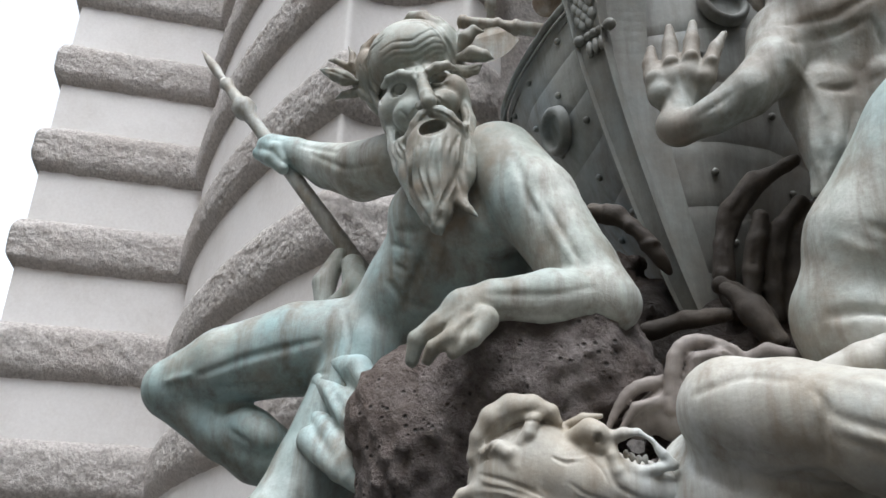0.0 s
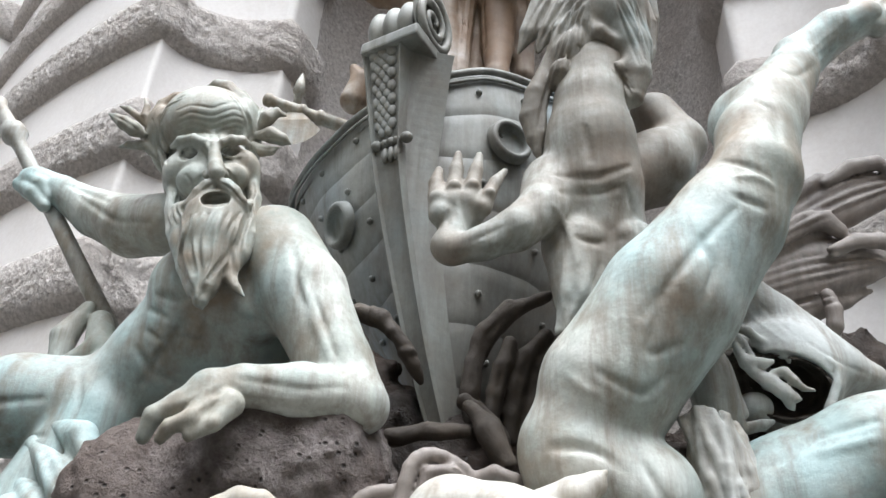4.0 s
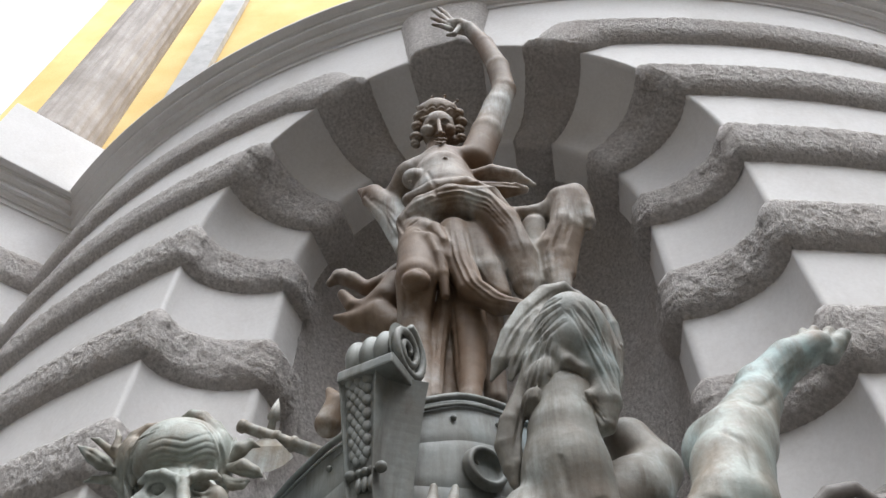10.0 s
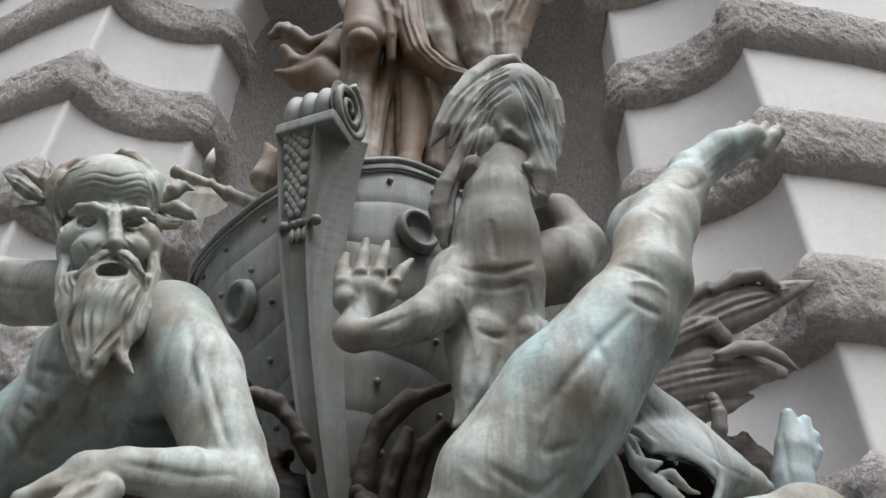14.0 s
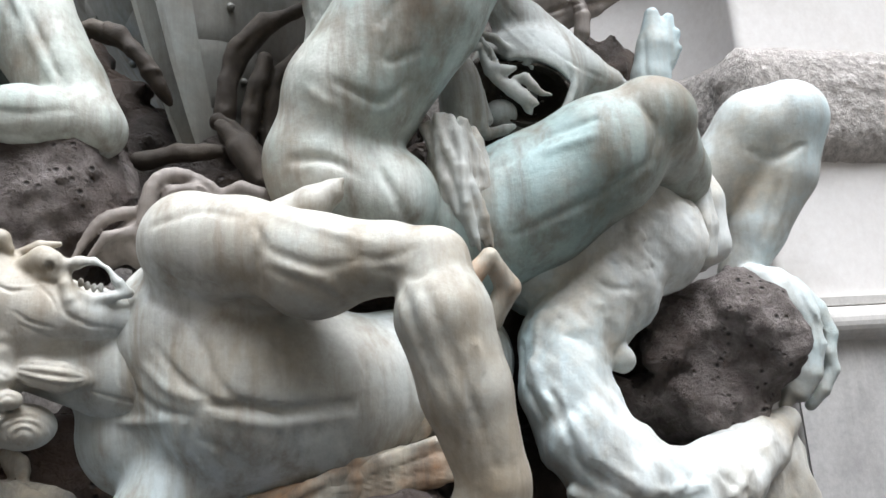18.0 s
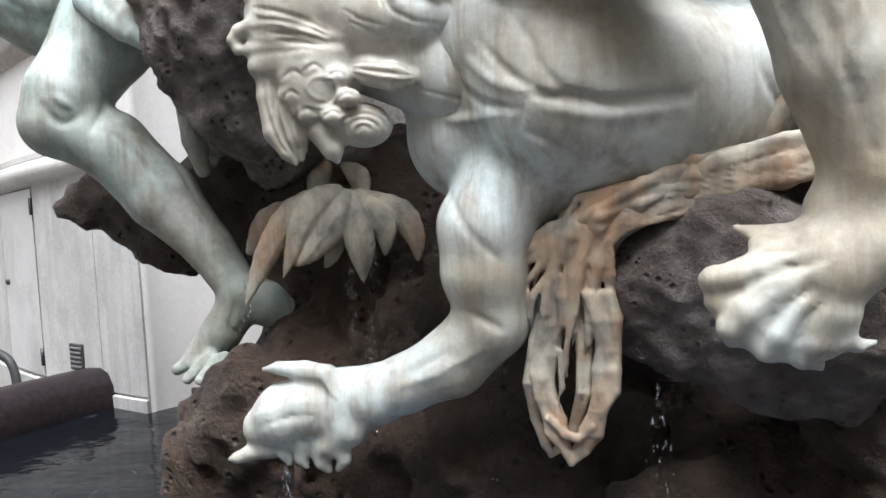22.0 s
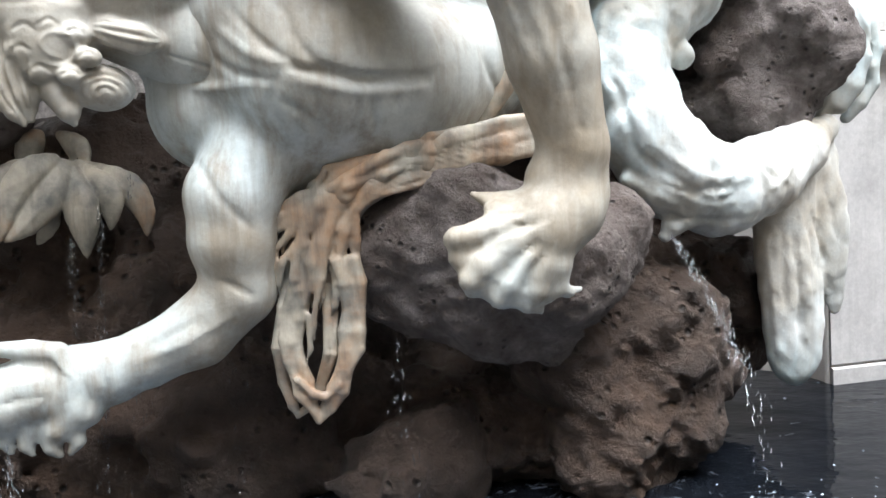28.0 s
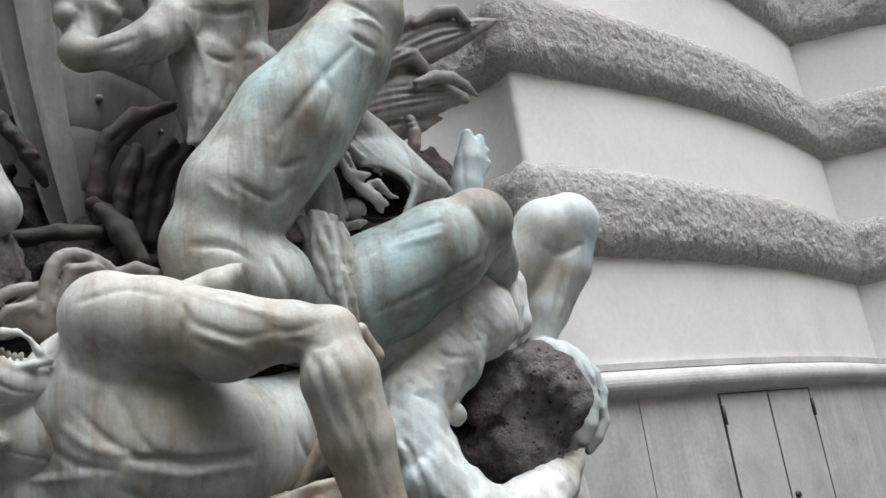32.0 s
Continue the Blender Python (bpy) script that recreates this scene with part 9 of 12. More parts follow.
    c.lump((-1.062, 2.508, 3.555), (0.043, 0.053, 0.045), (37.2, -14.6, 15.7), k=0.025)
    c.draw(-0.0092, (-1.168, 2.400, 3.460), (-1.188, 2.400, 3.418), (-1.200, 2.400, 3.359))
    c.draw(-0.0092, (-1.095, 2.400, 3.466), (-1.063, 2.400, 3.430), (-1.032, 2.400, 3.375))
    c.draw(-0.0066, (-1.248, 2.400, 3.442), (-1.217, 2.400, 3.407), (-1.211, 2.400, 3.373))
    # wrinkled forehead
    c.draw(-0.0059, (-1.350, 2.400, 3.758), (-1.300, 2.400, 3.787), (-1.244, 2.400, 3.776), (-1.206, 2.400, 3.764), (-1.172, 2.400, 3.782), (-1.124, 2.400, 3.798), (-1.081, 2.400, 3.776))
    c.draw(-0.0059, (-1.340, 2.400, 3.721), (-1.291, 2.400, 3.750), (-1.234, 2.400, 3.735), (-1.196, 2.400, 3.724), (-1.162, 2.400, 3.742), (-1.116, 2.400, 3.761), (-1.073, 2.400, 3.739))
    c.draw(-0.0059, (-1.331, 2.400, 3.688), (-1.282, 2.400, 3.717), (-1.226, 2.400, 3.702), (-1.188, 2.400, 3.691), (-1.155, 2.400, 3.709), (-1.108, 2.400, 3.727), (-1.066, 2.400, 3.705))
    c.draw(-0.0059, (-1.323, 2.400, 3.656), (-1.274, 2.400, 3.684), (-1.218, 2.400, 3.670), (-1.180, 2.400, 3.658), (-1.147, 2.400, 3.676), (-1.101, 2.400, 3.694), (-1.059, 2.400, 3.673))
    c.draw(-0.0059, (-1.315, 2.400, 3.627), (-1.266, 2.400, 3.655), (-1.211, 2.400, 3.644), (-1.174, 2.400, 3.632), (-1.141, 2.400, 3.650), (-1.094, 2.400, 3.665), (-1.052, 2.400, 3.643))
    c.draw(-0.0079, (-1.191, 2.400, 3.631), (-1.189, 2.400, 3.593), (-1.171, 2.400, 3.559))
    c.draw(-0.0079, (-1.162, 2.400, 3.636), (-1.146, 2.400, 3.598), (-1.147, 2.400, 3.563))
    c.draw(-0.0053, (-1.329, 2.400, 3.575), (-1.343, 2.400, 3.550))
    c.draw(-0.0053, (-1.324, 2.400, 3.556), (-1.331, 2.400, 3.520))
    # moustache and mouth
    c.limb((-1.102, 2.361, 3.372, 0.018), (-1.128, 2.361, 3.354, 0.026), (-1.155, 2.371, 3.329, 0.029), (-1.183, 2.389, 3.307, 0.025), (-1.227, 2.418, 3.303, 0.018), (-1.277, 2.447, 3.322, 0.012), (-1.314, 2.466, 3.351, 0.005), k=0.006)
    c.limb((-1.090, 2.361, 3.373, 0.018), (-1.060, 2.363, 3.358, 0.025), (-1.033, 2.376, 3.337, 0.026), (-1.014, 2.395, 3.314, 0.022), (-0.993, 2.418, 3.306, 0.016), (-0.981, 2.442, 3.332, 0.005), k=0.006)
    c.draw(0.0063, (-1.130, 2.400, 3.409), (-1.155, 2.400, 3.387), (-1.177, 2.400, 3.354), (-1.199, 2.400, 3.321), (-1.228, 2.400, 3.300))
    c.draw(0.0063, (-1.104, 2.400, 3.409), (-1.071, 2.400, 3.390), (-1.043, 2.400, 3.362), (-1.016, 2.400, 3.328), (-0.988, 2.400, 3.306))
    c.draw(-0.0063, (-1.126, 2.400, 3.395), (-1.152, 2.400, 3.374), (-1.174, 2.400, 3.341), (-1.196, 2.400, 3.308), (-1.224, 2.400, 3.287))
    c.draw(-0.0063, (-1.100, 2.400, 3.396), (-1.068, 2.400, 3.377), (-1.040, 2.400, 3.349), (-1.013, 2.400, 3.315), (-0.985, 2.400, 3.293))
    c.draw(0.0063, (-1.123, 2.400, 3.382), (-1.149, 2.400, 3.361), (-1.171, 2.400, 3.328), (-1.193, 2.400, 3.295), (-1.221, 2.400, 3.274))
    c.draw(0.0063, (-1.097, 2.400, 3.383), (-1.064, 2.400, 3.364), (-1.037, 2.400, 3.336), (-1.011, 2.400, 3.302), (-0.982, 2.400, 3.280))
    # beard
    c.limb((-1.104, 2.439, 3.254, 0.116), (-1.095, 2.429, 3.164, 0.116), (-1.086, 2.411, 3.059, 0.089), (-1.076, 2.389, 2.958, 0.055), (-1.069, 2.382, 2.893, 0.026), (-1.058, 2.382, 2.865, 0.007), k=0.014)
    c.limb((-1.231, 2.466, 3.296, 0.059), (-1.212, 2.453, 3.175, 0.050), (-1.165, 2.426, 3.053, 0.039), (-1.110, 2.400, 2.938, 0.024), k=0.014)
    c.limb((-1.028, 2.466, 3.289, 0.058), (-0.986, 2.460, 3.199, 0.039), (-0.990, 2.439, 3.110, 0.037), (-1.004, 2.418, 3.041, 0.029), (-0.997, 2.411, 2.996, 0.021), (-0.963, 2.405, 2.953, 0.016), (-0.933, 2.405, 2.923, 0.005), k=0.01)
    c.limb((-1.008, 2.479, 3.342, 0.029), (-0.978, 2.479, 3.271, 0.026), (-0.966, 2.466, 3.192, 0.018), k=0.01)
    c.limb((-1.326, 2.492, 3.445, 0.026), (-1.307, 2.487, 3.337, 0.029), (-1.275, 2.474, 3.228, 0.026), (-1.235, 2.458, 3.123, 0.013), k=0.01)
    c.limb((-1.027, 2.505, 3.481, 0.024), (-0.999, 2.500, 3.387, 0.026), (-0.982, 2.487, 3.290, 0.016), k=0.01)
    c.lump((-1.082, 2.347, 3.283), (0.051, 0.073, 0.029), (37.2, -14.6, 15.7), k=0.006, cut=True)
    c.limb((-1.149, 2.395, 3.286, 0.009), (-1.107, 2.366, 3.256, 0.016), (-1.075, 2.361, 3.248, 0.018), (-1.053, 2.368, 3.263, 0.014), (-1.046, 2.392, 3.294, 0.008), k=0.005)
    c.draw(-0.0118, (-1.235, 2.400, 3.247), (-1.220, 2.400, 3.201), (-1.217, 2.400, 3.155), (-1.217, 2.400, 3.109), (-1.206, 2.400, 3.065), (-1.178, 2.400, 3.023), (-1.142, 2.400, 2.981), (-1.110, 2.400, 2.940))
    c.draw(0.0092, (-1.219, 2.400, 3.249), (-1.200, 2.400, 3.201), (-1.194, 2.400, 3.153), (-1.194, 2.400, 3.106), (-1.187, 2.400, 3.060), (-1.166, 2.400, 3.016), (-1.132, 2.400, 2.973), (-1.098, 2.400, 2.930))
    c.draw(-0.0118, (-1.192, 2.400, 3.251), (-1.184, 2.400, 3.200), (-1.187, 2.400, 3.149), (-1.189, 2.400, 3.100), (-1.178, 2.400, 3.051), (-1.152, 2.400, 3.004), (-1.121, 2.400, 2.959), (-1.098, 2.400, 2.914))
    c.draw(0.0092, (-1.170, 2.400, 3.254), (-1.172, 2.400, 3.199), (-1.178, 2.400, 3.146), (-1.175, 2.400, 3.094), (-1.156, 2.400, 3.044), (-1.128, 2.400, 2.995), (-1.103, 2.400, 2.947), (-1.091, 2.400, 2.900))
    c.draw(-0.0118, (-1.153, 2.400, 3.256), (-1.161, 2.400, 3.204), (-1.165, 2.400, 3.154), (-1.156, 2.400, 3.105), (-1.133, 2.400, 3.057), (-1.108, 2.400, 3.011), (-1.093, 2.400, 2.965), (-1.088, 2.400, 2.919))
    c.draw(0.0092, (-1.142, 2.400, 3.257), (-1.153, 2.400, 3.203), (-1.152, 2.400, 3.151), (-1.137, 2.400, 3.100), (-1.116, 2.400, 3.050), (-1.102, 2.400, 3.001), (-1.099, 2.400, 2.953), (-1.101, 2.400, 2.905))
    c.draw(-0.0118, (-1.120, 2.400, 3.260), (-1.132, 2.400, 3.204), (-1.134, 2.400, 3.150), (-1.121, 2.400, 3.098), (-1.101, 2.400, 3.047), (-1.087, 2.400, 2.997), (-1.084, 2.400, 2.948), (-1.087, 2.400, 2.899))
    c.draw(0.0092, (-1.101, 2.400, 3.262), (-1.116, 2.400, 3.207), (-1.120, 2.400, 3.153), (-1.110, 2.400, 3.102), (-1.093, 2.400, 3.051), (-1.083, 2.400, 3.002), (-1.085, 2.400, 2.953), (-1.092, 2.400, 2.904))
    c.draw(-0.0118, (-1.092, 2.400, 3.261), (-1.102, 2.400, 3.213), (-1.099, 2.400, 3.166), (-1.087, 2.400, 3.121), (-1.079, 2.400, 3.077), (-1.083, 2.400, 3.032), (-1.095, 2.400, 2.989), (-1.101, 2.400, 2.946))
    c.draw(0.0092, (-1.074, 2.400, 3.260), (-1.081, 2.400, 3.208), (-1.075, 2.400, 3.158), (-1.064, 2.400, 3.108), (-1.061, 2.400, 3.060), (-1.070, 2.400, 3.012), (-1.082, 2.400, 2.965), (-1.087, 2.400, 2.919))
    c.draw(-0.0118, (-1.044, 2.400, 3.260), (-1.061, 2.400, 3.207), (-1.065, 2.400, 3.156), (-1.056, 2.400, 3.106), (-1.047, 2.400, 3.058), (-1.049, 2.400, 3.009), (-1.061, 2.400, 2.962), (-1.074, 2.400, 2.915))
    c.draw(0.0092, (-1.036, 2.400, 3.259), (-1.039, 2.400, 3.211), (-1.032, 2.400, 3.165), (-1.030, 2.400, 3.120), (-1.040, 2.400, 3.075), (-1.059, 2.400, 3.031), (-1.074, 2.400, 2.987), (-1.076, 2.400, 2.945))
    c.draw(-0.0118, (-1.002, 2.400, 3.258), (-1.025, 2.400, 3.214), (-1.034, 2.400, 3.172), (-1.032, 2.400, 3.130), (-1.029, 2.400, 3.089), (-1.036, 2.400, 3.048), (-1.055, 2.400, 3.008), (-1.075, 2.400, 2.968))
    c.draw(0.0092, (-0.992, 2.400, 3.257), (-1.006, 2.400, 3.208), (-1.008, 2.400, 3.160), (-1.007, 2.400, 3.113), (-1.016, 2.400, 3.067), (-1.037, 2.400, 3.021), (-1.061, 2.400, 2.976), (-1.076, 2.400, 2.931))
    c.draw(-0.0118, (-0.974, 2.400, 3.257), (-0.984, 2.400, 3.214), (-0.986, 2.400, 3.172), (-0.990, 2.400, 3.131), (-1.007, 2.400, 3.090), (-1.034, 2.400, 3.050), (-1.059, 2.400, 3.010), (-1.073, 2.400, 2.971))
    c.draw(-0.0079, (-1.008, 2.400, 3.244), (-1.004, 2.400, 3.196), (-1.009, 2.400, 3.148), (-1.010, 2.400, 3.102), (-0.998, 2.400, 3.056), (-0.982, 2.400, 3.012), (-0.974, 2.400, 2.968))
    c.draw(0.0079, (-0.988, 2.400, 3.245), (-0.989, 2.400, 3.196), (-0.996, 2.400, 3.149), (-0.994, 2.400, 3.102), (-0.982, 2.400, 3.057), (-0.968, 2.400, 3.012), (-0.965, 2.400, 2.968))
    c.draw(-0.0079, (-0.969, 2.400, 3.246), (-0.975, 2.400, 3.197), (-0.982, 2.400, 3.149), (-0.978, 2.400, 3.103), (-0.965, 2.400, 3.057), (-0.955, 2.400, 3.013), (-0.957, 2.400, 2.969))
    c.draw(0.0079, (-0.952, 2.400, 3.246), (-0.961, 2.400, 3.197), (-0.967, 2.400, 3.150), (-0.961, 2.400, 3.103), (-0.948, 2.400, 3.058), (-0.943, 2.400, 3.013), (-0.949, 2.400, 2.969))
    c.draw(0.0079, (-1.302, 2.400, 3.377), (-1.280, 2.400, 3.334), (-1.277, 2.400, 3.291), (-1.268, 2.400, 3.249), (-1.243, 2.400, 3.208))
    c.draw(0.0079, (-0.974, 2.400, 3.404), (-0.960, 2.400, 3.360), (-0.961, 2.400, 3.317), (-0.958, 2.400, 3.274), (-0.940, 2.400, 3.233))
    c.draw(-0.0079, (-1.284, 2.400, 3.363), (-1.269, 2.400, 3.323), (-1.268, 2.400, 3.284), (-1.252, 2.400, 3.246), (-1.229, 2.400, 3.208))
    c.draw(-0.0079, (-0.974, 2.400, 3.386), (-0.967, 2.400, 3.347), (-0.971, 2.400, 3.308), (-0.960, 2.400, 3.270), (-0.945, 2.400, 3.233))
    c.draw(0.0079, (-1.267, 2.400, 3.349), (-1.261, 2.400, 3.313), (-1.258, 2.400, 3.277), (-1.236, 2.400, 3.243), (-1.218, 2.400, 3.209))
    c.draw(0.0079, (-0.976, 2.400, 3.368), (-0.977, 2.400, 3.334), (-0.977, 2.400, 3.299), (-0.962, 2.400, 3.266), (-0.952, 2.400, 3.232))
    c.draw(-0.0079, (-1.254, 2.400, 3.335), (-1.253, 2.400, 3.302), (-1.244, 2.400, 3.271), (-1.220, 2.400, 3.240), (-1.209, 2.400, 3.209))
    c.draw(-0.0079, (-0.981, 2.400, 3.351), (-0.986, 2.400, 3.320), (-0.980, 2.400, 3.290), (-0.964, 2.400, 3.261), (-0.963, 2.400, 3.232))
    c.draw(0.0079, (-1.243, 2.400, 3.321), (-1.244, 2.400, 3.292), (-1.228, 2.400, 3.264), (-1.206, 2.400, 3.237), (-1.202, 2.400, 3.209))
    c.draw(0.0079, (-0.989, 2.400, 3.333), (-0.994, 2.400, 3.307), (-0.982, 2.400, 3.282), (-0.970, 2.400, 3.257), (-0.974, 2.400, 3.232))
    # hair
    c.limb((-1.323, 2.558, 4.025, 0.013), (-1.291, 2.555, 4.039, 0.022), (-1.233, 2.547, 4.007, 0.032), (-1.168, 2.545, 3.934, 0.034), (-1.124, 2.552, 3.858, 0.032), (-1.094, 2.558, 3.776, 0.026), (-1.089, 2.563, 3.695, 0.011), k=0.008)
    c.limb((-1.258, 2.518, 3.975, 0.011), (-1.191, 2.510, 3.912, 0.021), (-1.142, 2.513, 3.830, 0.024), (-1.121, 2.526, 3.756, 0.018), (-1.103, 2.537, 3.706, 0.007), k=0.006)
    c.limb((-1.252, 2.545, 4.004, 0.011), (-1.167, 2.558, 3.975, 0.021), (-1.111, 2.571, 3.902, 0.024), (-1.085, 2.579, 3.820, 0.018), (-1.083, 2.584, 3.738, 0.008), k=0.006)
    c.limb((-1.398, 2.545, 3.983, 0.011), (-1.454, 2.547, 3.961, 0.024), (-1.499, 2.552, 3.920, 0.032), (-1.520, 2.560, 3.854, 0.035), (-1.506, 2.563, 3.773, 0.032), (-1.463, 2.558, 3.693, 0.026), (-1.424, 2.547, 3.611, 0.016), (-1.397, 2.537, 3.539, 0.007), k=0.008)
    c.limb((-1.412, 2.518, 3.914, 0.008), (-1.448, 2.518, 3.858, 0.018), (-1.454, 2.521, 3.790, 0.024), (-1.438, 2.521, 3.713, 0.021), (-1.410, 2.518, 3.645, 0.008), k=0.006)
    c.limb((-1.540, 2.568, 3.828, 0.013), (-1.548, 2.571, 3.769, 0.024), (-1.507, 2.566, 3.697, 0.024), (-1.454, 2.558, 3.643, 0.016), k=0.006)
    c.lump((-1.118, 2.610, 3.811), (0.043, 0.100, 0.136), (37.2, -14.6, 15.7), k=0.02)
    c.lump((-1.487, 2.610, 3.779), (0.066, 0.118, 0.148), (37.2, -14.6, 15.7), k=0.02)
    c.draw(0.0066, (-1.235, 2.400, 3.884), (-1.165, 2.400, 3.876), (-1.081, 2.400, 3.786), (-1.035, 2.400, 3.700), (-1.009, 2.400, 3.603))
    c.draw(0.0066, (-1.341, 2.400, 3.844), (-1.392, 2.400, 3.777), (-1.403, 2.400, 3.709), (-1.384, 2.400, 3.629), (-1.345, 2.400, 3.550))
    c.draw(-0.0079, (-1.232, 2.400, 3.874), (-1.161, 2.400, 3.859), (-1.094, 2.400, 3.785), (-1.047, 2.400, 3.700), (-1.021, 2.400, 3.603))
    c.draw(-0.0079, (-1.338, 2.400, 3.834), (-1.399, 2.400, 3.776), (-1.416, 2.400, 3.708), (-1.396, 2.400, 3.628), (-1.357, 2.400, 3.550))
    c.draw(0.0066, (-1.229, 2.400, 3.863), (-1.157, 2.400, 3.841), (-1.106, 2.400, 3.785), (-1.060, 2.400, 3.699), (-1.034, 2.400, 3.602))
    c.draw(0.0066, (-1.336, 2.400, 3.824), (-1.407, 2.400, 3.776), (-1.428, 2.400, 3.708), (-1.408, 2.400, 3.628), (-1.369, 2.400, 3.549))
    c.draw(-0.0066, (-1.444, 2.400, 3.717), (-1.418, 2.400, 3.668), (-1.405, 2.400, 3.620), (-1.397, 2.400, 3.572), (-1.378, 2.400, 3.526), (-1.352, 2.400, 3.480))
    c.draw(0.0066, (-1.424, 2.400, 3.708), (-1.407, 2.400, 3.661), (-1.400, 2.400, 3.614), (-1.388, 2.400, 3.569), (-1.364, 2.400, 3.524), (-1.342, 2.400, 3.481))
    c.draw(-0.0066, (-1.408, 2.400, 3.698), (-1.399, 2.400, 3.653), (-1.393, 2.400, 3.609), (-1.374, 2.400, 3.565), (-1.351, 2.400, 3.523), (-1.337, 2.400, 3.481))
    c.draw(0.0066, (-1.397, 2.400, 3.689), (-1.392, 2.400, 3.646), (-1.381, 2.400, 3.603), (-1.359, 2.400, 3.562), (-1.341, 2.400, 3.521), (-1.335, 2.400, 3.481))
    c.draw(-0.0066, (-1.388, 2.400, 3.679), (-1.383, 2.400, 3.638), (-1.365, 2.400, 3.598), (-1.345, 2.400, 3.559), (-1.335, 2.400, 3.520), (-1.333, 2.400, 3.481))
    # wreath of leaves
    c.limb((-1.714, 2.518, 3.858, 0.003), (-1.670, 2.508, 3.826, 0.017), (-1.619, 2.500, 3.789, 0.030), (-1.572, 2.505, 3.758, 0.032), (-1.538, 2.526, 3.746, 0.016), k=0.004)
    c.draw(-0.0053, (-1.619, 2.400, 3.747), (-1.556, 2.400, 3.713), (-1.478, 2.400, 3.656))
    c.limb((-1.694, 2.545, 3.923, 0.003), (-1.645, 2.537, 3.896, 0.014), (-1.588, 2.537, 3.852, 0.017), (-1.545, 2.545, 3.807, 0.011), k=0.004)
    c.limb((-1.594, 2.545, 3.968, 0.003), (-1.564, 2.537, 3.907, 0.014), (-1.560, 2.534, 3.850, 0.017), (-1.541, 2.545, 3.807, 0.011), k=0.004)
    c.limb((-1.657, 2.571, 3.718, 0.003), (-1.609, 2.560, 3.721, 0.016), (-1.552, 2.555, 3.712, 0.021), (-1.494, 2.558, 3.703, 0.013), k=0.004)
    c.limb((-0.960, 2.558, 3.853, 0.004), (-1.000, 2.547, 3.863, 0.022), (-1.032, 2.542, 3.829, 0.032), (-1.064, 2.552, 3.781, 0.016), k=0.004)
    c.limb((-0.917, 2.558, 3.702, 0.003), (-0.954, 2.547, 3.719, 0.026), (-1.004, 2.542, 3.740, 0.034), (-1.057, 2.552, 3.747, 0.018), k=0.004)
    c.limb((-0.966, 2.558, 3.687, 0.003), (-0.995, 2.552, 3.668, 0.021), (-1.031, 2.552, 3.667, 0.024), (-1.069, 2.560, 3.702, 0.016), k=0.004)
    c.limb((-1.076, 2.571, 3.918, 0.003), (-1.069, 2.563, 3.867, 0.014), (-1.070, 2.558, 3.811, 0.016), k=0.004)
    c.draw(-0.0053, (-0.999, 2.400, 3.628), (-0.958, 2.400, 3.670), (-0.915, 2.400, 3.718))
    c.draw(-0.0053, (-0.989, 2.400, 3.607), (-0.933, 2.400, 3.606), (-0.872, 2.400, 3.580))
    c.draw(-0.0053, (-0.991, 2.400, 3.564), (-0.946, 2.400, 3.549), (-0.911, 2.400, 3.558))
    return c


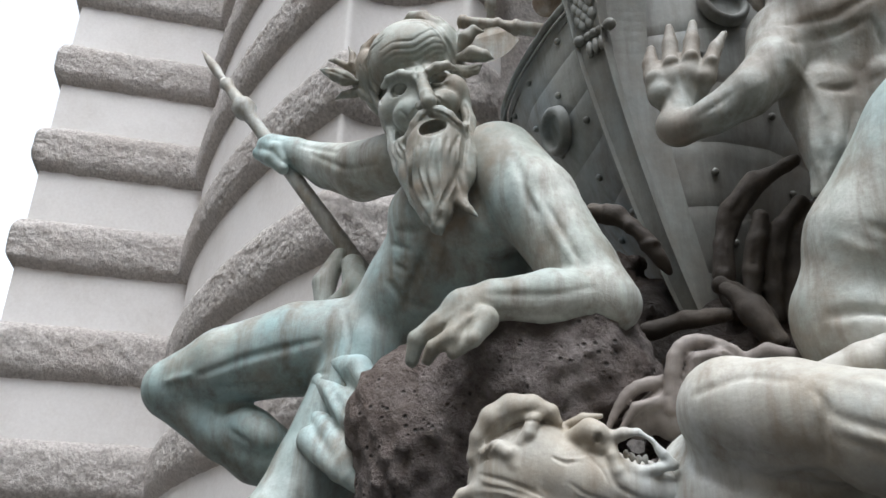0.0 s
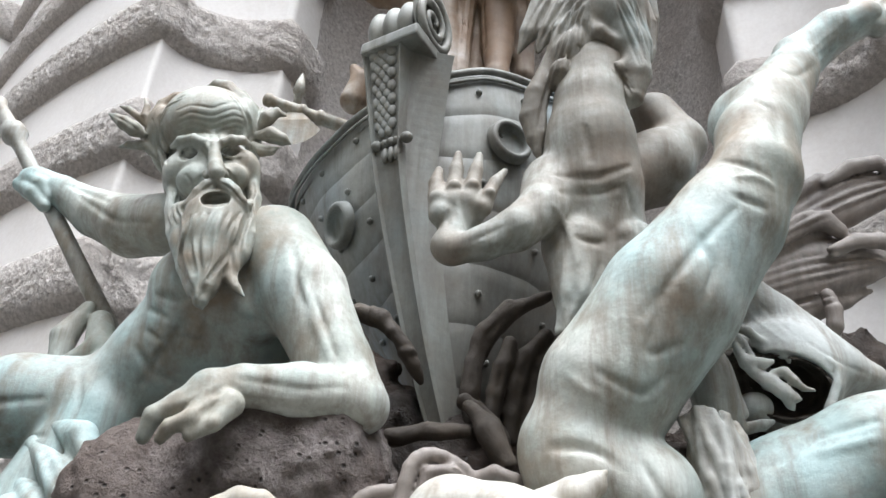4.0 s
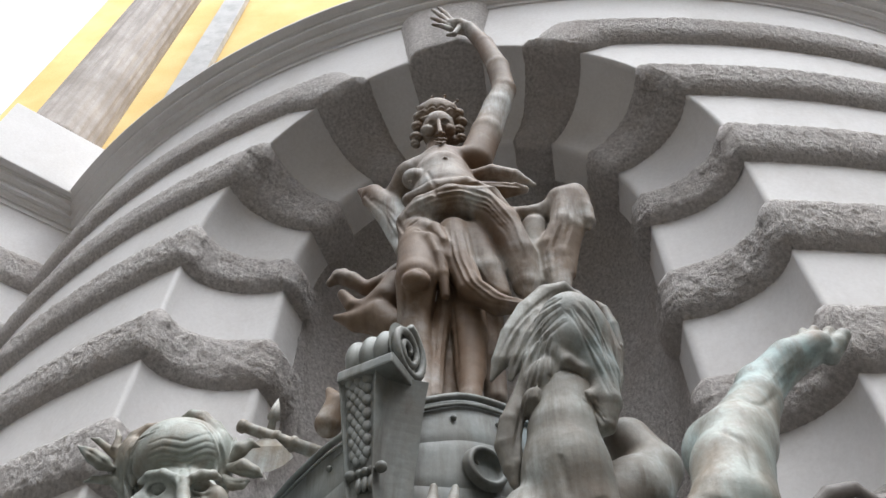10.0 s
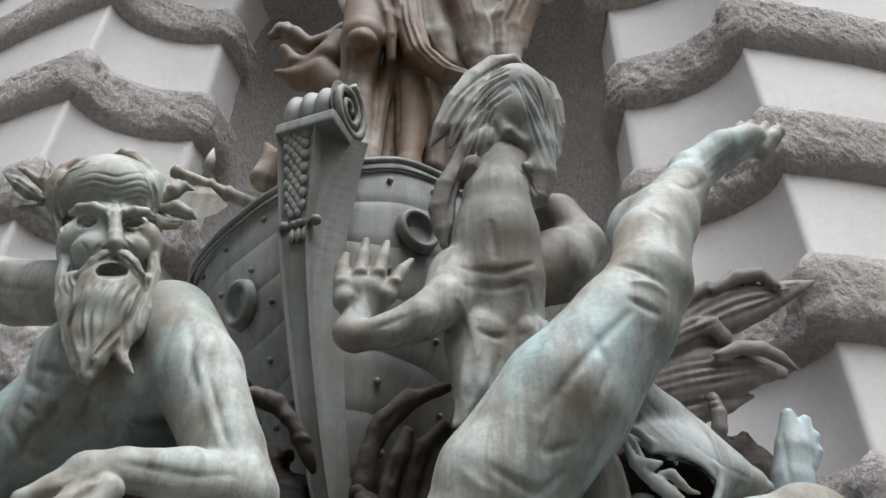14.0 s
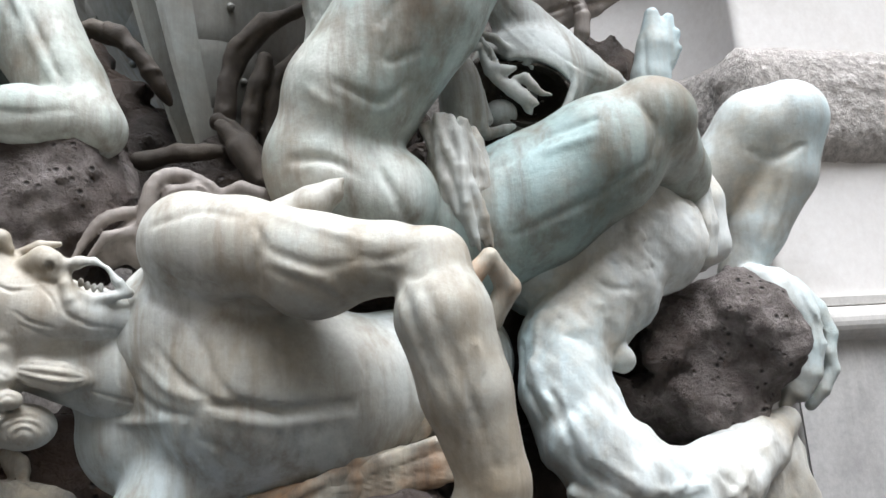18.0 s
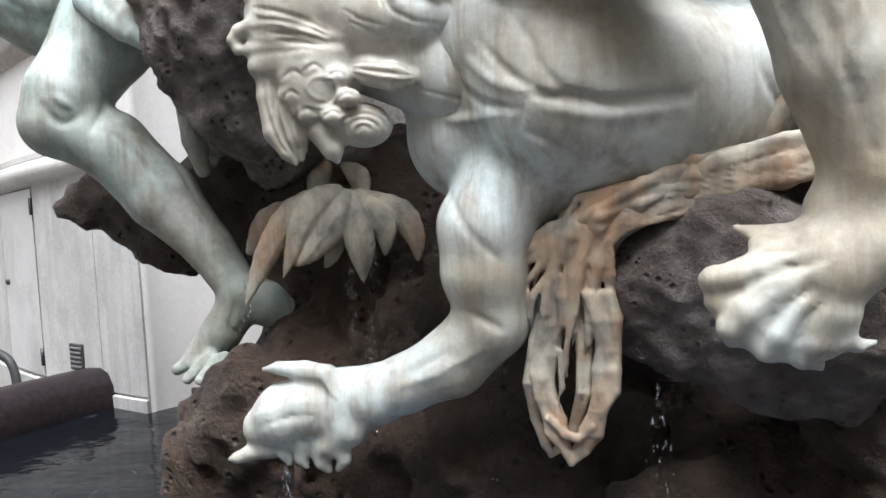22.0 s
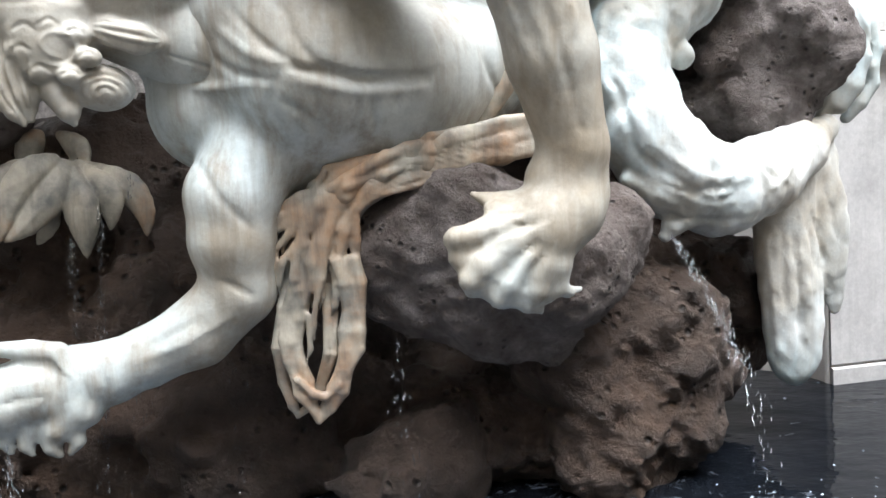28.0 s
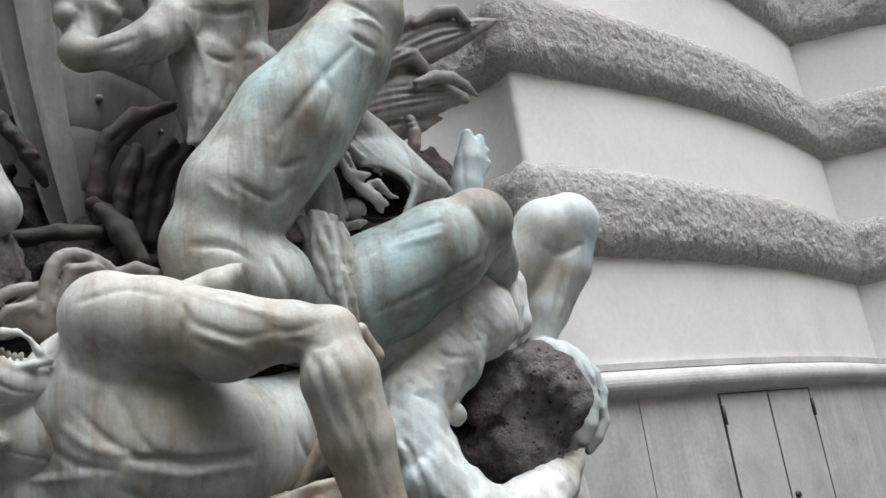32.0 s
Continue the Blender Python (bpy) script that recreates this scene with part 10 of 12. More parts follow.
def giant_head():
    c = Clay((-1.16, 1.93, 1.4), (-0.07, 2.64, 2.4), 0.0042)
    # skull, face, jaw and neck
    c.lump((-0.724, 2.205, 1.979), (0.152, 0.143, 0.163), (12.1, 3.5, 22.2), k=0.03)
    c.limb((-0.660, 2.196, 2.015, 0.120), (-0.532, 2.182, 1.964, 0.100), (-0.424, 2.182, 1.953, 0.073), (-0.361, 2.196, 1.947, 0.053), k=0.03)
    c.lump((-0.567, 2.179, 1.909), (0.092, 0.067, 0.071), (12.1, 3.5, 22.2), k=0.03)
    c.lump((-0.328, 2.196, 1.938), (0.041, 0.047, 0.044), (12.1, 3.5, 22.2), k=0.02)
    c.limb((-0.565, 2.252, 1.880, 0.103), (-0.362, 2.296, 1.814, 0.129), (-0.245, 2.326, 1.803, 0.147), k=0.03)
    c.lump((-0.664, 2.179, 2.073), (0.080, 0.080, 0.071), (12.1, 3.5, 22.2), k=0.03)
    # brow, nose and open mouth
    c.limb((-0.597, 2.173, 2.119, 0.013), (-0.547, 2.170, 2.135, 0.015), (-0.500, 2.170, 2.138, 0.007), k=0.008)
    c.limb((-0.559, 2.138, 2.079, 0.029), (-0.519, 2.117, 2.088, 0.032), (-0.498, 2.108, 2.078, 0.031), k=0.012)
    c.limb((-0.523, 2.120, 2.048, 0.021), (-0.493, 2.114, 2.048, 0.019), k=0.008)
    c.lump((-0.490, 2.079, 2.060), (0.010, 0.023, 0.014), (12.1, 3.5, 22.2), k=0.003, cut=True)
    c.limb((-0.480, 2.129, 2.055, 0.013), (-0.465, 2.117, 2.070, 0.016), (-0.433, 2.111, 2.074, 0.016), (-0.401, 2.114, 2.074, 0.012), (-0.373, 2.123, 2.054, 0.010), (-0.346, 2.132, 2.022, 0.012), (-0.324, 2.141, 1.997, 0.010), k=0.012)
    c.limb((-0.471, 2.120, 2.058, 0.016), (-0.463, 2.111, 2.023, 0.016), (-0.452, 2.108, 1.985, 0.015), (-0.441, 2.114, 1.960, 0.013), (-0.432, 2.120, 1.948, 0.006), k=0.012)
    c.lump((-0.406, 2.126, 2.032), (0.039, 0.086, 0.037), (12.1, 3.5, 22.2), k=0.006, cut=True)
    c.limb((-0.443, 2.123, 2.005, 0.012), (-0.403, 2.123, 1.983, 0.013), (-0.360, 2.129, 1.989, 0.013), (-0.324, 2.141, 1.997, 0.010), k=0.012)
    c.lump((-0.438, 2.141, 2.031), (0.007, 0.012, 0.012), (12.1, 3.5, 22.2), k=0.002)
    c.lump((-0.423, 2.141, 2.022), (0.007, 0.012, 0.012), (12.1, 3.5, 22.2), k=0.002)
    c.lump((-0.407, 2.141, 2.016), (0.007, 0.012, 0.012), (12.1, 3.5, 22.2), k=0.002)
    c.lump((-0.391, 2.141, 2.016), (0.007, 0.012, 0.012), (12.1, 3.5, 22.2), k=0.002)
    c.draw(-0.0059, (-0.482, 2.120, 2.001), (-0.465, 2.120, 1.952), (-0.408, 2.120, 1.919), (-0.343, 2.120, 1.907))
    c.draw(-0.0059, (-0.565, 2.120, 1.934), (-0.486, 2.120, 1.886), (-0.397, 2.120, 1.879), (-0.323, 2.120, 1.890))
    c.draw(-0.0044, (-0.582, 2.120, 1.968), (-0.542, 2.120, 1.937), (-0.483, 2.120, 1.917))
    c.draw(-0.0044, (-0.533, 2.120, 2.035), (-0.494, 2.120, 1.993), (-0.480, 2.120, 1.954))
    c.draw(0.0044, (-0.596, 2.120, 2.026), (-0.550, 2.120, 2.020), (-0.516, 2.120, 2.029))
    c.draw(-0.0044, (-0.619, 2.120, 2.030), (-0.584, 2.120, 2.013), (-0.550, 2.120, 2.020))
    # locks over the brow
    c.limb((-0.605, 2.132, 2.122, 0.013), (-0.621, 2.123, 2.147, 0.022), (-0.668, 2.114, 2.165, 0.031), (-0.722, 2.111, 2.163, 0.040), (-0.771, 2.108, 2.136, 0.041), (-0.807, 2.108, 2.090, 0.032), (-0.825, 2.111, 2.042, 0.024), (-0.810, 2.114, 1.999, 0.012), k=0.01)
    c.limb((-0.641, 2.102, 2.139, 0.012), (-0.662, 2.094, 2.122, 0.019), (-0.670, 2.088, 2.089, 0.018), (-0.691, 2.082, 2.065, 0.010), k=0.008)
    c.limb((-0.791, 2.085, 2.047, 0.015), (-0.751, 2.073, 2.057, 0.019), (-0.718, 2.070, 2.037, 0.019), (-0.707, 2.073, 2.007, 0.012), (-0.713, 2.076, 1.990, 0.004), k=0.012)
    c.lump((-0.770, 2.108, 2.028), (0.030, 0.033, 0.015), (12.1, 3.5, 22.2), k=0.006, cut=True)
    c.limb((-0.763, 2.102, 1.957, 0.024), (-0.815, 2.105, 1.956, 0.024), (-0.860, 2.108, 1.947, 0.019), (-0.877, 2.108, 1.929, 0.016), (-0.866, 2.108, 1.903, 0.013), (-0.833, 2.105, 1.896, 0.010), k=0.012)
    c.limb((-0.801, 2.111, 1.979, 0.022), (-0.731, 2.114, 1.963, 0.025), (-0.657, 2.099, 1.924, 0.022), (-0.604, 2.117, 1.915, 0.007), k=0.012)
    c.limb((-0.813, 2.111, 1.939, 0.022), (-0.743, 2.114, 1.934, 0.025), (-0.668, 2.099, 1.906, 0.022), (-0.586, 2.117, 1.904, 0.007), k=0.012)
    c.limb((-0.826, 2.111, 1.899, 0.022), (-0.756, 2.114, 1.897, 0.025), (-0.680, 2.099, 1.872, 0.022), (-0.598, 2.117, 1.874, 0.007), k=0.012)
    c.limb((-0.820, 2.111, 1.856, 0.022), (-0.749, 2.114, 1.858, 0.025), (-0.674, 2.099, 1.837, 0.022), (-0.628, 2.117, 1.845, 0.007), k=0.012)
    c.draw(-0.0065, (-0.820, 2.120, 2.001), (-0.757, 2.120, 1.983), (-0.687, 2.120, 1.956), (-0.620, 2.120, 1.918))
    c.draw(0.0053, (-0.813, 2.120, 1.985), (-0.758, 2.120, 1.964), (-0.689, 2.120, 1.941), (-0.621, 2.120, 1.911))
    c.draw(-0.0065, (-0.813, 2.120, 1.971), (-0.758, 2.120, 1.960), (-0.689, 2.120, 1.942), (-0.621, 2.120, 1.905))
    c.draw(0.0053, (-0.822, 2.120, 1.958), (-0.759, 2.120, 1.953), (-0.690, 2.120, 1.927), (-0.622, 2.120, 1.899))
    c.draw(-0.0065, (-0.831, 2.120, 1.945), (-0.761, 2.120, 1.930), (-0.691, 2.120, 1.912), (-0.622, 2.120, 1.892))
    c.draw(0.0053, (-0.834, 2.120, 1.931), (-0.762, 2.120, 1.915), (-0.691, 2.120, 1.913), (-0.623, 2.120, 1.886))
    c.draw(-0.0065, (-0.829, 2.120, 1.916), (-0.762, 2.120, 1.914), (-0.692, 2.120, 1.898), (-0.623, 2.120, 1.880))
    c.draw(0.0053, (-0.821, 2.120, 1.900), (-0.763, 2.120, 1.901), (-0.693, 2.120, 1.884), (-0.624, 2.120, 1.873))
    c.draw(-0.0065, (-0.819, 2.120, 1.886), (-0.765, 2.120, 1.878), (-0.693, 2.120, 1.884), (-0.624, 2.120, 1.867))
    c.draw(0.0053, (-0.826, 2.120, 1.872), (-0.766, 2.120, 1.869), (-0.694, 2.120, 1.869), (-0.625, 2.120, 1.861))
    c.draw(-0.0065, (-0.836, 2.120, 1.859), (-0.766, 2.120, 1.867), (-0.696, 2.120, 1.855), (-0.626, 2.120, 1.854))
    c.draw(-0.0050, (-0.826, 2.120, 2.024), (-0.807, 2.120, 2.090), (-0.761, 2.120, 2.136), (-0.695, 2.120, 2.154), (-0.633, 2.120, 2.145))
    c.draw(0.0044, (-0.822, 2.120, 2.026), (-0.802, 2.120, 2.088), (-0.759, 2.120, 2.132), (-0.694, 2.120, 2.151), (-0.633, 2.120, 2.141))
    c.draw(-0.0050, (-0.818, 2.120, 2.028), (-0.798, 2.120, 2.085), (-0.756, 2.120, 2.128), (-0.693, 2.120, 2.147), (-0.633, 2.120, 2.137))
    c.draw(0.0044, (-0.814, 2.120, 2.030), (-0.794, 2.120, 2.083), (-0.754, 2.120, 2.124), (-0.691, 2.120, 2.143), (-0.634, 2.120, 2.133))
    c.draw(-0.0050, (-0.810, 2.120, 2.032), (-0.790, 2.120, 2.081), (-0.751, 2.120, 2.120), (-0.690, 2.120, 2.140), (-0.634, 2.120, 2.129))
    c.draw(0.0044, (-0.806, 2.120, 2.034), (-0.786, 2.120, 2.079), (-0.749, 2.120, 2.116), (-0.689, 2.120, 2.136), (-0.634, 2.120, 2.125))
    c.draw(-0.0050, (-0.803, 2.120, 2.036), (-0.782, 2.120, 2.077), (-0.747, 2.120, 2.113), (-0.687, 2.120, 2.132), (-0.635, 2.120, 2.121))
    # curled lock by the ear
    c.lump((-0.676, 2.144, 1.777), (0.089, 0.062, 0.083), (12.1, 3.5, 22.2), k=0.012)
    c.lump((-0.763, 2.149, 1.877), (0.076, 0.061, 0.121), (12.1, 3.5, 22.2), k=0.03)
    c.lump((-0.785, 2.173, 1.747), (0.052, 0.046, 0.107), (12.1, 3.5, 22.2), k=0.03)
    c.lump((-0.655, 2.149, 1.834), (0.104, 0.059, 0.074), (12.1, 3.5, 22.2), k=0.03)
    c.lump((-0.721, 2.111, 1.818), (0.037, 0.024, 0.028), (12.1, 3.5, 22.2), k=0.016)
    c.draw(-0.0047, (-0.757, 2.120, 1.817), (-0.724, 2.120, 1.838), (-0.694, 2.120, 1.813))
    c.lump((-0.664, 2.111, 1.829), (0.034, 0.023, 0.025), (12.1, 3.5, 22.2), k=0.016)
    c.draw(-0.0047, (-0.697, 2.120, 1.828), (-0.666, 2.120, 1.847), (-0.640, 2.120, 1.824))
    c.lump((-0.607, 2.111, 1.808), (0.032, 0.023, 0.024), (12.1, 3.5, 22.2), k=0.016)
    c.draw(-0.0047, (-0.638, 2.120, 1.806), (-0.609, 2.120, 1.825), (-0.584, 2.120, 1.803))
    c.lump((-0.584, 2.111, 1.756), (0.030, 0.023, 0.023), (12.1, 3.5, 22.2), k=0.016)
    c.draw(-0.0047, (-0.614, 2.120, 1.754), (-0.586, 2.120, 1.772), (-0.563, 2.120, 1.751))
    c.lump((-0.624, 2.111, 1.715), (0.032, 0.023, 0.024), (12.1, 3.5, 22.2), k=0.016)
    c.draw(-0.0047, (-0.655, 2.120, 1.713), (-0.627, 2.120, 1.731), (-0.601, 2.120, 1.710))
    c.lump((-0.691, 2.111, 1.725), (0.035, 0.023, 0.026), (12.1, 3.5, 22.2), k=0.016)
    c.draw(-0.0047, (-0.725, 2.120, 1.723), (-0.694, 2.120, 1.743), (-0.666, 2.120, 1.719))
    c.lump((-0.731, 2.111, 1.773), (0.031, 0.024, 0.023), (12.1, 3.5, 22.2), k=0.016)
    c.draw(-0.0047, (-0.762, 2.120, 1.771), (-0.734, 2.120, 1.789), (-0.709, 2.120, 1.768))
    c.draw(0.0059, (-0.642, 2.120, 1.754), (-0.679, 2.120, 1.764), (-0.696, 2.120, 1.792), (-0.672, 2.120, 1.813), (-0.632, 2.120, 1.811), (-0.607, 2.120, 1.785), (-0.616, 2.120, 1.752), (-0.651, 2.120, 1.735), (-0.696, 2.120, 1.749))
    c.lump((-0.615, 2.067, 1.790), (0.018, 0.026, 0.011), (12.1, 3.5, 22.2), k=0.004, cut=True)
    # hanging locks and the ochre curl
    c.limb((-0.801, 2.132, 1.858, 0.029), (-0.800, 2.132, 1.783, 0.034), (-0.791, 2.132, 1.694, 0.032), (-0.761, 2.132, 1.639, 0.022), (-0.744, 2.132, 1.609, 0.006), k=0.01)
    c.limb((-0.755, 2.138, 1.742, 0.038), (-0.739, 2.138, 1.674, 0.032), (-0.730, 2.138, 1.622, 0.009), k=0.01)
    c.limb((-0.674, 2.146, 1.689, 0.038), (-0.647, 2.146, 1.636, 0.026), (-0.638, 2.146, 1.610, 0.009), k=0.01)
    c.draw(-0.0065, (-0.813, 2.120, 1.836), (-0.807, 2.120, 1.746), (-0.784, 2.120, 1.671), (-0.747, 2.120, 1.621))
    c.draw(0.0053, (-0.798, 2.120, 1.821), (-0.793, 2.120, 1.741), (-0.773, 2.120, 1.670), (-0.742, 2.120, 1.622))
    c.draw(-0.0065, (-0.783, 2.120, 1.807), (-0.780, 2.120, 1.735), (-0.762, 2.120, 1.668), (-0.737, 2.120, 1.623))
    c.draw(0.0053, (-0.768, 2.120, 1.792), (-0.766, 2.120, 1.729), (-0.751, 2.120, 1.667), (-0.732, 2.120, 1.624))
    c.draw(-0.0065, (-0.754, 2.120, 1.778), (-0.753, 2.120, 1.724), (-0.740, 2.120, 1.666), (-0.727, 2.120, 1.625))
    c.draw(0.0053, (-0.739, 2.120, 1.764), (-0.739, 2.120, 1.718), (-0.728, 2.120, 1.665), (-0.722, 2.120, 1.627))
    c.draw(-0.0065, (-0.724, 2.120, 1.750), (-0.726, 2.120, 1.713), (-0.717, 2.120, 1.664), (-0.717, 2.120, 1.628))
    c.draw(0.0053, (-0.710, 2.120, 1.736), (-0.712, 2.120, 1.707), (-0.706, 2.120, 1.663), (-0.712, 2.120, 1.629))
    c.lump((-0.577, 2.182, 1.695), (0.074, 0.062, 0.056), (12.1, 3.5, 22.2), k=0.02)
    c.draw(-0.0047, (-0.571, 2.120, 1.671), (-0.573, 2.120, 1.678), (-0.570, 2.120, 1.685), (-0.562, 2.120, 1.688), (-0.552, 2.120, 1.689), (-0.544, 2.120, 1.685), (-0.538, 2.120, 1.679), (-0.538, 2.120, 1.672))
    c.draw(0.0044, (-0.580, 2.120, 1.668), (-0.584, 2.120, 1.679), (-0.578, 2.120, 1.689), (-0.566, 2.120, 1.696), (-0.551, 2.120, 1.696), (-0.537, 2.120, 1.691), (-0.528, 2.120, 1.681), (-0.528, 2.120, 1.670))
    c.draw(-0.0047, (-0.590, 2.120, 1.665), (-0.594, 2.120, 1.681), (-0.587, 2.120, 1.694), (-0.570, 2.120, 1.703), (-0.549, 2.120, 1.703), (-0.530, 2.120, 1.696), (-0.518, 2.120, 1.683), (-0.517, 2.120, 1.668))
    c.draw(0.0044, (-0.599, 2.120, 1.663), (-0.605, 2.120, 1.682), (-0.596, 2.120, 1.699), (-0.574, 2.120, 1.710), (-0.548, 2.120, 1.711), (-0.523, 2.120, 1.701), (-0.508, 2.120, 1.685), (-0.507, 2.120, 1.665))
    c.draw(-0.0047, (-0.608, 2.120, 1.660), (-0.615, 2.120, 1.683), (-0.604, 2.120, 1.704), (-0.579, 2.120, 1.717), (-0.546, 2.120, 1.718), (-0.517, 2.120, 1.707), (-0.499, 2.120, 1.686), (-0.497, 2.120, 1.663))
    c.draw(0.0044, (-0.618, 2.120, 1.657), (-0.626, 2.120, 1.684), (-0.613, 2.120, 1.709), (-0.583, 2.120, 1.724), (-0.545, 2.120, 1.725), (-0.510, 2.120, 1.712), (-0.489, 2.120, 1.688), (-0.487, 2.120, 1.661))
    c.lump((-0.555, 2.114, 1.656), (0.011, 0.020, 0.009), (12.1, 3.5, 22.2), k=0.003, cut=True)
    # side beard
    c.limb((-0.590, 2.158, 1.833, 0.021), (-0.538, 2.144, 1.820, 0.035), (-0.480, 2.146, 1.802, 0.038), (-0.441, 2.164, 1.796, 0.021), (-0.431, 2.179, 1.808, 0.007), k=0.016)
    c.draw(-0.0044, (-0.568, 2.120, 1.838), (-0.505, 2.120, 1.834), (-0.447, 2.120, 1.821), (-0.416, 2.120, 1.800))
    c.draw(0.0038, (-0.569, 2.120, 1.832), (-0.506, 2.120, 1.822), (-0.448, 2.120, 1.810), (-0.416, 2.120, 1.797))
    c.draw(-0.0044, (-0.570, 2.120, 1.826), (-0.507, 2.120, 1.811), (-0.449, 2.120, 1.798), (-0.417, 2.120, 1.794))
    c.draw(0.0038, (-0.570, 2.120, 1.820), (-0.508, 2.120, 1.800), (-0.450, 2.120, 1.787), (-0.417, 2.120, 1.792))
    c.draw(-0.0044, (-0.571, 2.120, 1.813), (-0.509, 2.120, 1.788), (-0.451, 2.120, 1.776), (-0.417, 2.120, 1.789))
    c.draw(0.0038, (-0.571, 2.120, 1.807), (-0.510, 2.120, 1.777), (-0.452, 2.120, 1.764), (-0.417, 2.120, 1.786))
    c.draw(-0.0053, (-0.312, 2.120, 1.889), (-0.325, 2.120, 1.834), (-0.316, 2.120, 1.749))
    c.draw(-0.0053, (-0.280, 2.120, 1.885), (-0.259, 2.120, 1.812), (-0.193, 2.120, 1.762))
    c.draw(-0.0053, (-0.347, 2.120, 1.872), (-0.348, 2.120, 1.809), (-0.343, 2.120, 1.766))
    c.draw(-0.0053, (-0.408, 2.120, 1.762), (-0.296, 2.120, 1.724), (-0.169, 2.120, 1.724))
    c.draw(0.0059, (-0.298, 2.120, 1.880), (-0.290, 2.120, 1.809), (-0.264, 2.120, 1.757))
    return c


def triton_head():
    c = Clay((-0.2, 2.12, 3.42), (0.75, 2.95, 4.95), 0.0048)
    # head thrown back
    c.lump((0.375, 2.585, 4.344), (0.188, 0.196, 0.281), (45.3, 2.2, -4.6), k=0.02)
    c.lump((0.426, 2.549, 4.123), (0.118, 0.115, 0.153), (45.3, 2.2, -4.6), k=0.03)
    c.limb((0.315, 2.596, 4.126, 0.121), (0.288, 2.589, 3.943, 0.114), k=0.03)
    c.limb((0.447, 2.523, 4.150, 0.088), (0.466, 2.512, 3.977, 0.066), (0.450, 2.515, 3.860, 0.040), (0.406, 2.523, 3.805, 0.011), k=0.012)
    c.limb((0.346, 2.541, 3.951, 0.073), (0.414, 2.534, 3.875, 0.044), k=0.02)
    c.lump((0.352, 2.527, 4.202), (0.150, 0.119, 0.216), (45.3, 2.2, -4.6), k=0.03)
    c.lump((0.238, 2.530, 4.085), (0.094, 0.094, 0.131), (45.3, 2.2, -4.6), k=0.03)
    # brow, nose and cheek folds
    c.limb((0.258, 2.460, 4.253, 0.011), (0.287, 2.427, 4.193, 0.026), (0.325, 2.420, 4.130, 0.031), (0.372, 2.438, 4.100, 0.026), (0.415, 2.460, 4.109, 0.011), k=0.022)
    c.limb((0.358, 2.486, 4.502, 0.037), (0.432, 2.482, 4.416, 0.048), (0.484, 2.493, 4.293, 0.044), (0.516, 2.512, 4.155, 0.033), (0.536, 2.530, 4.072, 0.011), k=0.012)
    c.limb((0.298, 2.486, 4.442, 0.029), (0.351, 2.468, 4.346, 0.037), (0.422, 2.464, 4.259, 0.033), (0.488, 2.486, 4.179, 0.018), k=0.012)
    c.lump((0.335, 2.420, 4.018), (0.047, 0.047, 0.022), (45.3, 2.2, -4.6), k=0.01, cut=True)
    c.limb((0.195, 2.523, 3.796, 0.009), (0.231, 2.490, 3.838, 0.026), (0.309, 2.464, 3.888, 0.031), (0.391, 2.460, 3.970, 0.026), (0.451, 2.479, 4.044, 0.011), k=0.022)
    c.limb((0.150, 2.541, 3.774, 0.007), (0.181, 2.515, 3.850, 0.024), (0.215, 2.493, 3.950, 0.029), (0.234, 2.482, 4.058, 0.026), (0.254, 2.479, 4.162, 0.011), k=0.022)
    # spiral lock
    c.lump((0.177, 2.501, 3.970), (0.058, 0.044, 0.073), (45.3, 2.2, -4.6), k=0.01)
    c.draw(0.0110, (0.217, 2.420, 3.853), (0.192, 2.420, 3.820), (0.163, 2.420, 3.817), (0.141, 2.420, 3.842), (0.133, 2.420, 3.881), (0.139, 2.420, 3.920), (0.156, 2.420, 3.943), (0.175, 2.420, 3.944), (0.189, 2.420, 3.928), (0.194, 2.420, 3.903), (0.189, 2.420, 3.881), (0.180, 2.420, 3.870), (0.170, 2.420, 3.872))
    # hair swept aside in a wing
    c.limb((0.439, 2.593, 4.751, 0.018), (0.377, 2.582, 4.798, 0.033), (0.282, 2.571, 4.743, 0.048), (0.188, 2.563, 4.608, 0.059), (0.108, 2.563, 4.447, 0.059), (0.044, 2.567, 4.292, 0.040), (0.000, 2.574, 4.185, 0.007), k=0.022)
    c.limb((0.330, 2.560, 4.676, 0.018), (0.246, 2.541, 4.555, 0.037), (0.175, 2.541, 4.408, 0.044), (0.120, 2.552, 4.285, 0.037), (0.083, 2.563, 4.178, 0.011), k=0.022)
    c.limb((0.283, 2.523, 4.512, 0.015), (0.221, 2.508, 4.380, 0.033), (0.182, 2.512, 4.246, 0.037), (0.155, 2.523, 4.138, 0.026), (0.128, 2.534, 4.058, 0.009), k=0.022)
    c.limb((0.246, 2.560, 4.494, 0.029), (0.185, 2.560, 4.242, 0.044), (0.129, 2.567, 4.065, 0.048), (0.071, 2.556, 3.929, 0.048), (0.045, 2.563, 3.816, 0.044), (0.061, 2.571, 3.708, 0.033), (0.083, 2.578, 3.605, 0.009), k=0.022)
    c.limb((0.111, 2.552, 3.951, 0.018), (0.080, 2.552, 3.831, 0.029), (0.088, 2.560, 3.723, 0.026), (0.065, 2.571, 3.642, 0.007), k=0.022)
    c.limb((0.443, 2.611, 4.789, 0.018), (0.480, 2.593, 4.661, 0.033), (0.529, 2.593, 4.515, 0.040), (0.564, 2.596, 4.350, 0.033), (0.558, 2.600, 4.192, 0.022), (0.510, 2.593, 4.004, 0.009), k=0.022)
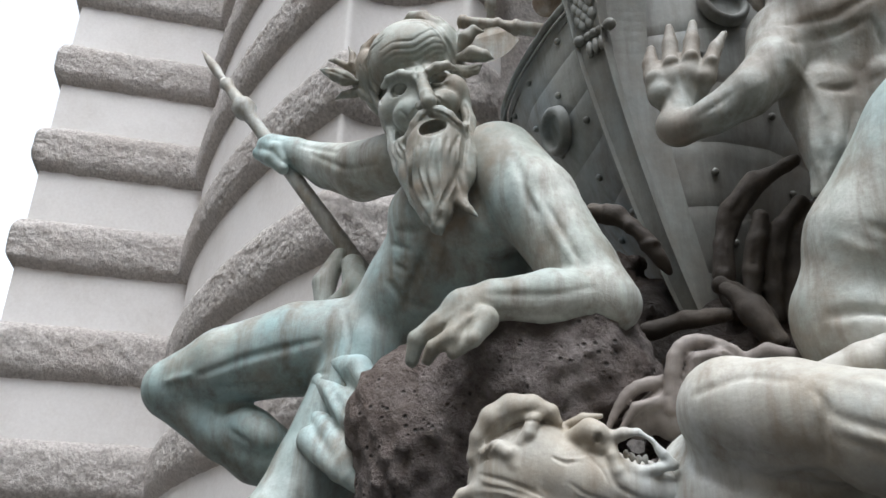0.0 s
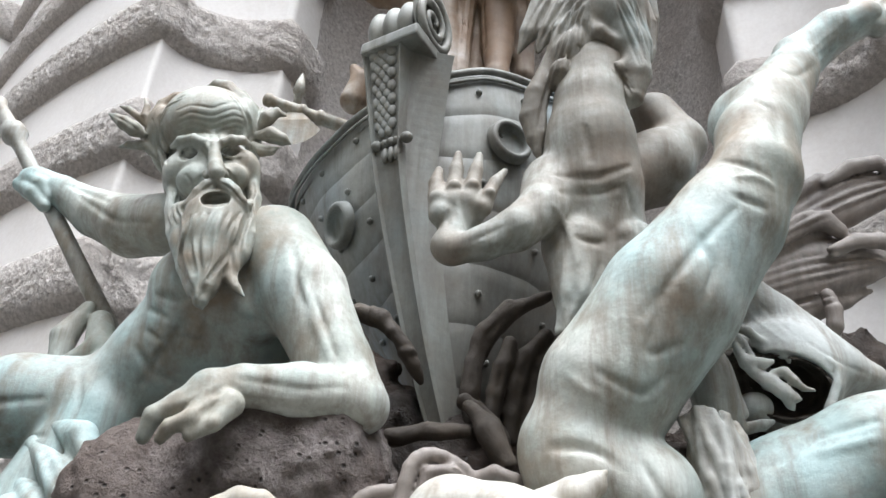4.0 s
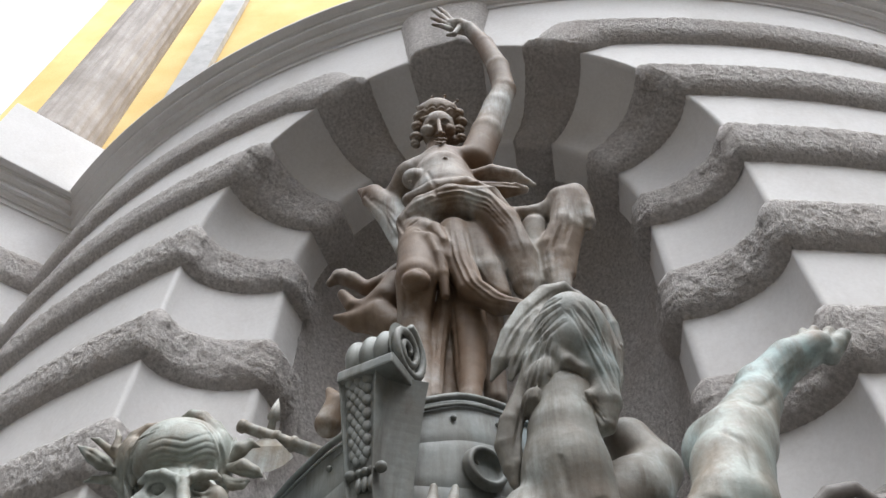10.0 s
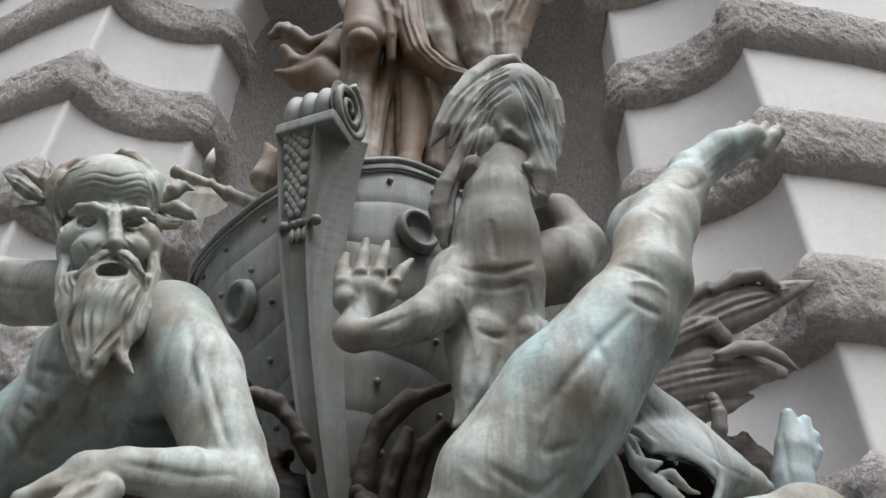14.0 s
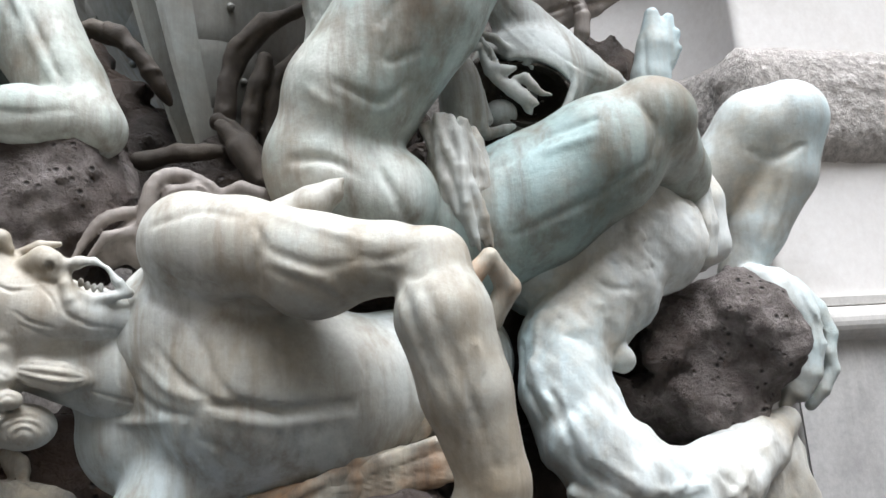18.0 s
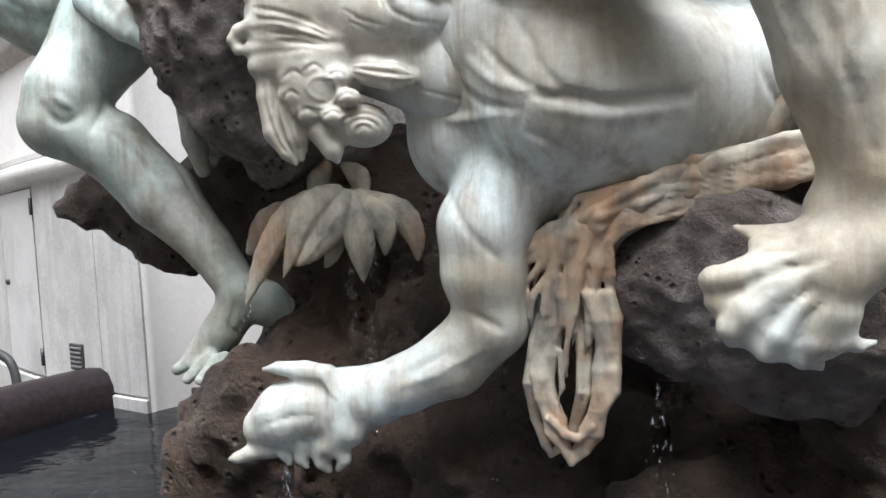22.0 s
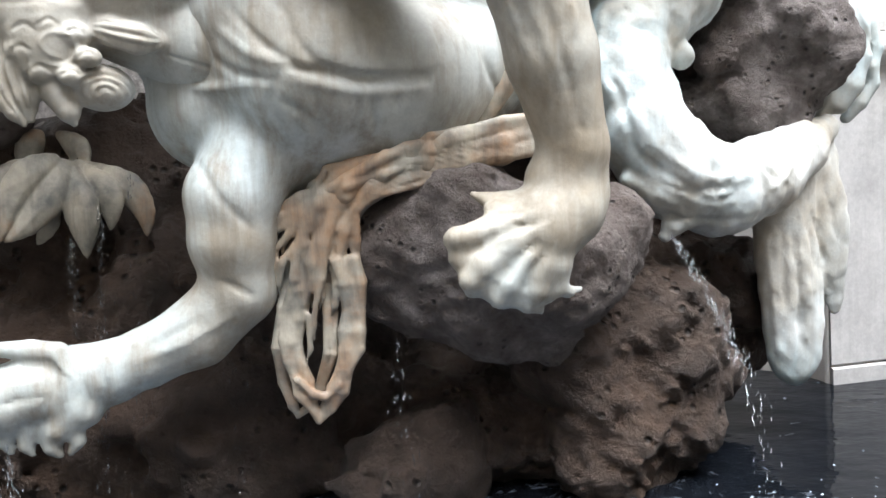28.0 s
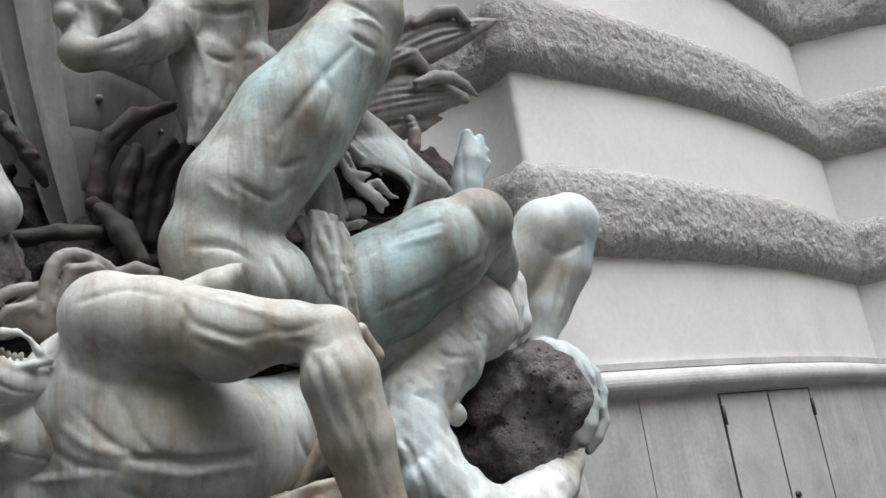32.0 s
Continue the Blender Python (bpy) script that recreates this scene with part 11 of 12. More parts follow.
    # leaf behind the ear
    c.limb((0.539, 2.648, 4.765, 0.006), (0.565, 2.633, 4.681, 0.024), (0.585, 2.626, 4.554, 0.031), (0.599, 2.626, 4.410, 0.020), (0.594, 2.633, 4.307, 0.007), k=0.005)
    c.limb((0.529, 2.648, 4.666, 0.006), (0.569, 2.633, 4.576, 0.020), (0.592, 2.629, 4.471, 0.015), k=0.005)
    c.draw(-0.0084, (0.325, 2.420, 4.585), (0.268, 2.420, 4.539), (0.214, 2.420, 4.483), (0.161, 2.420, 4.418), (0.112, 2.420, 4.344), (0.070, 2.420, 4.262), (0.039, 2.420, 4.174), (0.020, 2.420, 4.080))
    c.draw(0.0073, (0.333, 2.420, 4.560), (0.274, 2.420, 4.514), (0.217, 2.420, 4.459), (0.163, 2.420, 4.395), (0.118, 2.420, 4.324), (0.083, 2.420, 4.245), (0.059, 2.420, 4.159), (0.041, 2.420, 4.068))
    c.draw(-0.0084, (0.335, 2.420, 4.535), (0.274, 2.420, 4.489), (0.217, 2.420, 4.435), (0.168, 2.420, 4.373), (0.130, 2.420, 4.304), (0.102, 2.420, 4.228), (0.079, 2.420, 4.145), (0.058, 2.420, 4.056))
    c.draw(0.0073, (0.331, 2.420, 4.509), (0.271, 2.420, 4.464), (0.220, 2.420, 4.412), (0.180, 2.420, 4.351), (0.148, 2.420, 4.284), (0.121, 2.420, 4.210), (0.094, 2.420, 4.130), (0.068, 2.420, 4.044))
    c.draw(-0.0084, (0.326, 2.420, 4.484), (0.273, 2.420, 4.440), (0.231, 2.420, 4.389), (0.196, 2.420, 4.330), (0.165, 2.420, 4.265), (0.133, 2.420, 4.193), (0.103, 2.420, 4.115), (0.076, 2.420, 4.032))
    c.draw(0.0073, (0.326, 2.420, 4.459), (0.282, 2.420, 4.416), (0.245, 2.420, 4.366), (0.210, 2.420, 4.309), (0.175, 2.420, 4.245), (0.140, 2.420, 4.176), (0.109, 2.420, 4.100), (0.087, 2.420, 4.020))
    c.draw(-0.0084, (0.333, 2.420, 4.434), (0.294, 2.420, 4.392), (0.256, 2.420, 4.343), (0.217, 2.420, 4.287), (0.179, 2.420, 4.226), (0.146, 2.420, 4.158), (0.121, 2.420, 4.086), (0.104, 2.420, 4.009))
    c.draw(0.0073, (0.341, 2.420, 4.410), (0.301, 2.420, 4.369), (0.260, 2.420, 4.320), (0.220, 2.420, 4.266), (0.184, 2.420, 4.206), (0.157, 2.420, 4.141), (0.138, 2.420, 4.071), (0.125, 2.420, 3.997))
    c.draw(-0.0084, (0.345, 2.420, 4.386), (0.302, 2.420, 4.345), (0.260, 2.420, 4.298), (0.223, 2.420, 4.245), (0.194, 2.420, 4.187), (0.174, 2.420, 4.124), (0.158, 2.420, 4.057), (0.143, 2.420, 3.986))
    c.draw(-0.0084, (0.234, 2.420, 4.365), (0.214, 2.420, 4.252), (0.190, 2.420, 4.138), (0.159, 2.420, 4.021), (0.126, 2.420, 3.902), (0.096, 2.420, 3.783), (0.074, 2.420, 3.664), (0.059, 2.420, 3.544))
    c.draw(0.0073, (0.253, 2.420, 4.342), (0.228, 2.420, 4.233), (0.197, 2.420, 4.123), (0.163, 2.420, 4.011), (0.133, 2.420, 3.899), (0.110, 2.420, 3.787), (0.095, 2.420, 3.675), (0.081, 2.420, 3.563))
    c.draw(-0.0084, (0.265, 2.420, 4.319), (0.234, 2.420, 4.214), (0.201, 2.420, 4.108), (0.170, 2.420, 4.001), (0.148, 2.420, 3.896), (0.132, 2.420, 3.791), (0.118, 2.420, 3.686), (0.099, 2.420, 3.582))
    c.draw(0.0073, (0.269, 2.420, 4.296), (0.236, 2.420, 4.194), (0.207, 2.420, 4.093), (0.185, 2.420, 3.992), (0.169, 2.420, 3.893), (0.155, 2.420, 3.795), (0.136, 2.420, 3.697), (0.110, 2.420, 3.600))
    c.draw(-0.0084, (0.270, 2.420, 4.273), (0.242, 2.420, 4.175), (0.221, 2.420, 4.078), (0.206, 2.420, 3.983), (0.192, 2.420, 3.890), (0.173, 2.420, 3.798), (0.146, 2.420, 3.708), (0.116, 2.420, 3.619))
    c.draw(0.0073, (0.274, 2.420, 4.251), (0.255, 2.420, 4.156), (0.242, 2.420, 4.064), (0.228, 2.420, 3.975), (0.209, 2.420, 3.887), (0.183, 2.420, 3.802), (0.152, 2.420, 3.719), (0.123, 2.420, 3.637))
    c.draw(-0.0084, (0.286, 2.420, 4.229), (0.275, 2.420, 4.138), (0.263, 2.420, 4.050), (0.244, 2.420, 3.966), (0.218, 2.420, 3.884), (0.188, 2.420, 3.805), (0.160, 2.420, 3.729), (0.137, 2.420, 3.657))
    c.draw(0.0073, (0.305, 2.420, 4.207), (0.295, 2.420, 4.119), (0.278, 2.420, 4.036), (0.253, 2.420, 3.956), (0.223, 2.420, 3.880), (0.196, 2.420, 3.809), (0.174, 2.420, 3.740), (0.158, 2.420, 3.676))
    c.draw(-0.0077, (0.350, 2.420, 4.454), (0.377, 2.420, 4.402), (0.398, 2.420, 4.342), (0.412, 2.420, 4.275), (0.422, 2.420, 4.200), (0.434, 2.420, 4.118), (0.450, 2.420, 4.031), (0.470, 2.420, 3.939))
    c.draw(0.0066, (0.369, 2.420, 4.462), (0.390, 2.420, 4.409), (0.403, 2.420, 4.347), (0.414, 2.420, 4.279), (0.427, 2.420, 4.205), (0.444, 2.420, 4.125), (0.466, 2.420, 4.040), (0.486, 2.420, 3.950))
    c.draw(-0.0077, (0.380, 2.420, 4.471), (0.394, 2.420, 4.415), (0.406, 2.420, 4.352), (0.421, 2.420, 4.284), (0.441, 2.420, 4.210), (0.463, 2.420, 4.132), (0.483, 2.420, 4.048), (0.495, 2.420, 3.961))
    c.draw(0.0066, (0.382, 2.420, 4.479), (0.396, 2.420, 4.421), (0.415, 2.420, 4.358), (0.438, 2.420, 4.289), (0.461, 2.420, 4.216), (0.480, 2.420, 4.139), (0.491, 2.420, 4.057), (0.495, 2.420, 3.971))
    c.draw(-0.0077, (0.385, 2.420, 4.488), (0.408, 2.420, 4.428), (0.434, 2.420, 4.364), (0.459, 2.420, 4.295), (0.477, 2.420, 4.222), (0.487, 2.420, 4.145), (0.491, 2.420, 4.065), (0.493, 2.420, 3.981))
    c.draw(0.0066, (0.399, 2.420, 4.496), (0.429, 2.420, 4.435), (0.455, 2.420, 4.369), (0.473, 2.420, 4.300), (0.483, 2.420, 4.227), (0.488, 2.420, 4.151), (0.492, 2.420, 4.073), (0.500, 2.420, 3.992))
    c.draw(-0.0077, (0.420, 2.420, 4.506), (0.448, 2.420, 4.442), (0.468, 2.420, 4.375), (0.478, 2.420, 4.305), (0.484, 2.420, 4.233), (0.492, 2.420, 4.158), (0.502, 2.420, 4.081), (0.515, 2.420, 4.003))
    c.draw(0.0066, (0.438, 2.420, 4.515), (0.459, 2.420, 4.449), (0.471, 2.420, 4.380), (0.480, 2.420, 4.310), (0.491, 2.420, 4.238), (0.505, 2.420, 4.165), (0.520, 2.420, 4.090), (0.530, 2.420, 4.014))
    c.draw(-0.0077, (0.335, 2.420, 4.006), (0.358, 2.420, 3.978), (0.375, 2.420, 3.947), (0.385, 2.420, 3.912), (0.389, 2.420, 3.876), (0.392, 2.420, 3.837), (0.396, 2.420, 3.795), (0.403, 2.420, 3.752))
    c.draw(0.0066, (0.348, 2.420, 4.000), (0.365, 2.420, 3.972), (0.375, 2.420, 3.942), (0.382, 2.420, 3.910), (0.388, 2.420, 3.876), (0.397, 2.420, 3.841), (0.408, 2.420, 3.804), (0.418, 2.420, 3.766))
    c.draw(-0.0077, (0.355, 2.420, 3.993), (0.365, 2.420, 3.965), (0.373, 2.420, 3.936), (0.381, 2.420, 3.907), (0.393, 2.420, 3.876), (0.408, 2.420, 3.845), (0.421, 2.420, 3.813), (0.429, 2.420, 3.780))
    c.draw(0.0066, (0.357, 2.420, 3.986), (0.364, 2.420, 3.959), (0.373, 2.420, 3.932), (0.387, 2.420, 3.904), (0.404, 2.420, 3.877), (0.419, 2.420, 3.849), (0.429, 2.420, 3.822), (0.434, 2.420, 3.794))
    c.draw(-0.0077, (0.357, 2.420, 3.980), (0.366, 2.420, 3.953), (0.381, 2.420, 3.927), (0.398, 2.420, 3.902), (0.413, 2.420, 3.877), (0.424, 2.420, 3.853), (0.431, 2.420, 3.830), (0.436, 2.420, 3.807))
    c.draw(0.0066, (0.362, 2.420, 3.973), (0.376, 2.420, 3.947), (0.391, 2.420, 3.922), (0.406, 2.420, 3.899), (0.417, 2.420, 3.878), (0.424, 2.420, 3.857), (0.431, 2.420, 3.838), (0.442, 2.420, 3.821))
    c.draw(-0.0092, (0.238, 2.420, 4.056), (0.282, 2.420, 4.009), (0.345, 2.420, 4.002), (0.407, 2.420, 4.029))
    c.draw(-0.0073, (0.140, 2.420, 3.466), (0.252, 2.420, 3.438), (0.382, 2.420, 3.475))
    c.draw(-0.0073, (0.172, 2.420, 3.407), (0.283, 2.420, 3.372), (0.411, 2.420, 3.416))
    return c


def goddess_head():
    c = Clay((-0.74, 2.85, 6.9), (0.1, 3.59, 8.3), 0.0055)
    c.lump((-0.351, 3.255, 7.836), (0.184, 0.204, 0.204), (61, -0.8, 4.8), k=0.02)
    c.lump((-0.333, 3.200, 7.570), (0.135, 0.159, 0.168), (61, -0.8, 4.8), k=0.015)
    c.lump((-0.309, 3.164, 7.258), (0.054, 0.063, 0.040), (61, -0.8, 4.8), k=0.012)
    c.limb((-0.354, 3.255, 7.366, 0.091), (-0.354, 3.291, 7.201, 0.114), k=0.02)
    c.limb((-0.455, 3.100, 7.623, 0.015), (-0.401, 3.073, 7.593, 0.016), (-0.344, 3.064, 7.530, 0.014), k=0.006)
    c.limb((-0.308, 3.064, 7.534, 0.014), (-0.268, 3.073, 7.574, 0.015), (-0.225, 3.109, 7.607, 0.012), k=0.006)
    c.lump((-0.393, 3.064, 7.481), (0.043, 0.041, 0.023), (61, -0.8, 4.8), k=0.008, cut=True)
    c.lump((-0.267, 3.073, 7.498), (0.041, 0.041, 0.023), (61, -0.8, 4.8), k=0.008, cut=True)
    c.lump((-0.399, 3.109, 7.555), (0.030, 0.028, 0.019), (61, -0.8, 4.8), k=0.003)
    c.lump((-0.271, 3.114, 7.565), (0.029, 0.028, 0.019), (61, -0.8, 4.8), k=0.003)
    c.limb((-0.326, 3.068, 7.536, 0.015), (-0.314, 3.050, 7.380, 0.017), (-0.302, 3.027, 7.238, 0.020), k=0.006)
    c.lump((-0.326, 3.054, 7.272), (0.013, 0.018, 0.012), (61, -0.8, 4.8), k=0.004)
    c.lump((-0.278, 3.059, 7.283), (0.013, 0.018, 0.012), (61, -0.8, 4.8), k=0.004)
    c.limb((-0.339, 3.064, 7.193, 0.009), (-0.316, 3.050, 7.184, 0.012), (-0.298, 3.048, 7.169, 0.011), (-0.277, 3.052, 7.182, 0.011), (-0.257, 3.073, 7.207, 0.009), k=0.003)
    c.limb((-0.330, 3.064, 7.157, 0.009), (-0.298, 3.050, 7.121, 0.014), (-0.265, 3.073, 7.173, 0.009), k=0.003)
    c.draw(-0.0055, (-0.347, 3.100, 7.240), (-0.303, 3.100, 7.235), (-0.255, 3.100, 7.237))
    c.lump((-0.416, 3.118, 7.444), (0.055, 0.055, 0.050), (61, -0.8, 4.8), k=0.015)
    c.lump((-0.231, 3.136, 7.460), (0.041, 0.055, 0.050), (61, -0.8, 4.8), k=0.015)
    # hair, buns and crown
    c.lump((-0.490, 3.173, 7.763), (0.062, 0.062, 0.053), (61.8, 6.8, 18.7), k=0.02)
    c.draw(-0.0091, (-0.520, 3.100, 7.603), (-0.480, 3.100, 7.677), (-0.436, 3.100, 7.601))
    c.draw(0.0082, (-0.513, 3.100, 7.564), (-0.478, 3.100, 7.626), (-0.441, 3.100, 7.564))
    c.lump((-0.508, 3.200, 7.660), (0.057, 0.057, 0.048), (62.8, 10.5, 25.9), k=0.02)
    c.draw(-0.0091, (-0.530, 3.100, 7.454), (-0.494, 3.100, 7.522), (-0.453, 3.100, 7.453))
    c.draw(0.0082, (-0.523, 3.100, 7.416), (-0.492, 3.100, 7.477), (-0.458, 3.100, 7.417))
    c.lump((-0.521, 3.227, 7.541), (0.056, 0.056, 0.048), (61.1, 2.2, 10.3), k=0.02)
    c.draw(-0.0091, (-0.537, 3.100, 7.292), (-0.502, 3.100, 7.357), (-0.462, 3.100, 7.291))
    c.draw(0.0082, (-0.530, 3.100, 7.256), (-0.500, 3.100, 7.314), (-0.466, 3.100, 7.256))
    c.lump((-0.525, 3.246, 7.463), (0.042, 0.042, 0.035), (62.4, 9.1, 23.1), k=0.02)
    c.draw(-0.0091, (-0.528, 3.100, 7.186), (-0.502, 3.100, 7.240), (-0.473, 3.100, 7.187))
    c.draw(0.0082, (-0.523, 3.100, 7.151), (-0.501, 3.100, 7.208), (-0.475, 3.100, 7.153))
    c.lump((-0.456, 3.146, 7.847), (0.063, 0.063, 0.053), (63.2, 11.5, 27.9), k=0.02)
    c.draw(-0.0091, (-0.492, 3.100, 7.736), (-0.451, 3.100, 7.811), (-0.406, 3.100, 7.733))
    c.draw(0.0082, (-0.484, 3.100, 7.695), (-0.450, 3.100, 7.759), (-0.411, 3.100, 7.694))
    c.lump((-0.388, 3.127, 7.863), (0.058, 0.058, 0.049), (61.1, 2, 10), k=0.02)
    c.draw(-0.0091, (-0.424, 3.100, 7.785), (-0.386, 3.100, 7.858), (-0.345, 3.100, 7.784))
    c.draw(0.0082, (-0.417, 3.100, 7.745), (-0.385, 3.100, 7.810), (-0.350, 3.100, 7.745))
    c.lump((-0.312, 3.127, 7.862), (0.058, 0.058, 0.049), (63.7, -12.6, -17.5), k=0.02)
    c.draw(-0.0091, (-0.348, 3.100, 7.784), (-0.309, 3.100, 7.857), (-0.269, 3.100, 7.783))
    c.draw(0.0082, (-0.342, 3.100, 7.744), (-0.309, 3.100, 7.809), (-0.275, 3.100, 7.744))
    c.lump((-0.237, 3.146, 7.855), (0.058, 0.058, 0.049), (62.5, -9.4, -11.1), k=0.02)
    c.draw(-0.0091, (-0.273, 3.100, 7.743), (-0.233, 3.100, 7.816), (-0.194, 3.100, 7.742))
    c.draw(0.0082, (-0.267, 3.100, 7.703), (-0.233, 3.100, 7.767), (-0.200, 3.100, 7.703))
    c.lump((-0.178, 3.182, 7.815), (0.058, 0.058, 0.049), (62.2, -8.4, -9.2), k=0.02)
    c.draw(-0.0091, (-0.212, 3.100, 7.637), (-0.173, 3.100, 7.707), (-0.134, 3.100, 7.635))
    c.draw(0.0082, (-0.206, 3.100, 7.597), (-0.173, 3.100, 7.660), (-0.140, 3.100, 7.597))
    c.lump((-0.147, 3.209, 7.723), (0.052, 0.052, 0.045), (61.9, 7.2, 19.5), k=0.02)
    c.draw(-0.0091, (-0.177, 3.100, 7.498), (-0.141, 3.100, 7.563), (-0.107, 3.100, 7.498))
    c.draw(0.0082, (-0.172, 3.100, 7.460), (-0.142, 3.100, 7.522), (-0.113, 3.100, 7.461))
    c.lump((-0.173, 3.227, 7.625), (0.052, 0.052, 0.044), (61.1, -1.9, 2.9), k=0.02)
    c.draw(-0.0091, (-0.200, 3.100, 7.372), (-0.165, 3.100, 7.435), (-0.131, 3.100, 7.372))
    c.draw(0.0082, (-0.195, 3.100, 7.336), (-0.166, 3.100, 7.395), (-0.137, 3.100, 7.337))
    c.lump((-0.152, 3.246, 7.523), (0.047, 0.047, 0.040), (61.5, 5.6, 16.6), k=0.02)
    c.draw(-0.0091, (-0.175, 3.100, 7.244), (-0.144, 3.100, 7.302), (-0.114, 3.100, 7.244))
    c.draw(0.0082, (-0.171, 3.100, 7.208), (-0.144, 3.100, 7.266), (-0.119, 3.100, 7.210))
    c.lump((-0.208, 3.255, 7.492), (0.042, 0.042, 0.035), (62.2, 8.6, 22.1), k=0.02)
    c.draw(-0.0091, (-0.225, 3.100, 7.198), (-0.197, 3.100, 7.252), (-0.170, 3.100, 7.199))
    c.draw(0.0082, (-0.221, 3.100, 7.163), (-0.197, 3.100, 7.221), (-0.174, 3.100, 7.165))
    c.limb((-0.492, 3.136, 7.794, 0.014), (-0.513, 3.127, 7.871, 0.007), k=0.003)
    c.lump((-0.513, 3.127, 7.871), (0.015, 0.015, 0.015), (61, -0.8, 4.8), k=0.001)
    c.limb((-0.400, 3.136, 7.943, 0.014), (-0.391, 3.127, 8.039, 0.007), k=0.003)
    c.lump((-0.391, 3.127, 8.039), (0.016, 0.016, 0.016), (61, -0.8, 4.8), k=0.001)
    c.limb((-0.304, 3.136, 7.950, 0.014), (-0.284, 3.127, 8.055, 0.007), k=0.003)
    c.lump((-0.284, 3.127, 8.055), (0.016, 0.016, 0.016), (61, -0.8, 4.8), k=0.001)
    c.limb((-0.217, 3.136, 7.896, 0.014), (-0.178, 3.127, 7.955, 0.007), k=0.003)
    c.lump((-0.178, 3.127, 7.955), (0.016, 0.016, 0.016), (61, -0.8, 4.8), k=0.001)
    c.limb((-0.499, 3.127, 7.759, 0.014), (-0.392, 3.082, 7.806, 0.015), (-0.289, 3.082, 7.811, 0.015), (-0.189, 3.136, 7.810, 0.014), k=0.003)
    return c


for maker, name, mat, label, category in (
    ((sea_god, sea_god_head), "sea_god_statue", MARBLE, "weathered greenish marble statue of a bearded reclining sea god", "statue"),
    (raised_leg_figure, "tumbling_statue", MARBLE, "weathered marble statue of a tumbling figure with raised leg", "statue"),
    ((falling_giant, giant_head), "giant_statue", GIANT, "pale weathered marble statue of a falling giant", "statue"),
    ((triton, triton_head), "triton_statue", TRITON, "weathered marble statue of a triton against the hull", "statue"),
    ((goddess, goddess_head), "goddess_statue", BROWN_MARBLE, "brown-stained marble statue of a robed goddess, arm raised", "statue"),
    (sea_serpent, "sea_serpent_statue", BLUE_MARBLE, "pale marble sea serpent coil with broad tail fluke", "statue"),
    (crouching_leg, "crouching_statue", BLUE_MARBLE, "pale blue-grey marble crouching figure gripping a rock", "statue"),
    (carved_fins, "carved_fin", FIN_STONE, "brown-grey marble monster fins spreading against the wall", "carving"),
    (gaping_monster, "sea_monster_statue", PALE_MARBLE, "marble sea monster with gaping jaws and wavy mane", "statue"),
    (golden_weed, "carved_seaweed", GOLDEN, "ochre-stained carved seaweed hanging in a loop", "carving"),
    (shell_leaves, "carved_foliage", GOLDEN, "drooping ochre-stained carved leaves dripping with water", "carving"),
    (robe, "carved_cloth", MARBLE, "folded greenish marble cloth over the sea god's lap", "carving"),
    (seaweed_fronds, "carved_frond", FIN_STONE, "curling grey-brown carved fronds between the statues", "carving"),
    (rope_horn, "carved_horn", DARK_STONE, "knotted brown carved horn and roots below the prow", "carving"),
):
    made = thing(name, skin_mesh(name, *(q() for q in (maker if isinstance(maker, tuple) else (maker,)))), mat, label, category)
    if maker is gaping_monster:
        # Dark lining stands in for deep shade that the shallow mouth lacks.
        part("throat", skin_mesh("throat", throat_shade()), DARK_STONE, made, "hollow throat lining, the mouth's shade put into its dark colour")
    if maker is golden_weed:
        part("ribbon", skin_mesh("ribbon", golden_ribbons()), GOLDEN, made, "wavy ribbons draped over the boulder")
for maker, name, mat, label in (
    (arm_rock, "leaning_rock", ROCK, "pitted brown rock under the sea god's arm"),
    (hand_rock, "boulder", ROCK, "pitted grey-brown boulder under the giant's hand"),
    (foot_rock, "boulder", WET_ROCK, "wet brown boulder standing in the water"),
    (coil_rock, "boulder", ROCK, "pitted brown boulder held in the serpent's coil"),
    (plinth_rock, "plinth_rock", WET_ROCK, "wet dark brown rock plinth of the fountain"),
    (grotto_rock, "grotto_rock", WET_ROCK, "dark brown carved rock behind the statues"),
):
    thing(name, skin_mesh(name, maker()), mat, label, "rock", group="boulders" if name == "boulder" else "")


# ---- the ship's prow ----
def curve(points, t):
    """A point on a smooth curve through a few points, t from 0 to 1."""
    n = len(points) - 1
    i = min(int(t * n), n - 1)
    f = t * n - i
    p = [Vector(points[max(0, min(n, i + k))]) for k in (-1, 0, 1, 2)]
    return 0.5 * (2 * p[1] + (p[2] - p[0]) * f + (2 * p[0] - 5 * p[1] + 4 * p[2] - p[3]) * f**2 + (3 * p[1] - p[0] - 3 * p[2] + p[3]) * f**3)


STEM = ((-0.5, 2.78, 4.34), (-0.5, 2.82, 4.05), (-0.485, 2.84, 3.68), (-0.384, 2.87, 3.06), (-0.284, 2.9, 2.6))
RAIL_L = ((-0.56, 2.82, 4.24), (-0.84, 3.06, 4.17), (-1.08, 3.36, 4.17), (-1.26, 3.75, 4.22), (-1.3, 4.3, 4.3))
RAIL_R = ((-0.42, 2.8, 4.3), (-0.14, 2.98, 4.45), (0.1, 3.18, 4.52), (0.36, 3.42, 4.56), (0.55, 3.9, 4.6))
KEEL = ((-0.284, 2.92, 2.6), (-0.2, 3.2, 2.55), (-0.12, 3.6, 2.55), (-0.1, 4.2, 2.55))


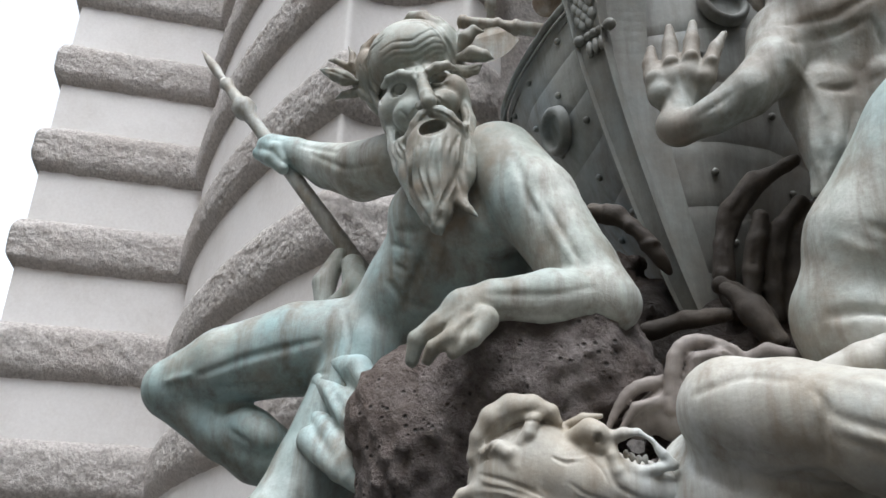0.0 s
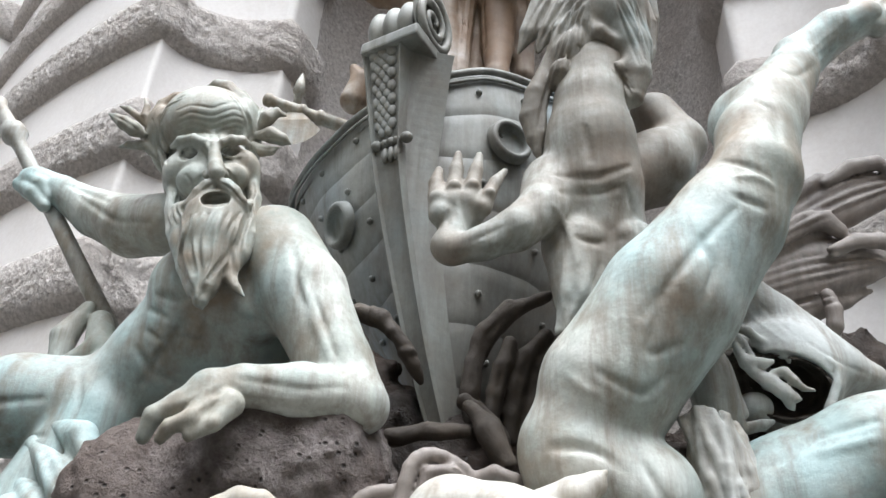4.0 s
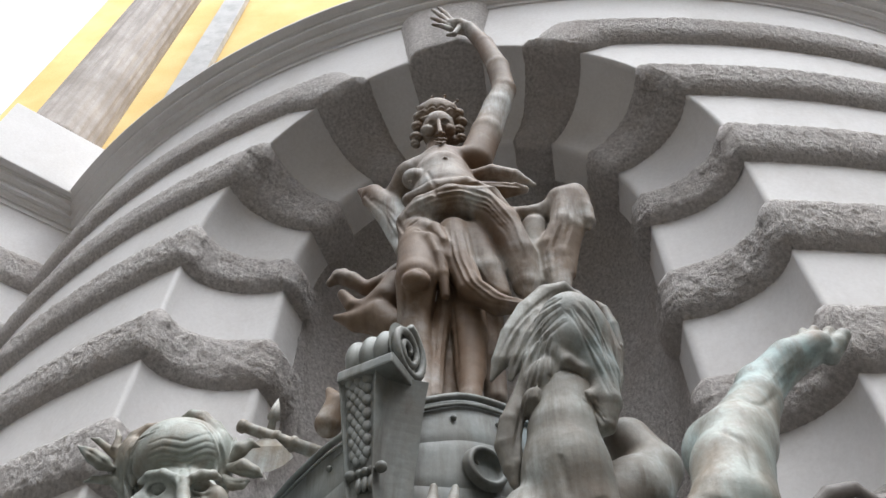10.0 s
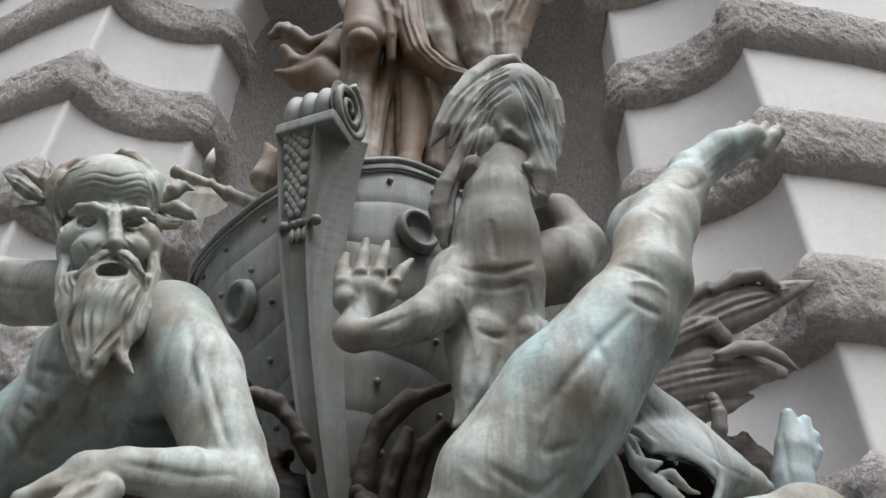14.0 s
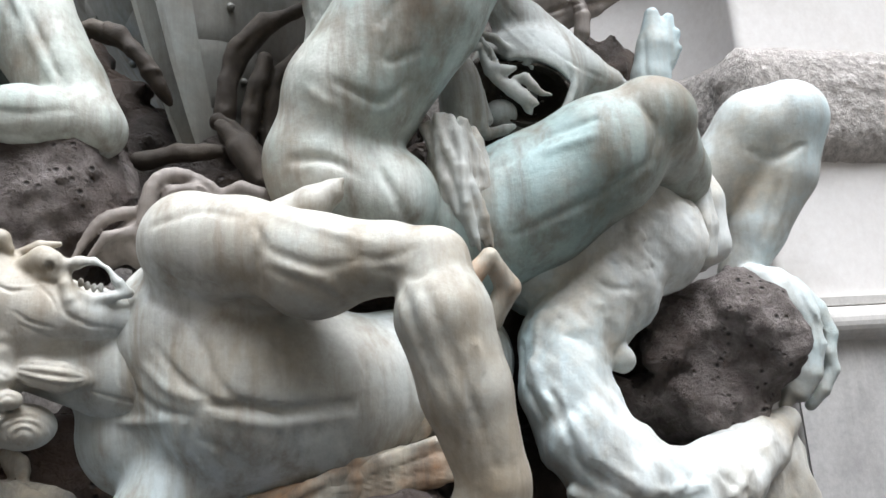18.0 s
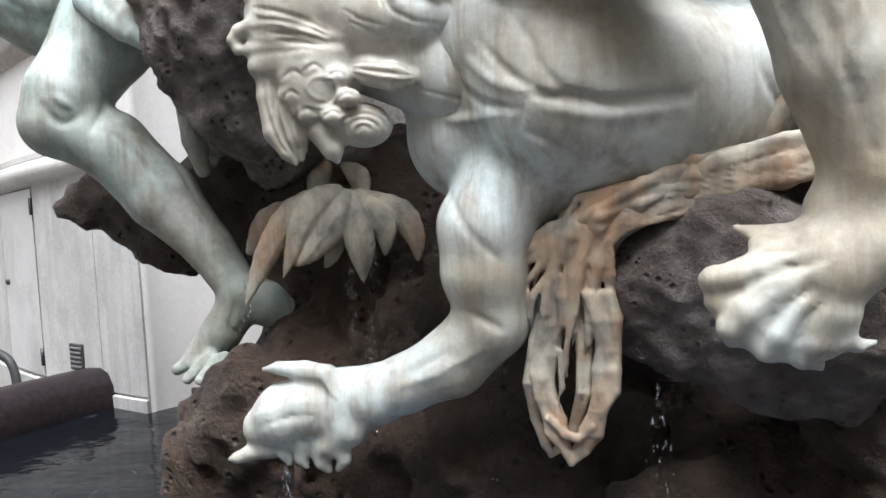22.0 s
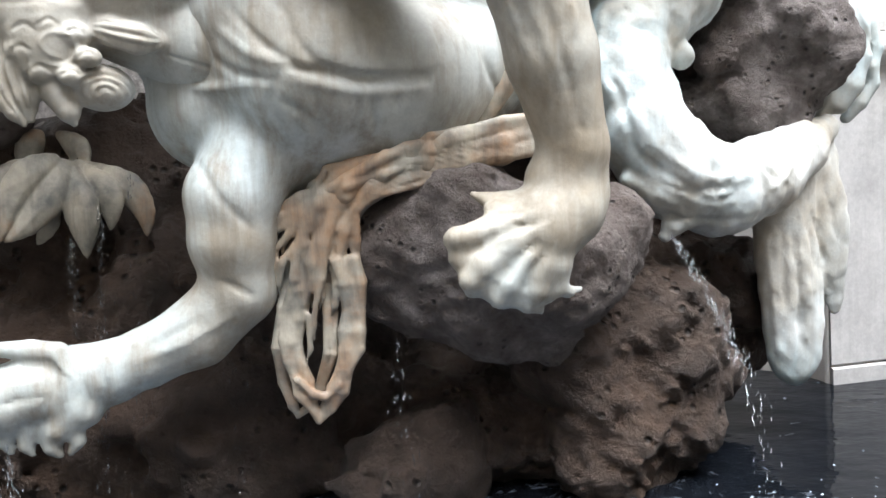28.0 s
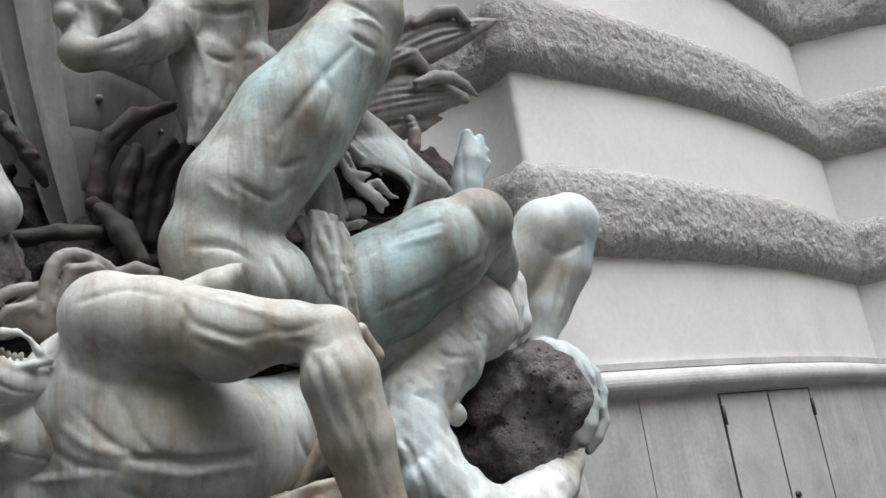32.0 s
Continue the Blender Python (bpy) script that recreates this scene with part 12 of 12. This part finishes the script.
def hull_point(rail, out, s, h):
    """Along the side (s) and from the rail (h=0) down to the keel (h=1)."""
    top = curve(rail, s)
    low = curve(KEEL, s)
    mid = top.lerp(low, 0.5) + Vector(out) * (0.34 * min(1, s * 2.2) ** 0.8)
    p = top * (1 - h) ** 2 + mid * (2 * h * (1 - h)) + low * h * h
    b = max(0.0, 1 - s / 0.22)
    st = curve(STEM, 0.12 + 0.88 * h) + Vector((0, 0.03, 0))
    return p.lerp(st, b * b * (3 - 2 * b))


ship = thing("ship_prow", None, None, "grey-green stone ship's prow with riveted planks and scroll", "ship prow")
for rail, out, lab in ((RAIL_L, (-0.75, -0.55, -0.1), "left"), (RAIL_R, (0.6, -0.8, -0.1), "right")):
    flip = lab == "left"
    for k in range(7):
        h0, h1 = k / 7, (k + 1) / 7
        rows = []
        for i in range(41):
            s = i / 40
            row = []
            for j in range(9):
                h = h0 + (h1 - h0) * j / 8
                p = hull_point(rail, out, s, h)
                q = 0.007 if 0 < j < 8 else 0
                row.append(p + Vector(out) * q)
            rows.append(row)
        v, f = sheet(rows)
        part("plank", mesh_of("plank", v, f if flip else [q[::-1] for q in f]), HULL, ship)
        for i in range(4):
            p = hull_point(rail, out, 0.2 + 0.2 * i + 0.07 * (k % 2), (h0 + h1) / 2)
            if k < 6:
                bm = bmesh.new()
                bmesh.ops.create_icosphere(bm, subdivisions=2, radius=0.016)
                me = bpy.data.meshes.new("rivet")
                bm.to_mesh(me)
                bm.free()
                r = part("rivet", me, HULL, ship)
                r.location = p + Vector(out) * 0.014
    for drop, rad in ((0.0, 0.018), (0.05, 0.008)):
        pts = [hull_point(rail, out, 0.05 + 0.95 * i / 30, 0) + Vector(out) * 0.03 - Vector((0, 0, drop)) for i in range(31)]
        part("rail", tube_mesh("rail", pts, rad, 8), HULL, ship)
    # hawse hole: a ring round a dark recess
    at = (0.34, 0.3) if flip else (0.305, 0.233)
    c = hull_point(rail, out, *at)
    n = (hull_point(rail, out, at[0] + 0.05, at[1]) - c).cross(hull_point(rail, out, at[0], at[1] + 0.05) - c).normalized()
    if n.dot(Vector(out)) < 0:
        n = -n
    a = n.cross(Vector((0, 0, 1))).normalized()
    b = n.cross(a)
    rows = []
    for r, d in ((0.115, 0.0), (0.108, 0.035), (0.092, 0.045), (0.078, 0.035), (0.074, 0.01), (0.06, 0.004), (0.03, 0.002), (0.001, 0.001)):
        rows.append([c + n * (d + 0.018) + (a * math.cos(q) + b * math.sin(q)) * r for q in (2 * math.pi * i / 32 for i in range(32))])
    v, f = sheet(rows, True)
    part("hawse_hole", mesh_of("hawse_hole", v, f), HULL, ship, "round ringed hawse hole")
# deck
rows = [[curve(RAIL_L, i / 20).lerp(curve(RAIL_R, i / 20), j / 6) - Vector((0, 0, 0.08)) for j in range(7)] for i in range(21)]
v, f = sheet(rows)
part("deck", mesh_of("deck", v, f), HULL, ship)


def stem_half(t):
    """Half the width of the stem post, from its head down."""
    return 0.078 * (1 - t) ** 1.2 + 0.036


def stem_frame(t):
    p = curve(STEM, t)
    d = (curve(STEM, min(1, t + 0.02)) - curve(STEM, max(0, t - 0.02))).normalized()
    right = Vector((0.91, -0.41, 0))
    fwd = d.cross(right).normalized()
    if fwd.y > 0:
        fwd = -fwd
    return p, d, right, fwd


rows = []
for i in range(31):
    t = i / 30
    p, d, r, fw = stem_frame(t)
    w = stem_half(t)
    dp = 0.13 * (1 - t) + 0.05
    p = p - r * (0.045 * (1 - t))
    rows.append([p + r * x * w + fw * y for x, y in ((-1, -0.05), (-1, dp * 0.6), (-0.9, dp), (-0.84, dp), (-0.72, dp - 0.02), (0, dp - 0.02), (0.72, dp - 0.02), (0.84, dp), (0.9, dp), (1, dp * 0.6), (1 + (0.12 * (1 - t) + 0.02) / w, -0.05))])
v, f = sheet(rows)
part("stem", mesh_of("stem", v, [q[::-1] for q in f], False), HULL, ship, "tapering stem post")
p, d, r, fw = stem_frame(0.0)
# cap ledge, scroll with three rolls, volute
led = box_mesh("ledge", -0.15, 0.15, -0.19, 0.02, -0.035, 0.03, 0.012)
o = part("ledge", led, HULL, ship)
o.matrix_local = Matrix.Translation(p) @ Matrix.Rotation(math.atan2(r.y, r.x), 4, "Z")
for i, x in enumerate((-0.105, -0.035, 0.035)):
    rows = []
    for k in range(13):
        q = math.pi * k / 12
        rad = 0.006 + 0.034 * math.sin(q)
        y = x + 0.035 * (k / 6 - 1)
        pts = []
        for m in range(26):
            a = radians(-70 + 300 * m / 25)
            R = 0.1 + rad * 0.8 + 0.03 * (m / 25)
            pts.append((y * 1.15, -0.04 - math.cos(a) * R * 0.85, 0.17 + math.sin(a) * R))
        rows.append(pts)
    v, f = sheet(rows)
    o = part("scroll_roll", mesh_of("scroll_roll", v, f), HULL, ship)
    o.matrix_local = Matrix.Translation(p) @ Matrix.Rotation(math.atan2(r.y, r.x), 4, "Z")
spiral = []
for m in range(60):
    a = radians(90 - 14 * m)
    R = 0.15 * (1 - m / 68)
    spiral.append((0.135, -0.04 + math.cos(a) * R, 0.17 + math.sin(a) * R * 1.1))
o = part("volute", tube_mesh("volute", spiral, [0.026 - 0.012 * m / 60 for m in range(60)], 8), HULL, ship, "spiral volute")
o.matrix_local = Matrix.Translation(p) @ Matrix.Rotation(math.atan2(r.y, r.x), 4, "Z")
rows = [[(0.115, -0.04 + math.cos(2 * math.pi * j / 30) * R, 0.17 + math.sin(2 * math.pi * j / 30) * R * 1.1) for j in range(30)] for R in (0.145, 0.1, 0.05, 0.001)]
v, f = sheet(rows, True)
o = part("volute_disc", mesh_of("volute_disc", v, f), HULL, ship)
o.matrix_local = Matrix.Translation(p) @ Matrix.Rotation(math.atan2(r.y, r.x), 4, "Z")
# scales on the stem
sm = bmesh.new()
bmesh.ops.create_uvsphere(sm, u_segments=10, v_segments=6, radius=1)
scale_me = bpy.data.meshes.new("scale")
sm.to_mesh(scale_me)
sm.free()
scale_me.polygons.foreach_set("use_smooth", [True] * len(scale_me.polygons))
for k in range(14):
    t = 0.03 + 0.025 * k
    p, d, r, fw = stem_frame(t)
    w = stem_half(t) * 0.66
    dp = 0.13 * (1 - t) + 0.03
    p = p - r * (0.045 * (1 - t))
    for x in (-1, 0, 1) if k % 2 == 0 else (-0.5, 0.5):
        o = part("scale", scale_me, HULL, ship)
        o.matrix_local = Matrix.Translation(p + r * (x * w * 0.62) + fw * dp) @ Matrix.Diagonal((w * 0.4, 0.016, 0.033, 1))
p, d, r, fw = stem_frame(0.4)
for x, s in ((-0.075, 0.026), (-0.03, 0.02), (0.0, 0.022), (0.03, 0.02), (0.075, 0.026)):
    o = part("knob", scale_me, HULL, ship)
    o.matrix_local = Matrix.Translation(p + r * x + fw * 0.11) @ Matrix.Diagonal((s * 1.1, s, s, 1))
for x in (-0.03, 0, 0.03):
    o = part("knob", scale_me, HULL, ship)
    o.matrix_local = Matrix.Translation(p + r * x + fw * 0.105 - Vector((0, 0, 0.06))) @ Matrix.Diagonal((0.018, 0.02, 0.04, 1))

# ---- spear and axe ----


def turned(name, a, b, profile, mat, parent, sides=14):
    """A turned rod from a to b: (share of the way, radius) along it."""
    a, b = Vector(a), Vector(b)
    return part(name, tube_mesh(name, [a.lerp(b, t) for t, _ in profile], [q for _, q in profile], sides), mat, parent)


spear = thing("spear", None, None, "carved stone spear held by the sea god", "spear")
turned("shaft", (-2.807, 2.92, 4.605), (-1.677, 3.0, 3.034), ((0.16, 0.022), (0.18, 0.04), (0.2, 0.028), (0.22, 0.03), (0.27, 0.036), (0.285, 0.058), (0.315, 0.062), (0.335, 0.04), (0.36, 0.034), (0.6, 0.037), (1.0, 0.04)), PALE_MARBLE, spear)
turned("point", (-2.807, 2.92, 4.605), (-1.677, 3.0, 3.034), ((0.0, 0.003), (0.06, 0.026), (0.11, 0.03), (0.15, 0.02), (0.17, 0.026)), PALE_MARBLE, spear, 6)
axe = thing("battle_axe", None, None, "pale carved stone axe leaning from the ship", "axe")
A0, A1 = Vector((-1.27, 3.02, 4.38)), Vector((-0.84, 3.14, 4.27))
turned("shaft", A0, A1, ((0.0, 0.02), (0.02, 0.034), (0.08, 0.036), (0.1, 0.028), (0.4, 0.032), (0.42, 0.04), (0.46, 0.04), (0.48, 0.03), (0.6, 0.03), (0.62, 0.042), (0.66, 0.042), (0.68, 0.034), (1.0, 0.036)), PALE_MARBLE, axe)
turned("spike", (-1.11, 3.06, 4.36), (-1.1, 3.04, 4.56), ((0.0, 0.024), (0.35, 0.02), (0.4, 0.036), (0.7, 0.024), (1.0, 0.003)), PALE_MARBLE, axe, 6)
rows = []
for i in range(13):
    a = radians(-60 + 120 * i / 12)
    rows.append([Vector((-1.11 + 0.03 * math.sin(a), 3.05, 4.32)), Vector((-1.11 + 0.1 * math.sin(a), 3.035, 4.25)), Vector((-1.11 + 0.17 * math.sin(a), 3.045, 4.28 - 0.18 * math.cos(a))), Vector((-1.11 + 0.1 * math.sin(a), 3.06, 4.25)), Vector((-1.11 + 0.03 * math.sin(a), 3.055, 4.32))])
v, f = sheet(rows)
part("blade", mesh_of("blade", v, f, False), PALE_MARBLE, axe)

# ---- base of the wall: slabs, doors, vents ----


def bay_slab(name, u0, u1, z0, z1, off, thick, mat, parent, n=8, label=""):
    """A curved slab lying on the bay's face."""
    rows = []
    for i in range(n + 1):
        u = u0 + (u1 - u0) * i / n
        e = 0.006 * (1 if u1 > u0 else -1)
        rows.append([(u, bay_v(u, off), z0), (u, bay_v(u, off + thick * 0.6), z0), (u, bay_v(u, off + thick), z0 + 0.006), (u, bay_v(u, off + thick), z1 - 0.006), (u, bay_v(u, off + thick * 0.6), z1), (u, bay_v(u, off), z1)])
    v, f = sheet(rows)
    k = len(rows[0])
    f.append(tuple(range(k))[::-1])
    f.append(tuple(len(v) - k + i for i in range(k)))
    return part(name, mesh_of(name, v, [q[::-1] for q in f], False), mat, parent, label)


for u0, u1 in ((2.33, 2.775), (2.782, 3.385), (4.315, 5.64), (-5.64, -4.335), (-3.585, -2.782), (-2.775, -2.33)):
    bay_slab("stone_slab", u0, u1, 0.58, 1.855, 0.002, 0.016, SLAB, wall_bay)
for u0, u1 in ((2.33, 3.2), (3.206, 4.4), (4.406, 5.64), (-5.64, -4.4), (-4.394, -3.2), (-3.194, -2.33)):
    bay_slab("plinth_slab", u0, u1, -0.1, 0.572, 0.002, 0.03, SLAB, wall_bay)
for u0, u1 in ((3.385, 4.315), (-4.335, -3.585)):
    bay_slab("lintel", u0, u1, 1.826, 1.855, 0.002, 0.016, SLAB, wall_bay)


# base facing of the east flank
east = bpy.data.objects["wall_east"]
d = Vector((0.87, -0.5, 0)).normalized()
nrm = Vector((-0.5, -0.87, 0)).normalized()
p0 = Vector((EDGE, bay_v(EDGE), 0))
for s0, s1 in ((0.03, 1.5), (1.507, 3.0), (3.007, 4.6)):
    for z0, z1 in ((-0.1, 0.572), (0.58, 1.25), (1.257, 1.85)):
        me = box_mesh("base_slab", s0, s1, 0.002, 0.02, z0, z1, 0.005)
        o = part("base_slab", me, WET_SLAB, east)
        o.matrix_local = Matrix(((d.x, nrm.x, 0, p0.x), (d.y, nrm.y, 0, p0.y), (0, 0, 1, 0), (0, 0, 0, 1)))


def service_door(name, leaves, hinges, label):
    d = thing(name, None, None, label, "door", "structure", m=BAY)
    lo, hi = min(a for a, _ in leaves), max(b for _, b in leaves)
    bay_slab("door_frame", lo - 0.012, hi + 0.012, 0.582, 1.826, 0.002, 0.003, DARK_METAL, d)
    for u0, u1 in leaves:
        bay_slab("door_leaf", u0 + 0.004, u1 - 0.004, 0.592, 1.818, 0.006, 0.014, DOOR, d)
    for u in hinges:
        for z in (0.72, 1.7):
            me = tube_mesh("hinge", [(u, bay_v(u, 0.028), z - 0.055), (u, bay_v(u, 0.028), z + 0.055)], 0.011, 8)
            part("hinge", me, DARK_METAL, d)
    u = leaves[0][1] + 0.06 if len(leaves) > 1 else leaves[0][0] + 0.1
    part("keyhole", tube_mesh("keyhole", [(u, bay_v(u, 0.018), 1.2), (u, bay_v(u, 0.034), 1.2)], 0.02, 12), DARK_METAL, d)
    return d


service_door("door_1", ((3.4, 3.84), (3.848, 4.3)), (3.4, 4.3), "closed pale grey double metal service door")
service_door("door_2", ((-4.32, -3.6),), (-3.6,), "closed pale grey metal service door")
for u in (2.89, -3.08):
    vent = thing("wall_vent", None, None, "small dark metal grille at the wall's foot", "vent", group="wall vents", m=BAY)
    bay_slab("frame", u - 0.085, u + 0.085, 0.68, 0.84, 0.018, 0.012, DARK_METAL, vent)
    for k in range(5):
        bay_slab("slat", u - 0.07, u + 0.07, 0.695 + 0.028 * k, 0.71 + 0.028 * k, 0.03, 0.008, VENT, vent)

# ---- hoses ----


def hose(pts, r):
    fine = [curve(pts, i / 60) for i in range(61)]
    return thing("hose", tube_mesh("hose", fine, r, 10), RUBBER, "black rubber hose lying by the basin", "hose", group="hoses")


hose([(3.2, 2.3, 0.03), (3.4, 3.0, 0.03), (4.0, 3.5, 0.03), (4.9, 3.6, 0.03), (5.5, 3.2, 0.03), (6.2, 2.4, 0.03)], 0.03)
hose([(3.1, 1.9, 0.035), (3.5, 2.8, 0.035), (4.2, 3.3, 0.035), (5.0, 3.4, 0.035), (5.6, 2.9, 0.035), (6.4, 2.0, 0.035)], 0.035)
hose([(-5.2, 4.1, 0.03), (-4.9, 4.5, 0.35), (-4.5, 4.75, 0.72), (-4.15, 4.75, 0.7), (-4.05, 4.72, 0.4), (-4.05, 4.7, 0.03)], 0.03)

# ---- far column and upper wall with sunlight painted into its ochre ----
col = thing("column", None, None, "pale stone column on a plinth above the wall", "column", m=pose(-6.5, 5.85, 0, 0, 0, 40))
part("plinth", box_mesh("plinth", -0.68, 0.68, -0.68, 0.68, 10.95, 12.17, 0.02), PLASTER, col)
prof = ((12.17, 0.56), (12.21, 0.64), (12.29, 0.64), (12.36, 0.56), (12.42, 0.53), (30, 0.5))
rows = [[((q - (0.022 if zz > 12.4 and i % 6 in (2, 3, 4) else 0)) * math.cos(2 * math.pi * i / 120), (q - (0.022 if zz > 12.4 and i % 6 in (2, 3, 4) else 0)) * math.sin(2 * math.pi * i / 120), zz) for i in range(120)] for zz, q in prof]
v, f = sheet(rows, True)
part("shaft", mesh_of("shaft", v, f), COLUMN, col, "fluted weathered shaft")
upper = thing("wall_upper", box_mesh("wall_upper", -12.2, 14.0, 9.0, 9.8, 11.0, 40.0, 0.0), SUNLIT_OCHRE, "ochre upper storey wall, golden sunlight put into its plaster colour", "wall", "structure")
part("pilaster", box_mesh("pilaster", -7.9, -7.2, 8.8, 9.0, 11.0, 40.0, 0.02), STONE, upper, "pale pilaster")
thing("roof_upper", box_mesh("roof_upper", -9.5, 16.0, 4.6, 14.0, 10.9, 11.05, 0.0), STONE, "stone ledge over the bay", "ledge", "structure", m=pose(0, 0.6, 0.02, 0, 0, -9.2))

# ---- unseen screen for the square's houses: blocks low sky, bounces warm light ----
rows = []
for zz in (0.0, 27.0):
    rows.append([(28 * math.cos(radians(a)), 4 + 28 * math.sin(radians(a)), zz) for a in range(170, 371, 20)])
v, f = sheet(rows)
thing("sky_screen", mesh_of("sky_screen", v, f, False), SCREEN, "unseen plain screen added to block low sky across the square", "wall", "structure")

# ---- paving slabs beside the basin ----
slab = box_mesh("paving_slab", -0.29, 0.29, -0.29, 0.29, 0.0, 0.012, 0.004)
slab.materials.append(PAVING)
ground = bpy.data.objects["ground"]
for i in range(9):
    for j in range(8):
        o = part("paving_slab", slab, PAVING, ground)
        o.matrix_local = pose(3.3 + 0.6 * i, 0.2 + 0.6 * j, 0.0, 0, 0, 0)

# ---- foam and falling water ----
rng = random.Random(5)
verts, faces = [], []


def blob(x, y, z, r, flat):
    n = len(verts)
    k = 6
    for q in range(k):
        a = 2 * math.pi * q / k
        s = rng.uniform(0.5, 1.3)
        verts.append((x + r * s * math.cos(a), y + 0.6 * r * s * math.sin(a), z + rng.uniform(0, flat * r)))
    verts.append((x, y, z + 0.5 * flat * r + 0.004))
    for q in range(k):
        faces.append((n + q, n + (q + 1) % k, n + k))


for cx, cy, sx, sy, count in ((-0.72, 2.05, 0.25, 0.2, 260), (-0.2, 1.95, 0.45, 0.25, 200), (1.1, 2.12, 0.16, 0.1, 40)):
    for _ in range(count):
        blob(rng.gauss(cx, sx), rng.gauss(cy, sy), 0.503 + abs(rng.gauss(0, 0.012)), rng.uniform(0.002, 0.006), 0.8)
foam = mesh_of("foam", verts, faces)
thing("foam", foam, FOAM, "white foam flecks where the water falls", "foam", "stuff")
for pts, r in (
    (((-0.83, 2.67, 1.38), (-0.83, 2.66, 0.95), (-0.84, 2.64, 0.5)), 0.012),
    (((-1.2, 2.66, 1.28), (-1.2, 2.65, 0.9)), 0.005),
    (((-0.62, 2.55, 1.5), (-0.62, 2.5, 1.0), (-0.63, 2.48, 0.5)), 0.006),
    (((-0.9, 2.28, 0.85), (-0.9, 2.27, 0.66), (-0.91, 2.26, 0.5)), 0.008),
    (((0.83, 2.15, 1.25), (0.93, 2.12, 1.05), (1.02, 2.1, 0.8), (1.06, 2.1, 0.5)), 0.016),
    (((0.1, 2.3, 1.0), (0.1, 2.25, 0.5)), 0.006),
    (((-0.35, 2.6, 1.5), (-0.35, 2.55, 1.0), (-0.36, 2.5, 0.5)), 0.008),
    (((-0.72, 2.6, 1.4), (-0.72, 2.5, 1.0), (-0.72, 2.45, 0.5)), 0.012),
):
    verts, faces = [], []
    for _ in range(int(140 * r / 0.012)):
        t = rng.random()
        p = curve(pts, t) + Vector((rng.gauss(0, 1), rng.gauss(0, 1), 0)) * (r * 0.3 + 0.035 * t * (0.4 if r > 0.01 else 1))
        w = rng.uniform(0.0008, 0.002)
        l = w * rng.uniform(2, 9)
        n = len(verts)
        verts += [p + Vector(q) for q in ((w, 0, 0), (0, w, 0), (-w, 0, 0), (0, -w, 0), (0, 0, l), (0, 0, -l))]
        faces += [tuple(n + i for i in q) for q in ((0, 1, 4), (1, 2, 4), (2, 3, 4), (3, 0, 4), (1, 0, 5), (2, 1, 5), (3, 2, 5), (0, 3, 5))]
    thing("water_jet", mesh_of("water_jet", verts, faces), JET, "thin stream of water breaking into drops", "water jet", "stuff", "dripping water")
